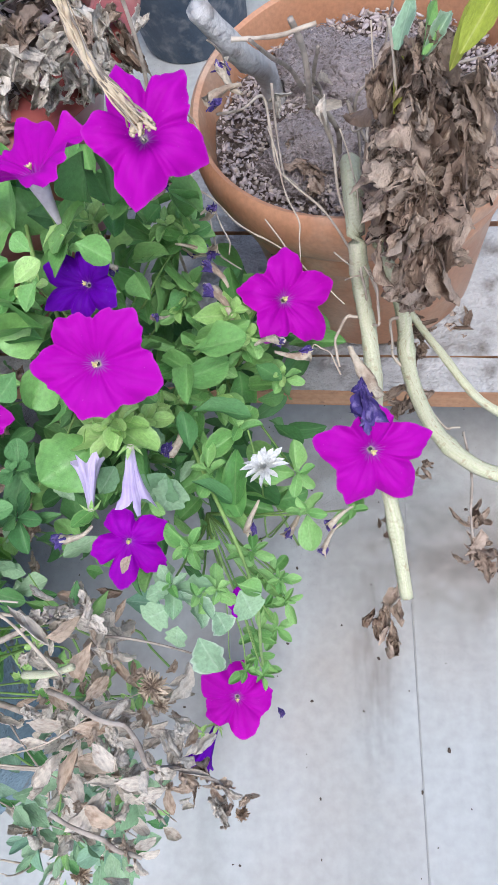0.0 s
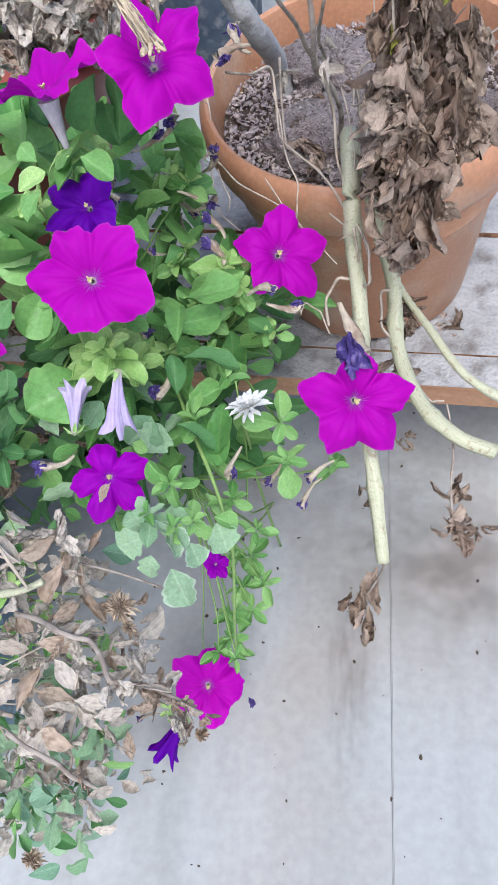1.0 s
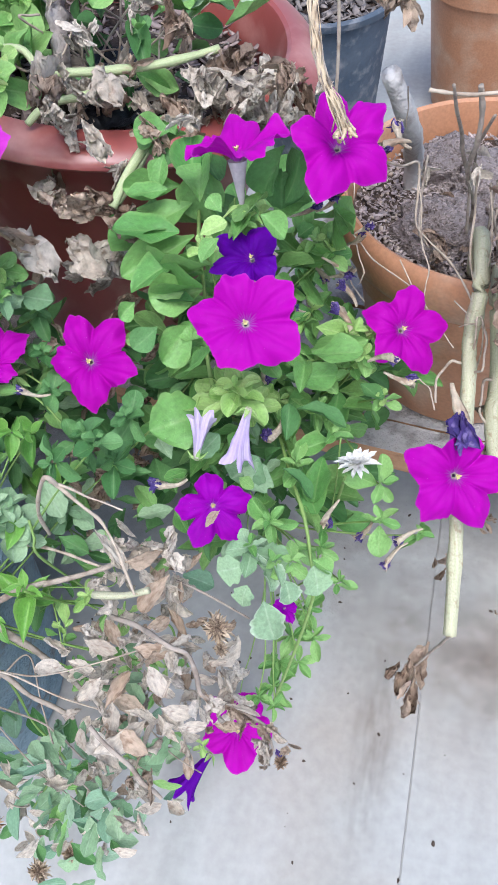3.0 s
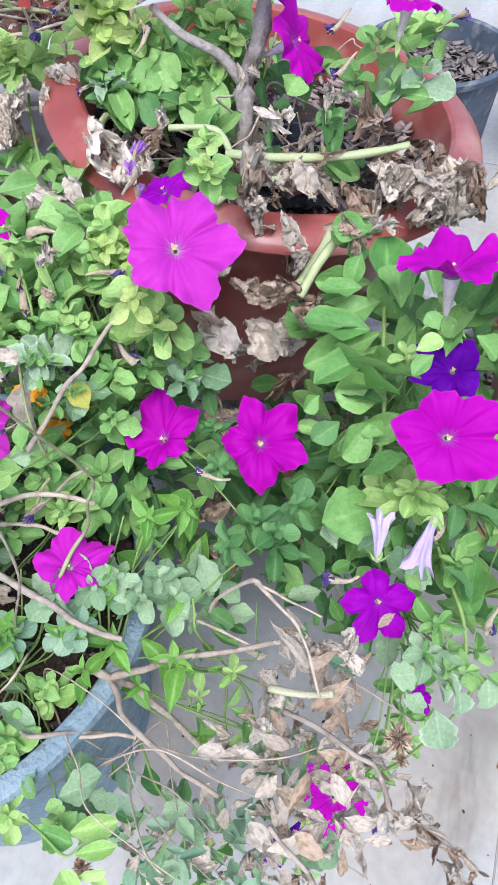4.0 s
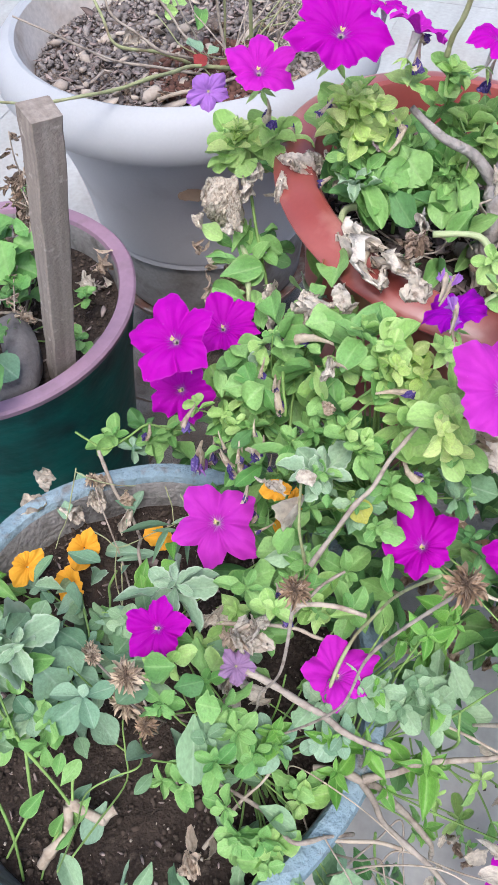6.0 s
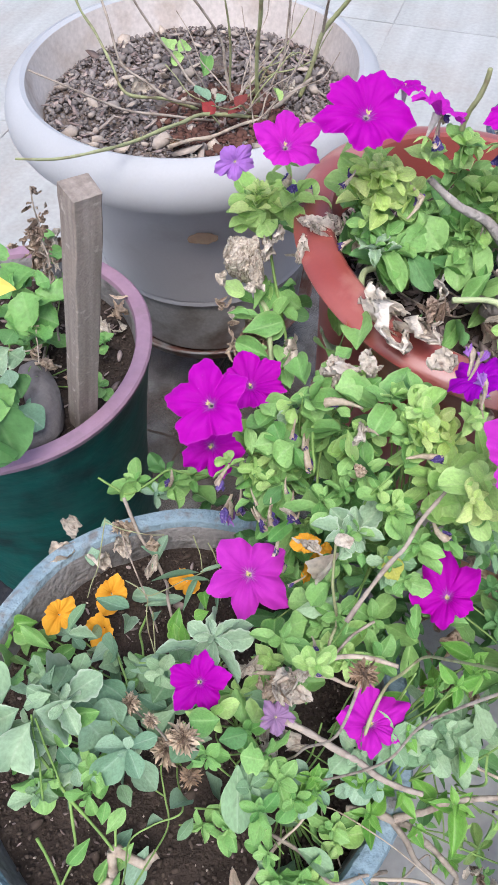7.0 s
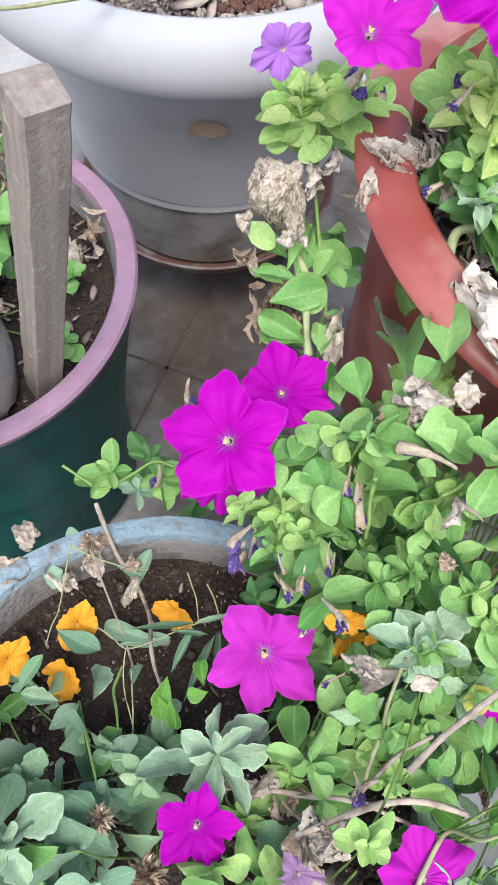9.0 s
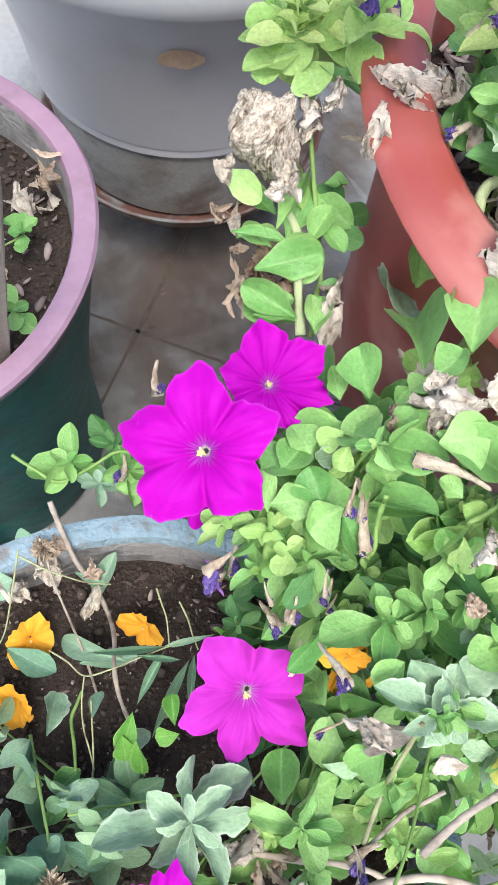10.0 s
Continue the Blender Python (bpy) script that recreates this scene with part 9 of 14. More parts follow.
rosette(periwinkle, (-0.172, 0.097, 0.470), FACE_O, 0.034, "dark", 6, "dark", 0.35, 0.65)
stem(periwinkle, (FACE_K, (-0.240, 0.075, 0.390), (-0.172, 0.100, 0.461)), 0.0012, 0.0009, "stem")
rosette(periwinkle, (-0.207, 0.092, 0.452), FACE_O, 0.033, "dark", 6, "dark", 0.35, 0.65)
rosette(periwinkle, (-0.159, 0.127, 0.451), FACE_O, 0.035, "dark", 6, "dark", 0.35, 0.65)
rosette(periwinkle, (-0.300, 0.081, 0.423), FACE_O, 0.044, "grey_oval", 6, "grey_oval", 0.35, 0.65)
stem(periwinkle, (FACE_K, (-0.305, 0.070, 0.358), (-0.301, 0.085, 0.412)), 0.0012, 0.0009, "stem")
stem(periwinkle, ((-0.231, 0.076, 0.412), (-0.230, 0.061, 0.389), (-0.220, 0.089, 0.247), (-0.196, 0.069, 0.231)), 0.0014, 0.0012, "stem")
stem(periwinkle, ((-0.242, 0.042, 0.375), (-0.220, 0.085, 0.244), (-0.166, 0.069, 0.229), (-0.152, 0.037, 0.205)), 0.0014, 0.0012, "stem")
stem(periwinkle, ((-0.220, 0.085, 0.244), (-0.221, 0.053, 0.220), (-0.217, 0.029, 0.202)), 0.0017, 0.0012, "stem")
rosette(periwinkle, (-0.256, 0.056, 0.347), FACE_G, 0.052, "vinca", 5, "vinca", 0.20, 0.45)
rosette(periwinkle, (-0.258, 0.108, 0.466), FACE_G, 0.038, "vinca", 5, "vinca", 0.20, 0.45)
stem(periwinkle, (FACE_K, (-0.284, 0.082, 0.384), (-0.259, 0.112, 0.456)), 0.0012, 0.0009, "stem")
rosette(periwinkle, (-0.234, 0.123, 0.451), FACE_G, 0.036, "vinca", 5, "vinca", 0.20, 0.45)
stem(periwinkle, ((-0.330, 0.100, 0.310), (-0.281, 0.109, 0.377), (-0.235, 0.127, 0.442)), 0.0012, 0.0009, "stem")
rosette(periwinkle, (-0.275, 0.039, 0.342), FACE_G, 0.042, "vinca", 5, "vinca", 0.20, 0.45)
rosette(periwinkle, (-0.238, 0.107, 0.383), FACE_G, 0.043, "grey", 5, "grey", 0.20, 0.45)
rosette(periwinkle, (-0.272, 0.081, 0.409), FACE_G, 0.049, "grey", 5, "grey", 0.20, 0.45)
stem(periwinkle, (FACE_K, (-0.291, 0.070, 0.350), (-0.273, 0.085, 0.397)), 0.0012, 0.0009, "stem")
rosette(periwinkle, (-0.245, 0.084, 0.388), FACE_G, 0.044, "grey", 5, "grey", 0.20, 0.45)
rosette(periwinkle, (-0.187, 0.027, 0.176), FACE_G, 0.048, "leaf", 5, "leaf", 0.20, 0.45)
rosette(periwinkle, (-0.236, 0.026, 0.232), FACE_G, 0.041, "leaf", 5, "leaf", 0.20, 0.45)
stem(periwinkle, (FACE_K, (-0.273, 0.042, 0.264), (-0.236, 0.030, 0.221)), 0.0012, 0.0009, "stem")
stem(periwinkle, ((-0.330, 0.100, 0.310), (-0.305, 0.111, 0.372), (-0.281, 0.128, 0.435)), 0.0012, 0.0009, "stem")
stem(periwinkle, ((-0.330, 0.100, 0.310), (-0.309, 0.105, 0.370), (-0.289, 0.116, 0.432)), 0.0012, 0.0009, "stem")
rosette(periwinkle, (-0.262, 0.119, 0.417), FACE_G, 0.031, "leaf", 5, "leaf", 0.20, 0.45)
stem(periwinkle, ((-0.330, 0.100, 0.310), (-0.296, 0.108, 0.358), (-0.263, 0.122, 0.409)), 0.0012, 0.0009, "stem")
# dried daisy bush leaning out of the blue pot
daisy = thing("dried_daisy_bush", (-0.32, 0.0, 0.30), "half-dead daisy bush with dry pale leaves and bare twigs", "plant")


def dry_spray(plant, path, count, size, keys, seed):
    """Small withered leaves strung loosely along a twig."""
    rnd = random.Random(seed)
    pts = [Vector(p) for p in path]
    for i in range(count):
        f = rnd.uniform(0, len(pts) - 1.001)
        o = pts[int(f)].lerp(pts[int(f) + 1], f % 1) + 0.006 * Vector((rnd.gauss(0, 1), rnd.gauss(0, 1), rnd.gauss(0, 0.6)))
        d = Vector((rnd.gauss(0, 1), rnd.gauss(0, 1), rnd.gauss(-0.3, 0.5))).normalized()
        ln = size * rnd.uniform(0.7, 1.7)
        leaf(plant, keys[i % len(keys)], o, o + d * ln, ln * rnd.uniform(0.25, 0.6), face=(rnd.gauss(0, 0.6), rnd.gauss(-0.4, 0.6), 0.9))


stem(daisy, ((-0.330, 0.049, 0.345), (-0.295, 0.041, 0.351), (-0.280, 0.040, 0.335), (-0.257, 0.028, 0.305), (-0.235, 0.013, 0.273), (-0.227, 0.011, 0.220)), 0.0040, 0.0027, "twig", name="branch")
stem(daisy, ((-0.294, 0.042, 0.351), (-0.269, 0.048, 0.352), (-0.231, 0.057, 0.355), (-0.191, 0.060, 0.363), (-0.167, 0.059, 0.375)), 0.0036, 0.0022, "twig", name="branch")
stem(daisy, ((-0.296, 0.041, 0.350), (-0.282, 0.013, 0.362), (-0.261, -0.008, 0.373), (-0.240, -0.022, 0.350), (-0.216, -0.032, 0.325)), 0.0030, 0.0022, "twig", name="branch")
stem(daisy, ((-0.336, 0.006, 0.330), (-0.302, 0.002, 0.345), (-0.270, -0.004, 0.365)), 0.0022, 0.0018, "twig_pale", name="branch")
stem(daisy, ((-0.257, 0.089, 0.360), (-0.217, 0.071, 0.370), (-0.194, 0.062, 0.363)), 0.0019, 0.0014, "twig_pale", name="branch")
stem(daisy, ((-0.220, 0.071, 0.400), (-0.187, 0.040, 0.511), (-0.175, 0.035, 0.497), (-0.163, 0.028, 0.483), (-0.155, 0.014, 0.470), (-0.149, -0.004, 0.450)), 0.0017, 0.0011, "twig_pale", name="branch")
stem(daisy, ((-0.185, 0.040, 0.508), (-0.166, 0.033, 0.500), (-0.148, 0.028, 0.490)), 0.0012, 0.0008, "twig_pale", name="branch")
stem(daisy, ((-0.169, -0.003, 0.420), (-0.137, -0.029, 0.445), (-0.120, -0.040, 0.445), (-0.113, -0.062, 0.443), (-0.094, -0.069, 0.437), (-0.081, -0.079, 0.436), (-0.078, -0.090, 0.430)), 0.0022, 0.0009, "twig", name="branch")
stem(daisy, ((-0.179, -0.066, 0.420), (-0.164, -0.081, 0.410), (-0.153, -0.093, 0.400), (-0.144, -0.100, 0.390)), 0.0020, 0.0014, "twig", name="branch")
stem(daisy, ((-0.178, 0.008, 0.430), (-0.158, 0.001, 0.440), (-0.141, -0.002, 0.450)), 0.0024, 0.0022, "stem_pale", name="branch")
stem(daisy, ((-0.130, 0.017, 0.420), (-0.110, 0.009, 0.410), (-0.087, -0.004, 0.400)), 0.0011, 0.0008, "twig", name="branch")
stem(daisy, ((-0.136, -0.057, 0.430), (-0.127, -0.047, 0.440)), 0.0010, 0.0007, "twig_pale", name="branch")
stem(daisy, ((-0.164, -0.083, 0.370), (-0.161, -0.073, 0.370), (-0.154, -0.068, 0.360)), 0.0010, 0.0007, "twig_pale", name="branch")
leaf(daisy, "faded", (-0.178, 0.048, 0.440), (-0.157, 0.012, 0.440), 0.009)
leaf(daisy, "tan2", (-0.156, 0.020, 0.445), (-0.139, 0.015, 0.445), 0.012)
leaf(daisy, "tan2", (-0.130, 0.009, 0.445), (-0.155, -0.009, 0.430), 0.012)
leaf(daisy, "tan2", (-0.125, 0.012, 0.430), (-0.127, -0.005, 0.430), 0.005)
leaf(daisy, "tan2", (-0.151, -0.031, 0.440), (-0.130, -0.037, 0.440), 0.010)
leaf(daisy, "tan2", (-0.168, -0.060, 0.430), (-0.155, -0.039, 0.430), 0.012)
leaf(daisy, "faded", (-0.144, -0.040, 0.435), (-0.134, -0.058, 0.435), 0.010)
leaf(daisy, "faded", (-0.137, -0.063, 0.430), (-0.119, -0.068, 0.430), 0.010)
leaf(daisy, "tan2", (-0.165, -0.066, 0.410), (-0.149, -0.081, 0.410), 0.013)
leaf(daisy, "faded", (-0.174, -0.039, 0.420), (-0.186, -0.052, 0.420), 0.012)
leaf(daisy, "faded", (-0.128, -0.074, 0.430), (-0.112, -0.074, 0.430), 0.007)
leaf(daisy, "ash2", (-0.136, -0.036, 0.440), (-0.127, -0.026, 0.440), 0.006)
leaf(daisy, "ash2", (-0.146, -0.024, 0.430), (-0.127, -0.024, 0.430), 0.006)
leaf(daisy, "tan2", (-0.140, 0.013, 0.390), (-0.127, -0.010, 0.390), 0.009)
leaf(daisy, "faded", (-0.185, -0.016, 0.420), (-0.168, -0.025, 0.420), 0.009)
leaf(daisy, "ash2", (-0.185, 0.026, 0.410), (-0.170, 0.010, 0.410), 0.009)
leaf(daisy, "faded", (-0.200, -0.020, 0.400), (-0.183, -0.028, 0.400), 0.010)
leaf(daisy, "tan2", (-0.113, 0.035, 0.420), (-0.123, 0.023, 0.420), 0.007)
leaf(daisy, "ash2", (-0.167, 0.060, 0.430), (-0.155, 0.045, 0.430), 0.008)
leaf(daisy, "tan2", (-0.099, 0.052, 0.440), (-0.108, 0.045, 0.440), 0.006)
leaf(daisy, "faded", (-0.112, -0.043, 0.440), (-0.099, -0.044, 0.440), 0.005)
leaf(daisy, "ash2", (-0.100, -0.048, 0.440), (-0.095, -0.062, 0.440), 0.006)
leaf(daisy, "faded", (-0.102, -0.066, 0.440), (-0.083, -0.077, 0.440), 0.004)
leaf(daisy, "faded", (-0.078, -0.082, 0.440), (-0.071, -0.089, 0.440), 0.006)
leaf(daisy, "tan2", (-0.085, -0.079, 0.440), (-0.079, -0.089, 0.440), 0.005)
dry_spray(daisy, ((-0.144, 0.038, 0.440), (-0.136, 0.027, 0.440), (-0.126, 0.017, 0.440)), 9, 0.015, ("ash", "ash", "pale"), 1)
dry_spray(daisy, ((-0.108, -0.033, 0.440), (-0.105, -0.047, 0.440), (-0.099, -0.064, 0.440)), 11, 0.012, ("ash", "pale", "ash2"), 2)
dry_spray(daisy, ((-0.090, -0.071, 0.437), (-0.083, -0.080, 0.436), (-0.074, -0.084, 0.436)), 8, 0.010, ("tan", "brown", "pale"), 3)
dry_spray(daisy, ((-0.142, -0.029, 0.440), (-0.127, -0.045, 0.440), (-0.114, -0.061, 0.440)), 9, 0.012, ("ash", "ash2", "tan"), 4)
dry_spray(daisy, ((-0.157, -0.092, 0.390), (-0.154, -0.101, 0.380), (-0.167, -0.101, 0.370)), 7, 0.011, ("ash", "brown", "pale"), 5)
dry_spray(daisy, ((-0.165, -0.050, 0.410), (-0.147, -0.066, 0.400), (-0.119, -0.072, 0.420)), 9, 0.013, ("pale", "faded", "ash2"), 6)
dry_spray(daisy, ((-0.076, -0.094, 0.430), (-0.074, -0.096, 0.430)), 5, 0.007, ("tan", "brown"), 7)
dry_spray(daisy, ((-0.191, 0.005, 0.400), (-0.174, -0.009, 0.390), (-0.161, -0.032, 0.380)), 8, 0.014, ("tan2", "ash", "faded"), 8)
dry_spray(daisy, ((-0.173, 0.039, 0.430), (-0.170, 0.025, 0.420), (-0.163, 0.006, 0.420)), 7, 0.013, ("ash2", "pale", "ash"), 9)
leaf(daisy, "tan2", (-0.144, 0.005, 0.420), (-0.138, 0.020, 0.420), 0.008)
leaf(daisy, "tan2", (-0.149, -0.015, 0.420), (-0.133, -0.006, 0.420), 0.009)
leaf(daisy, "tan2", (-0.140, -0.022, 0.410), (-0.147, -0.032, 0.410), 0.008)
leaf(daisy, "ash2", (-0.181, 0.067, 0.330), (-0.201, 0.063, 0.330), 0.011)
leaf(daisy, "tan2", (-0.198, -0.017, 0.330), (-0.172, -0.014, 0.330), 0.012)
leaf(daisy, "faded", (-0.171, -0.041, 0.360), (-0.156, -0.027, 0.360), 0.011)
leaf(daisy, "ash2", (-0.196, 0.008, 0.300), (-0.215, 0.000, 0.300), 0.013)
leaf(daisy, "tan2", (-0.240, -0.042, 0.220), (-0.224, -0.050, 0.220), 0.016)
leaf(daisy, "tan2", (-0.122, -0.010, 0.360), (-0.113, -0.019, 0.360), 0.010)
leaf(daisy, "ash2", (-0.162, 0.048, 0.380), (-0.151, 0.035, 0.380), 0.009)
leaf(daisy, "brown2", (-0.157, 0.076, 0.340), (-0.139, 0.066, 0.340), 0.010)
leaf(daisy, "ash2", (-0.190, 0.038, 0.300), (-0.173, 0.051, 0.300), 0.011)
dry_spray(daisy, ((-0.233, 0.011, 0.272), (-0.215, 0.013, 0.275), (-0.199, 0.004, 0.270)), 9, 0.012, ("ash", "brown", "ash2"), 10)
dry_spray(daisy, ((-0.175, 0.062, 0.370), (-0.158, 0.048, 0.380), (-0.138, 0.047, 0.400)), 8, 0.012, ("ash", "pale", "tan2"), 11)
dry_spray(daisy, ((-0.177, -0.005, 0.340), (-0.158, -0.025, 0.340), (-0.172, -0.041, 0.300)), 9, 0.014, ("pale", "tan2", "ash"), 12)
dry_spray(daisy, ((-0.234, -0.027, 0.250), (-0.208, -0.047, 0.240), (-0.185, -0.057, 0.250)), 8, 0.012, ("pale", "faded", "tan2"), 13)
dry_spray(daisy, ((-0.213, -0.051, 0.200), (-0.171, -0.065, 0.200), (-0.153, -0.073, 0.200)), 6, 0.010, ("ash", "ash2"), 14)
leaf(daisy, "grey", (-0.257, -0.046, 0.200), (-0.277, -0.062, 0.200), 0.012)
leaf(daisy, "blue", (-0.287, -0.051, 0.210), (-0.292, -0.085, 0.210), 0.014)
leaf(daisy, "blue", (-0.257, -0.048, 0.200), (-0.250, -0.079, 0.200), 0.012)
leaf(daisy, "blue", (-0.271, -0.045, 0.200), (-0.271, -0.070, 0.200), 0.012)
leaf(daisy, "grey", (-0.243, -0.023, 0.250), (-0.265, -0.031, 0.250), 0.016)
leaf(daisy, "grey", (-0.239, -0.027, 0.220), (-0.211, -0.034, 0.220), 0.013)
leaf(daisy, "blue", (-0.306, 0.026, 0.200), (-0.304, -0.005, 0.200), 0.018)
leaf(daisy, "dark", (-0.320, 0.019, 0.200), (-0.303, 0.004, 0.200), 0.014)
leaf(daisy, "dark", (-0.290, 0.018, 0.200), (-0.277, -0.006, 0.200), 0.017)
leaf(daisy, "grey", (-0.231, -0.082, 0.160), (-0.204, -0.087, 0.160), 0.012)
leaf(daisy, "dark", (-0.254, 0.008, 0.200), (-0.257, -0.015, 0.200), 0.014)
leaf(daisy, "grey", (-0.285, -0.023, 0.200), (-0.309, -0.027, 0.200), 0.017)
leaf(daisy, "blue", (-0.231, -0.027, 0.210), (-0.244, -0.048, 0.210), 0.012)
leaf(daisy, "grey", (-0.298, -0.032, 0.180), (-0.322, -0.036, 0.180), 0.016)
leaf(daisy, "leaf", (-0.247, 0.048, 0.280), (-0.258, 0.055, 0.280), 0.008)
leaf(daisy, "leaf", (-0.243, 0.043, 0.280), (-0.232, 0.045, 0.280), 0.008)
leaf(daisy, "leaf", (-0.232, 0.065, 0.300), (-0.218, 0.067, 0.300), 0.007)
leaf(daisy, "leaf", (-0.204, 0.053, 0.300), (-0.212, 0.037, 0.300), 0.010)
leaf(daisy, "leaf", (-0.192, 0.027, 0.300), (-0.198, 0.010, 0.300), 0.011)
leaf(daisy, "leaf", (-0.188, 0.023, 0.300), (-0.175, 0.007, 0.300), 0.010)
leaf(daisy, "leaf", (-0.178, 0.009, 0.280), (-0.165, -0.004, 0.280), 0.010)
leaf(daisy, "leaf", (-0.248, 0.068, 0.300), (-0.257, 0.059, 0.300), 0.008)
leaf(daisy, "lime", (-0.198, -0.041, 0.250), (-0.181, -0.045, 0.250), 0.011)
leaf(daisy, "grey", (-0.208, -0.024, 0.200), (-0.186, -0.042, 0.200), 0.016)
leaf(daisy, "blue", (-0.190, -0.044, 0.200), (-0.202, -0.062, 0.200), 0.014)
leaf(daisy, "blue", (-0.288, -0.045, 0.180), (-0.268, -0.078, 0.180), 0.013)
leaf(daisy, "lime", (-0.179, -0.061, 0.330), (-0.159, -0.061, 0.330), 0.012)
leaf(daisy, "leaf", (-0.175, -0.075, 0.330), (-0.168, -0.066, 0.330), 0.007)
leaf(daisy, "grey", (-0.245, -0.052, 0.200), (-0.231, -0.070, 0.200), 0.013)
leaf(daisy, "grey", (-0.261, -0.088, 0.120), (-0.280, -0.098, 0.120), 0.016)
leaf(daisy, "blue", (-0.256, -0.093, 0.120), (-0.224, -0.087, 0.120), 0.010)
leaf(daisy, "blue", (-0.281, -0.077, 0.120), (-0.295, -0.087, 0.120), 0.012)
leaf(daisy, "dark", (-0.301, -0.056, 0.120), (-0.281, -0.072, 0.120), 0.012)
leaf(daisy, "leaf", (-0.195, -0.001, 0.340), (-0.197, 0.014, 0.340), 0.007)
leaf(daisy, "leaf", (-0.206, 0.017, 0.360), (-0.191, 0.011, 0.360), 0.009)
leaf(daisy, "blue", (-0.196, -0.008, 0.200), (-0.208, -0.024, 0.200), 0.012)
leaf(daisy, "leaf", (-0.138, -0.020, 0.360), (-0.136, -0.010, 0.360), 0.006)
leaf(daisy, "blue", (-0.159, 0.049, 0.360), (-0.143, 0.048, 0.360), 0.009)
leaf(daisy, "blue", (-0.137, 0.060, 0.340), (-0.114, 0.051, 0.340), 0.017)
leaf(daisy, "blue", (-0.308, -0.106, 0.100), (-0.278, -0.106, 0.100), 0.014)
leaf(daisy, "grey", (-0.253, -0.105, 0.100), (-0.273, -0.114, 0.100), 0.015)
stem(daisy, ((-0.251, 0.084, 0.310), (-0.246, 0.064, 0.300), (-0.243, 0.038, 0.280)), 0.0012, 0.0008, "stem", name="stem")
stem(daisy, ((-0.248, 0.069, 0.300), (-0.223, 0.065, 0.300), (-0.202, 0.053, 0.300), (-0.191, 0.025, 0.300), (-0.174, 0.005, 0.280)), 0.0012, 0.0008, "stem", name="stem")
stem(daisy, ((-0.247, -0.031, 0.250), (-0.265, -0.043, 0.210), (-0.284, -0.060, 0.190)), 0.0012, 0.0009, "stem", name="stem")
stem(daisy, ((-0.281, 0.015, 0.300), (-0.274, -0.007, 0.240), (-0.254, -0.031, 0.210), (-0.250, -0.058, 0.170)), 0.0014, 0.0010, "stem", name="stem")
seedhead(daisy, (-0.104, -0.023, 0.437), (0.05, -0.45, 0.89), 0.016, pale=True)
seedhead(daisy, (-0.308, -0.093, 0.089), (0.05, -0.45, 0.89), 0.019, pale=True)
seedhead(daisy, (-0.103, -0.033, 0.431), (0.05, -0.45, 0.89), 0.008, pale=True)
seedhead(daisy, (-0.371, -0.044, 0.050), (0.05, -0.45, 0.89), 0.016)
seedhead(daisy, (-0.271, -0.085, 0.120), (0.05, -0.45, 0.89), 0.016, pale=True)
seedhead(daisy, (-0.075, -0.096, 0.430), (0.05, -0.45, 0.89), 0.006)
seedhead(daisy, (-0.277, -0.078, 0.190), (0.05, -0.45, 0.89), 0.007, pale=True)
# dead plant and thick pale stems in the terracotta pot
wilted_bush = thing("dead_potted_plant", (0.13, 0.29, 0.41), "dead plant with crumpled brown leaves and thick pale stems", "plant")
stem(wilted_bush, ((0.118, 0.272, 0.412), (0.108, 0.249, 0.470), (0.090, 0.184, 0.480), (0.087, 0.175, 0.440), (0.081, 0.143, 0.420), (0.066, 0.092, 0.390), (0.059, 0.048, 0.360), (0.051, 0.004, 0.318)), 0.0062, 0.0048, "stem_pale", knots=0.12, label="thick pale yellow stem")
stem(wilted_bush, ((0.140, 0.275, 0.412), (0.106, 0.187, 0.460), (0.117, 0.181, 0.393), (0.107, 0.140, 0.367), (0.110, 0.099, 0.352), (0.126, 0.069, 0.344), (0.149, 0.055, 0.333)), 0.0056, 0.0056, "stem_pale", knots=0.12, label="thick pale yellow stem")
stem(wilted_bush, ((0.121, 0.196, 0.385), (0.127, 0.183, 0.369), (0.134, 0.150, 0.366), (0.148, 0.110, 0.352), (0.178, 0.088, 0.330)), 0.0024, 0.0040, "stem_pale")
stem(wilted_bush, ((0.093, 0.396, 0.315), (0.093, 0.396, 0.405), (0.086, 0.381, 0.455), (0.064, 0.319, 0.520), (0.043, 0.304, 0.570)), 0.0105, 0.0074, "trunk", name="trunk")
dead_clump(wilted_bush, (0.084, 0.319, 0.425), 0.018, "brown", 6, 0.4, tall=1)
dead_clump(wilted_bush, (0.101, 0.293, 0.425), 0.020, "brown", 6, 0.4, tall=1)
dead_clump(wilted_bush, (0.119, 0.316, 0.425), 0.018, "ash", 6, 0.4, tall=1)
dead_clump(wilted_bush, (0.088, 0.283, 0.425), 0.015, "brown", 6, 0.4, tall=1)
dead_clump(wilted_bush, (0.115, 0.339, 0.425), 0.016, "brown", 6, 0.4, tall=1)
stem(wilted_bush, ((0.115, 0.300, 0.430), (0.101, 0.271, 0.500), (0.078, 0.241, 0.560), (0.053, 0.192, 0.620)), 0.0026, 0.0013, "twig", name="twig")
stem(wilted_bush, ((0.094, 0.195, 0.460), (0.095, 0.235, 0.500), (0.088, 0.225, 0.540)), 0.0013, 0.0009, "twig_pale", name="twig")
stem(wilted_bush, ((0.035, 0.264, 0.530), (0.069, 0.301, 0.500), (0.064, 0.269, 0.470), (0.079, 0.223, 0.470), (0.085, 0.175, 0.470)), 0.0013, 0.0010, "twig_pale", name="twig")
stem(wilted_bush, ((0.078, 0.310, 0.500), (0.068, 0.272, 0.460), (0.075, 0.264, 0.450)), 0.0012, 0.0010, "twig", name="twig")
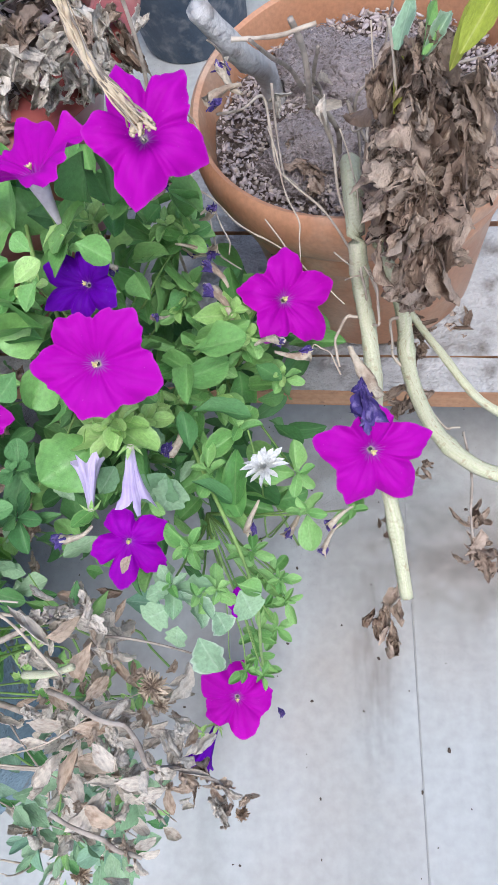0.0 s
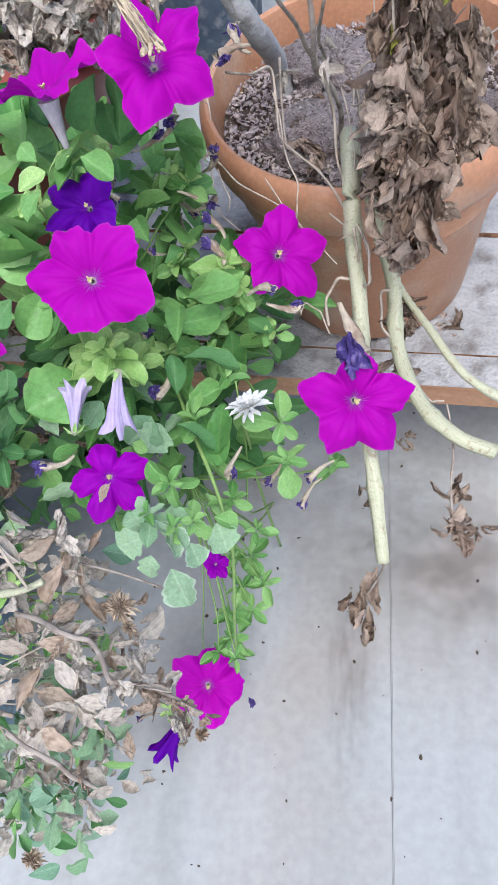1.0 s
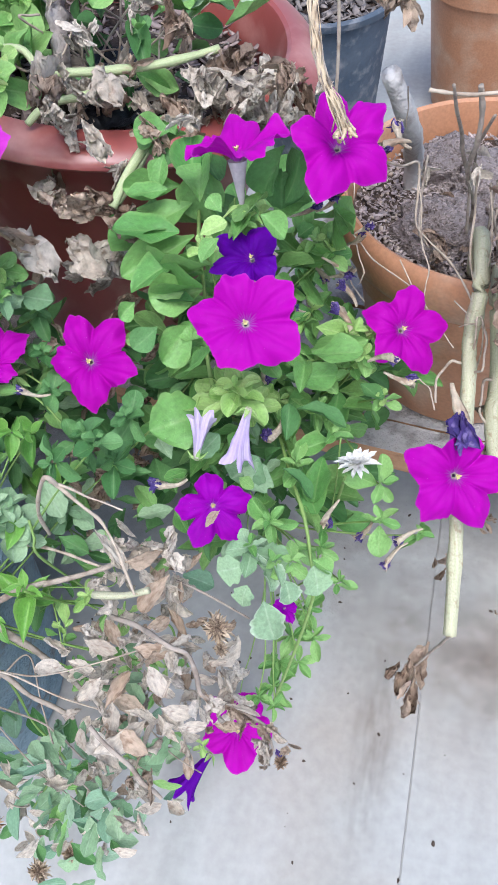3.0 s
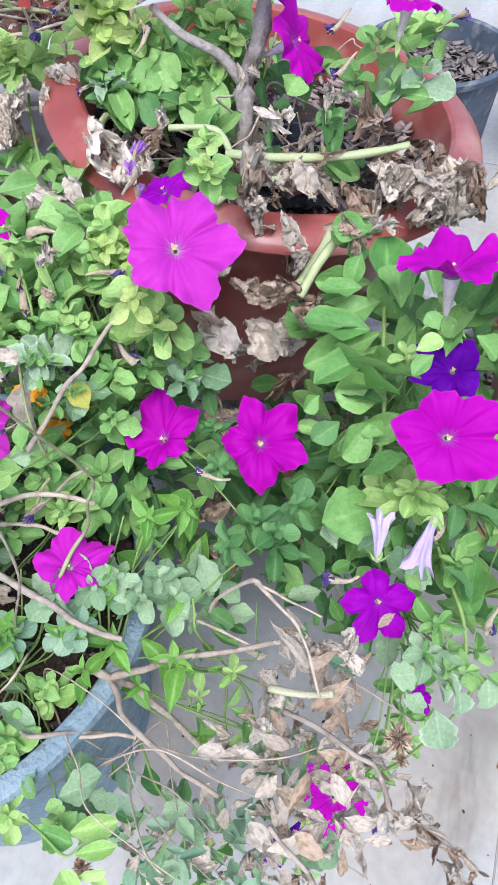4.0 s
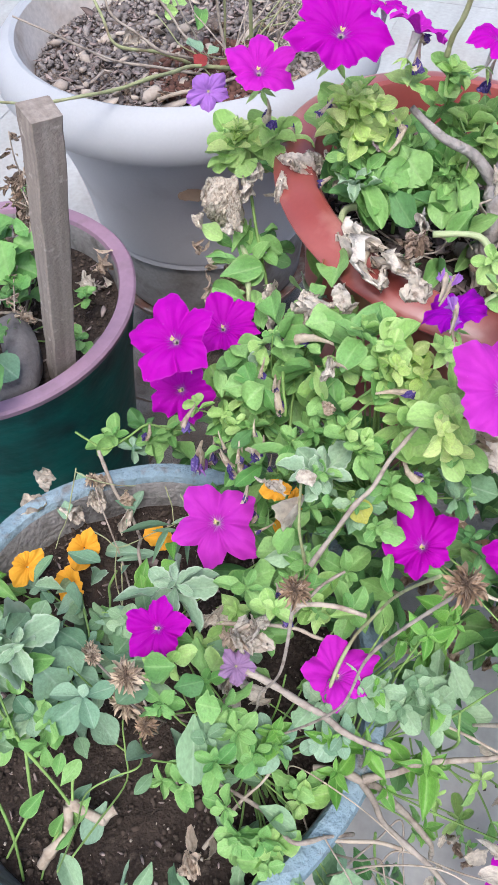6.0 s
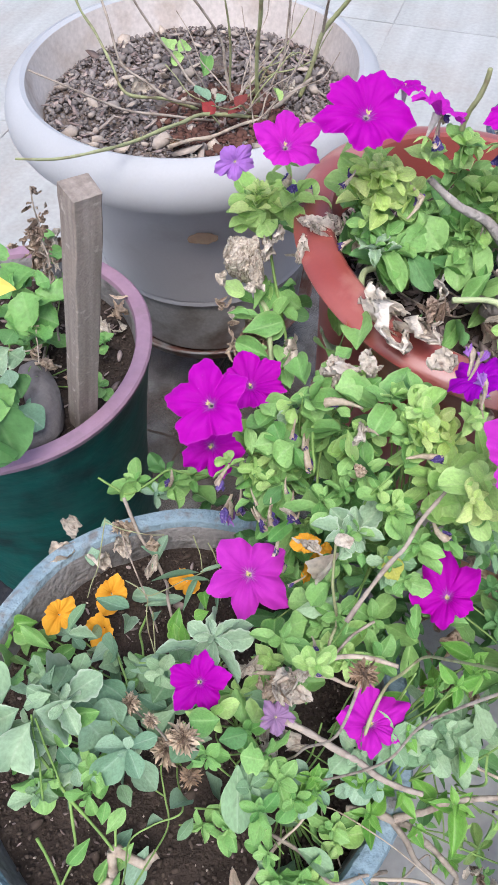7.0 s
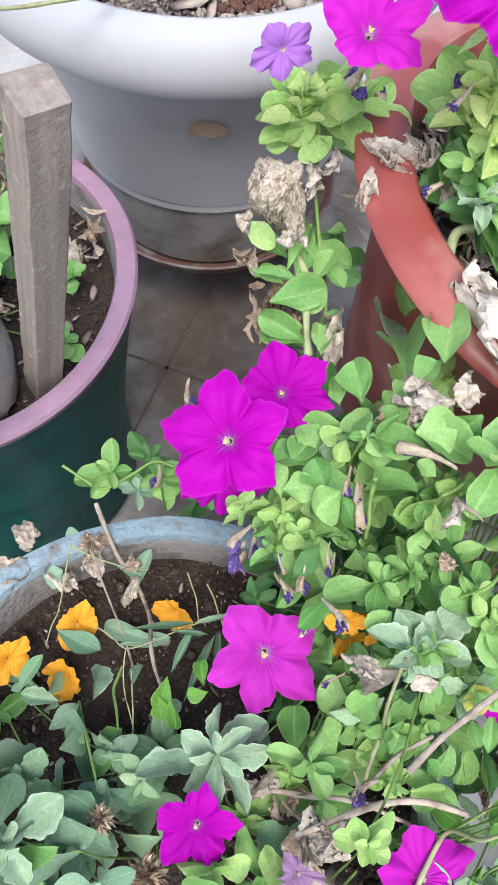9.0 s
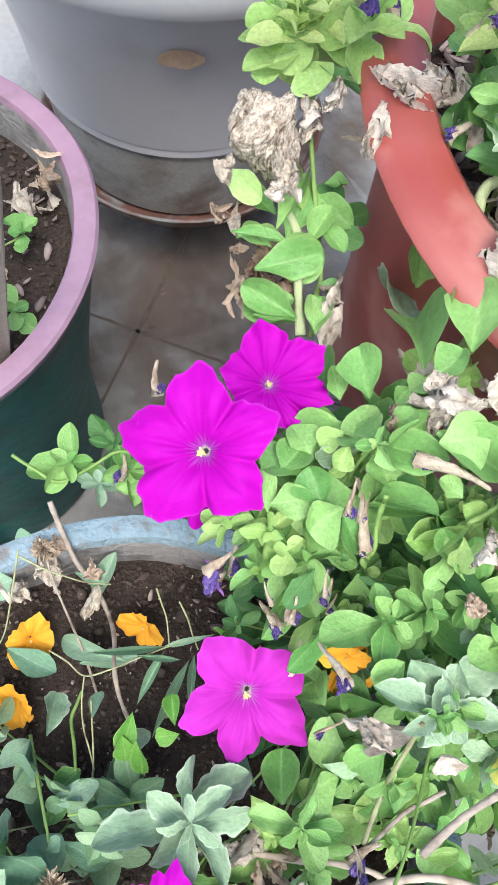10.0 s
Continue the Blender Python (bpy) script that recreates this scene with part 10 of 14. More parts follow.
stem(wilted_bush, ((0.079, 0.224, 0.600), (0.084, 0.227, 0.560), (0.099, 0.259, 0.500)), 0.0021, 0.0021, "twig", name="twig")
stem(wilted_bush, ((0.089, 0.196, 0.470), (0.092, 0.179, 0.470), (0.087, 0.170, 0.460), (0.087, 0.165, 0.428)), 0.0013, 0.0011, "twig_pale", name="twig")
stem(wilted_bush, ((0.085, 0.162, 0.426), (0.073, 0.165, 0.428), (0.061, 0.155, 0.422), (0.058, 0.140, 0.413)), 0.0013, 0.0011, "twig_pale", name="twig")
stem(wilted_bush, ((0.094, 0.184, 0.460), (0.094, 0.163, 0.450), (0.088, 0.144, 0.440), (0.085, 0.156, 0.422)), 0.0013, 0.0011, "twig_pale", name="twig")
stem(wilted_bush, ((0.118, 0.176, 0.389), (0.106, 0.175, 0.389), (0.100, 0.155, 0.376), (0.108, 0.136, 0.364)), 0.0016, 0.0013, "twig_pale", name="twig")
stem(wilted_bush, ((0.104, 0.137, 0.365), (0.119, 0.104, 0.343), (0.129, 0.101, 0.341)), 0.0012, 0.0010, "twig_pale", name="twig")
stem(wilted_bush, ((0.110, 0.173, 0.620), (0.112, 0.170, 0.580), (0.115, 0.168, 0.530), (0.123, 0.164, 0.520)), 0.0010, 0.0010, "twig_pale", name="twig")
stem(wilted_bush, ((0.135, 0.188, 0.530), (0.127, 0.178, 0.500), (0.117, 0.157, 0.480)), 0.0011, 0.0010, "twig_pale", name="twig")
stem(wilted_bush, ((0.049, 0.225, 0.600), (0.071, 0.215, 0.600), (0.089, 0.214, 0.600)), 0.0018, 0.0014, "twig_pale", name="twig")
stem(wilted_bush, ((0.091, 0.224, 0.580), (0.099, 0.265, 0.520), (0.107, 0.276, 0.450)), 0.0014, 0.0015, "twig", name="twig")
dead_clump(wilted_bush, (0.116, 0.184, 0.580), 0.018, "brown", 9, 1.8, tall=1.5)
dead_clump(wilted_bush, (0.116, 0.165, 0.570), 0.019, "brown", 10, 1.8, tall=1.5)
dead_clump(wilted_bush, (0.111, 0.171, 0.550), 0.018, "brown", 9, 1.8, tall=1.5)
dead_clump(wilted_bush, (0.123, 0.162, 0.540), 0.020, "brown", 10, 1.8, tall=1.5)
dead_clump(wilted_bush, (0.108, 0.159, 0.530), 0.019, "brown", 9, 1.8, tall=1.5)
dead_clump(wilted_bush, (0.118, 0.145, 0.520), 0.020, "brown", 10, 1.8, tall=1.5)
dead_clump(wilted_bush, (0.105, 0.158, 0.500), 0.018, "brown", 8, 1.8, tall=1.5)
dead_clump(wilted_bush, (0.116, 0.136, 0.500), 0.019, "brown", 9, 1.8, tall=1.5)
dead_clump(wilted_bush, (0.128, 0.166, 0.570), 0.019, "brown", 9, 1.8, tall=1.5)
dead_clump(wilted_bush, (0.133, 0.149, 0.530), 0.020, "brown", 9, 1.8, tall=1.5)
dead_clump(wilted_bush, (0.122, 0.167, 0.600), 0.016, "brown", 8, 1.8, tall=1.5)
dead_clump(wilted_bush, (0.138, 0.159, 0.550), 0.018, "brown", 8, 1.8, tall=1.5)
dead_clump(wilted_bush, (0.123, 0.163, 0.560), 0.013, "tan", 6, 0.8, tall=1.4)
dead_clump(wilted_bush, (0.117, 0.157, 0.530), 0.014, "tan", 6, 0.8, tall=1.4)
dead_clump(wilted_bush, (0.129, 0.145, 0.510), 0.014, "tan", 6, 0.8, tall=1.4)
dead_clump(wilted_bush, (0.104, 0.149, 0.490), 0.013, "tan", 5, 0.8, tall=1.4)
dead_clump(wilted_bush, (0.111, 0.181, 0.570), 0.013, "tan", 6, 0.8, tall=1.4)
dead_clump(wilted_bush, (0.095, 0.085, 0.332), 0.012, "brown", 6, 0.9, tall=1.5)
dead_clump(wilted_bush, (0.119, 0.044, 0.305), 0.014, "brown", 7, 0.9, tall=1.5)
dead_clump(wilted_bush, (0.110, 0.026, 0.293), 0.016, "brown", 8, 0.9, tall=1.5)
dead_clump(wilted_bush, (0.058, 0.059, 0.317), 0.009, "brown", 4, 0.9, tall=1.5)
dead_clump(wilted_bush, (0.125, 0.016, 0.286), 0.014, "brown", 6, 0.9, tall=1.5)
dead_clump(wilted_bush, (0.104, 0.144, 0.333), 0.019, "brown", 7, 0.9, tall=1.5)
dead_clump(wilted_bush, (0.122, 0.172, 0.350), 0.019, "brown", 7, 0.9, tall=1.5)
dead_clump(wilted_bush, (0.128, 0.182, 0.357), 0.016, "brown", 6, 0.9, tall=1.5)
stem(wilted_bush, ((0.005, 0.303, 0.480), (0.008, 0.273, 0.475), (0.019, 0.255, 0.470), (0.033, 0.222, 0.470), (0.048, 0.199, 0.470), (0.057, 0.187, 0.460)), 0.0009, 0.0006, "twig_pale", name="twig")
stem(wilted_bush, ((0.011, 0.254, 0.470), (0.008, 0.225, 0.460), (0.019, 0.222, 0.440)), 0.0008, 0.0006, "twig_pale", name="twig")
stem(wilted_bush, ((0.015, 0.247, 0.475), (0.017, 0.223, 0.470), (0.014, 0.221, 0.460)), 0.0008, 0.0006, "twig_pale", name="twig")
stem(wilted_bush, ((0.064, 0.274, 0.500), (0.062, 0.247, 0.480), (0.063, 0.218, 0.470), (0.056, 0.198, 0.460), (0.049, 0.188, 0.450)), 0.0008, 0.0006, "twig_pale", name="twig")
stem(wilted_bush, ((0.043, 0.225, 0.475), (0.052, 0.199, 0.460), (0.065, 0.179, 0.450), (0.073, 0.167, 0.440)), 0.0008, 0.0006, "twig_pale", name="twig")
stem(wilted_bush, ((0.000, 0.290, 0.570), (0.007, 0.308, 0.530), (0.012, 0.317, 0.490), (0.022, 0.320, 0.475)), 0.0007, 0.0006, "twig_pale", name="twig")
stem(wilted_bush, ((0.015, 0.312, 0.510), (0.022, 0.314, 0.490), (0.021, 0.299, 0.475)), 0.0008, 0.0006, "twig_pale", name="twig")
stem(wilted_bush, ((0.038, 0.231, 0.600), (0.046, 0.257, 0.570), (0.049, 0.270, 0.550)), 0.0006, 0.0005, "twig_pale", name="twig")
stem(wilted_bush, ((0.057, 0.136, 0.410), (0.055, 0.149, 0.419), (0.047, 0.156, 0.424), (0.041, 0.150, 0.420)), 0.0008, 0.0006, "twig_pale", name="twig")
stem(wilted_bush, ((0.101, 0.183, 0.394), (0.091, 0.169, 0.460), (0.089, 0.190, 0.470)), 0.0009, 0.0006, "twig_pale", name="twig")
stem(wilted_bush, ((0.077, 0.193, 0.460), (0.087, 0.170, 0.460), (0.078, 0.177, 0.450)), 0.0008, 0.0006, "twig_pale", name="twig")
stem(wilted_bush, ((0.112, 0.202, 0.600), (0.107, 0.182, 0.570), (0.110, 0.176, 0.550)), 0.0006, 0.0005, "twig_pale", name="twig")
stem(wilted_bush, ((0.096, 0.218, 0.530), (0.097, 0.204, 0.510), (0.095, 0.192, 0.490)), 0.0007, 0.0005, "twig_pale", name="twig")
stem(wilted_bush, ((0.051, 0.004, 0.318), (0.054, 0.027, 0.220), (0.046, 0.030, 0.181)), 0.0014, 0.0015, "twig", name="twig")
stem(wilted_bush, ((0.128, 0.094, 0.348), (0.123, 0.064, 0.329), (0.111, 0.031, 0.308)), 0.0012, 0.0012, "twig", name="twig")
wilted(wilted_bush, (0.070, 0.132, 0.452), (0.059, 0.096, 0.440), 0.0185, "indigo", tube=False)
wilted(wilted_bush, (0.072, 0.142, 0.428), (0.065, 0.119, 0.414), 0.0115, "indigo")
wilted(wilted_bush, (0.056, 0.267, 0.530), (0.048, 0.289, 0.530), 0.0089, "indigo")
wilted(wilted_bush, (0.053, 0.275, 0.530), (0.037, 0.266, 0.530), 0.0072, "indigo")
dead_clump(wilted_bush, (0.079, 0.314, 0.480), 0.012, "ash", 5, 0.4, tall=1)
dead_clump(wilted_bush, (0.094, 0.244, 0.530), 0.012, "ash", 6, 0.4, tall=1)
leaf(wilted_bush, "yellow", (0.121, 0.185, 0.590), (0.106, 0.162, 0.580), 0.007, FACE_A)
leaf(wilted_bush, "yellow", (0.150, 0.170, 0.620), (0.128, 0.142, 0.615), 0.008, FACE_A)
leaf(wilted_bush, "yellow", (0.149, 0.154, 0.630), (0.128, 0.132, 0.630), 0.012, FACE_A)
leaf(wilted_bush, "felt", (0.130, 0.195, 0.610), (0.112, 0.168, 0.610), 0.010, FACE_A)
leaf(wilted_bush, "leaf", (0.137, 0.186, 0.610), (0.118, 0.158, 0.610), 0.009, FACE_A)
leaf(wilted_bush, "felt", (0.140, 0.176, 0.610), (0.122, 0.158, 0.610), 0.007, FACE_A)
dead_clump(wilted_bush, (0.127, 0.195, 0.560), 0.020, "brown", 10, 1.8, tall=1.5)
dead_clump(wilted_bush, (0.120, 0.204, 0.530), 0.019, "brown", 9, 1.8, tall=1.5)
dead_clump(wilted_bush, (0.128, 0.184, 0.550), 0.020, "brown", 10, 1.8, tall=1.5)
dead_clump(wilted_bush, (0.121, 0.199, 0.500), 0.018, "brown", 8, 1.8, tall=1.5)
dead_clump(wilted_bush, (0.131, 0.174, 0.510), 0.019, "brown", 10, 1.8, tall=1.5)
dead_clump(wilted_bush, (0.142, 0.171, 0.540), 0.019, "brown", 10, 1.8, tall=1.5)
dead_clump(wilted_bush, (0.147, 0.161, 0.570), 0.016, "brown", 8, 1.8, tall=1.5)
dead_clump(wilted_bush, (0.113, 0.151, 0.460), 0.017, "brown", 8, 1.8, tall=1.5)
dead_clump(wilted_bush, (0.125, 0.174, 0.480), 0.017, "brown", 8, 1.8, tall=1.5)
dead_clump(wilted_bush, (0.151, 0.155, 0.530), 0.018, "brown", 8, 1.8, tall=1.5)
dead_clump(wilted_bush, (0.113, 0.175, 0.550), 0.013, "tan", 6, 0.8, tall=1.4)
dead_clump(wilted_bush, (0.129, 0.156, 0.540), 0.014, "tan", 7, 0.8, tall=1.4)
dead_clump(wilted_bush, (0.143, 0.154, 0.550), 0.014, "tan", 6, 0.8, tall=1.4)
leaf(wilted_bush, "brown2", (0.057, 0.042, 0.200), (0.035, 0.014, 0.185), 0.019, FACE_A)
leaf(wilted_bush, "brown", (0.042, 0.033, 0.190), (0.027, 0.005, 0.170), 0.022, FACE_A)
leaf(wilted_bush, "brown2", (0.042, 0.018, 0.185), (0.030, -0.014, 0.160), 0.024, FACE_A)
leaf(wilted_bush, "brown2", (0.032, 0.032, 0.190), (0.022, 0.017, 0.180), 0.016, FACE_A)
leaf(wilted_bush, "brown", (0.032, 0.006, 0.180), (0.042, -0.002, 0.170), 0.014, FACE_A)
straw = thing("dry_straw", (-0.02, 0.26, 0.40), "frayed tan twine hanging over a petunia flower", "twine")
TWINE = ((-0.006, 0.189, 0.604), (-0.010, 0.191, 0.616), (-0.016, 0.198, 0.628), (-0.019, 0.208, 0.641), (-0.019, 0.220, 0.654), (-0.018, 0.233, 0.667), (-0.017, 0.248, 0.681))
for k in range(3):
    strand = []
    for i in range(len(TWINE) * 4 - 3):
        p = Vector(TWINE[i // 4]).lerp(Vector(TWINE[min(i // 4 + 1, len(TWINE) - 1)]), i % 4 / 4)
        turn = i * 0.85 + k * 2.09
        strand.append(p + 0.0013 * (math.cos(turn) * Vector((1, 0, 0)) + math.sin(turn) * Vector((0, 0.7, -0.7))))
    stem(straw, strand, 0.0014, 0.0014, "straw", name="strand")
sheaf(straw, TWINE, (0.0034, 0.0022, 0.0018, 0.0018, 0.0018, 0.0020, 0.0024), 46)
stem(straw, ((-0.017, 0.248, 0.681), (0.003, 0.285, 0.651), (-0.020, 0.300, 0.470), (-0.020, 0.262, 0.400)), 0.0016, 0.0015, "twig_pale", name="strand")
for k in range(9):
    knot = Vector(TWINE[0]) + Vector((0.0032 * math.cos(k * 0.8), 0.0032 * math.sin(k * 0.8), 0.0016 * math.sin(k * 1.3)))
    stem(straw, (knot, knot + Vector((0.003 * math.sin(k), -0.002, -0.002)), knot + Vector((0.004 * math.sin(k * 2.0), -0.005, -0.003 * math.cos(k)))), 0.0015, 0.0007, "straw", name="knot")
dead_clump(straw, (0.069, 0.393, 0.580), 0.026, "tan", 7, 0.4, tall=1)
# withered leaves lying on the bench
bench_litter = thing("dead_leaf", (0.205, 0.243, 0.226), "brown crumpled dead leaves lying on the bench", "leaf")
dead_clump(bench_litter, (0.205, 0.248, 0.218), 0.017, "brown", 7, 0, tall=1)
# rose in the pale grey pot
rose = thing("rose_bush", (-0.455, 0.735, 0.525), "pruned rose with bare olive stems in the pale grey pot", "rose")
stem(rose, ((-0.413, 0.771, 0.530), (-0.413, 0.757, 0.600), (-0.407, 0.731, 0.680), (-0.404, 0.727, 0.720)), 0.0035, 0.0019, "twig_green")
stem(rose, ((-0.364, 0.788, 0.530), (-0.341, 0.793, 0.600), (-0.299, 0.778, 0.660), (-0.277, 0.759, 0.700)), 0.0036, 0.0021, "twig_green")
stem(rose, ((-0.341, 0.793, 0.600), (-0.334, 0.756, 0.670)), 0.0024, 0.0015, "twig")
stem(rose, ((-0.477, 0.758, 0.530), (-0.556, 0.725, 0.570), (-0.586, 0.757, 0.620), (-0.604, 0.763, 0.660), (-0.611, 0.740, 0.700)), 0.0025, 0.0014, "twig_green")
stem(rose, ((-0.464, 0.764, 0.530), (-0.511, 0.732, 0.560), (-0.558, 0.731, 0.600), (-0.577, 0.765, 0.660)), 0.0025, 0.0015, "twig")
stem(rose, ((-0.444, 0.775, 0.530), (-0.453, 0.777, 0.600), (-0.488, 0.748, 0.670)), 0.0026, 0.0015, "twig")
stem(rose, ((-0.458, 0.738, 0.530), (-0.509, 0.697, 0.560), (-0.585, 0.667, 0.600), (-0.636, 0.659, 0.630)), 0.0022, 0.0013, "twig")
stem(rose, ((-0.414, 0.744, 0.530), (-0.474, 0.698, 0.560), (-0.504, 0.638, 0.580), (-0.554, 0.568, 0.600), (-0.622, 0.523, 0.620)), 0.0032, 0.0016, "twig_green")
stem(rose, ((-0.386, 0.799, 0.530), (-0.380, 0.803, 0.600), (-0.377, 0.795, 0.650)), 0.0020, 0.0012, "twig")
stem(rose, ((-0.448, 0.797, 0.530), (-0.448, 0.771, 0.660)), 0.0020, 0.0012, "twig_green")
stem(rose, ((-0.470, 0.770, 0.540), (-0.507, 0.796, 0.570), (-0.537, 0.792, 0.620), (-0.550, 0.787, 0.650)), 0.0022, 0.0014, "twig")
stem(rose, ((-0.509, 0.668, 0.540), (-0.463, 0.688, 0.540), (-0.401, 0.744, 0.530)), 0.0029, 0.0022, "twig_pale")
stem(rose, ((-0.401, 0.755, 0.530), (-0.369, 0.767, 0.550), (-0.351, 0.773, 0.560)), 0.0038, 0.0026, "twig")
leaf(rose, "red", (-0.436, 0.709, 0.560), (-0.426, 0.734, 0.560), 0.016, FACE_H)
leaf(rose, "red", (-0.474, 0.723, 0.560), (-0.459, 0.703, 0.560), 0.015, FACE_H)
leaf(rose, "red", (-0.444, 0.699, 0.560), (-0.431, 0.714, 0.560), 0.013, FACE_H)
leaf(rose, "blue", (-0.484, 0.759, 0.560), (-0.468, 0.723, 0.560), 0.016, FACE_H)
leaf(rose, "blue", (-0.459, 0.723, 0.560), (-0.448, 0.734, 0.560), 0.014, FACE_H)
leaf(rose, "leaf", (-0.474, 0.826, 0.560), (-0.476, 0.792, 0.560), 0.019, FACE_H)
leaf(rose, "lime", (-0.516, 0.842, 0.560), (-0.527, 0.872, 0.560), 0.020, FACE_H)
leaf(rose, "lime", (-0.509, 0.836, 0.560), (-0.500, 0.860, 0.560), 0.017, FACE_H)
leaf(rose, "lime", (-0.392, 0.751, 0.560), (-0.390, 0.725, 0.560), 0.011, FACE_H)
leaf(rose, "pale", (-0.556, 0.746, 0.560), (-0.536, 0.762, 0.560), 0.024, FACE_H)
leaf(rose, "lime", (-0.502, 0.825, 0.560), (-0.518, 0.818, 0.560), 0.017, FACE_H)
dead_clump(rose, (-0.496, 0.685, 0.535), 0.018, "tan", 3, 0.4, tall=1)
dead_clump(rose, (-0.365, 0.707, 0.535), 0.018, "tan", 3, 0.4, tall=1)
dead_clump(rose, (-0.456, 0.648, 0.535), 0.015, "pale", 3, 0.4, tall=1)
dead_clump(rose, (-0.480, 0.657, 0.535), 0.014, "pale", 2, 0.4, tall=1)
for x, y, k in ((-0.53, 0.80, "tan"), (-0.37, 0.80, "pale"), (-0.40, 0.83, "tan"), (-0.46, 0.83, "brown"), (-0.55, 0.70, "tan"), (-0.33, 0.72, "brown"), (-0.50, 0.63, "tan"), (-0.42, 0.63, "brown"), (-0.36, 0.66, "pale")):
    dead_clump(rose, (x, y, 0.535), 0.013, k, 4, 0.4)
rnd_rose = random.Random(12)
for k in range(16):
    a = rnd_rose.uniform(0, 6.28)
    foot = Vector((-0.43 + rnd_rose.gauss(0, 0.025), 0.755 + rnd_rose.gauss(0, 0.025), 0.528))
    out = Vector((math.cos(a), math.sin(a), 0)) * rnd_rose.uniform(0.05, 0.14)
    stem(rose, (foot, foot + out * 0.35 + Vector((0, 0, 0.030)), foot + out * 0.75 + Vector((0.006, 0, rnd_rose.uniform(0.04, 0.07))), foot + out + Vector((0, 0.006, rnd_rose.uniform(0.04, 0.11)))), 0.0014, 0.0007, "twig" if k % 3 else "twig_green", name="twig")
# small geranium in the green pot
geranium = thing("geranium", (-0.66, 0.48, 0.36), "small geranium with scalloped leaves in the green pot", "plant")
rosette(geranium, (-0.655, 0.583, 0.400), (-0.043, -0.205, 0.978), 0.064, "scalloped", 6, "scalloped", 0.35, 0.85)
stem(geranium, ((-0.630, 0.490, 0.360), (-0.642, 0.537, 0.369), (-0.654, 0.587, 0.383)), 0.0012, 0.0009, "stem")
rosette(geranium, (-0.632, 0.574, 0.400), (-0.043, -0.205, 0.978), 0.054, "scalloped", 5, "scalloped", 0.35, 0.85)
stem(geranium, ((-0.630, 0.490, 0.360), (-0.631, 0.532, 0.369), (-0.631, 0.577, 0.386)), 0.0012, 0.0009, "stem")
rosette(geranium, (-0.627, 0.533, 0.400), (-0.043, -0.205, 0.978), 0.058, "scalloped", 5, "scalloped", 0.35, 0.85)
stem(geranium, ((-0.630, 0.490, 0.360), (-0.628, 0.512, 0.366), (-0.626, 0.536, 0.385)), 0.0012, 0.0009, "stem")
rosette(geranium, (-0.623, 0.614, 0.400), (-0.043, -0.205, 0.978), 0.044, "scalloped", 5, "scalloped", 0.35, 0.85)
stem(geranium, ((-0.630, 0.490, 0.360), (-0.627, 0.551, 0.373), (-0.623, 0.616, 0.389)), 0.0012, 0.0009, "stem")
rosette(geranium, (-0.643, 0.517, 0.400), (-0.043, -0.205, 0.978), 0.055, "scalloped", 5, "scalloped", 0.35, 0.85)
stem(geranium, ((-0.630, 0.490, 0.360), (-0.636, 0.504, 0.366), (-0.642, 0.520, 0.386)), 0.0012, 0.0009, "stem")
rosette(geranium, (-0.553, 0.516, 0.400), (-0.043, -0.205, 0.978), 0.036, "scalloped", 5, "scalloped", 0.35, 0.85)
stem(geranium, ((-0.630, 0.490, 0.360), (-0.592, 0.503, 0.371), (-0.553, 0.518, 0.391)), 0.0012, 0.0009, "stem")
rosette(geranium, (-0.548, 0.451, 0.400), (-0.043, -0.205, 0.978), 0.037, "leaf_round", 5, "leaf_round", 0.35, 0.85)
stem(geranium, ((-0.630, 0.490, 0.360), (-0.589, 0.470, 0.372), (-0.547, 0.453, 0.390)), 0.0012, 0.0009, "stem")
rosette(geranium, (-0.638, 0.414, 0.400), (-0.043, -0.205, 0.978), 0.051, "blue", 5, "blue", 0.35, 0.85)
stem(geranium, ((-0.680, 0.470, 0.360), (-0.659, 0.442, 0.369), (-0.637, 0.417, 0.387)), 0.0012, 0.0009, "stem")
rosette(geranium, (-0.626, 0.456, 0.400), (-0.043, -0.205, 0.978), 0.039, "leaf", 5, "leaf", 0.35, 0.85)
stem(geranium, ((-0.630, 0.490, 0.360), (-0.628, 0.473, 0.368), (-0.626, 0.458, 0.390)), 0.0012, 0.0009, "stem")
leaf(geranium, "blue", (-0.623, 0.400, 0.420), (-0.591, 0.380, 0.420), 0.032, (-0.049, -0.424, 0.904))
dead_clump(geranium, (-0.630, 0.631, 0.440), 0.028, "brown", 9, 0.4, tall=1)
dead_clump(geranium, (-0.617, 0.622, 0.440), 0.023, "ash", 6, 0.4, tall=1)
dead_clump(geranium, (-0.635, 0.624, 0.470), 0.018, "brown", 5, 0.4, tall=1)
dead_clump(geranium, (-0.546, 0.569, 0.400), 0.017, "tan", 6, 0.4, tall=1)
dead_clump(geranium, (-0.559, 0.558, 0.370), 0.023, "ash", 6, 0.4, tall=1)
dead_clump(geranium, (-0.614, 0.486, 0.390), 0.018, "tan", 5, 0.4, tall=1)
dead_clump(geranium, (-0.573, 0.493, 0.370), 0.016, "tan", 4, 0.4, tall=1)
stem(geranium, ((-0.628, 0.494, 0.370), (-0.626, 0.573, 0.410), (-0.634, 0.629, 0.450)), 0.0022, 0.0015, "twig", name="twig")
stem(geranium, ((-0.619, 0.602, 0.380), (-0.629, 0.606, 0.430), (-0.638, 0.643, 0.470)), 0.0020, 0.0013, "twig", name="twig")
stem(geranium, ((-0.660, 0.494, 0.390), (-0.624, 0.493, 0.390), (-0.602, 0.493, 0.380)), 0.0024, 0.0017, "twig", name="twig")
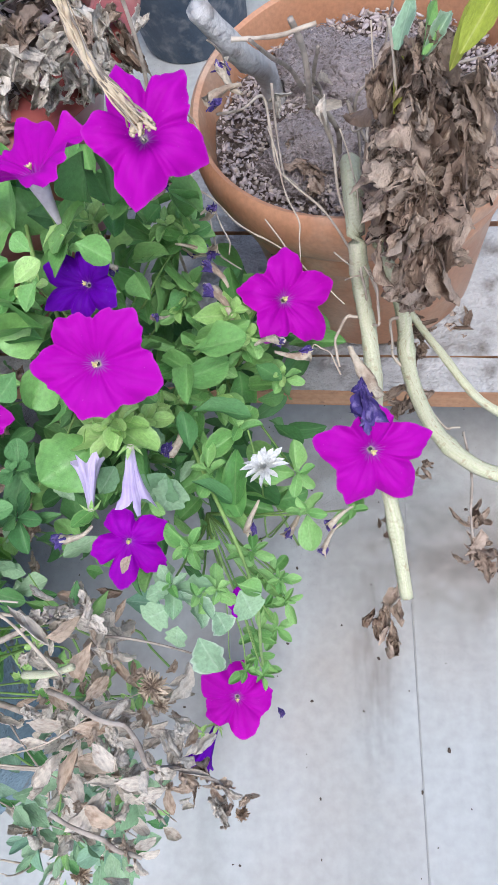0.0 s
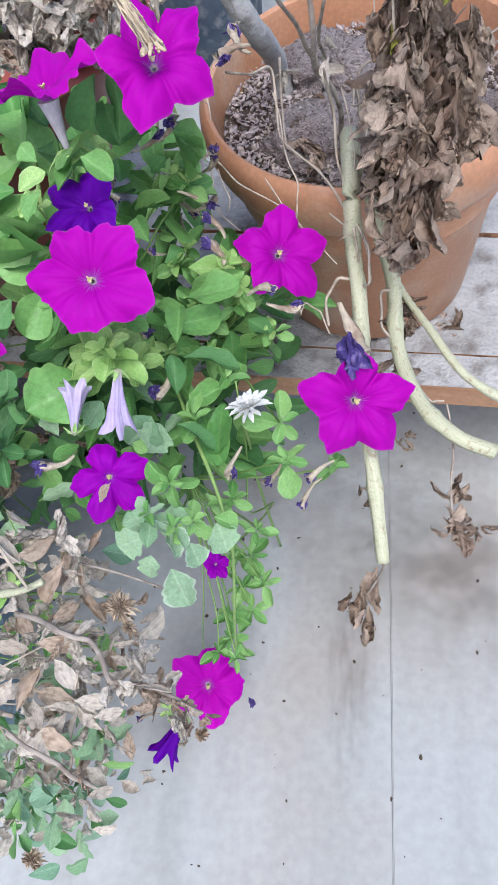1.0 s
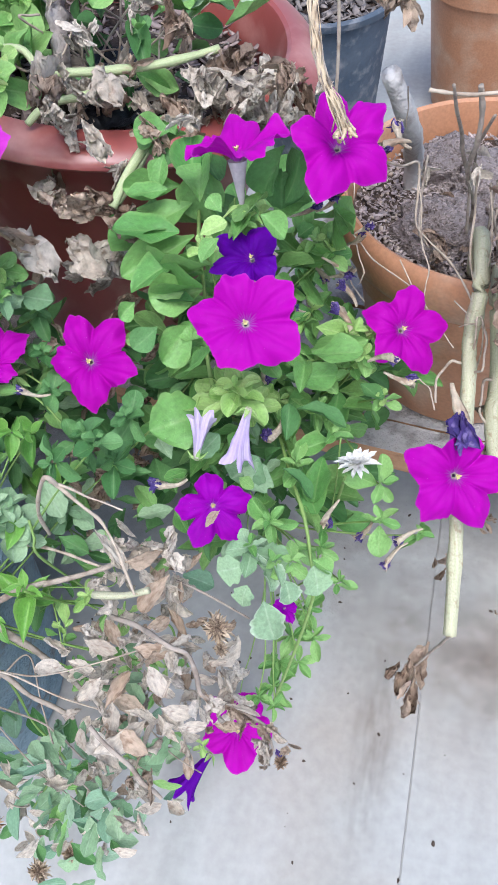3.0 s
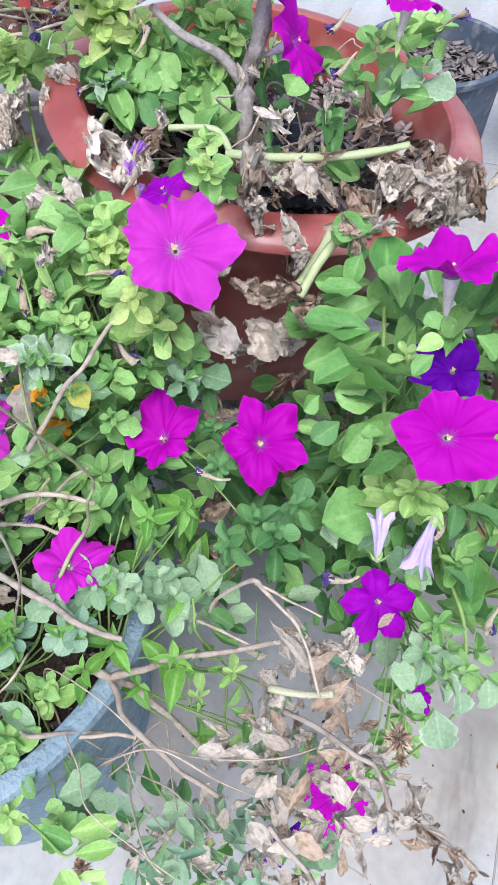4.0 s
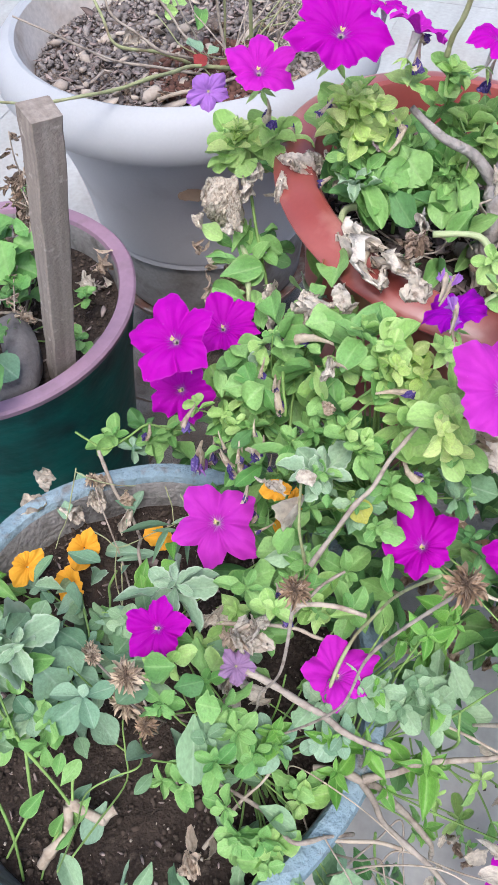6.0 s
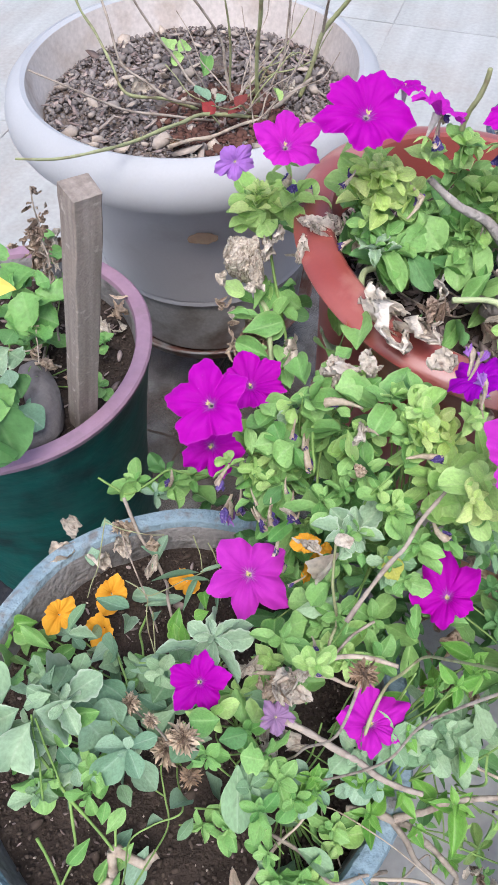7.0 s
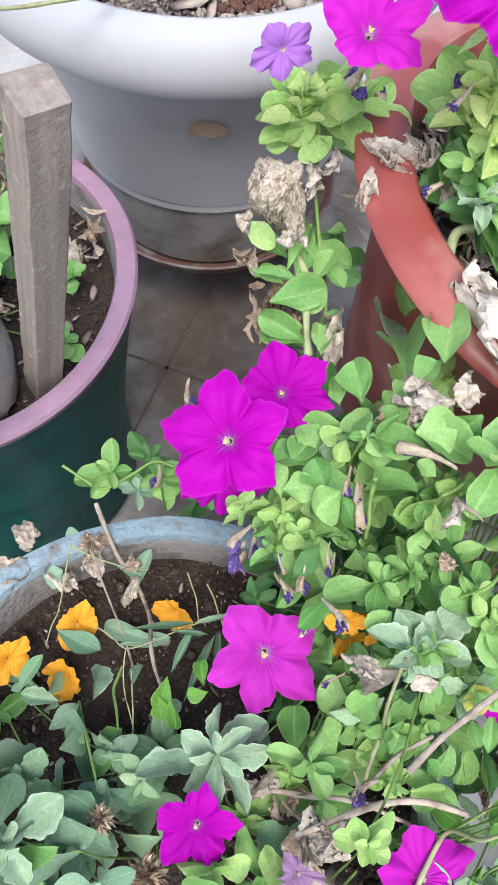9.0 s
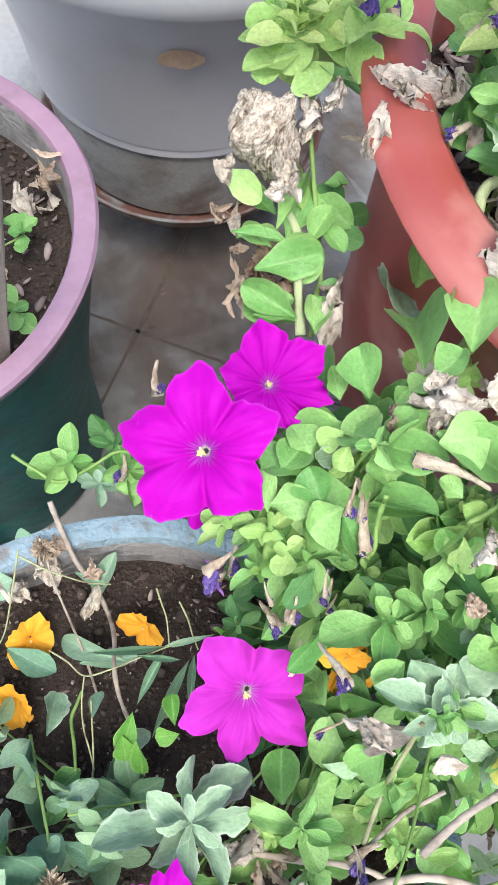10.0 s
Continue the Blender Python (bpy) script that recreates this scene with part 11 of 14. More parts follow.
stem(geranium, ((-0.633, 0.482, 0.385), (-0.606, 0.430, 0.385), (-0.606, 0.386, 0.385), (-0.638, 0.370, 0.385)), 0.0188, 0.0167, "dark_bark", name="trunk", label="thick curved grey trunk")
stem(geranium, ((-0.606, 0.520, 0.395), (-0.606, 0.541, 0.440), (-0.609, 0.571, 0.470), (-0.616, 0.591, 0.500), (-0.615, 0.595, 0.545)), 0.0016, 0.0010, "twig", name="twig")
dry_spray(geranium, ((-0.614, 0.526, 0.410), (-0.606, 0.541, 0.440), (-0.609, 0.571, 0.470), (-0.616, 0.591, 0.500), (-0.615, 0.595, 0.540)), 34, 0.009, ("brown2", "brown", "tan", "brown2"), 21)
dry_spray(geranium, ((-0.640, 0.598, 0.470), (-0.625, 0.585, 0.490), (-0.612, 0.575, 0.470)), 16, 0.009, ("brown2", "tan", "brown"), 22)
# shoot over the red rim, with its withered base
leaf(potted, "lime", (-0.405, 0.514, 0.562), (-0.436, 0.521, 0.561), 0.029, FACE_E)
leaf(potted, "lime", (-0.405, 0.511, 0.561), (-0.433, 0.503, 0.555), 0.024, FACE_E)
leaf(potted, "lime", (-0.401, 0.507, 0.560), (-0.393, 0.492, 0.555), 0.025, FACE_E)
leaf(potted, "lime", (-0.408, 0.518, 0.564), (-0.405, 0.501, 0.557), 0.022, FACE_E)
leaf(potted, "lime", (-0.399, 0.518, 0.565), (-0.368, 0.519, 0.568), 0.031, FACE_E)
leaf(potted, "leaf", (-0.415, 0.526, 0.566), (-0.432, 0.535, 0.568), 0.021, FACE_E)
leaf(potted, "lime", (-0.413, 0.528, 0.567), (-0.418, 0.547, 0.573), 0.022, FACE_E)
leaf(potted, "lime", (-0.393, 0.527, 0.569), (-0.377, 0.540, 0.575), 0.020, FACE_E)
leaf(potted, "lime", (-0.403, 0.522, 0.566), (-0.413, 0.530, 0.568), 0.015, FACE_E)
leaf(potted, "dark", (-0.395, 0.507, 0.560), (-0.372, 0.489, 0.556), 0.015, FACE_E)
leaf(potted, "lime", (-0.418, 0.506, 0.557), (-0.422, 0.496, 0.554), 0.017, FACE_E)
rosette(potted, (-0.403, 0.519, 0.577), (-0.082, -0.055, 0.995), 0.032, "lime_thin", 9, "lime_thin", 0.35, 0.55)
rosette(potted, (-0.394, 0.529, 0.577), (0.013, 0.113, 0.993), 0.030, "lime_thin", 8, "lime_thin", 0.35, 0.55)
rosette(potted, (-0.404, 0.522, 0.585), (-0.02, -0.15, 0.99), 0.034, "tip", 9, "tip", 0.45, 0.52)
rosette(potted, (-0.407, 0.514, 0.578), (-0.02, -0.15, 0.99), 0.036, "tip", 7, "tip", 0.45, 0.52)
rosette(potted, (-0.395, 0.521, 0.580), (-0.02, -0.15, 0.99), 0.034, "tip", 7, "tip", 0.45, 0.52)
rosette(potted, (-0.302, 0.462, 0.628), (-0.02, -0.15, 0.99), 0.048, "tip", 9, "tip", 0.45, 0.52)
rosette(potted, (-0.314, 0.469, 0.636), (-0.02, -0.15, 0.99), 0.042, "tip", 8, "tip", 0.45, 0.52)
rosette(potted, (-0.292, 0.466, 0.636), (-0.02, -0.15, 0.99), 0.042, "tip", 8, "tip", 0.45, 0.52)
rosette(potted, (-0.305, 0.467, 0.645), (-0.02, -0.15, 0.99), 0.036, "tip", 7, "tip", 0.45, 0.52)
rosette(potted, (-0.320, 0.470, 0.620), (-0.02, -0.15, 0.99), 0.040, "tip", 7, "tip", 0.45, 0.52)
rosette(potted, (-0.280, 0.465, 0.620), (-0.02, -0.15, 0.99), 0.038, "tip", 6, "tip", 0.45, 0.52)
rosette(potted, (-0.304, 0.457, 0.615), (-0.02, -0.15, 0.99), 0.036, "tip", 6, "tip", 0.45, 0.52)
wad(potted, (-0.417, 0.485, 0.532), (0.0211, 0.0148, 0.0255), 0.4, 0)
wad(potted, (-0.407, 0.471, 0.533), (0.0112, 0.0078, 0.0186), 1.4, 1)
wad(potted, (-0.425, 0.490, 0.542), (0.0124, 0.0087, 0.0124), 2.4, 2)
leaf(potted, "ash", (-0.402, 0.497, 0.549), (-0.390, 0.473, 0.542), 0.015, FACE_E)
leaf(potted, "ash", (-0.406, 0.466, 0.538), (-0.404, 0.443, 0.530), 0.015, FACE_E)
leaf(potted, "ash", (-0.436, 0.466, 0.535), (-0.439, 0.450, 0.529), 0.013, FACE_E)
leaf(potted, "ash", (-0.414, 0.453, 0.532), (-0.408, 0.442, 0.529), 0.013, FACE_E)
leaf(potted, "ash", (-0.429, 0.492, 0.545), (-0.443, 0.479, 0.539), 0.013, FACE_E)
leaf(potted, "ash", (-0.370, 0.493, 0.570), (-0.329, 0.472, 0.566), 0.020, FACE_E)
leaf(potted, "ash", (-0.361, 0.478, 0.565), (-0.376, 0.450, 0.553), 0.018, FACE_E)
leaf(potted, "ash", (-0.357, 0.490, 0.570), (-0.335, 0.474, 0.566), 0.018, FACE_E)
leaf(potted, "ash", (-0.344, 0.496, 0.574), (-0.329, 0.475, 0.567), 0.018, FACE_E)
leaf(potted, "pale", (-0.385, 0.490, 0.568), (-0.386, 0.472, 0.560), 0.010, FACE_E)
leaf(potted, "pale", (-0.329, 0.495, 0.575), (-0.325, 0.470, 0.566), 0.010, FACE_E)
leaf(potted, "faded", (-0.314, 0.469, 0.567), (-0.323, 0.453, 0.559), 0.010, FACE_E)
wilted(potted, (-0.365, 0.529, 0.587), (-0.373, 0.516, 0.581), 0.0078, "indigo", tube=False)
wilted(potted, (-0.326, 0.467, 0.631), (-0.334, 0.455, 0.626), 0.0050, "indigo")
wilted(potted, (-0.314, 0.465, 0.565), (-0.329, 0.461, 0.561), 0.0054, "indigo")
leaf(potted, "leaf", (-0.409, 0.458, 0.501), (-0.434, 0.479, 0.506), 0.021, FACE_E)
leaf(potted, "leaf", (-0.402, 0.445, 0.497), (-0.390, 0.478, 0.510), 0.024, FACE_E)
leaf(potted, "leaf", (-0.389, 0.443, 0.497), (-0.379, 0.465, 0.506), 0.018, FACE_E)
leaf(potted, "leaf", (-0.400, 0.443, 0.496), (-0.430, 0.451, 0.496), 0.014, FACE_E)
leaf(potted, "leaf_round", (-0.413, 0.435, 0.492), (-0.380, 0.434, 0.495), 0.031, FACE_E)
leaf(potted, "leaf", (-0.394, 0.400, 0.482), (-0.423, 0.417, 0.485), 0.026, FACE_E)
leaf(potted, "leaf", (-0.383, 0.395, 0.481), (-0.382, 0.417, 0.488), 0.018, FACE_E)
leaf(potted, "lime", (-0.394, 0.461, 0.503), (-0.398, 0.474, 0.508), 0.011, FACE_E)
leaf(potted, "dark", (-0.378, 0.466, 0.494), (-0.373, 0.485, 0.501), 0.021, FACE_E)
leaf(potted, "dark", (-0.373, 0.462, 0.493), (-0.353, 0.470, 0.497), 0.017, FACE_E)
leaf(potted, "dark", (-0.376, 0.458, 0.491), (-0.357, 0.451, 0.490), 0.015, FACE_E)
leaf(potted, "dark", (-0.381, 0.428, 0.481), (-0.369, 0.426, 0.481), 0.011, FACE_E)
leaf(potted, "tan", (-0.420, 0.434, 0.479), (-0.428, 0.411, 0.470), 0.017, FACE_E)
leaf(potted, "tan", (-0.399, 0.435, 0.482), (-0.395, 0.406, 0.471), 0.025, FACE_E)
leaf(potted, "pale", (-0.369, 0.434, 0.483), (-0.377, 0.390, 0.467), 0.017, FACE_E)
leaf(potted, "ash", (-0.431, 0.468, 0.489), (-0.429, 0.453, 0.484), 0.011, FACE_E)
leaf(potted, "brown", (-0.416, 0.440, 0.482), (-0.408, 0.419, 0.475), 0.020, FACE_E)
leaf(potted, "tan", (-0.418, 0.453, 0.485), (-0.401, 0.431, 0.480), 0.020, FACE_E)
stem(potted, ((-0.298, 0.445, 0.556), (-0.311, 0.438, 0.558), (-0.316, 0.424, 0.552), (-0.315, 0.408, 0.544)), 0.0036, 0.0036, "stem_pale_green")
dead_clump(potted, (-0.291, 0.446, 0.542), 0.012, "pale", 5, 0.4, tall=1)
dead_clump(potted, (-0.294, 0.411, 0.529), 0.010, "pale", 7, 0.4, tall=1)
leaf(potted, "lime", (-0.440, 0.474, 0.515), (-0.418, 0.453, 0.517), 0.015, FACE_E)
leaf(potted, "leaf", (-0.433, 0.439, 0.507), (-0.405, 0.437, 0.509), 0.010, FACE_E)
leaf(potted, "leaf", (-0.409, 0.439, 0.512), (-0.391, 0.476, 0.514), 0.018, FACE_E)
leaf(potted, "leaf_round", (-0.419, 0.421, 0.500), (-0.382, 0.434, 0.502), 0.024, FACE_E)
leaf(potted, "leaf", (-0.395, 0.397, 0.492), (-0.424, 0.417, 0.494), 0.020, FACE_E)
leaf(potted, "leaf", (-0.385, 0.392, 0.490), (-0.385, 0.414, 0.492), 0.015, FACE_E)
leaf(potted, "leaf", (-0.418, 0.400, 0.488), (-0.396, 0.394, 0.490), 0.014, FACE_E)
leaf(potted, "mid", (-0.387, 0.475, 0.500), (-0.368, 0.455, 0.502), 0.018, FACE_E)
leaf(potted, "mid", (-0.382, 0.454, 0.498), (-0.369, 0.439, 0.500), 0.015, FACE_E)
leaf(potted, "leaf", (-0.411, 0.434, 0.503), (-0.426, 0.447, 0.505), 0.013, FACE_E)
leaf(potted, "leaf", (-0.397, 0.461, 0.515), (-0.403, 0.479, 0.517), 0.014, FACE_E)
leaf(potted, "mid", (-0.382, 0.479, 0.505), (-0.369, 0.478, 0.507), 0.013, FACE_E)
leaf(potted, "leaf", (-0.410, 0.405, 0.490), (-0.397, 0.412, 0.492), 0.013, FACE_E)
stem(potted, ((-0.402, 0.459, 0.503), (-0.395, 0.444, 0.497), (-0.394, 0.418, 0.489), (-0.391, 0.394, 0.480)), 0.0028, 0.0028, "stem_pale_green")
dead_clump(potted, (-0.437, 0.448, 0.510), 0.010, "tan", 4, 0.4)
dead_clump(potted, (-0.429, 0.431, 0.500), 0.010, "tan", 5, 0.4)
dead_clump(potted, (-0.429, 0.412, 0.490), 0.010, "tan", 6, 0.4)
dead_clump(potted, (-0.420, 0.431, 0.485), 0.010, "brown", 5, 0.4)
dead_clump(potted, (-0.410, 0.425, 0.483), 0.010, "brown", 5, 0.4)
dead_clump(potted, (-0.373, 0.418, 0.485), 0.010, "ash", 4, 0.4)
# broad leaves beside the paired flowers
leaf(bushy, "leaf", (-0.364, 0.336, 0.525), (-0.368, 0.362, 0.524), 0.020, FACE_C)
leaf(bushy, "leaf", (-0.344, 0.341, 0.548), (-0.333, 0.405, 0.510), 0.036, FACE_C)
leaf(bushy, "leaf_round", (-0.324, 0.348, 0.554), (-0.315, 0.384, 0.553), 0.031, FACE_C)
leaf(bushy, "leaf", (-0.382, 0.336, 0.511), (-0.381, 0.375, 0.494), 0.013, FACE_C)
leaf(bushy, "leaf", (-0.376, 0.337, 0.519), (-0.381, 0.351, 0.527), 0.014, FACE_C)
leaf(bushy, "leaf_round", (-0.341, 0.335, 0.552), (-0.326, 0.347, 0.554), 0.020, FACE_C)
leaf(bushy, "leaf", (-0.350, 0.331, 0.545), (-0.344, 0.336, 0.550), 0.013, FACE_C)
leaf(bushy, "leaf", (-0.349, 0.333, 0.545), (-0.356, 0.328, 0.540), 0.013, FACE_C)
leaf(bushy, "leaf", (-0.362, 0.313, 0.526), (-0.372, 0.330, 0.524), 0.022, FACE_C)
leaf(bushy, "leaf", (-0.358, 0.312, 0.529), (-0.347, 0.311, 0.557), 0.019, FACE_C)
leaf(bushy, "leaf", (-0.355, 0.306, 0.528), (-0.340, 0.296, 0.549), 0.019, FACE_C)
leaf(bushy, "leaf_round", (-0.360, 0.305, 0.524), (-0.355, 0.292, 0.511), 0.026, FACE_C)
leaf(bushy, "felt", (-0.367, 0.311, 0.521), (-0.385, 0.312, 0.508), 0.012, FACE_C)
leaf(bushy, "lime", (-0.369, 0.309, 0.517), (-0.378, 0.303, 0.506), 0.008, FACE_C)
leaf(bushy, "leaf", (-0.343, 0.306, 0.558), (-0.312, 0.292, 0.559), 0.026, FACE_C)
leaf(bushy, "leaf", (-0.372, 0.324, 0.518), (-0.398, 0.322, 0.506), 0.025, FACE_C)
leaf(bushy, "leaf_round", (-0.389, 0.312, 0.507), (-0.412, 0.305, 0.511), 0.025, FACE_C)
leaf(bushy, "leaf_round", (-0.384, 0.307, 0.506), (-0.382, 0.286, 0.498), 0.029, FACE_C)
leaf(bushy, "leaf", (-0.369, 0.276, 0.494), (-0.389, 0.284, 0.494), 0.028, FACE_C)
leaf(bushy, "leaf", (-0.405, 0.289, 0.495), (-0.385, 0.295, 0.500), 0.022, FACE_C)
leaf(bushy, "leaf", (-0.407, 0.287, 0.494), (-0.410, 0.304, 0.509), 0.013, FACE_C)
leaf(bushy, "leaf", (-0.361, 0.289, 0.506), (-0.340, 0.280, 0.540), 0.014, FACE_C)
leaf(bushy, "dark", (-0.355, 0.295, 0.525), (-0.343, 0.285, 0.540), 0.013, FACE_C)
rosette(bushy, (-0.362, 0.308, 0.531), (-0.091, -0.241, 0.966), 0.016, "leaf", 7, "lime", 0.35, 0.55)
stem(bushy, (FACE_Q, (-0.362, 0.307, 0.462), (-0.362, 0.309, 0.527)), 0.0012, 0.0009, "stem")
leaf(bushy, "pale", (-0.353, 0.322, 0.552), (-0.323, 0.316, 0.564), 0.017, FACE_C)
leaf(bushy, "pale", (-0.333, 0.332, 0.562), (-0.351, 0.308, 0.549), 0.016, FACE_C)
leaf(bushy, "pale", (-0.315, 0.335, 0.565), (-0.319, 0.314, 0.563), 0.017, FACE_C)
leaf(bushy, "pale", (-0.347, 0.326, 0.557), (-0.337, 0.325, 0.566), 0.011, FACE_C)
leaf(bushy, "brown", (-0.359, 0.322, 0.546), (-0.353, 0.310, 0.548), 0.011, FACE_C)
leaf(bushy, "faded", (-0.342, 0.311, 0.565), (-0.331, 0.309, 0.562), 0.010, FACE_C)
leaf(bushy, "tan", (-0.326, 0.243, 0.542), (-0.323, 0.236, 0.549), 0.012, FACE_C)
leaf(bushy, "ash", (-0.327, 0.264, 0.569), (-0.326, 0.248, 0.557), 0.010, FACE_C)
wilted(bushy, (-0.370, 0.311, 0.511), (-0.365, 0.289, 0.500), 0.0049, "indigo")
wilted(bushy, (-0.418, 0.267, 0.501), (-0.399, 0.245, 0.446), 0.0062, "indigo")
wilted(bushy, (-0.394, 0.271, 0.481), (-0.388, 0.249, 0.449), 0.0059, "indigo")
wilted(bushy, (-0.372, 0.273, 0.486), (-0.376, 0.256, 0.462), 0.0040, "indigo")
wilted(bushy, (-0.350, 0.261, 0.466), (-0.336, 0.248, 0.456), 0.0053, "indigo")
wilted(bushy, (-0.366, 0.281, 0.493), (-0.362, 0.274, 0.486), 0.0029, "indigo")
wilted(bushy, (-0.426, 0.276, 0.517), (-0.429, 0.268, 0.422), 0.0101, "lilac")
wilted(bushy, (-0.432, 0.281, 0.469), (-0.431, 0.270, 0.429), 0.0086, "indigo", tube=False)
rosette(bushy, (-0.354, 0.268, 0.469), (-0.087, -0.051, 0.995), 0.032, "leaf", 6, "lime", 0.35, 0.55)
stem(bushy, ((-0.330, 0.280, 0.400), (-0.342, 0.274, 0.425), (-0.354, 0.268, 0.460)), 0.0012, 0.0009, "stem")
rosette(bushy, (-0.323, 0.262, 0.476), (-0.087, -0.051, 0.995), 0.037, "leaf", 6, "lime", 0.35, 0.55)
stem(bushy, (FACE_D, (-0.307, 0.256, 0.437), (-0.322, 0.263, 0.466)), 0.0012, 0.0009, "stem")
rosette(bushy, (-0.327, 0.274, 0.530), (-0.087, -0.051, 0.995), 0.025, "leaf_round", 5, "lime", 0.35, 0.55)
stem(bushy, (FACE_D, (-0.309, 0.262, 0.470), (-0.327, 0.274, 0.523)), 0.0012, 0.0009, "stem")
rosette(bushy, (-0.363, 0.250, 0.445), (-0.087, -0.051, 0.995), 0.031, "leaf", 6, "lime", 0.35, 0.55)
stem(bushy, ((-0.330, 0.280, 0.400), (-0.346, 0.265, 0.413), (-0.362, 0.250, 0.437)), 0.0012, 0.0009, "stem")
rosette(bushy, (-0.429, 0.282, 0.495), (-0.087, -0.051, 0.995), 0.035, "lime", 7, "lime", 0.35, 0.55)
stem(bushy, (FACE_Q, (-0.395, 0.296, 0.441), (-0.429, 0.282, 0.485)), 0.0012, 0.0009, "stem")
rosette(bushy, (-0.407, 0.266, 0.464), (-0.087, -0.051, 0.995), 0.032, "leaf", 6, "lime", 0.35, 0.55)
stem(bushy, (FACE_Q, (-0.384, 0.288, 0.424), (-0.406, 0.266, 0.455)), 0.0012, 0.0009, "stem")
rosette(bushy, (-0.387, 0.267, 0.466), (-0.087, -0.051, 0.995), 0.027, "lime", 5, "lime", 0.35, 0.55)
stem(bushy, (FACE_Q, (-0.374, 0.288, 0.425), (-0.387, 0.267, 0.459)), 0.0012, 0.0009, "stem")
rosette(bushy, (-0.321, 0.279, 0.534), (-0.087, -0.051, 0.995), 0.032, "leaf", 5, "lime", 0.35, 0.55)
stem(bushy, (FACE_D, (-0.306, 0.265, 0.471), (-0.320, 0.280, 0.526)), 0.0012, 0.0009, "stem")
stem(bushy, ((-0.351, 0.293, 0.509), (-0.352, 0.284, 0.490), (-0.353, 0.273, 0.470)), 0.0013, 0.0016, "stem")
stem(bushy, ((-0.315, 0.279, 0.552), (-0.328, 0.271, 0.548), (-0.317, 0.270, 0.499)), 0.0015, 0.0014, "stem")
rosette(potted, (-0.302, 0.492, 0.635), (-0.10, -0.35, 0.93), 0.046, "lime", 8, "lime_thin", 0.45, 0.55)
stem(potted, ((-0.296, 0.496, 0.560), (-0.302, 0.492, 0.629)), 0.0022, 0.0018, "stem")
rosette(potted, (-0.299, 0.512, 0.600), (-0.10, -0.35, 0.93), 0.060, "lime", 8, "lime", 0.45, 0.55)
stem(potted, ((-0.293, 0.516, 0.525), (-0.299, 0.512, 0.594)), 0.0022, 0.0018, "stem")
rosette(potted, (-0.233, 0.496, 0.645), (-0.10, -0.35, 0.93), 0.046, "leaf", 8, "lime_thin", 0.45, 0.55)
stem(potted, ((-0.227, 0.500, 0.570), (-0.233, 0.496, 0.639)), 0.0022, 0.0018, "stem")
rosette(potted, (-0.233, 0.501, 0.615), (-0.10, -0.35, 0.93), 0.060, "leaf", 8, "lime", 0.45, 0.55)
stem(potted, ((-0.227, 0.505, 0.540), (-0.233, 0.501, 0.609)), 0.0022, 0.0018, "stem")
rosette(potted, (-0.264, 0.482, 0.600), (-0.10, -0.35, 0.93), 0.058, "leaf", 8, "lime", 0.45, 0.55)
stem(potted, ((-0.258, 0.486, 0.525), (-0.264, 0.482, 0.594)), 0.0022, 0.0018, "stem")
rosette(potted, (-0.272, 0.462, 0.585), (-0.10, -0.35, 0.93), 0.062, "mid_round", 8, "leaf", 0.45, 0.55)
stem(potted, ((-0.266, 0.466, 0.510), (-0.272, 0.462, 0.579)), 0.0022, 0.0018, "stem")
rosette(potted, (-0.299, 0.453, 0.575), (-0.10, -0.35, 0.93), 0.056, "mid_round", 8, "leaf", 0.45, 0.55)
stem(potted, ((-0.293, 0.457, 0.500), (-0.299, 0.453, 0.569)), 0.0022, 0.0018, "stem")
rosette(potted, (-0.224, 0.454, 0.590), (-0.10, -0.35, 0.93), 0.066, "leaf", 8, "lime", 0.45, 0.55)
stem(potted, ((-0.218, 0.458, 0.515), (-0.224, 0.454, 0.584)), 0.0022, 0.0018, "stem")
rosette(potted, (-0.245, 0.445, 0.575), (-0.10, -0.35, 0.93), 0.056, "leaf", 8, "leaf", 0.45, 0.55)
stem(potted, ((-0.239, 0.449, 0.500), (-0.245, 0.445, 0.569)), 0.0022, 0.0018, "stem")
rosette(potted, (-0.206, 0.475, 0.620), (-0.10, -0.35, 0.93), 0.056, "leaf", 8, "lime", 0.45, 0.55)
stem(potted, ((-0.200, 0.479, 0.545), (-0.206, 0.475, 0.614)), 0.0022, 0.0018, "stem")
rosette(potted, (-0.317, 0.503, 0.585), (-0.10, -0.35, 0.93), 0.046, "leaf", 8, "lime", 0.45, 0.55)
stem(potted, ((-0.311, 0.507, 0.510), (-0.317, 0.503, 0.579)), 0.0022, 0.0018, "stem")
# growth and withered leaves over the front of the red rim
rosette(bushy, (-0.285, 0.263, 0.581), (0.049, -0.343, 0.938), 0.044, "lime", 7, "lime", 0.35, 0.68)
stem(bushy, (FACE_D, (-0.287, 0.255, 0.495), (-0.286, 0.267, 0.570)), 0.0012, 0.0009, "stem")
rosette(bushy, (-0.303, 0.281, 0.579), (0.049, -0.343, 0.938), 0.045, "leaf", 6, "lime", 0.35, 0.68)
stem(bushy, (FACE_D, (-0.296, 0.264, 0.494), (-0.303, 0.285, 0.567)), 0.0012, 0.0009, "stem")
rosette(bushy, (-0.350, 0.301, 0.517), (0.049, -0.343, 0.938), 0.055, "leaf_round", 6, "lime", 0.35, 0.68)
stem(bushy, (FACE_Q, (-0.355, 0.306, 0.449), (-0.350, 0.306, 0.503)), 0.0012, 0.0009, "stem")
rosette(potted, (-0.213, 0.275, 0.611), (0.049, -0.343, 0.938), 0.048, "leaf", 7, "lime", 0.35, 0.68)
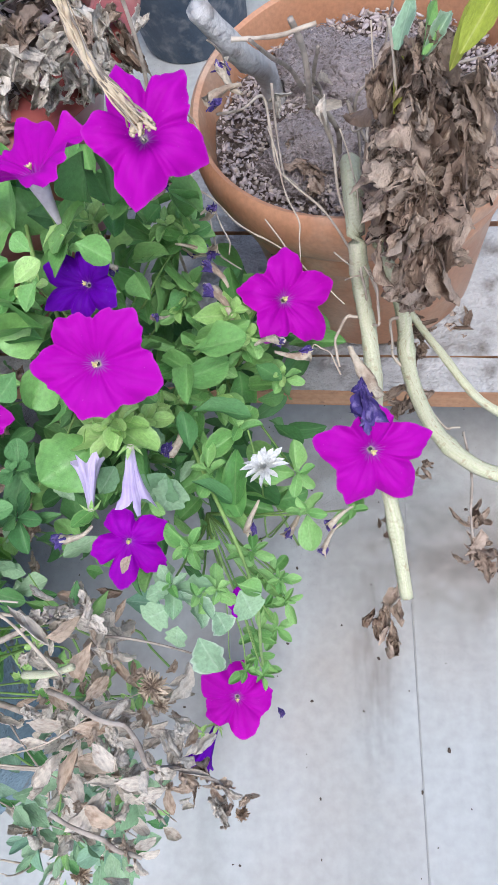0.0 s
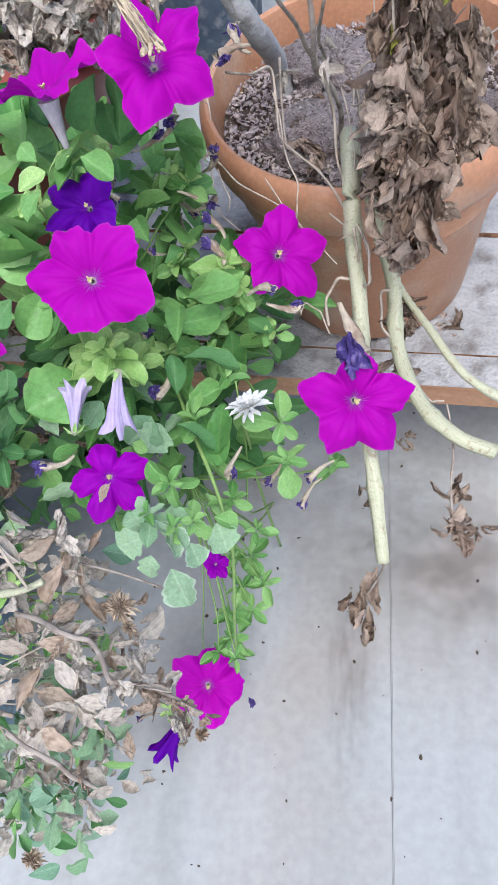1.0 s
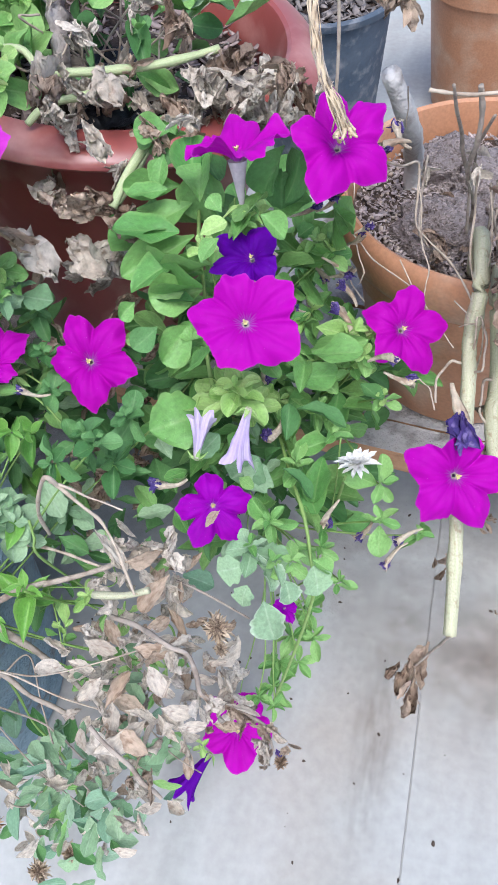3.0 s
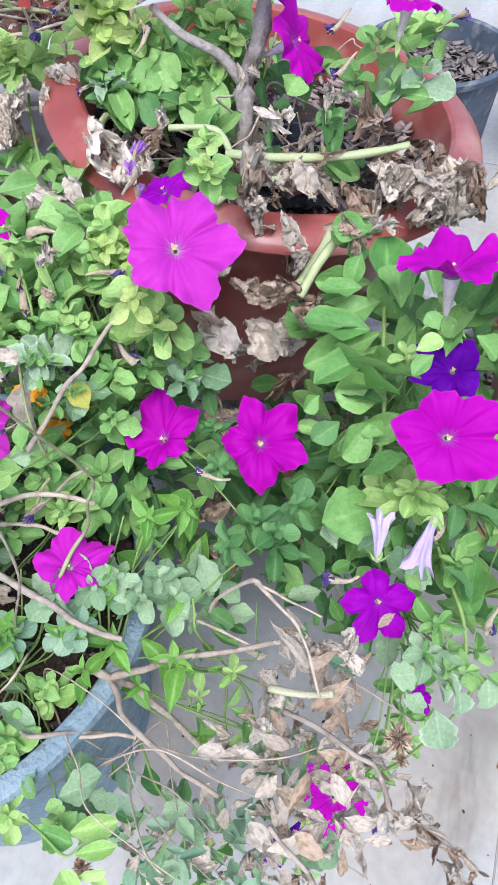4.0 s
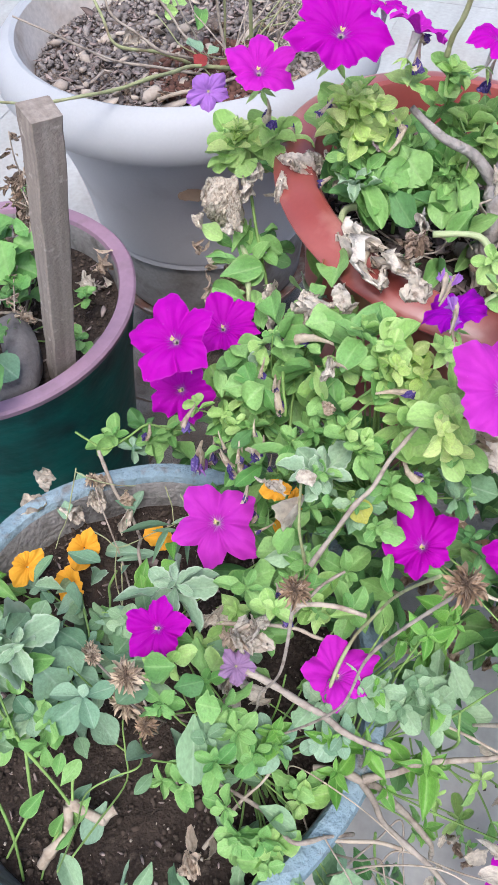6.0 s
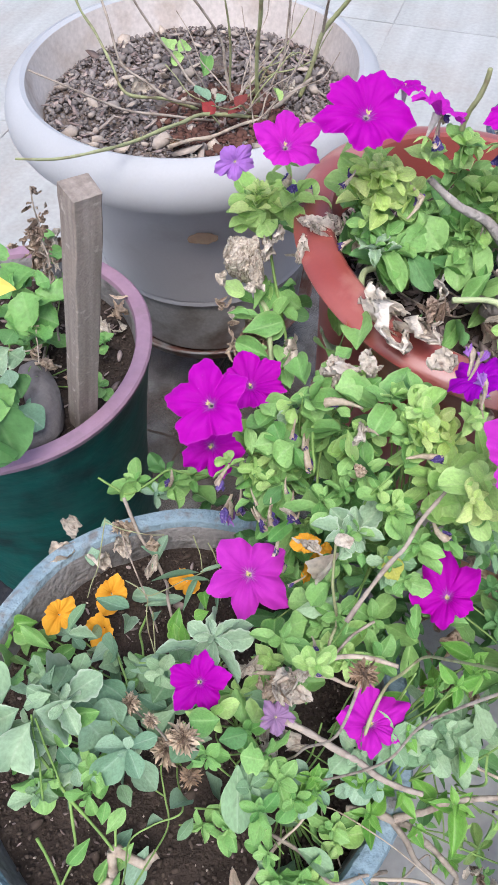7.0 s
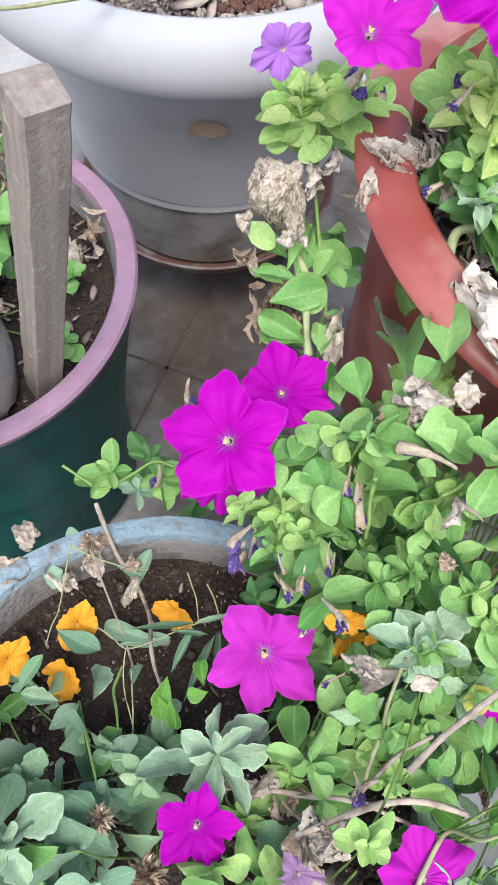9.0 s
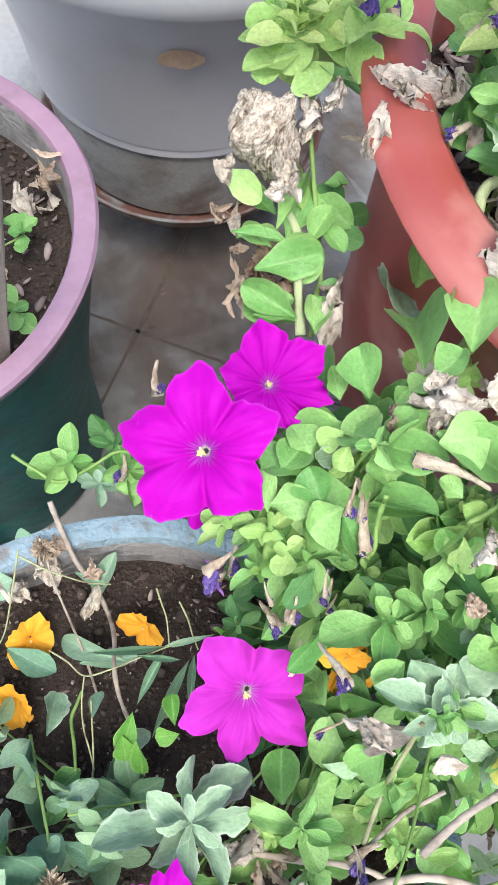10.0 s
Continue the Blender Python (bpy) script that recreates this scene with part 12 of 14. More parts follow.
rosette(potted, (-0.218, 0.320, 0.605), (0.049, -0.343, 0.938), 0.032, "lime", 6, "lime", 0.35, 0.68)
rosette(bushy, (-0.326, 0.261, 0.534), (0.049, -0.343, 0.938), 0.048, "leaf_round", 6, "lime", 0.35, 0.68)
stem(bushy, (FACE_D, (-0.308, 0.255, 0.468), (-0.327, 0.265, 0.522)), 0.0012, 0.0009, "stem")
rosette(bushy, (-0.276, 0.250, 0.564), (0.049, -0.343, 0.938), 0.048, "lime", 7, "lime", 0.35, 0.68)
stem(bushy, (FACE_D, (-0.283, 0.249, 0.485), (-0.277, 0.255, 0.552)), 0.0012, 0.0009, "stem")
rosette(bushy, (-0.384, 0.298, 0.496), (0.049, -0.343, 0.938), 0.053, "leaf", 6, "lime", 0.35, 0.68)
stem(bushy, (FACE_Q, (-0.372, 0.304, 0.437), (-0.385, 0.303, 0.483)), 0.0012, 0.0009, "stem")
rosette(bushy, (-0.395, 0.272, 0.481), (0.049, -0.343, 0.938), 0.052, "leaf_round", 6, "lime", 0.35, 0.68)
stem(bushy, (FACE_Q, (-0.378, 0.291, 0.430), (-0.396, 0.277, 0.468)), 0.0012, 0.0009, "stem")
rosette(bushy, (-0.311, 0.224, 0.541), (0.049, -0.343, 0.938), 0.039, "leaf", 6, "lime", 0.35, 0.68)
stem(bushy, (FACE_D, (-0.300, 0.236, 0.474), (-0.311, 0.228, 0.532)), 0.0012, 0.0009, "stem")
rosette(potted, (-0.252, 0.204, 0.583), (0.049, -0.343, 0.938), 0.041, "lime", 7, "lime", 0.35, 0.68)
rosette(potted, (-0.245, 0.209, 0.546), (0.049, -0.343, 0.938), 0.044, "leaf_round", 6, "lime", 0.35, 0.68)
rosette(bushy, (-0.293, 0.248, 0.565), (0.049, -0.343, 0.938), 0.038, "leaf", 5, "lime", 0.35, 0.68)
stem(bushy, (FACE_D, (-0.291, 0.248, 0.487), (-0.293, 0.252, 0.555)), 0.0012, 0.0009, "stem")
leaf(potted, "leaf", (-0.330, 0.418, 0.499), (-0.335, 0.430, 0.545), 0.027, FACE_P)
leaf(potted, "leaf", (-0.309, 0.374, 0.547), (-0.319, 0.415, 0.548), 0.017, FACE_P)
leaf(potted, "ash", (-0.315, 0.400, 0.538), (-0.277, 0.337, 0.584), 0.029, FACE_P)
leaf(potted, "ash", (-0.284, 0.368, 0.575), (-0.315, 0.408, 0.541), 0.025, FACE_P)
leaf(potted, "pale", (-0.290, 0.371, 0.553), (-0.259, 0.344, 0.586), 0.023, FACE_P)
leaf(potted, "ash", (-0.306, 0.371, 0.541), (-0.283, 0.358, 0.552), 0.021, FACE_P)
leaf(potted, "pale", (-0.259, 0.377, 0.580), (-0.247, 0.397, 0.577), 0.020, FACE_P)
leaf(potted, "pale", (-0.275, 0.300, 0.585), (-0.262, 0.284, 0.602), 0.021, FACE_P)
leaf(potted, "faded", (-0.347, 0.368, 0.518), (-0.328, 0.319, 0.535), 0.020, FACE_P)
leaf(potted, "pale", (-0.154, 0.340, 0.571), (-0.148, 0.309, 0.566), 0.023, FACE_P)
leaf(potted, "ash", (-0.187, 0.292, 0.587), (-0.174, 0.284, 0.573), 0.022, FACE_P)
leaf(potted, "ash", (-0.168, 0.288, 0.570), (-0.154, 0.281, 0.537), 0.018, FACE_P)
leaf(potted, "ash", (-0.181, 0.340, 0.588), (-0.194, 0.285, 0.593), 0.015, FACE_P)
leaf(potted, "ash", (-0.161, 0.340, 0.574), (-0.143, 0.336, 0.570), 0.023, FACE_P)
leaf(potted, "brown", (-0.195, 0.272, 0.594), (-0.184, 0.314, 0.580), 0.014, FACE_P)
leaf(potted, "tan", (-0.228, 0.220, 0.542), (-0.213, 0.235, 0.507), 0.015, FACE_P)
leaf(potted, "tan", (-0.191, 0.247, 0.538), (-0.158, 0.254, 0.519), 0.023, FACE_P)
leaf(potted, "ash", (-0.194, 0.255, 0.502), (-0.167, 0.236, 0.479), 0.036, FACE_P)
leaf(potted, "pale", (-0.178, 0.266, 0.481), (-0.169, 0.249, 0.477), 0.028, FACE_P)
leaf(potted, "brown", (-0.170, 0.257, 0.537), (-0.151, 0.253, 0.512), 0.022, FACE_P)
leaf(potted, "brown", (-0.149, 0.259, 0.518), (-0.140, 0.227, 0.512), 0.030, FACE_P)
leaf(potted, "tan", (-0.183, 0.251, 0.543), (-0.199, 0.243, 0.534), 0.018, FACE_P)
wilted(bushy, (-0.311, 0.272, 0.564), (-0.343, 0.299, 0.539), 0.0077, "indigo")
wilted(bushy, (-0.295, 0.352, 0.537), (-0.295, 0.386, 0.552), 0.0073, "indigo")
wilted(bushy, (-0.360, 0.302, 0.510), (-0.360, 0.280, 0.491), 0.0067, "indigo")
wilted(bushy, (-0.298, 0.240, 0.553), (-0.277, 0.239, 0.552), 0.0058, "indigo")
wilted(bushy, (-0.277, 0.205, 0.527), (-0.267, 0.203, 0.514), 0.0063, "indigo")
wilted(bushy, (-0.395, 0.265, 0.477), (-0.377, 0.215, 0.513), 0.0061, "indigo")
wilted(bushy, (-0.421, 0.296, 0.429), (-0.418, 0.279, 0.420), 0.0079, "indigo")
wilted(potted, (-0.259, 0.216, 0.613), (-0.257, 0.252, 0.619), 0.0073, "lilac")
wilted(potted, (-0.262, 0.255, 0.616), (-0.260, 0.283, 0.613), 0.0069, "lilac")
dead_clump(potted, (-0.171, 0.306, 0.564), 0.010, "brown", 6, 0.4, tall=1)
dead_clump(potted, (-0.182, 0.329, 0.575), 0.010, "ash", 5, 0.4, tall=1)
dead_clump(potted, (-0.137, 0.354, 0.567), 0.012, "tan", 6, 0.4, tall=1)
dead_clump(potted, (-0.215, 0.452, 0.593), 0.008, "pale", 4, 0.4, tall=1)
dead_clump(potted, (-0.098, 0.268, 0.570), 0.013, "ash", 7, 0.4, tall=1)
dead_clump(potted, (-0.117, 0.269, 0.560), 0.014, "tan", 7, 0.4, tall=1)
dead_clump(potted, (-0.124, 0.279, 0.570), 0.018, "tan", 6, 0.4, tall=1)
dead_clump(potted, (-0.060, 0.349, 0.565), 0.017, "brown", 8, 0.4, tall=1)
dead_clump(potted, (-0.050, 0.331, 0.550), 0.015, "ash", 7, 0.4, tall=1)
dead_clump(potted, (-0.027, 0.337, 0.560), 0.017, "brown", 6, 0.4, tall=1)
dead_clump(potted, (-0.056, 0.340, 0.520), 0.012, "pale", 6, 0.4, tall=1)
# broad scalloped leaves at the edge of the blue pot
leaf(bedding, "felt", (-0.559, 0.090, 0.452), (-0.534, 0.098, 0.418), 0.038, FACE_L)
leaf(bedding, "felt", (-0.563, 0.084, 0.443), (-0.588, 0.065, 0.408), 0.041, FACE_L)
leaf(bedding, "felt", (-0.575, 0.094, 0.440), (-0.606, 0.086, 0.413), 0.034, FACE_L)
leaf(bedding, "grey_oval", (-0.618, 0.109, 0.411), (-0.582, 0.107, 0.430), 0.049, FACE_L)
leaf(bedding, "grey_oval", (-0.549, 0.105, 0.445), (-0.550, 0.135, 0.420), 0.018, FACE_L)
leaf(bedding, "grey", (-0.550, 0.102, 0.451), (-0.572, 0.096, 0.442), 0.013, FACE_L)
leaf(bedding, "grey_oval", (-0.556, 0.113, 0.438), (-0.565, 0.129, 0.429), 0.017, FACE_L)
leaf(bedding, "leaf_round", (-0.615, 0.145, 0.379), (-0.635, 0.174, 0.322), 0.030, FACE_L)
leaf(bedding, "leaf_round", (-0.582, 0.134, 0.413), (-0.596, 0.165, 0.334), 0.033, FACE_L)
leaf(bedding, "leaf_round", (-0.615, 0.133, 0.407), (-0.633, 0.145, 0.378), 0.023, FACE_L)
leaf(bedding, "leaf_round", (-0.582, 0.122, 0.422), (-0.593, 0.129, 0.415), 0.021, FACE_L)
leaf(bedding, "vinca", (-0.632, 0.195, 0.334), (-0.609, 0.189, 0.332), 0.019, FACE_L)
leaf(bedding, "vinca", (-0.629, 0.198, 0.336), (-0.651, 0.209, 0.332), 0.021, FACE_L)
leaf(bedding, "vinca", (-0.632, 0.201, 0.337), (-0.612, 0.204, 0.340), 0.017, FACE_L)
leaf(bedding, "vinca", (-0.632, 0.191, 0.332), (-0.652, 0.186, 0.328), 0.021, FACE_L)
leaf(bedding, "blue", (-0.533, 0.094, 0.422), (-0.517, 0.084, 0.391), 0.032, FACE_L)
leaf(bedding, "blue", (-0.529, 0.109, 0.398), (-0.543, 0.114, 0.423), 0.029, FACE_L)
leaf(bedding, "blue", (-0.508, 0.096, 0.395), (-0.517, 0.115, 0.410), 0.029, FACE_L)
leaf(bedding, "blue", (-0.504, 0.115, 0.392), (-0.526, 0.129, 0.406), 0.025, FACE_L)
leaf(bedding, "blue", (-0.495, 0.145, 0.371), (-0.501, 0.159, 0.373), 0.027, FACE_L)
leaf(bedding, "grey_oval", (-0.487, 0.119, 0.378), (-0.473, 0.145, 0.370), 0.028, FACE_L)
leaf(bedding, "grey_oval", (-0.483, 0.132, 0.357), (-0.489, 0.154, 0.370), 0.028, FACE_L)
leaf(bedding, "grey_oval", (-0.463, 0.105, 0.410), (-0.499, 0.096, 0.362), 0.019, FACE_L)
leaf(bedding, "grey_oval", (-0.463, 0.105, 0.410), (-0.449, 0.111, 0.443), 0.020, FACE_L)
leaf(bedding, "leaf", (-0.426, 0.086, 0.454), (-0.447, 0.082, 0.455), 0.023, FACE_L)
leaf(bedding, "grey_oval", (-0.442, 0.068, 0.476), (-0.447, 0.051, 0.498), 0.020, FACE_L)
leaf(bedding, "dark", (-0.426, 0.073, 0.449), (-0.406, 0.077, 0.450), 0.020, FACE_L)
leaf(bedding, "lobed", (-0.411, 0.064, 0.446), (-0.394, 0.059, 0.449), 0.023, FACE_L)
leaf(bedding, "lime", (-0.402, 0.086, 0.446), (-0.398, 0.102, 0.431), 0.024, FACE_L)
stem(bedding, ((-0.565, 0.046, 0.372), (-0.564, 0.067, 0.403), (-0.567, 0.092, 0.434)), 0.0013, 0.0010, "stem")
stem(bedding, ((-0.551, 0.055, 0.379), (-0.558, 0.076, 0.420), (-0.563, 0.089, 0.436)), 0.0013, 0.0010, "stem")
stem(bedding, ((-0.502, 0.164, 0.361), (-0.511, 0.192, 0.343), (-0.507, 0.209, 0.342)), 0.0014, 0.0013, "stem")
stem(bedding, ((-0.533, 0.182, 0.350), (-0.512, 0.140, 0.382), (-0.508, 0.130, 0.386)), 0.0015, 0.0011, "stem")
flower(geranium, (-0.582, 0.328, 0.650), (0.30, -0.35, 0.89), 0.036, "yellow", "lily", 0, tube=False, tips=((38, 1.0), (110, 1.0), (182, 1.0), (254, 1.0), (326, 1.0)), label="yellow petals")
stem(geranium, ((-0.680, 0.470, 0.360), (-0.640, 0.400, 0.500), (-0.592, 0.340, 0.620)), 0.0016, 0.0012, "stem")
# debris and broad leaves before the leaning pot
leaf(potted, "brown", (-0.076, 0.416, 0.532), (-0.045, 0.430, 0.532), 0.012, FACE_B)
leaf(potted, "ash", (-0.047, 0.366, 0.526), (-0.038, 0.339, 0.526), 0.011, FACE_B)
leaf(potted, "ash", (-0.084, 0.378, 0.530), (-0.093, 0.332, 0.530), 0.014, FACE_B)
leaf(potted, "ash", (-0.183, 0.408, 0.534), (-0.148, 0.404, 0.534), 0.015, FACE_B)
leaf(potted, "ash", (-0.032, 0.351, 0.511), (-0.060, 0.363, 0.511), 0.020, FACE_B)
leaf(potted, "pale", (-0.160, 0.381, 0.545), (-0.136, 0.374, 0.545), 0.011, FACE_B)
leaf(potted, "brown", (-0.146, 0.397, 0.530), (-0.156, 0.429, 0.530), 0.015, FACE_B)
leaf(potted, "pale", (-0.062, 0.349, 0.530), (-0.056, 0.324, 0.530), 0.014, FACE_B)
leaf(potted, "ash", (-0.015, 0.401, 0.505), (-0.037, 0.373, 0.505), 0.011, FACE_B)
leaf(potted, "tan", (-0.074, 0.392, 0.522), (-0.076, 0.346, 0.522), 0.018, FACE_B)
leaf(potted, "ash", (-0.165, 0.388, 0.533), (-0.161, 0.422, 0.533), 0.012, FACE_B)
leaf(potted, "ash", (-0.170, 0.384, 0.542), (-0.157, 0.358, 0.542), 0.008, FACE_B)
leaf(potted, "ash", (-0.140, 0.365, 0.543), (-0.124, 0.330, 0.543), 0.012, FACE_B)
leaf(potted, "ash", (-0.206, 0.426, 0.541), (-0.173, 0.413, 0.541), 0.014, FACE_B)
leaf(potted, "ash", (-0.107, 0.362, 0.535), (-0.082, 0.353, 0.535), 0.010, FACE_B)
leaf(potted, "brown", (-0.082, 0.357, 0.522), (-0.099, 0.345, 0.522), 0.007, FACE_B)
leaf(potted, "ash", (-0.170, 0.362, 0.537), (-0.149, 0.402, 0.537), 0.019, FACE_B)
leaf(potted, "ash", (-0.143, 0.353, 0.540), (-0.128, 0.366, 0.540), 0.009, FACE_B)
leaf(potted, "pale", (-0.084, 0.377, 0.530), (-0.067, 0.359, 0.530), 0.014, FACE_B)
leaf(potted, "ash", (-0.195, 0.420, 0.538), (-0.210, 0.434, 0.538), 0.009, FACE_B)
leaf(potted, "tan", (-0.160, 0.369, 0.546), (-0.168, 0.399, 0.546), 0.012, FACE_B)
leaf(potted, "ash", (-0.040, 0.388, 0.514), (-0.052, 0.362, 0.514), 0.011, FACE_B)
leaf(potted, "ash", (-0.048, 0.362, 0.516), (-0.046, 0.410, 0.516), 0.022, FACE_B)
leaf(potted, "brown", (-0.118, 0.382, 0.524), (-0.097, 0.341, 0.524), 0.017, FACE_B)
leaf(potted, "brown", (-0.140, 0.360, 0.542), (-0.164, 0.343, 0.542), 0.015, FACE_B)
leaf(potted, "tan", (-0.158, 0.414, 0.530), (-0.162, 0.361, 0.530), 0.021, FACE_B)
leaf(potted, "ash", (-0.072, 0.354, 0.522), (-0.082, 0.371, 0.522), 0.007, FACE_B)
leaf(potted, "ash", (-0.009, 0.361, 0.512), (-0.036, 0.359, 0.512), 0.013, FACE_B)
leaf(potted, "brown", (-0.083, 0.399, 0.522), (-0.070, 0.411, 0.522), 0.007, FACE_B)
leaf(potted, "tan", (-0.025, 0.416, 0.512), (0.004, 0.423, 0.512), 0.013, FACE_B)
leaf(potted, "pale", (-0.152, 0.405, 0.542), (-0.141, 0.439, 0.542), 0.014, FACE_B)
leaf(potted, "ash", (-0.107, 0.382, 0.521), (-0.127, 0.380, 0.521), 0.008, FACE_B)
leaf(potted, "brown", (-0.199, 0.369, 0.546), (-0.214, 0.388, 0.546), 0.012, FACE_B)
leaf(potted, "ash", (-0.110, 0.398, 0.526), (-0.141, 0.395, 0.526), 0.020, FACE_B)
leaf(potted, "brown", (-0.088, 0.330, 0.521), (-0.111, 0.332, 0.521), 0.016, FACE_B)
leaf(potted, "ash", (-0.010, 0.392, 0.508), (-0.024, 0.440, 0.508), 0.014, FACE_B)
leaf(potted, "pale", (-0.027, 0.378, 0.521), (-0.037, 0.331, 0.521), 0.015, FACE_B)
leaf(potted, "ash", (-0.029, 0.403, 0.517), (-0.067, 0.404, 0.517), 0.025, FACE_B)
leaf(potted, "ash", (-0.016, 0.383, 0.516), (-0.027, 0.342, 0.516), 0.019, FACE_B)
leaf(potted, "ash", (-0.119, 0.366, 0.525), (-0.132, 0.380, 0.525), 0.008, FACE_B)
leaf(potted, "ash", (-0.022, 0.386, 0.517), (-0.013, 0.421, 0.517), 0.015, FACE_B)
leaf(potted, "brown", (-0.061, 0.417, 0.525), (-0.093, 0.413, 0.525), 0.021, FACE_B)
leaf(potted, "pale", (-0.021, 0.382, 0.511), (-0.026, 0.417, 0.511), 0.016, FACE_B)
leaf(potted, "ash", (-0.188, 0.397, 0.534), (-0.211, 0.399, 0.534), 0.013, FACE_B)
leaf(potted, "ash", (-0.192, 0.365, 0.532), (-0.186, 0.406, 0.532), 0.018, FACE_B)
leaf(potted, "ash", (0.002, 0.387, 0.514), (0.017, 0.410, 0.514), 0.014, FACE_B)
leaf(potted, "ash", (-0.037, 0.455, 0.500), (-0.015, 0.394, 0.500), 0.027, FACE_B)
leaf(potted, "ash", (-0.024, 0.440, 0.500), (-0.003, 0.380, 0.500), 0.027, FACE_B)
leaf(potted, "brown", (-0.055, 0.416, 0.500), (-0.023, 0.382, 0.500), 0.027, FACE_B)
leaf(potted, "brown", (-0.011, 0.425, 0.500), (0.002, 0.368, 0.500), 0.022, FACE_B)
leaf(potted, "pale", (-0.028, 0.475, 0.500), (-0.022, 0.426, 0.500), 0.028, FACE_B)
leaf(potted, "tan", (-0.191, 0.429, 0.500), (-0.184, 0.355, 0.500), 0.031, FACE_B)
leaf(potted, "ash", (-0.199, 0.457, 0.500), (-0.199, 0.380, 0.500), 0.023, FACE_B)
leaf(potted, "pale", (-0.146, 0.480, 0.500), (-0.139, 0.418, 0.500), 0.028, FACE_B)
leaf(potted, "ash", (-0.157, 0.376, 0.500), (-0.156, 0.309, 0.500), 0.017, FACE_B)
leaf(potted, "tan", (-0.210, 0.380, 0.500), (-0.206, 0.323, 0.500), 0.013, FACE_B)
leaf(potted, "ash", (-0.217, 0.335, 0.500), (-0.219, 0.308, 0.500), 0.029, FACE_B)
leaf(potted, "ash", (-0.218, 0.259, 0.500), (-0.209, 0.218, 0.500), 0.031, FACE_B)
leaf(potted, "tan", (-0.135, 0.405, 0.500), (-0.108, 0.462, 0.500), 0.018, FACE_B)
stem(potted, ((-0.125, 0.288, 0.550), (-0.141, 0.270, 0.540), (-0.155, 0.251, 0.526)), 0.0037, 0.0031, "stem_pale_green")
leaf(trailing, "mid_round", (-0.109, 0.217, 0.526), (-0.153, 0.222, 0.532), 0.032, FACE_B)
leaf(trailing, "mid", (-0.107, 0.203, 0.516), (-0.148, 0.193, 0.510), 0.025, FACE_B)
leaf(trailing, "mid_round", (-0.096, 0.194, 0.508), (-0.116, 0.200, 0.514), 0.017, FACE_B)
leaf(trailing, "mid_round", (-0.098, 0.185, 0.502), (-0.133, 0.181, 0.500), 0.031, FACE_B)
leaf(trailing, "mid_round", (-0.114, 0.240, 0.543), (-0.141, 0.239, 0.544), 0.020, FACE_B)
leaf(trailing, "mid_round", (-0.108, 0.270, 0.566), (-0.133, 0.272, 0.568), 0.023, FACE_B)
leaf(trailing, "mid", (-0.095, 0.235, 0.539), (-0.098, 0.269, 0.565), 0.032, FACE_B)
leaf(trailing, "mid_round", (-0.107, 0.167, 0.488), (-0.131, 0.150, 0.477), 0.028, FACE_B)
leaf(trailing, "mid", (-0.099, 0.160, 0.483), (-0.114, 0.169, 0.490), 0.017, FACE_B)
leaf(trailing, "mid", (-0.079, 0.219, 0.526), (-0.095, 0.190, 0.505), 0.020, FACE_B)
leaf(trailing, "mid", (-0.114, 0.258, 0.557), (-0.123, 0.242, 0.546), 0.017, FACE_B)
leaf(trailing, "dark", (-0.089, 0.258, 0.556), (-0.078, 0.242, 0.543), 0.020, FACE_B)
leaf(trailing, "mid", (-0.143, 0.181, 0.501), (-0.155, 0.174, 0.496), 0.015, FACE_B)
leaf(trailing, "dark", (-0.130, 0.167, 0.490), (-0.147, 0.156, 0.482), 0.020, FACE_B)
leaf(trailing, "mid", (-0.056, 0.164, 0.572), (-0.042, 0.155, 0.564), 0.017, FACE_B)
leaf(trailing, "lime", (-0.091, 0.157, 0.568), (-0.076, 0.163, 0.572), 0.012, FACE_B)
leaf(trailing, "mid", (-0.081, 0.155, 0.566), (-0.094, 0.147, 0.561), 0.012, FACE_B)
leaf(trailing, "mid", (-0.078, 0.166, 0.575), (-0.085, 0.174, 0.581), 0.012, FACE_B)
rosette(trailing, (-0.007, 0.221, 0.497), (0.049, -0.346, 0.937), 0.037, "thin", 7, "lime", 0.35, 0.50)
stem(trailing, ((-0.100, 0.220, 0.400), (-0.053, 0.219, 0.443), (-0.008, 0.225, 0.488)), 0.0012, 0.0009, "stem")
rosette(trailing, (0.005, 0.181, 0.453), (0.049, -0.346, 0.937), 0.041, "lime_thin", 8, "lime", 0.35, 0.50)
stem(trailing, ((-0.020, 0.200, 0.360), (-0.007, 0.190, 0.397), (0.005, 0.185, 0.442)), 0.0012, 0.0009, "stem")
rosette(trailing, (0.009, 0.163, 0.446), (0.049, -0.346, 0.937), 0.037, "thin", 7, "lime", 0.35, 0.50)
stem(trailing, ((-0.020, 0.200, 0.360), (-0.005, 0.181, 0.394), (0.009, 0.166, 0.437)), 0.0012, 0.0009, "stem")
rosette(trailing, (-0.087, 0.124, 0.468), (0.049, -0.346, 0.937), 0.054, "lime", 8, "lime", 0.35, 0.50)
stem(trailing, ((-0.100, 0.220, 0.400), (-0.093, 0.172, 0.425), (-0.088, 0.129, 0.455)), 0.0012, 0.0009, "stem")
rosette(trailing, (-0.017, 0.230, 0.497), (0.049, -0.346, 0.937), 0.034, "thin", 6, "lime", 0.35, 0.50)
stem(trailing, ((-0.100, 0.220, 0.400), (-0.059, 0.224, 0.443), (-0.018, 0.234, 0.489)), 0.0012, 0.0009, "stem")
rosette(trailing, (-0.063, 0.144, 0.436), (0.049, -0.346, 0.937), 0.034, "lime_thin", 7, "lime", 0.35, 0.50)
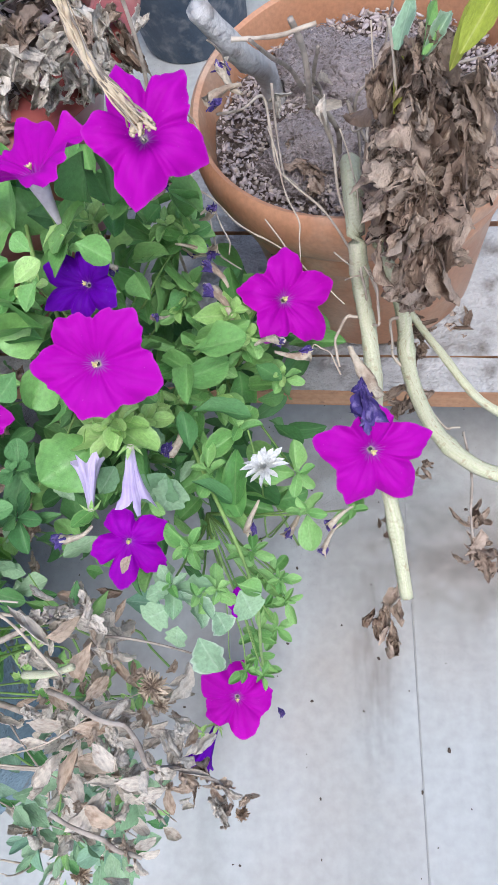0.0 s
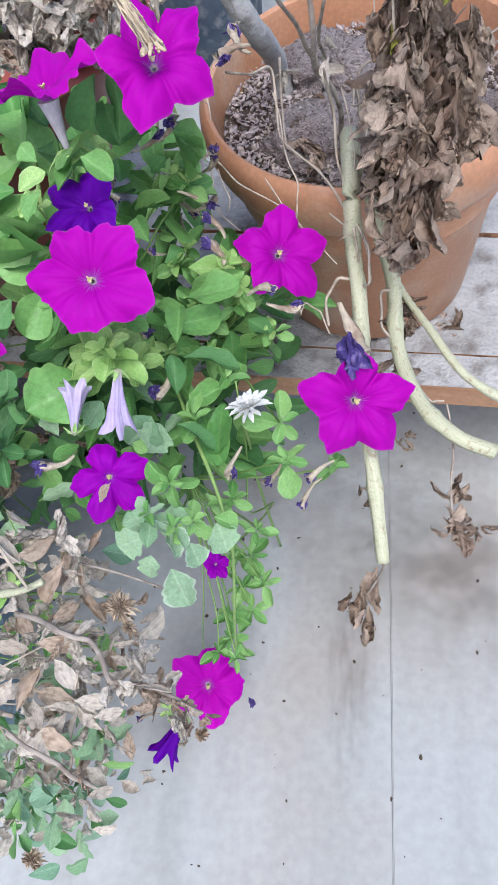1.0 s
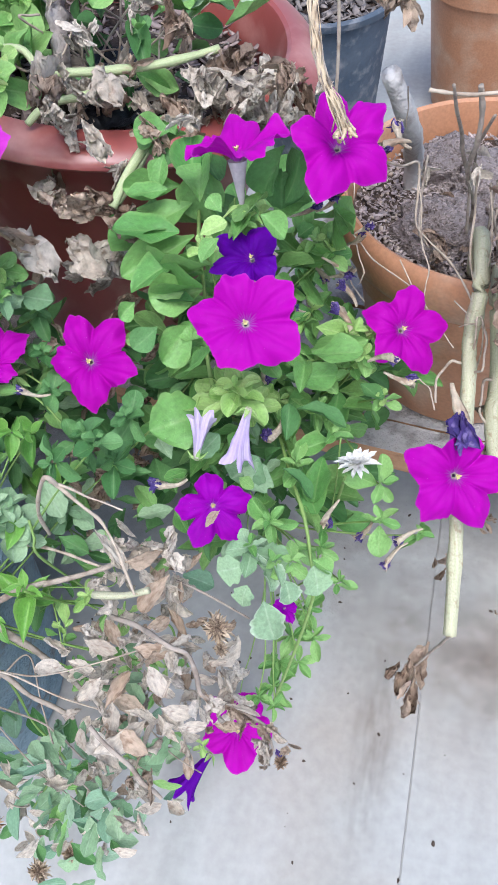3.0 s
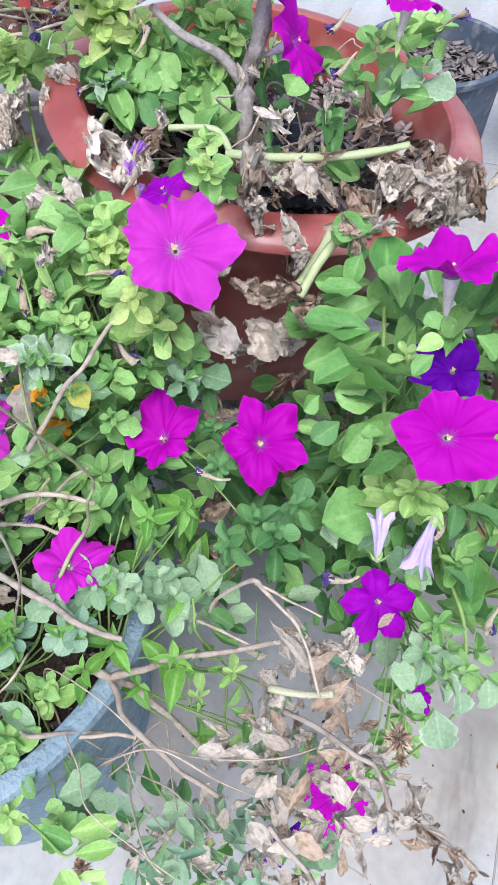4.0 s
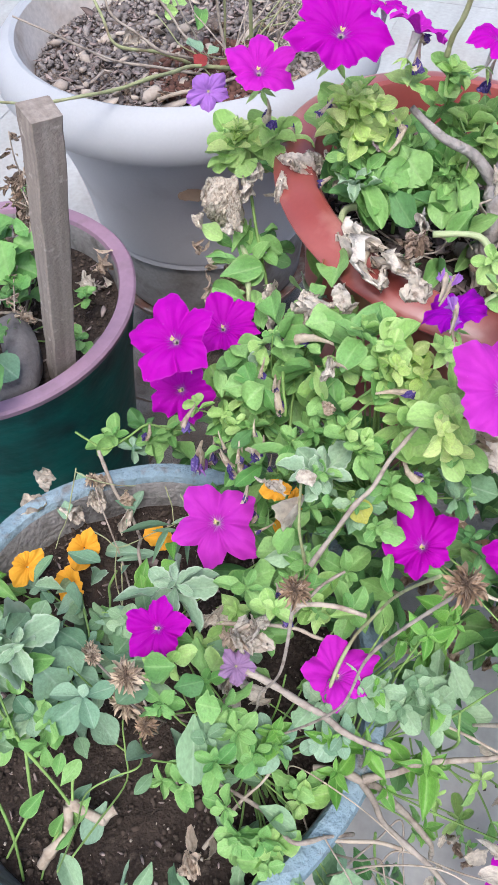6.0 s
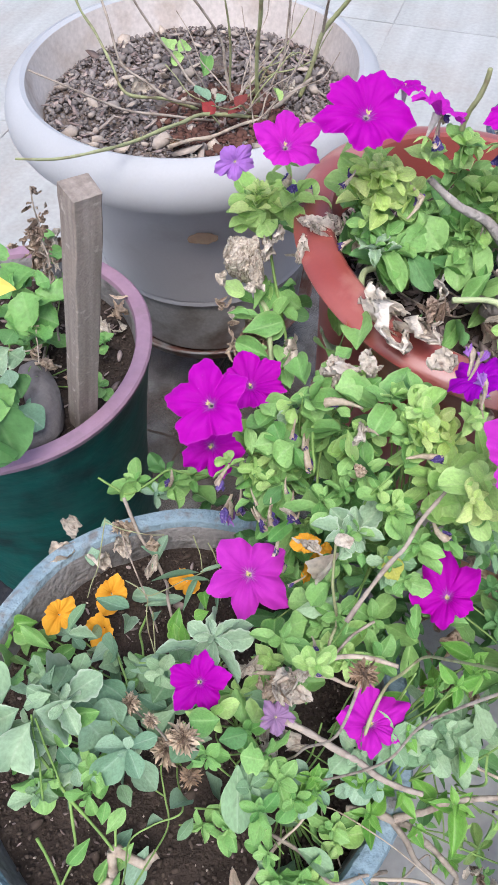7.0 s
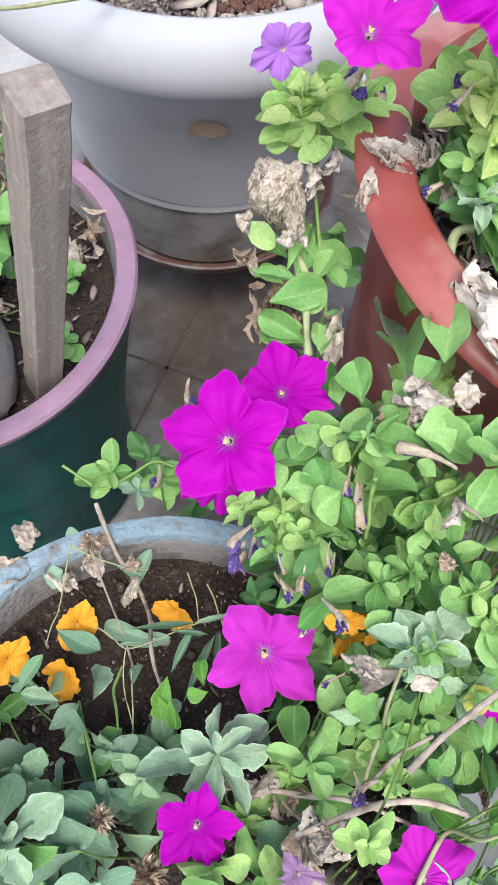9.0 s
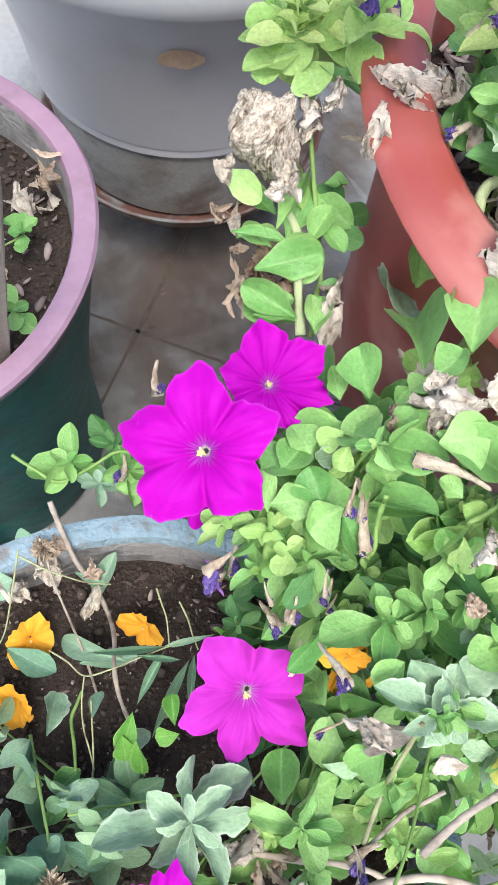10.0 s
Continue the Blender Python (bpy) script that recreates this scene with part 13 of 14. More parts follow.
stem(trailing, ((-0.100, 0.220, 0.400), (-0.082, 0.181, 0.410), (-0.064, 0.147, 0.428)), 0.0012, 0.0009, "stem")
rosette(trailing, (-0.091, 0.176, 0.547), (0.049, -0.346, 0.937), 0.024, "lime", 5, "lime", 0.35, 0.50)
stem(trailing, ((-0.100, 0.220, 0.400), (-0.095, 0.196, 0.470), (-0.092, 0.179, 0.541)), 0.0012, 0.0009, "stem")
wilted(trailing, (-0.032, 0.210, 0.501), (-0.001, 0.221, 0.470), 0.0059, "indigo")
wilted(trailing, (-0.022, 0.231, 0.513), (-0.009, 0.215, 0.533), 0.0061, "indigo")
wilted(trailing, (-0.001, 0.215, 0.499), (0.012, 0.200, 0.519), 0.0050, "indigo")
wilted(trailing, (0.006, 0.192, 0.459), (-0.001, 0.209, 0.463), 0.0068, "indigo")
wilted(trailing, (-0.006, 0.231, 0.459), (0.002, 0.215, 0.469), 0.0063, "indigo")
wilted(trailing, (-0.182, 0.134, 0.466), (-0.221, 0.143, 0.462), 0.0056, "indigo")
wilted(trailing, (0.007, 0.159, 0.440), (0.024, 0.150, 0.447), 0.0061, "indigo")
wilted(trailing, (-0.022, 0.185, 0.463), (-0.037, 0.166, 0.490), 0.0039, "indigo")
flower(bushy, (-0.443, 0.298, 0.488), (-0.114, -0.740, 0.663), 0.030, "magenta", "ruffled4", 40)
# spent blooms and broad leaves over the blue pot
leaf(bushy, "leaf", (-0.402, 0.302, 0.510), (-0.393, 0.317, 0.515), 0.021, FACE_M)
leaf(bushy, "leaf", (-0.406, 0.288, 0.503), (-0.387, 0.291, 0.507), 0.021, FACE_M)
leaf(bushy, "mid", (-0.382, 0.287, 0.508), (-0.391, 0.304, 0.512), 0.022, FACE_M)
leaf(bushy, "leaf", (-0.373, 0.286, 0.510), (-0.389, 0.279, 0.501), 0.027, FACE_M)
leaf(bushy, "mid", (-0.373, 0.284, 0.508), (-0.362, 0.271, 0.497), 0.021, FACE_M)
leaf(bushy, "leaf", (-0.389, 0.310, 0.515), (-0.397, 0.325, 0.516), 0.021, FACE_M)
leaf(bushy, "leaf", (-0.362, 0.309, 0.533), (-0.374, 0.322, 0.529), 0.027, FACE_M)
leaf(bushy, "leaf", (-0.361, 0.308, 0.535), (-0.358, 0.291, 0.527), 0.028, FACE_M)
leaf(bushy, "leaf", (-0.359, 0.308, 0.536), (-0.344, 0.295, 0.557), 0.022, FACE_M)
leaf(bushy, "mid", (-0.359, 0.310, 0.538), (-0.351, 0.307, 0.562), 0.019, FACE_M)
leaf(bushy, "lime", (-0.375, 0.318, 0.524), (-0.386, 0.314, 0.517), 0.013, FACE_M)
leaf(bushy, "lime", (-0.373, 0.312, 0.524), (-0.378, 0.303, 0.516), 0.012, FACE_M)
leaf(bushy, "mid", (-0.366, 0.330, 0.537), (-0.372, 0.356, 0.535), 0.023, FACE_M)
leaf(bushy, "leaf", (-0.343, 0.300, 0.561), (-0.322, 0.303, 0.565), 0.029, FACE_M)
leaf(bushy, "mid", (-0.359, 0.289, 0.517), (-0.344, 0.277, 0.547), 0.017, FACE_M)
leaf(bushy, "leaf", (-0.361, 0.262, 0.483), (-0.358, 0.250, 0.465), 0.017, FACE_M)
leaf(bushy, "lime_thin", (-0.333, 0.269, 0.507), (-0.333, 0.245, 0.494), 0.008, FACE_M)
leaf(bushy, "lime_thin", (-0.325, 0.258, 0.495), (-0.330, 0.241, 0.529), 0.007, FACE_M)
leaf(bushy, "lime", (-0.336, 0.271, 0.508), (-0.331, 0.269, 0.548), 0.011, FACE_M)
leaf(bushy, "lime", (-0.336, 0.261, 0.562), (-0.329, 0.254, 0.533), 0.009, FACE_M)
leaf(bushy, "leaf", (-0.332, 0.280, 0.553), (-0.341, 0.288, 0.554), 0.013, FACE_M)
leaf(bushy, "leaf", (-0.359, 0.184, 0.436), (-0.377, 0.187, 0.432), 0.028, FACE_M)
leaf(bushy, "leaf", (-0.362, 0.170, 0.432), (-0.384, 0.159, 0.441), 0.026, FACE_M)
leaf(bushy, "mid", (-0.359, 0.174, 0.450), (-0.351, 0.182, 0.474), 0.021, FACE_M)
leaf(bushy, "leaf", (-0.369, 0.203, 0.437), (-0.377, 0.217, 0.426), 0.024, FACE_M)
leaf(bushy, "leaf", (-0.356, 0.207, 0.505), (-0.351, 0.216, 0.519), 0.017, FACE_M)
leaf(bushy, "faded", (-0.353, 0.196, 0.443), (-0.349, 0.188, 0.507), 0.020, FACE_M)
leaf(bushy, "faded", (-0.337, 0.176, 0.540), (-0.343, 0.186, 0.548), 0.015, FACE_M)
rosette(bushy, (-0.367, 0.302, 0.552), (-0.107, -0.228, 0.968), 0.021, "leaf", 5, "lime", 0.35, 0.55)
stem(bushy, (FACE_Q, (-0.364, 0.304, 0.474), (-0.367, 0.303, 0.547)), 0.0012, 0.0009, "stem")
stem(bushy, ((-0.359, 0.285, 0.535), (-0.358, 0.277, 0.511), (-0.357, 0.269, 0.495)), 0.0015, 0.0016, "stem")
wilted(bushy, (-0.421, 0.274, 0.533), (-0.430, 0.260, 0.489), 0.0058, "indigo")
wilted(bushy, (-0.419, 0.262, 0.523), (-0.399, 0.240, 0.464), 0.0052, "indigo")
wilted(bushy, (-0.410, 0.266, 0.508), (-0.404, 0.252, 0.475), 0.0036, "indigo")
wilted(bushy, (-0.397, 0.267, 0.503), (-0.390, 0.245, 0.467), 0.0043, "indigo")
wilted(bushy, (-0.378, 0.269, 0.507), (-0.379, 0.255, 0.487), 0.0032, "indigo")
wilted(bushy, (-0.374, 0.304, 0.534), (-0.373, 0.284, 0.520), 0.0039, "indigo")
wilted(bushy, (-0.354, 0.257, 0.485), (-0.343, 0.244, 0.475), 0.0042, "indigo")
wilted(bushy, (-0.351, 0.210, 0.454), (-0.374, 0.194, 0.446), 0.0037, "indigo")
wilted(bushy, (-0.387, 0.239, 0.459), (-0.387, 0.225, 0.443), 0.0044, "indigo")
wilted(bushy, (-0.362, 0.148, 0.457), (-0.359, 0.138, 0.460), 0.0037, "indigo")
wilted(bushy, (-0.345, 0.226, 0.483), (-0.347, 0.236, 0.469), 0.0027, "indigo")
flower(marigold, (-0.363, 0.224, 0.459), (-0.376, -0.735, 0.564), 0.011, "orange", "pansy4", 20, tube=False, tips=((15, 1.15), (75, 0.80), (195, 1.20), (285, 0.75)))
flower(marigold, (-0.348, 0.216, 0.463), (0.347, -0.858, 0.378), 0.007, "orange", "pansy1", 60, tube=False, tips=((15, 1.15), (75, 0.80), (195, 1.20), (285, 0.75)))
leaf(bedding, "lime", (-0.306, -0.061, 0.360), (-0.277, -0.054, 0.363), 0.017, FACE_F)
leaf(bedding, "lime", (-0.300, -0.074, 0.365), (-0.275, -0.069, 0.368), 0.011, FACE_F)
leaf(bedding, "lime", (-0.297, -0.086, 0.362), (-0.280, -0.083, 0.365), 0.009, FACE_F)
leaf(bedding, "lime_thin", (-0.309, -0.082, 0.360), (-0.291, -0.104, 0.363), 0.016, FACE_F)
leaf(bedding, "lime", (-0.290, -0.081, 0.358), (-0.278, -0.094, 0.361), 0.008, FACE_F)
leaf(bedding, "grey", (-0.324, -0.035, 0.335), (-0.294, -0.025, 0.338), 0.025, FACE_F)
leaf(bedding, "lime_thin", (-0.308, -0.085, 0.350), (-0.300, -0.106, 0.353), 0.014, FACE_F)
leaf(bedding, "scalloped", (-0.330, -0.057, 0.345), (-0.309, -0.065, 0.348), 0.017, FACE_F)
leaf(bedding, "grey", (-0.307, -0.030, 0.320), (-0.285, -0.039, 0.323), 0.018, FACE_F)
leaf(bedding, "lime", (-0.313, -0.098, 0.350), (-0.295, -0.111, 0.353), 0.013, FACE_F)
stem(bedding, ((-0.345, -0.049, 0.340), (-0.310, -0.073, 0.352), (-0.291, -0.061, 0.360)), 0.0014, 0.0010, "stem")
# geranium leaves and dry stems beside the stake
leaf(geranium, "scalloped", (-0.637, 0.548, 0.450), (-0.654, 0.565, 0.450), 0.038, FACE_H)
leaf(geranium, "scalloped", (-0.625, 0.528, 0.450), (-0.606, 0.522, 0.450), 0.034, FACE_H)
leaf(geranium, "scalloped", (-0.619, 0.503, 0.450), (-0.592, 0.499, 0.450), 0.036, FACE_H)
leaf(geranium, "scalloped", (-0.631, 0.503, 0.450), (-0.634, 0.475, 0.450), 0.036, FACE_H)
leaf(geranium, "scalloped", (-0.613, 0.490, 0.450), (-0.602, 0.463, 0.450), 0.028, FACE_H)
leaf(geranium, "scalloped", (-0.642, 0.545, 0.450), (-0.630, 0.560, 0.450), 0.031, FACE_H)
leaf(geranium, "dark", (-0.633, 0.484, 0.450), (-0.639, 0.463, 0.450), 0.024, FACE_H)
leaf(geranium, "scalloped", (-0.643, 0.522, 0.465), (-0.629, 0.553, 0.480), 0.044, FACE_H)
leaf(geranium, "scalloped", (-0.628, 0.518, 0.470), (-0.616, 0.478, 0.455), 0.056, FACE_H)
leaf(geranium, "scalloped", (-0.614, 0.519, 0.470), (-0.586, 0.509, 0.460), 0.042, FACE_H)
leaf(geranium, "scalloped", (-0.639, 0.508, 0.470), (-0.657, 0.532, 0.470), 0.045, FACE_H)
leaf(geranium, "scalloped", (-0.612, 0.524, 0.475), (-0.601, 0.530, 0.480), 0.030, FACE_H)
leaf(geranium, "scalloped", (-0.681, 0.567, 0.465), (-0.670, 0.591, 0.480), 0.042, FACE_H)
leaf(geranium, "scalloped", (-0.678, 0.536, 0.470), (-0.663, 0.547, 0.480), 0.040, FACE_H)
leaf(geranium, "mid_round", (-0.616, 0.588, 0.460), (-0.601, 0.600, 0.460), 0.018, FACE_H)
leaf(geranium, "mid_round", (-0.633, 0.618, 0.460), (-0.614, 0.620, 0.460), 0.020, FACE_H)
leaf(geranium, "felt", (-0.628, 0.446, 0.460), (-0.650, 0.441, 0.440), 0.035, FACE_H)
leaf(geranium, "felt", (-0.627, 0.440, 0.460), (-0.616, 0.437, 0.450), 0.030, FACE_H)
leaf(geranium, "scalloped_dark", (-0.624, 0.420, 0.440), (-0.641, 0.397, 0.435), 0.042, FACE_H)
leaf(geranium, "scalloped_dark", (-0.629, 0.424, 0.440), (-0.613, 0.407, 0.435), 0.034, FACE_H)
leaf(geranium, "scalloped_dark", (-0.645, 0.419, 0.440), (-0.659, 0.408, 0.430), 0.045, FACE_H)
leaf(geranium, "scalloped_dark", (-0.627, 0.358, 0.500), (-0.592, 0.320, 0.445), 0.056, (0.20, -0.75, 0.62))
leaf(geranium, "scalloped", (-0.626, 0.355, 0.510), (-0.601, 0.336, 0.485), 0.050, (0.10, -0.50, 0.86))
leaf(geranium, "scalloped_dark", (-0.628, 0.338, 0.480), (-0.623, 0.312, 0.430), 0.060, (0.05, -0.80, 0.60))
stem(geranium, ((-0.680, 0.470, 0.360), (-0.640, 0.408, 0.450), (-0.627, 0.359, 0.498)), 0.0018, 0.0014, "stem")
stem(geranium, ((-0.660, 0.470, 0.360), (-0.650, 0.509, 0.430), (-0.631, 0.516, 0.470)), 0.0016, 0.0013, "stem")
leaf(geranium, "leaf", (-0.622, 0.603, 0.450), (-0.607, 0.597, 0.450), 0.019, FACE_H)
leaf(geranium, "blue", (-0.624, 0.403, 0.450), (-0.628, 0.387, 0.450), 0.025, FACE_H)
leaf(geranium, "blue", (-0.629, 0.425, 0.450), (-0.620, 0.406, 0.450), 0.020, FACE_H)
dead_clump(geranium, (-0.638, 0.644, 0.450), 0.013, "brown", 5, 0.4, tall=1)
dead_clump(geranium, (-0.625, 0.623, 0.450), 0.012, "ash", 5, 0.4, tall=1)
dead_clump(geranium, (-0.644, 0.669, 0.450), 0.010, "brown", 5, 0.4, tall=1)
dead_clump(geranium, (-0.615, 0.589, 0.450), 0.011, "ash", 5, 0.4, tall=1)
dead_clump(geranium, (-0.605, 0.546, 0.450), 0.011, "tan", 5, 0.4, tall=1)
dead_clump(geranium, (-0.605, 0.450, 0.450), 0.009, "tan", 5, 0.4, tall=1)
dead_clump(geranium, (-0.590, 0.432, 0.450), 0.009, "tan", 5, 0.4, tall=1)
dead_clump(geranium, (-0.613, 0.485, 0.450), 0.008, "tan", 5, 0.4, tall=1)
stem(geranium, ((-0.647, 0.677, 0.450), (-0.636, 0.638, 0.450), (-0.615, 0.579, 0.450), (-0.600, 0.528, 0.450)), 0.0014, 0.0009, "twig_pale", name="twig")
stem(geranium, ((-0.652, 0.586, 0.450), (-0.630, 0.572, 0.450), (-0.611, 0.559, 0.450)), 0.0014, 0.0009, "twig_pale", name="twig")
stem(geranium, ((-0.646, 0.615, 0.450), (-0.627, 0.604, 0.450), (-0.602, 0.576, 0.450)), 0.0014, 0.0009, "twig_pale", name="twig")
stem(geranium, ((-0.614, 0.512, 0.450), (-0.610, 0.478, 0.450), (-0.598, 0.434, 0.450)), 0.0013, 0.0008, "twig_pale", name="twig")
stem(geranium, ((-0.638, 0.454, 0.450), (-0.617, 0.451, 0.450), (-0.601, 0.454, 0.450)), 0.0012, 0.0008, "twig_pale", name="twig")
# undergrowth, mostly leaves with shade put into their dark tone
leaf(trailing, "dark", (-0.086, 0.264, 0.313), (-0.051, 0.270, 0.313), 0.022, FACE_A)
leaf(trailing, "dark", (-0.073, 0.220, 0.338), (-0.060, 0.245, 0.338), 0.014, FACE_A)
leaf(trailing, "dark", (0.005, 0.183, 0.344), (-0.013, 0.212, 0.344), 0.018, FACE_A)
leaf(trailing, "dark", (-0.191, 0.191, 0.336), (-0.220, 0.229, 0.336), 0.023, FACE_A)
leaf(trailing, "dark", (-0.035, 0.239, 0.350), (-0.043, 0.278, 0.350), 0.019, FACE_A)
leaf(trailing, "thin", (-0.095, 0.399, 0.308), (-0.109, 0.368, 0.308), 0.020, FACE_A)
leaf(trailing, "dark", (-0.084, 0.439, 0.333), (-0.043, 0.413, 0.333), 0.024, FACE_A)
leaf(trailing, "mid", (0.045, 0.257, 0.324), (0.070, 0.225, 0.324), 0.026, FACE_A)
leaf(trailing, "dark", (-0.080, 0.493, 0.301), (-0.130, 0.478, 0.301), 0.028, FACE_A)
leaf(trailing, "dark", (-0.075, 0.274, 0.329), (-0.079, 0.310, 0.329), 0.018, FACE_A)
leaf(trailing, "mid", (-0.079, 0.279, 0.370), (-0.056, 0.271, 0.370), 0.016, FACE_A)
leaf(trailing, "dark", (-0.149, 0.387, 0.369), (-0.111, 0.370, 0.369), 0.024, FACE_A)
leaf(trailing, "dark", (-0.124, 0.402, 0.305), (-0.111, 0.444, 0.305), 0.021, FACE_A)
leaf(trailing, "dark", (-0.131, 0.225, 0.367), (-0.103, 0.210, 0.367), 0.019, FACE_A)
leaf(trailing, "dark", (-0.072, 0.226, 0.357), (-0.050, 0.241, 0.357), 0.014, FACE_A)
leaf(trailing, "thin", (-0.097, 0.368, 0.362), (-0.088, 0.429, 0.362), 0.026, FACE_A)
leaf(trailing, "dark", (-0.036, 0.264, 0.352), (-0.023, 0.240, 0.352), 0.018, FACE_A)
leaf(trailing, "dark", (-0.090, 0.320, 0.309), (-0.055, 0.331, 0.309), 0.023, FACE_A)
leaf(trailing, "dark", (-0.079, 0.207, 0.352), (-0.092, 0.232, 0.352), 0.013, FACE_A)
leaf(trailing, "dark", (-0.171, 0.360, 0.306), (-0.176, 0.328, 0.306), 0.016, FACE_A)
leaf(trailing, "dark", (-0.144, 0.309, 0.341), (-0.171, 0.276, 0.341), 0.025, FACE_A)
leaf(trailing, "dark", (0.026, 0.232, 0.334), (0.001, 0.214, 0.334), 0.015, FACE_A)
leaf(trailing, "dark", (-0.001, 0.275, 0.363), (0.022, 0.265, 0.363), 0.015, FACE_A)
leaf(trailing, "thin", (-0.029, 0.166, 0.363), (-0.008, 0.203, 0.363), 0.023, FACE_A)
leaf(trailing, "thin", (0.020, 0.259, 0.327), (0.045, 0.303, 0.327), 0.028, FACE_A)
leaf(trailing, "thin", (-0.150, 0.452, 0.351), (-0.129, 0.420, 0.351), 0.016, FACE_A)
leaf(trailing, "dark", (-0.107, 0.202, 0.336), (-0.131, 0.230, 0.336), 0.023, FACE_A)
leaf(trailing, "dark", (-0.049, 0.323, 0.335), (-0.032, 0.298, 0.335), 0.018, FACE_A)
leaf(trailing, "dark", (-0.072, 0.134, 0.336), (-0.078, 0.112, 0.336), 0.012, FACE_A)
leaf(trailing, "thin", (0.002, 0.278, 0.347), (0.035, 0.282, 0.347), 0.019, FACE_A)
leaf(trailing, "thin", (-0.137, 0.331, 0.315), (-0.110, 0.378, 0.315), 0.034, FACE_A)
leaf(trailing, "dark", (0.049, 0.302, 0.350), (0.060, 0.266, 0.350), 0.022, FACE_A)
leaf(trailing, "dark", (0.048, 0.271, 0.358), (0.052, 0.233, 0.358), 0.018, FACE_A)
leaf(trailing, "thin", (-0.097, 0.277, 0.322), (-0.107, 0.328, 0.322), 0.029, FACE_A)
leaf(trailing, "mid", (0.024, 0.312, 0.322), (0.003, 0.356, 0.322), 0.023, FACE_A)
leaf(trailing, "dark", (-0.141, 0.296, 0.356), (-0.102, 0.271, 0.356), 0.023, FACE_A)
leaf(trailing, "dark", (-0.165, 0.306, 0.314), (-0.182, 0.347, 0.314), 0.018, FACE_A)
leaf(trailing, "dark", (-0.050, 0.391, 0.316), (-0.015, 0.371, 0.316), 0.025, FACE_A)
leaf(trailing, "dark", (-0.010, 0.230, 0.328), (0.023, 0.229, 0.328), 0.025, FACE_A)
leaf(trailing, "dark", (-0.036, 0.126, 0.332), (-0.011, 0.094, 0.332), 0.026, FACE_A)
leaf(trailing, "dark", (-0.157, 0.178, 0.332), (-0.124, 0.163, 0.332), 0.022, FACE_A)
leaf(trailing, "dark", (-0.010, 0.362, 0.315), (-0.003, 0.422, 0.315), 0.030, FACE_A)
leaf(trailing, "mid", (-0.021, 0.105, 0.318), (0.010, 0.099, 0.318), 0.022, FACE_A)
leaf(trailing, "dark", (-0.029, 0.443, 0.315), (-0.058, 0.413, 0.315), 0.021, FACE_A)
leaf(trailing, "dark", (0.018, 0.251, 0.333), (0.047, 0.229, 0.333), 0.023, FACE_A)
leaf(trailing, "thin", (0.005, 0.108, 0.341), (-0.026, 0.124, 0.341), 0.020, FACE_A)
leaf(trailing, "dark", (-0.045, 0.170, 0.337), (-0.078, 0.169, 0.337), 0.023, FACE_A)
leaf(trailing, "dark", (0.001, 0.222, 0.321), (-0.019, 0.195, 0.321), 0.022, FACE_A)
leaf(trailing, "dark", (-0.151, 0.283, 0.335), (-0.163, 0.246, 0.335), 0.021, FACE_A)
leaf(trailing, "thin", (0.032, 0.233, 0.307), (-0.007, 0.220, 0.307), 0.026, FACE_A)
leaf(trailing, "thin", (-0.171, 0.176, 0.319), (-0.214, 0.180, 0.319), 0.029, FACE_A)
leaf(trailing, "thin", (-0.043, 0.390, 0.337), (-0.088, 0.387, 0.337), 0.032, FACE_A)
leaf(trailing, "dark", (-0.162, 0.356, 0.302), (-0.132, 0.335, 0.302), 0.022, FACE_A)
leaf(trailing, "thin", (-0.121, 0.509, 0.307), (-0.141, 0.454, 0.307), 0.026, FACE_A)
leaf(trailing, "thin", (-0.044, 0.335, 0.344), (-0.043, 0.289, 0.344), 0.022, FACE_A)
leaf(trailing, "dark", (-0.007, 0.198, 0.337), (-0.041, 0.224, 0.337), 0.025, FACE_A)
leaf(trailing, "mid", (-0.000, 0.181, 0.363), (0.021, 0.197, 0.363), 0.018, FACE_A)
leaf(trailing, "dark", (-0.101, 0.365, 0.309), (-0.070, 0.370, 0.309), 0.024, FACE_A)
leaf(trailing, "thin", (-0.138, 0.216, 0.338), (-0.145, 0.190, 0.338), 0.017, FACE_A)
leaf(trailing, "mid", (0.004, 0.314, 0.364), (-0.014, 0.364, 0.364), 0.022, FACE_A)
leaf(trailing, "dark", (-0.084, 0.187, 0.334), (-0.119, 0.202, 0.334), 0.020, FACE_A)
leaf(trailing, "dark", (-0.198, 0.242, 0.313), (-0.228, 0.289, 0.313), 0.028, FACE_A)
leaf(trailing, "dark", (-0.161, 0.204, 0.309), (-0.117, 0.190, 0.309), 0.023, FACE_A)
leaf(trailing, "mid", (-0.164, 0.370, 0.301), (-0.199, 0.365, 0.301), 0.020, FACE_A)
leaf(trailing, "thin", (-0.046, 0.132, 0.365), (-0.042, 0.101, 0.365), 0.019, FACE_A)
leaf(trailing, "thin", (0.012, 0.286, 0.340), (0.038, 0.247, 0.340), 0.030, FACE_A)
leaf(trailing, "dark", (-0.137, 0.253, 0.352), (-0.164, 0.225, 0.352), 0.022, FACE_A)
leaf(trailing, "mid", (-0.030, 0.140, 0.354), (-0.066, 0.129, 0.354), 0.027, FACE_A)
leaf(trailing, "thin", (-0.002, 0.287, 0.307), (0.002, 0.320, 0.307), 0.016, FACE_A)
leaf(trailing, "mid", (-0.024, 0.102, 0.324), (-0.003, 0.108, 0.324), 0.013, FACE_A)
leaf(trailing, "dark", (-0.036, 0.217, 0.349), (-0.063, 0.237, 0.349), 0.023, FACE_A)
leaf(trailing, "mid", (-0.047, 0.110, 0.331), (-0.018, 0.094, 0.331), 0.022, FACE_A)
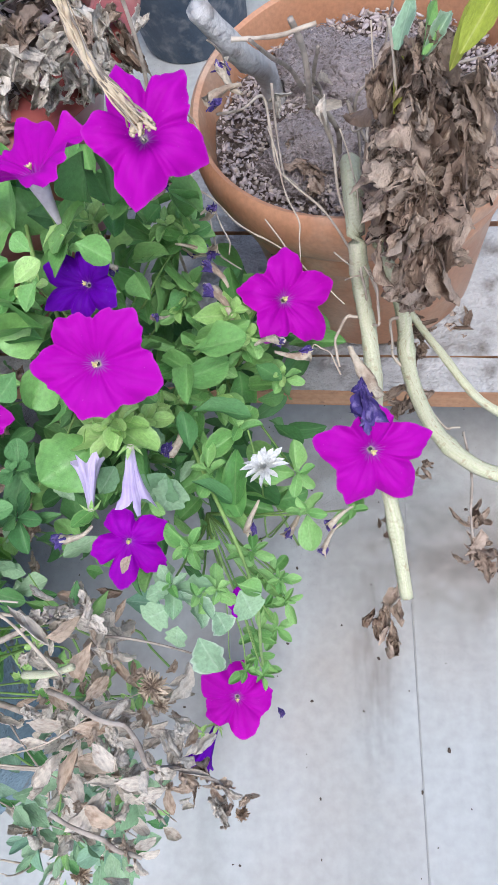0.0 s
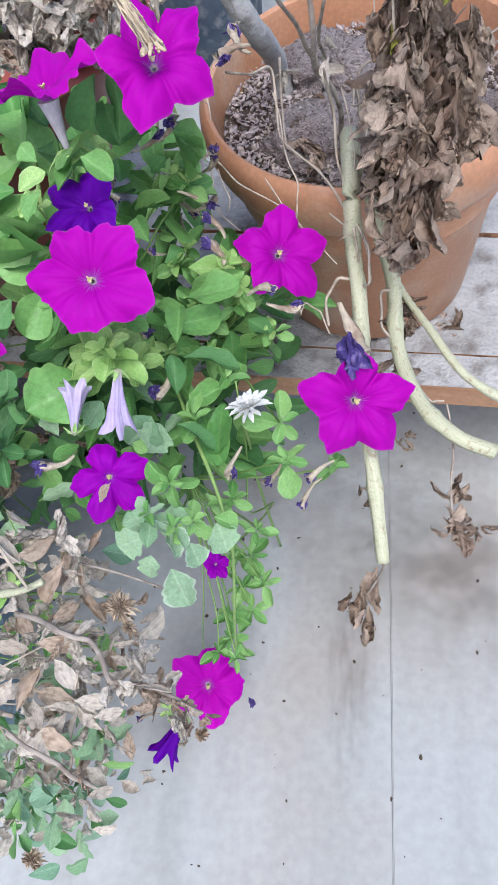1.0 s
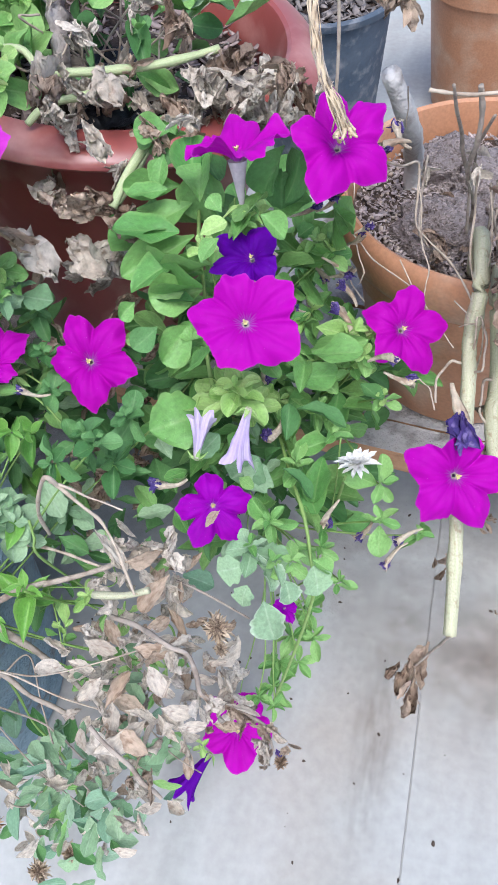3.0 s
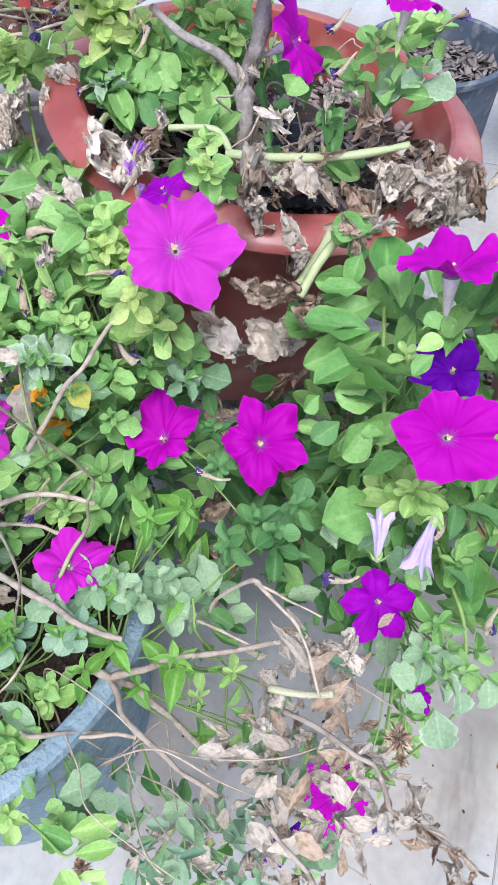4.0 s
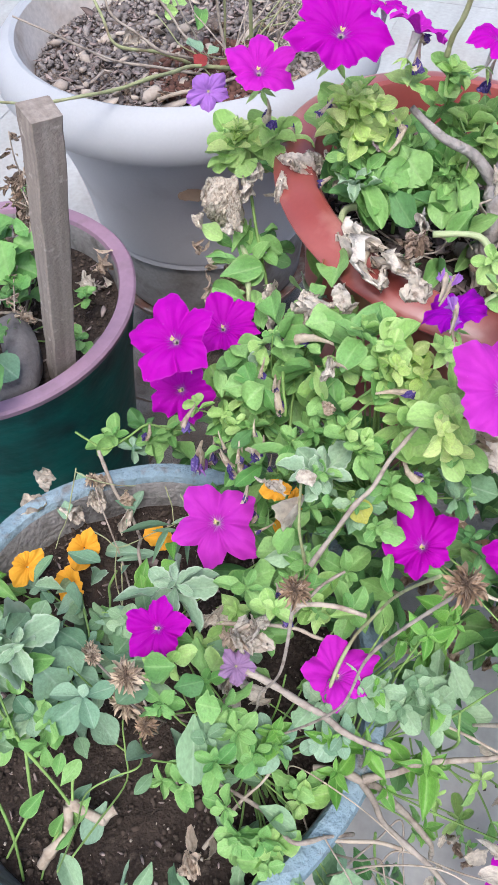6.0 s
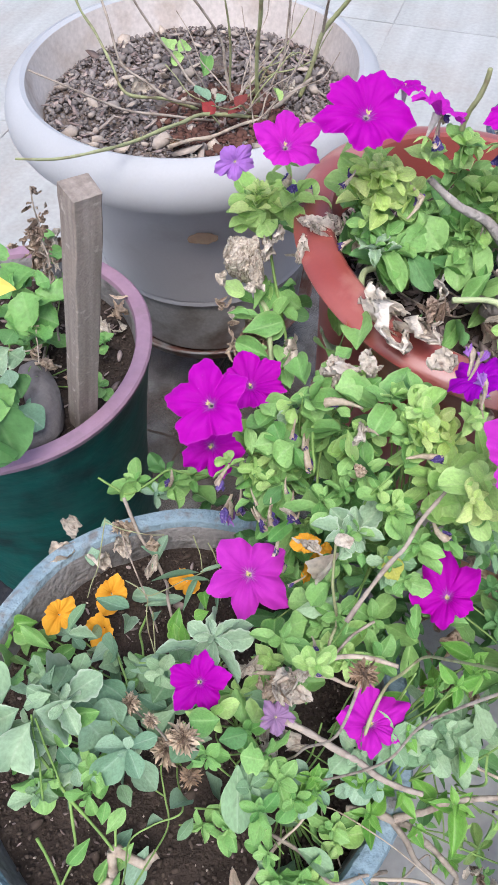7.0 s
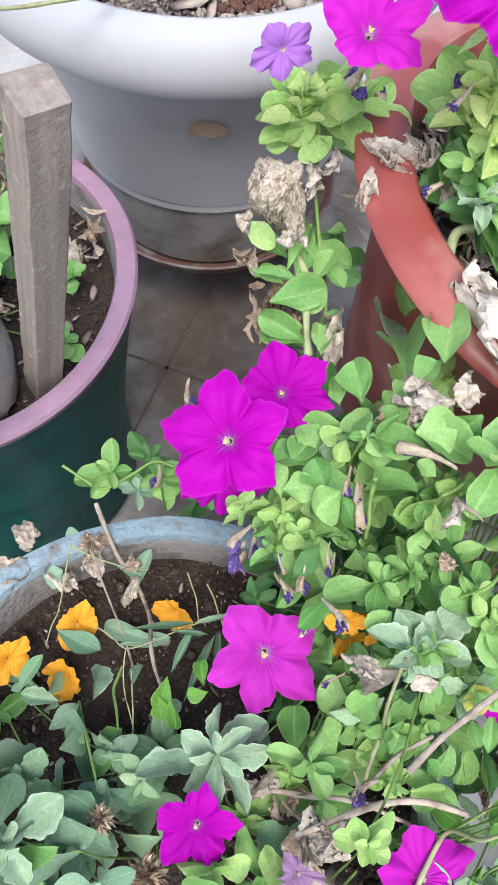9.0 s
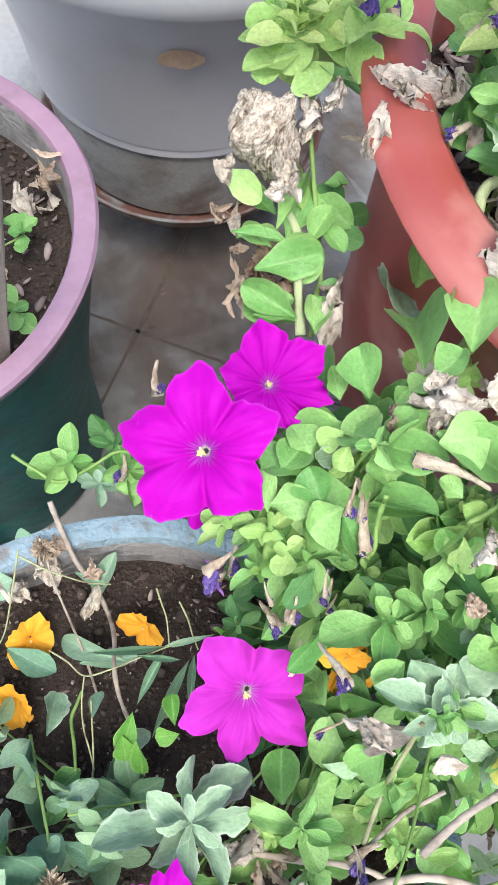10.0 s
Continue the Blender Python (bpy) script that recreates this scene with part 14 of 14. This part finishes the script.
leaf(trailing, "mid", (-0.079, 0.169, 0.363), (-0.087, 0.193, 0.363), 0.012, FACE_A)
leaf(trailing, "thin", (-0.054, 0.240, 0.357), (-0.020, 0.234, 0.357), 0.025, FACE_A)
leaf(trailing, "dark", (-0.172, 0.279, 0.327), (-0.166, 0.308, 0.327), 0.019, FACE_A)
leaf(trailing, "thin", (0.003, 0.127, 0.329), (-0.025, 0.147, 0.329), 0.020, FACE_A)

leaf(trailing, "mid", (-0.053, 0.280, 0.500), (-0.054, 0.314, 0.510), 0.021, FACE_B)
leaf(trailing, "mid", (-0.065, 0.269, 0.500), (-0.074, 0.288, 0.510), 0.018, FACE_B)
leaf(trailing, "mid", (-0.038, 0.293, 0.500), (-0.024, 0.313, 0.510), 0.021, FACE_B)
leaf(trailing, "mid", (-0.032, 0.266, 0.490), (-0.016, 0.273, 0.500), 0.019, FACE_B)
leaf(trailing, "mid", (-0.049, 0.267, 0.490), (-0.048, 0.228, 0.500), 0.019, FACE_B)
leaf(trailing, "mid", (-0.066, 0.301, 0.505), (-0.058, 0.321, 0.515), 0.017, FACE_B)
leaf(trailing, "mid", (-0.015, 0.305, 0.500), (-0.004, 0.319, 0.510), 0.019, FACE_B)
leaf(trailing, "mid", (-0.060, 0.249, 0.490), (-0.079, 0.234, 0.500), 0.017, FACE_B)
leaf(trailing, "mid", (-0.037, 0.284, 0.485), (-0.050, 0.299, 0.495), 0.020, FACE_B)
leaf(trailing, "mid", (-0.028, 0.243, 0.490), (-0.018, 0.244, 0.500), 0.016, FACE_B)

# ---- undergrowth that fills the plants ----
def thicket(plant, centre, radii, count, kinds, size, seed, droop=0.1, aspect=0.5):
    """Single leaves through an ellipsoid of air, pointing outwards and up."""
    rnd = random.Random(seed)
    c = Vector(centre)
    for _ in range(count):
        while True:
            q = Vector((rnd.uniform(-1, 1), rnd.uniform(-1, 1), rnd.uniform(-1, 1)))
            if q.length < 1:
                break
        p = c + Vector((q.x * radii[0], q.y * radii[1], q.z * radii[2]))
        d = Vector((q.x + rnd.gauss(0, 0.6), q.y + rnd.gauss(0, 0.6), 0.25 + rnd.gauss(0, 0.5) - droop)).normalized()
        ln = size * rnd.uniform(0.6, 1.25)
        leaf(plant, rnd.choice(kinds), p, p + d * ln, ln * aspect * rnd.uniform(0.8, 1.2), face=(rnd.gauss(0, 0.5), rnd.gauss(-0.3, 0.5), 1))


def tangle(plant, root, centre, radii, count, mat, seed, r=0.0012):
    """Thin stems rising from a root into an ellipsoid."""
    rnd = random.Random(seed)
    c, o = Vector(centre), Vector(root)
    for _ in range(count):
        tip = c + Vector((rnd.uniform(-1, 1) * radii[0], rnd.uniform(-1, 1) * radii[1], rnd.uniform(-0.6, 1) * radii[2]))
        a = o + Vector((rnd.gauss(0, 0.015), rnd.gauss(0, 0.015), 0))
        k = a.lerp(tip, 0.3) + Vector((rnd.gauss(0, 0.02), rnd.gauss(0, 0.02), rnd.gauss(0.02, 0.02)))
        q = a.lerp(tip, 0.65) + Vector((rnd.gauss(0, 0.02), rnd.gauss(0, 0.02), rnd.gauss(0.01, 0.02)))
        stem(plant, (a, k, q, tip), r * 1.3, r * rnd.uniform(0.5, 1.0), mat, 5)


thicket(trailing, (-0.05, 0.185, 0.39), (0.085, 0.07, 0.075), 95, ("mid", "leaf", "dark", "mid_round"), 0.036, 101)
thicket(trailing, (-0.055, 0.255, 0.47), (0.045, 0.03, 0.05), 38, ("mid", "leaf", "mid"), 0.034, 131)
# the two all-dark thickets paint the shade deep inside the plants
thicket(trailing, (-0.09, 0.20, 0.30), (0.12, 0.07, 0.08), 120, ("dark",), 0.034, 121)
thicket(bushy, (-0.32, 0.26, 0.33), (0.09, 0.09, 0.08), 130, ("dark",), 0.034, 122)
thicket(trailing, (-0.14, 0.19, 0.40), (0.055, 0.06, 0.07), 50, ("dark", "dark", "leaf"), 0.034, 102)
thicket(trailing, (-0.10, 0.10, 0.38), (0.07, 0.05, 0.06), 55, ("dark", "leaf", "grey", "thin"), 0.024, 103)
thicket(potted, (-0.18, 0.46, 0.55), (0.12, 0.09, 0.045), 80, ("leaf", "leaf_round", "dark"), 0.032, 104)
thicket(bushy, (-0.35, 0.29, 0.44), (0.065, 0.065, 0.075), 80, ("leaf", "dark", "mid", "mid_round"), 0.034, 105)
thicket(bushy, (-0.30, 0.21, 0.400), (0.07, 0.06, 0.075), 90, ("leaf", "lobed", "grey", "dark"), 0.030, 106)
thicket(bedding, (-0.43, 0.06, 0.345), (0.13, 0.11, 0.035), 45, ("grey_oval", "grey", "leaf", "blue", "thin"), 0.026, 107)
thicket(bedding, (-0.53, 0.13, 0.345), (0.08, 0.09, 0.03), 30, ("blue", "grey_oval", "leaf", "felt"), 0.030, 108)
thicket(periwinkle, (-0.255, 0.11, 0.34), (0.05, 0.05, 0.07), 44, ("vinca", "grey", "dark", "leaf"), 0.026, 109, 0.3)
thicket(daisy, (-0.155, -0.025, 0.375), (0.06, 0.055, 0.05), 62, ("ash2", "tan2", "ash", "grey", "faded", "ash2"), 0.021, 110, 0.3)
thicket(daisy, (-0.15, -0.03, 0.385), (0.06, 0.065, 0.045), 60, ("ash", "pale", "tan", "ash2"), 0.013, 133, 0.3)
thicket(daisy, (-0.195, -0.068, 0.32), (0.05, 0.035, 0.05), 70, ("grey", "grey", "blue", "leaf", "faded", "ash"), 0.018, 132, 0.3)
thicket(daisy, (-0.258, -0.055, 0.19), (0.055, 0.055, 0.07), 95, ("grey", "blue", "faded", "grey", "dark", "ash2"), 0.020, 111, 0.3)
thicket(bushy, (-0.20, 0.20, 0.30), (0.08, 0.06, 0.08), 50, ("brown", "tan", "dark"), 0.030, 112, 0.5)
tangle(trailing, (-0.07, 0.20, 0.0), (-0.06, 0.19, 0.40), (0.09, 0.07, 0.08), 3, "stem", 1)
tangle(bushy, (-0.335, 0.285, 0.0), (-0.33, 0.27, 0.45), (0.08, 0.07, 0.08), 4, "stem", 2)
tangle(bedding, (-0.45, 0.10, 0.30), (-0.44, 0.08, 0.36), (0.14, 0.12, 0.05), 8, "stem", 3, 0.0009)
tangle(daisy, (-0.31, 0.0, 0.30), (-0.19, -0.03, 0.36), (0.09, 0.07, 0.07), 5, "twig_pale", 4, 0.0008)
tangle(daisy, (-0.31, 0.0, 0.30), (-0.22, -0.05, 0.24), (0.07, 0.05, 0.06), 3, "twig", 5, 0.0009)
tangle(periwinkle, (-0.30, 0.07, 0.30), (-0.22, 0.10, 0.36), (0.07, 0.07, 0.08), 2, "stem", 6, 0.0009)
tangle(wilted_bush, (0.14, 0.29, 0.41), (0.20, 0.27, 0.52), (0.08, 0.07, 0.08), 9, "twig", 7)
tangle(potted, (-0.18, 0.46, 0.50), (-0.18, 0.44, 0.55), (0.13, 0.11, 0.04), 22, "twig_pale", 8)

# the rose and the geranium stand deep in their pots
rose.location, rose.scale = (-0.463, 0.850, 0.452), (1.15, 1.15, 1.15)
geranium.location += Vector((-0.030, 0.002, -0.010))
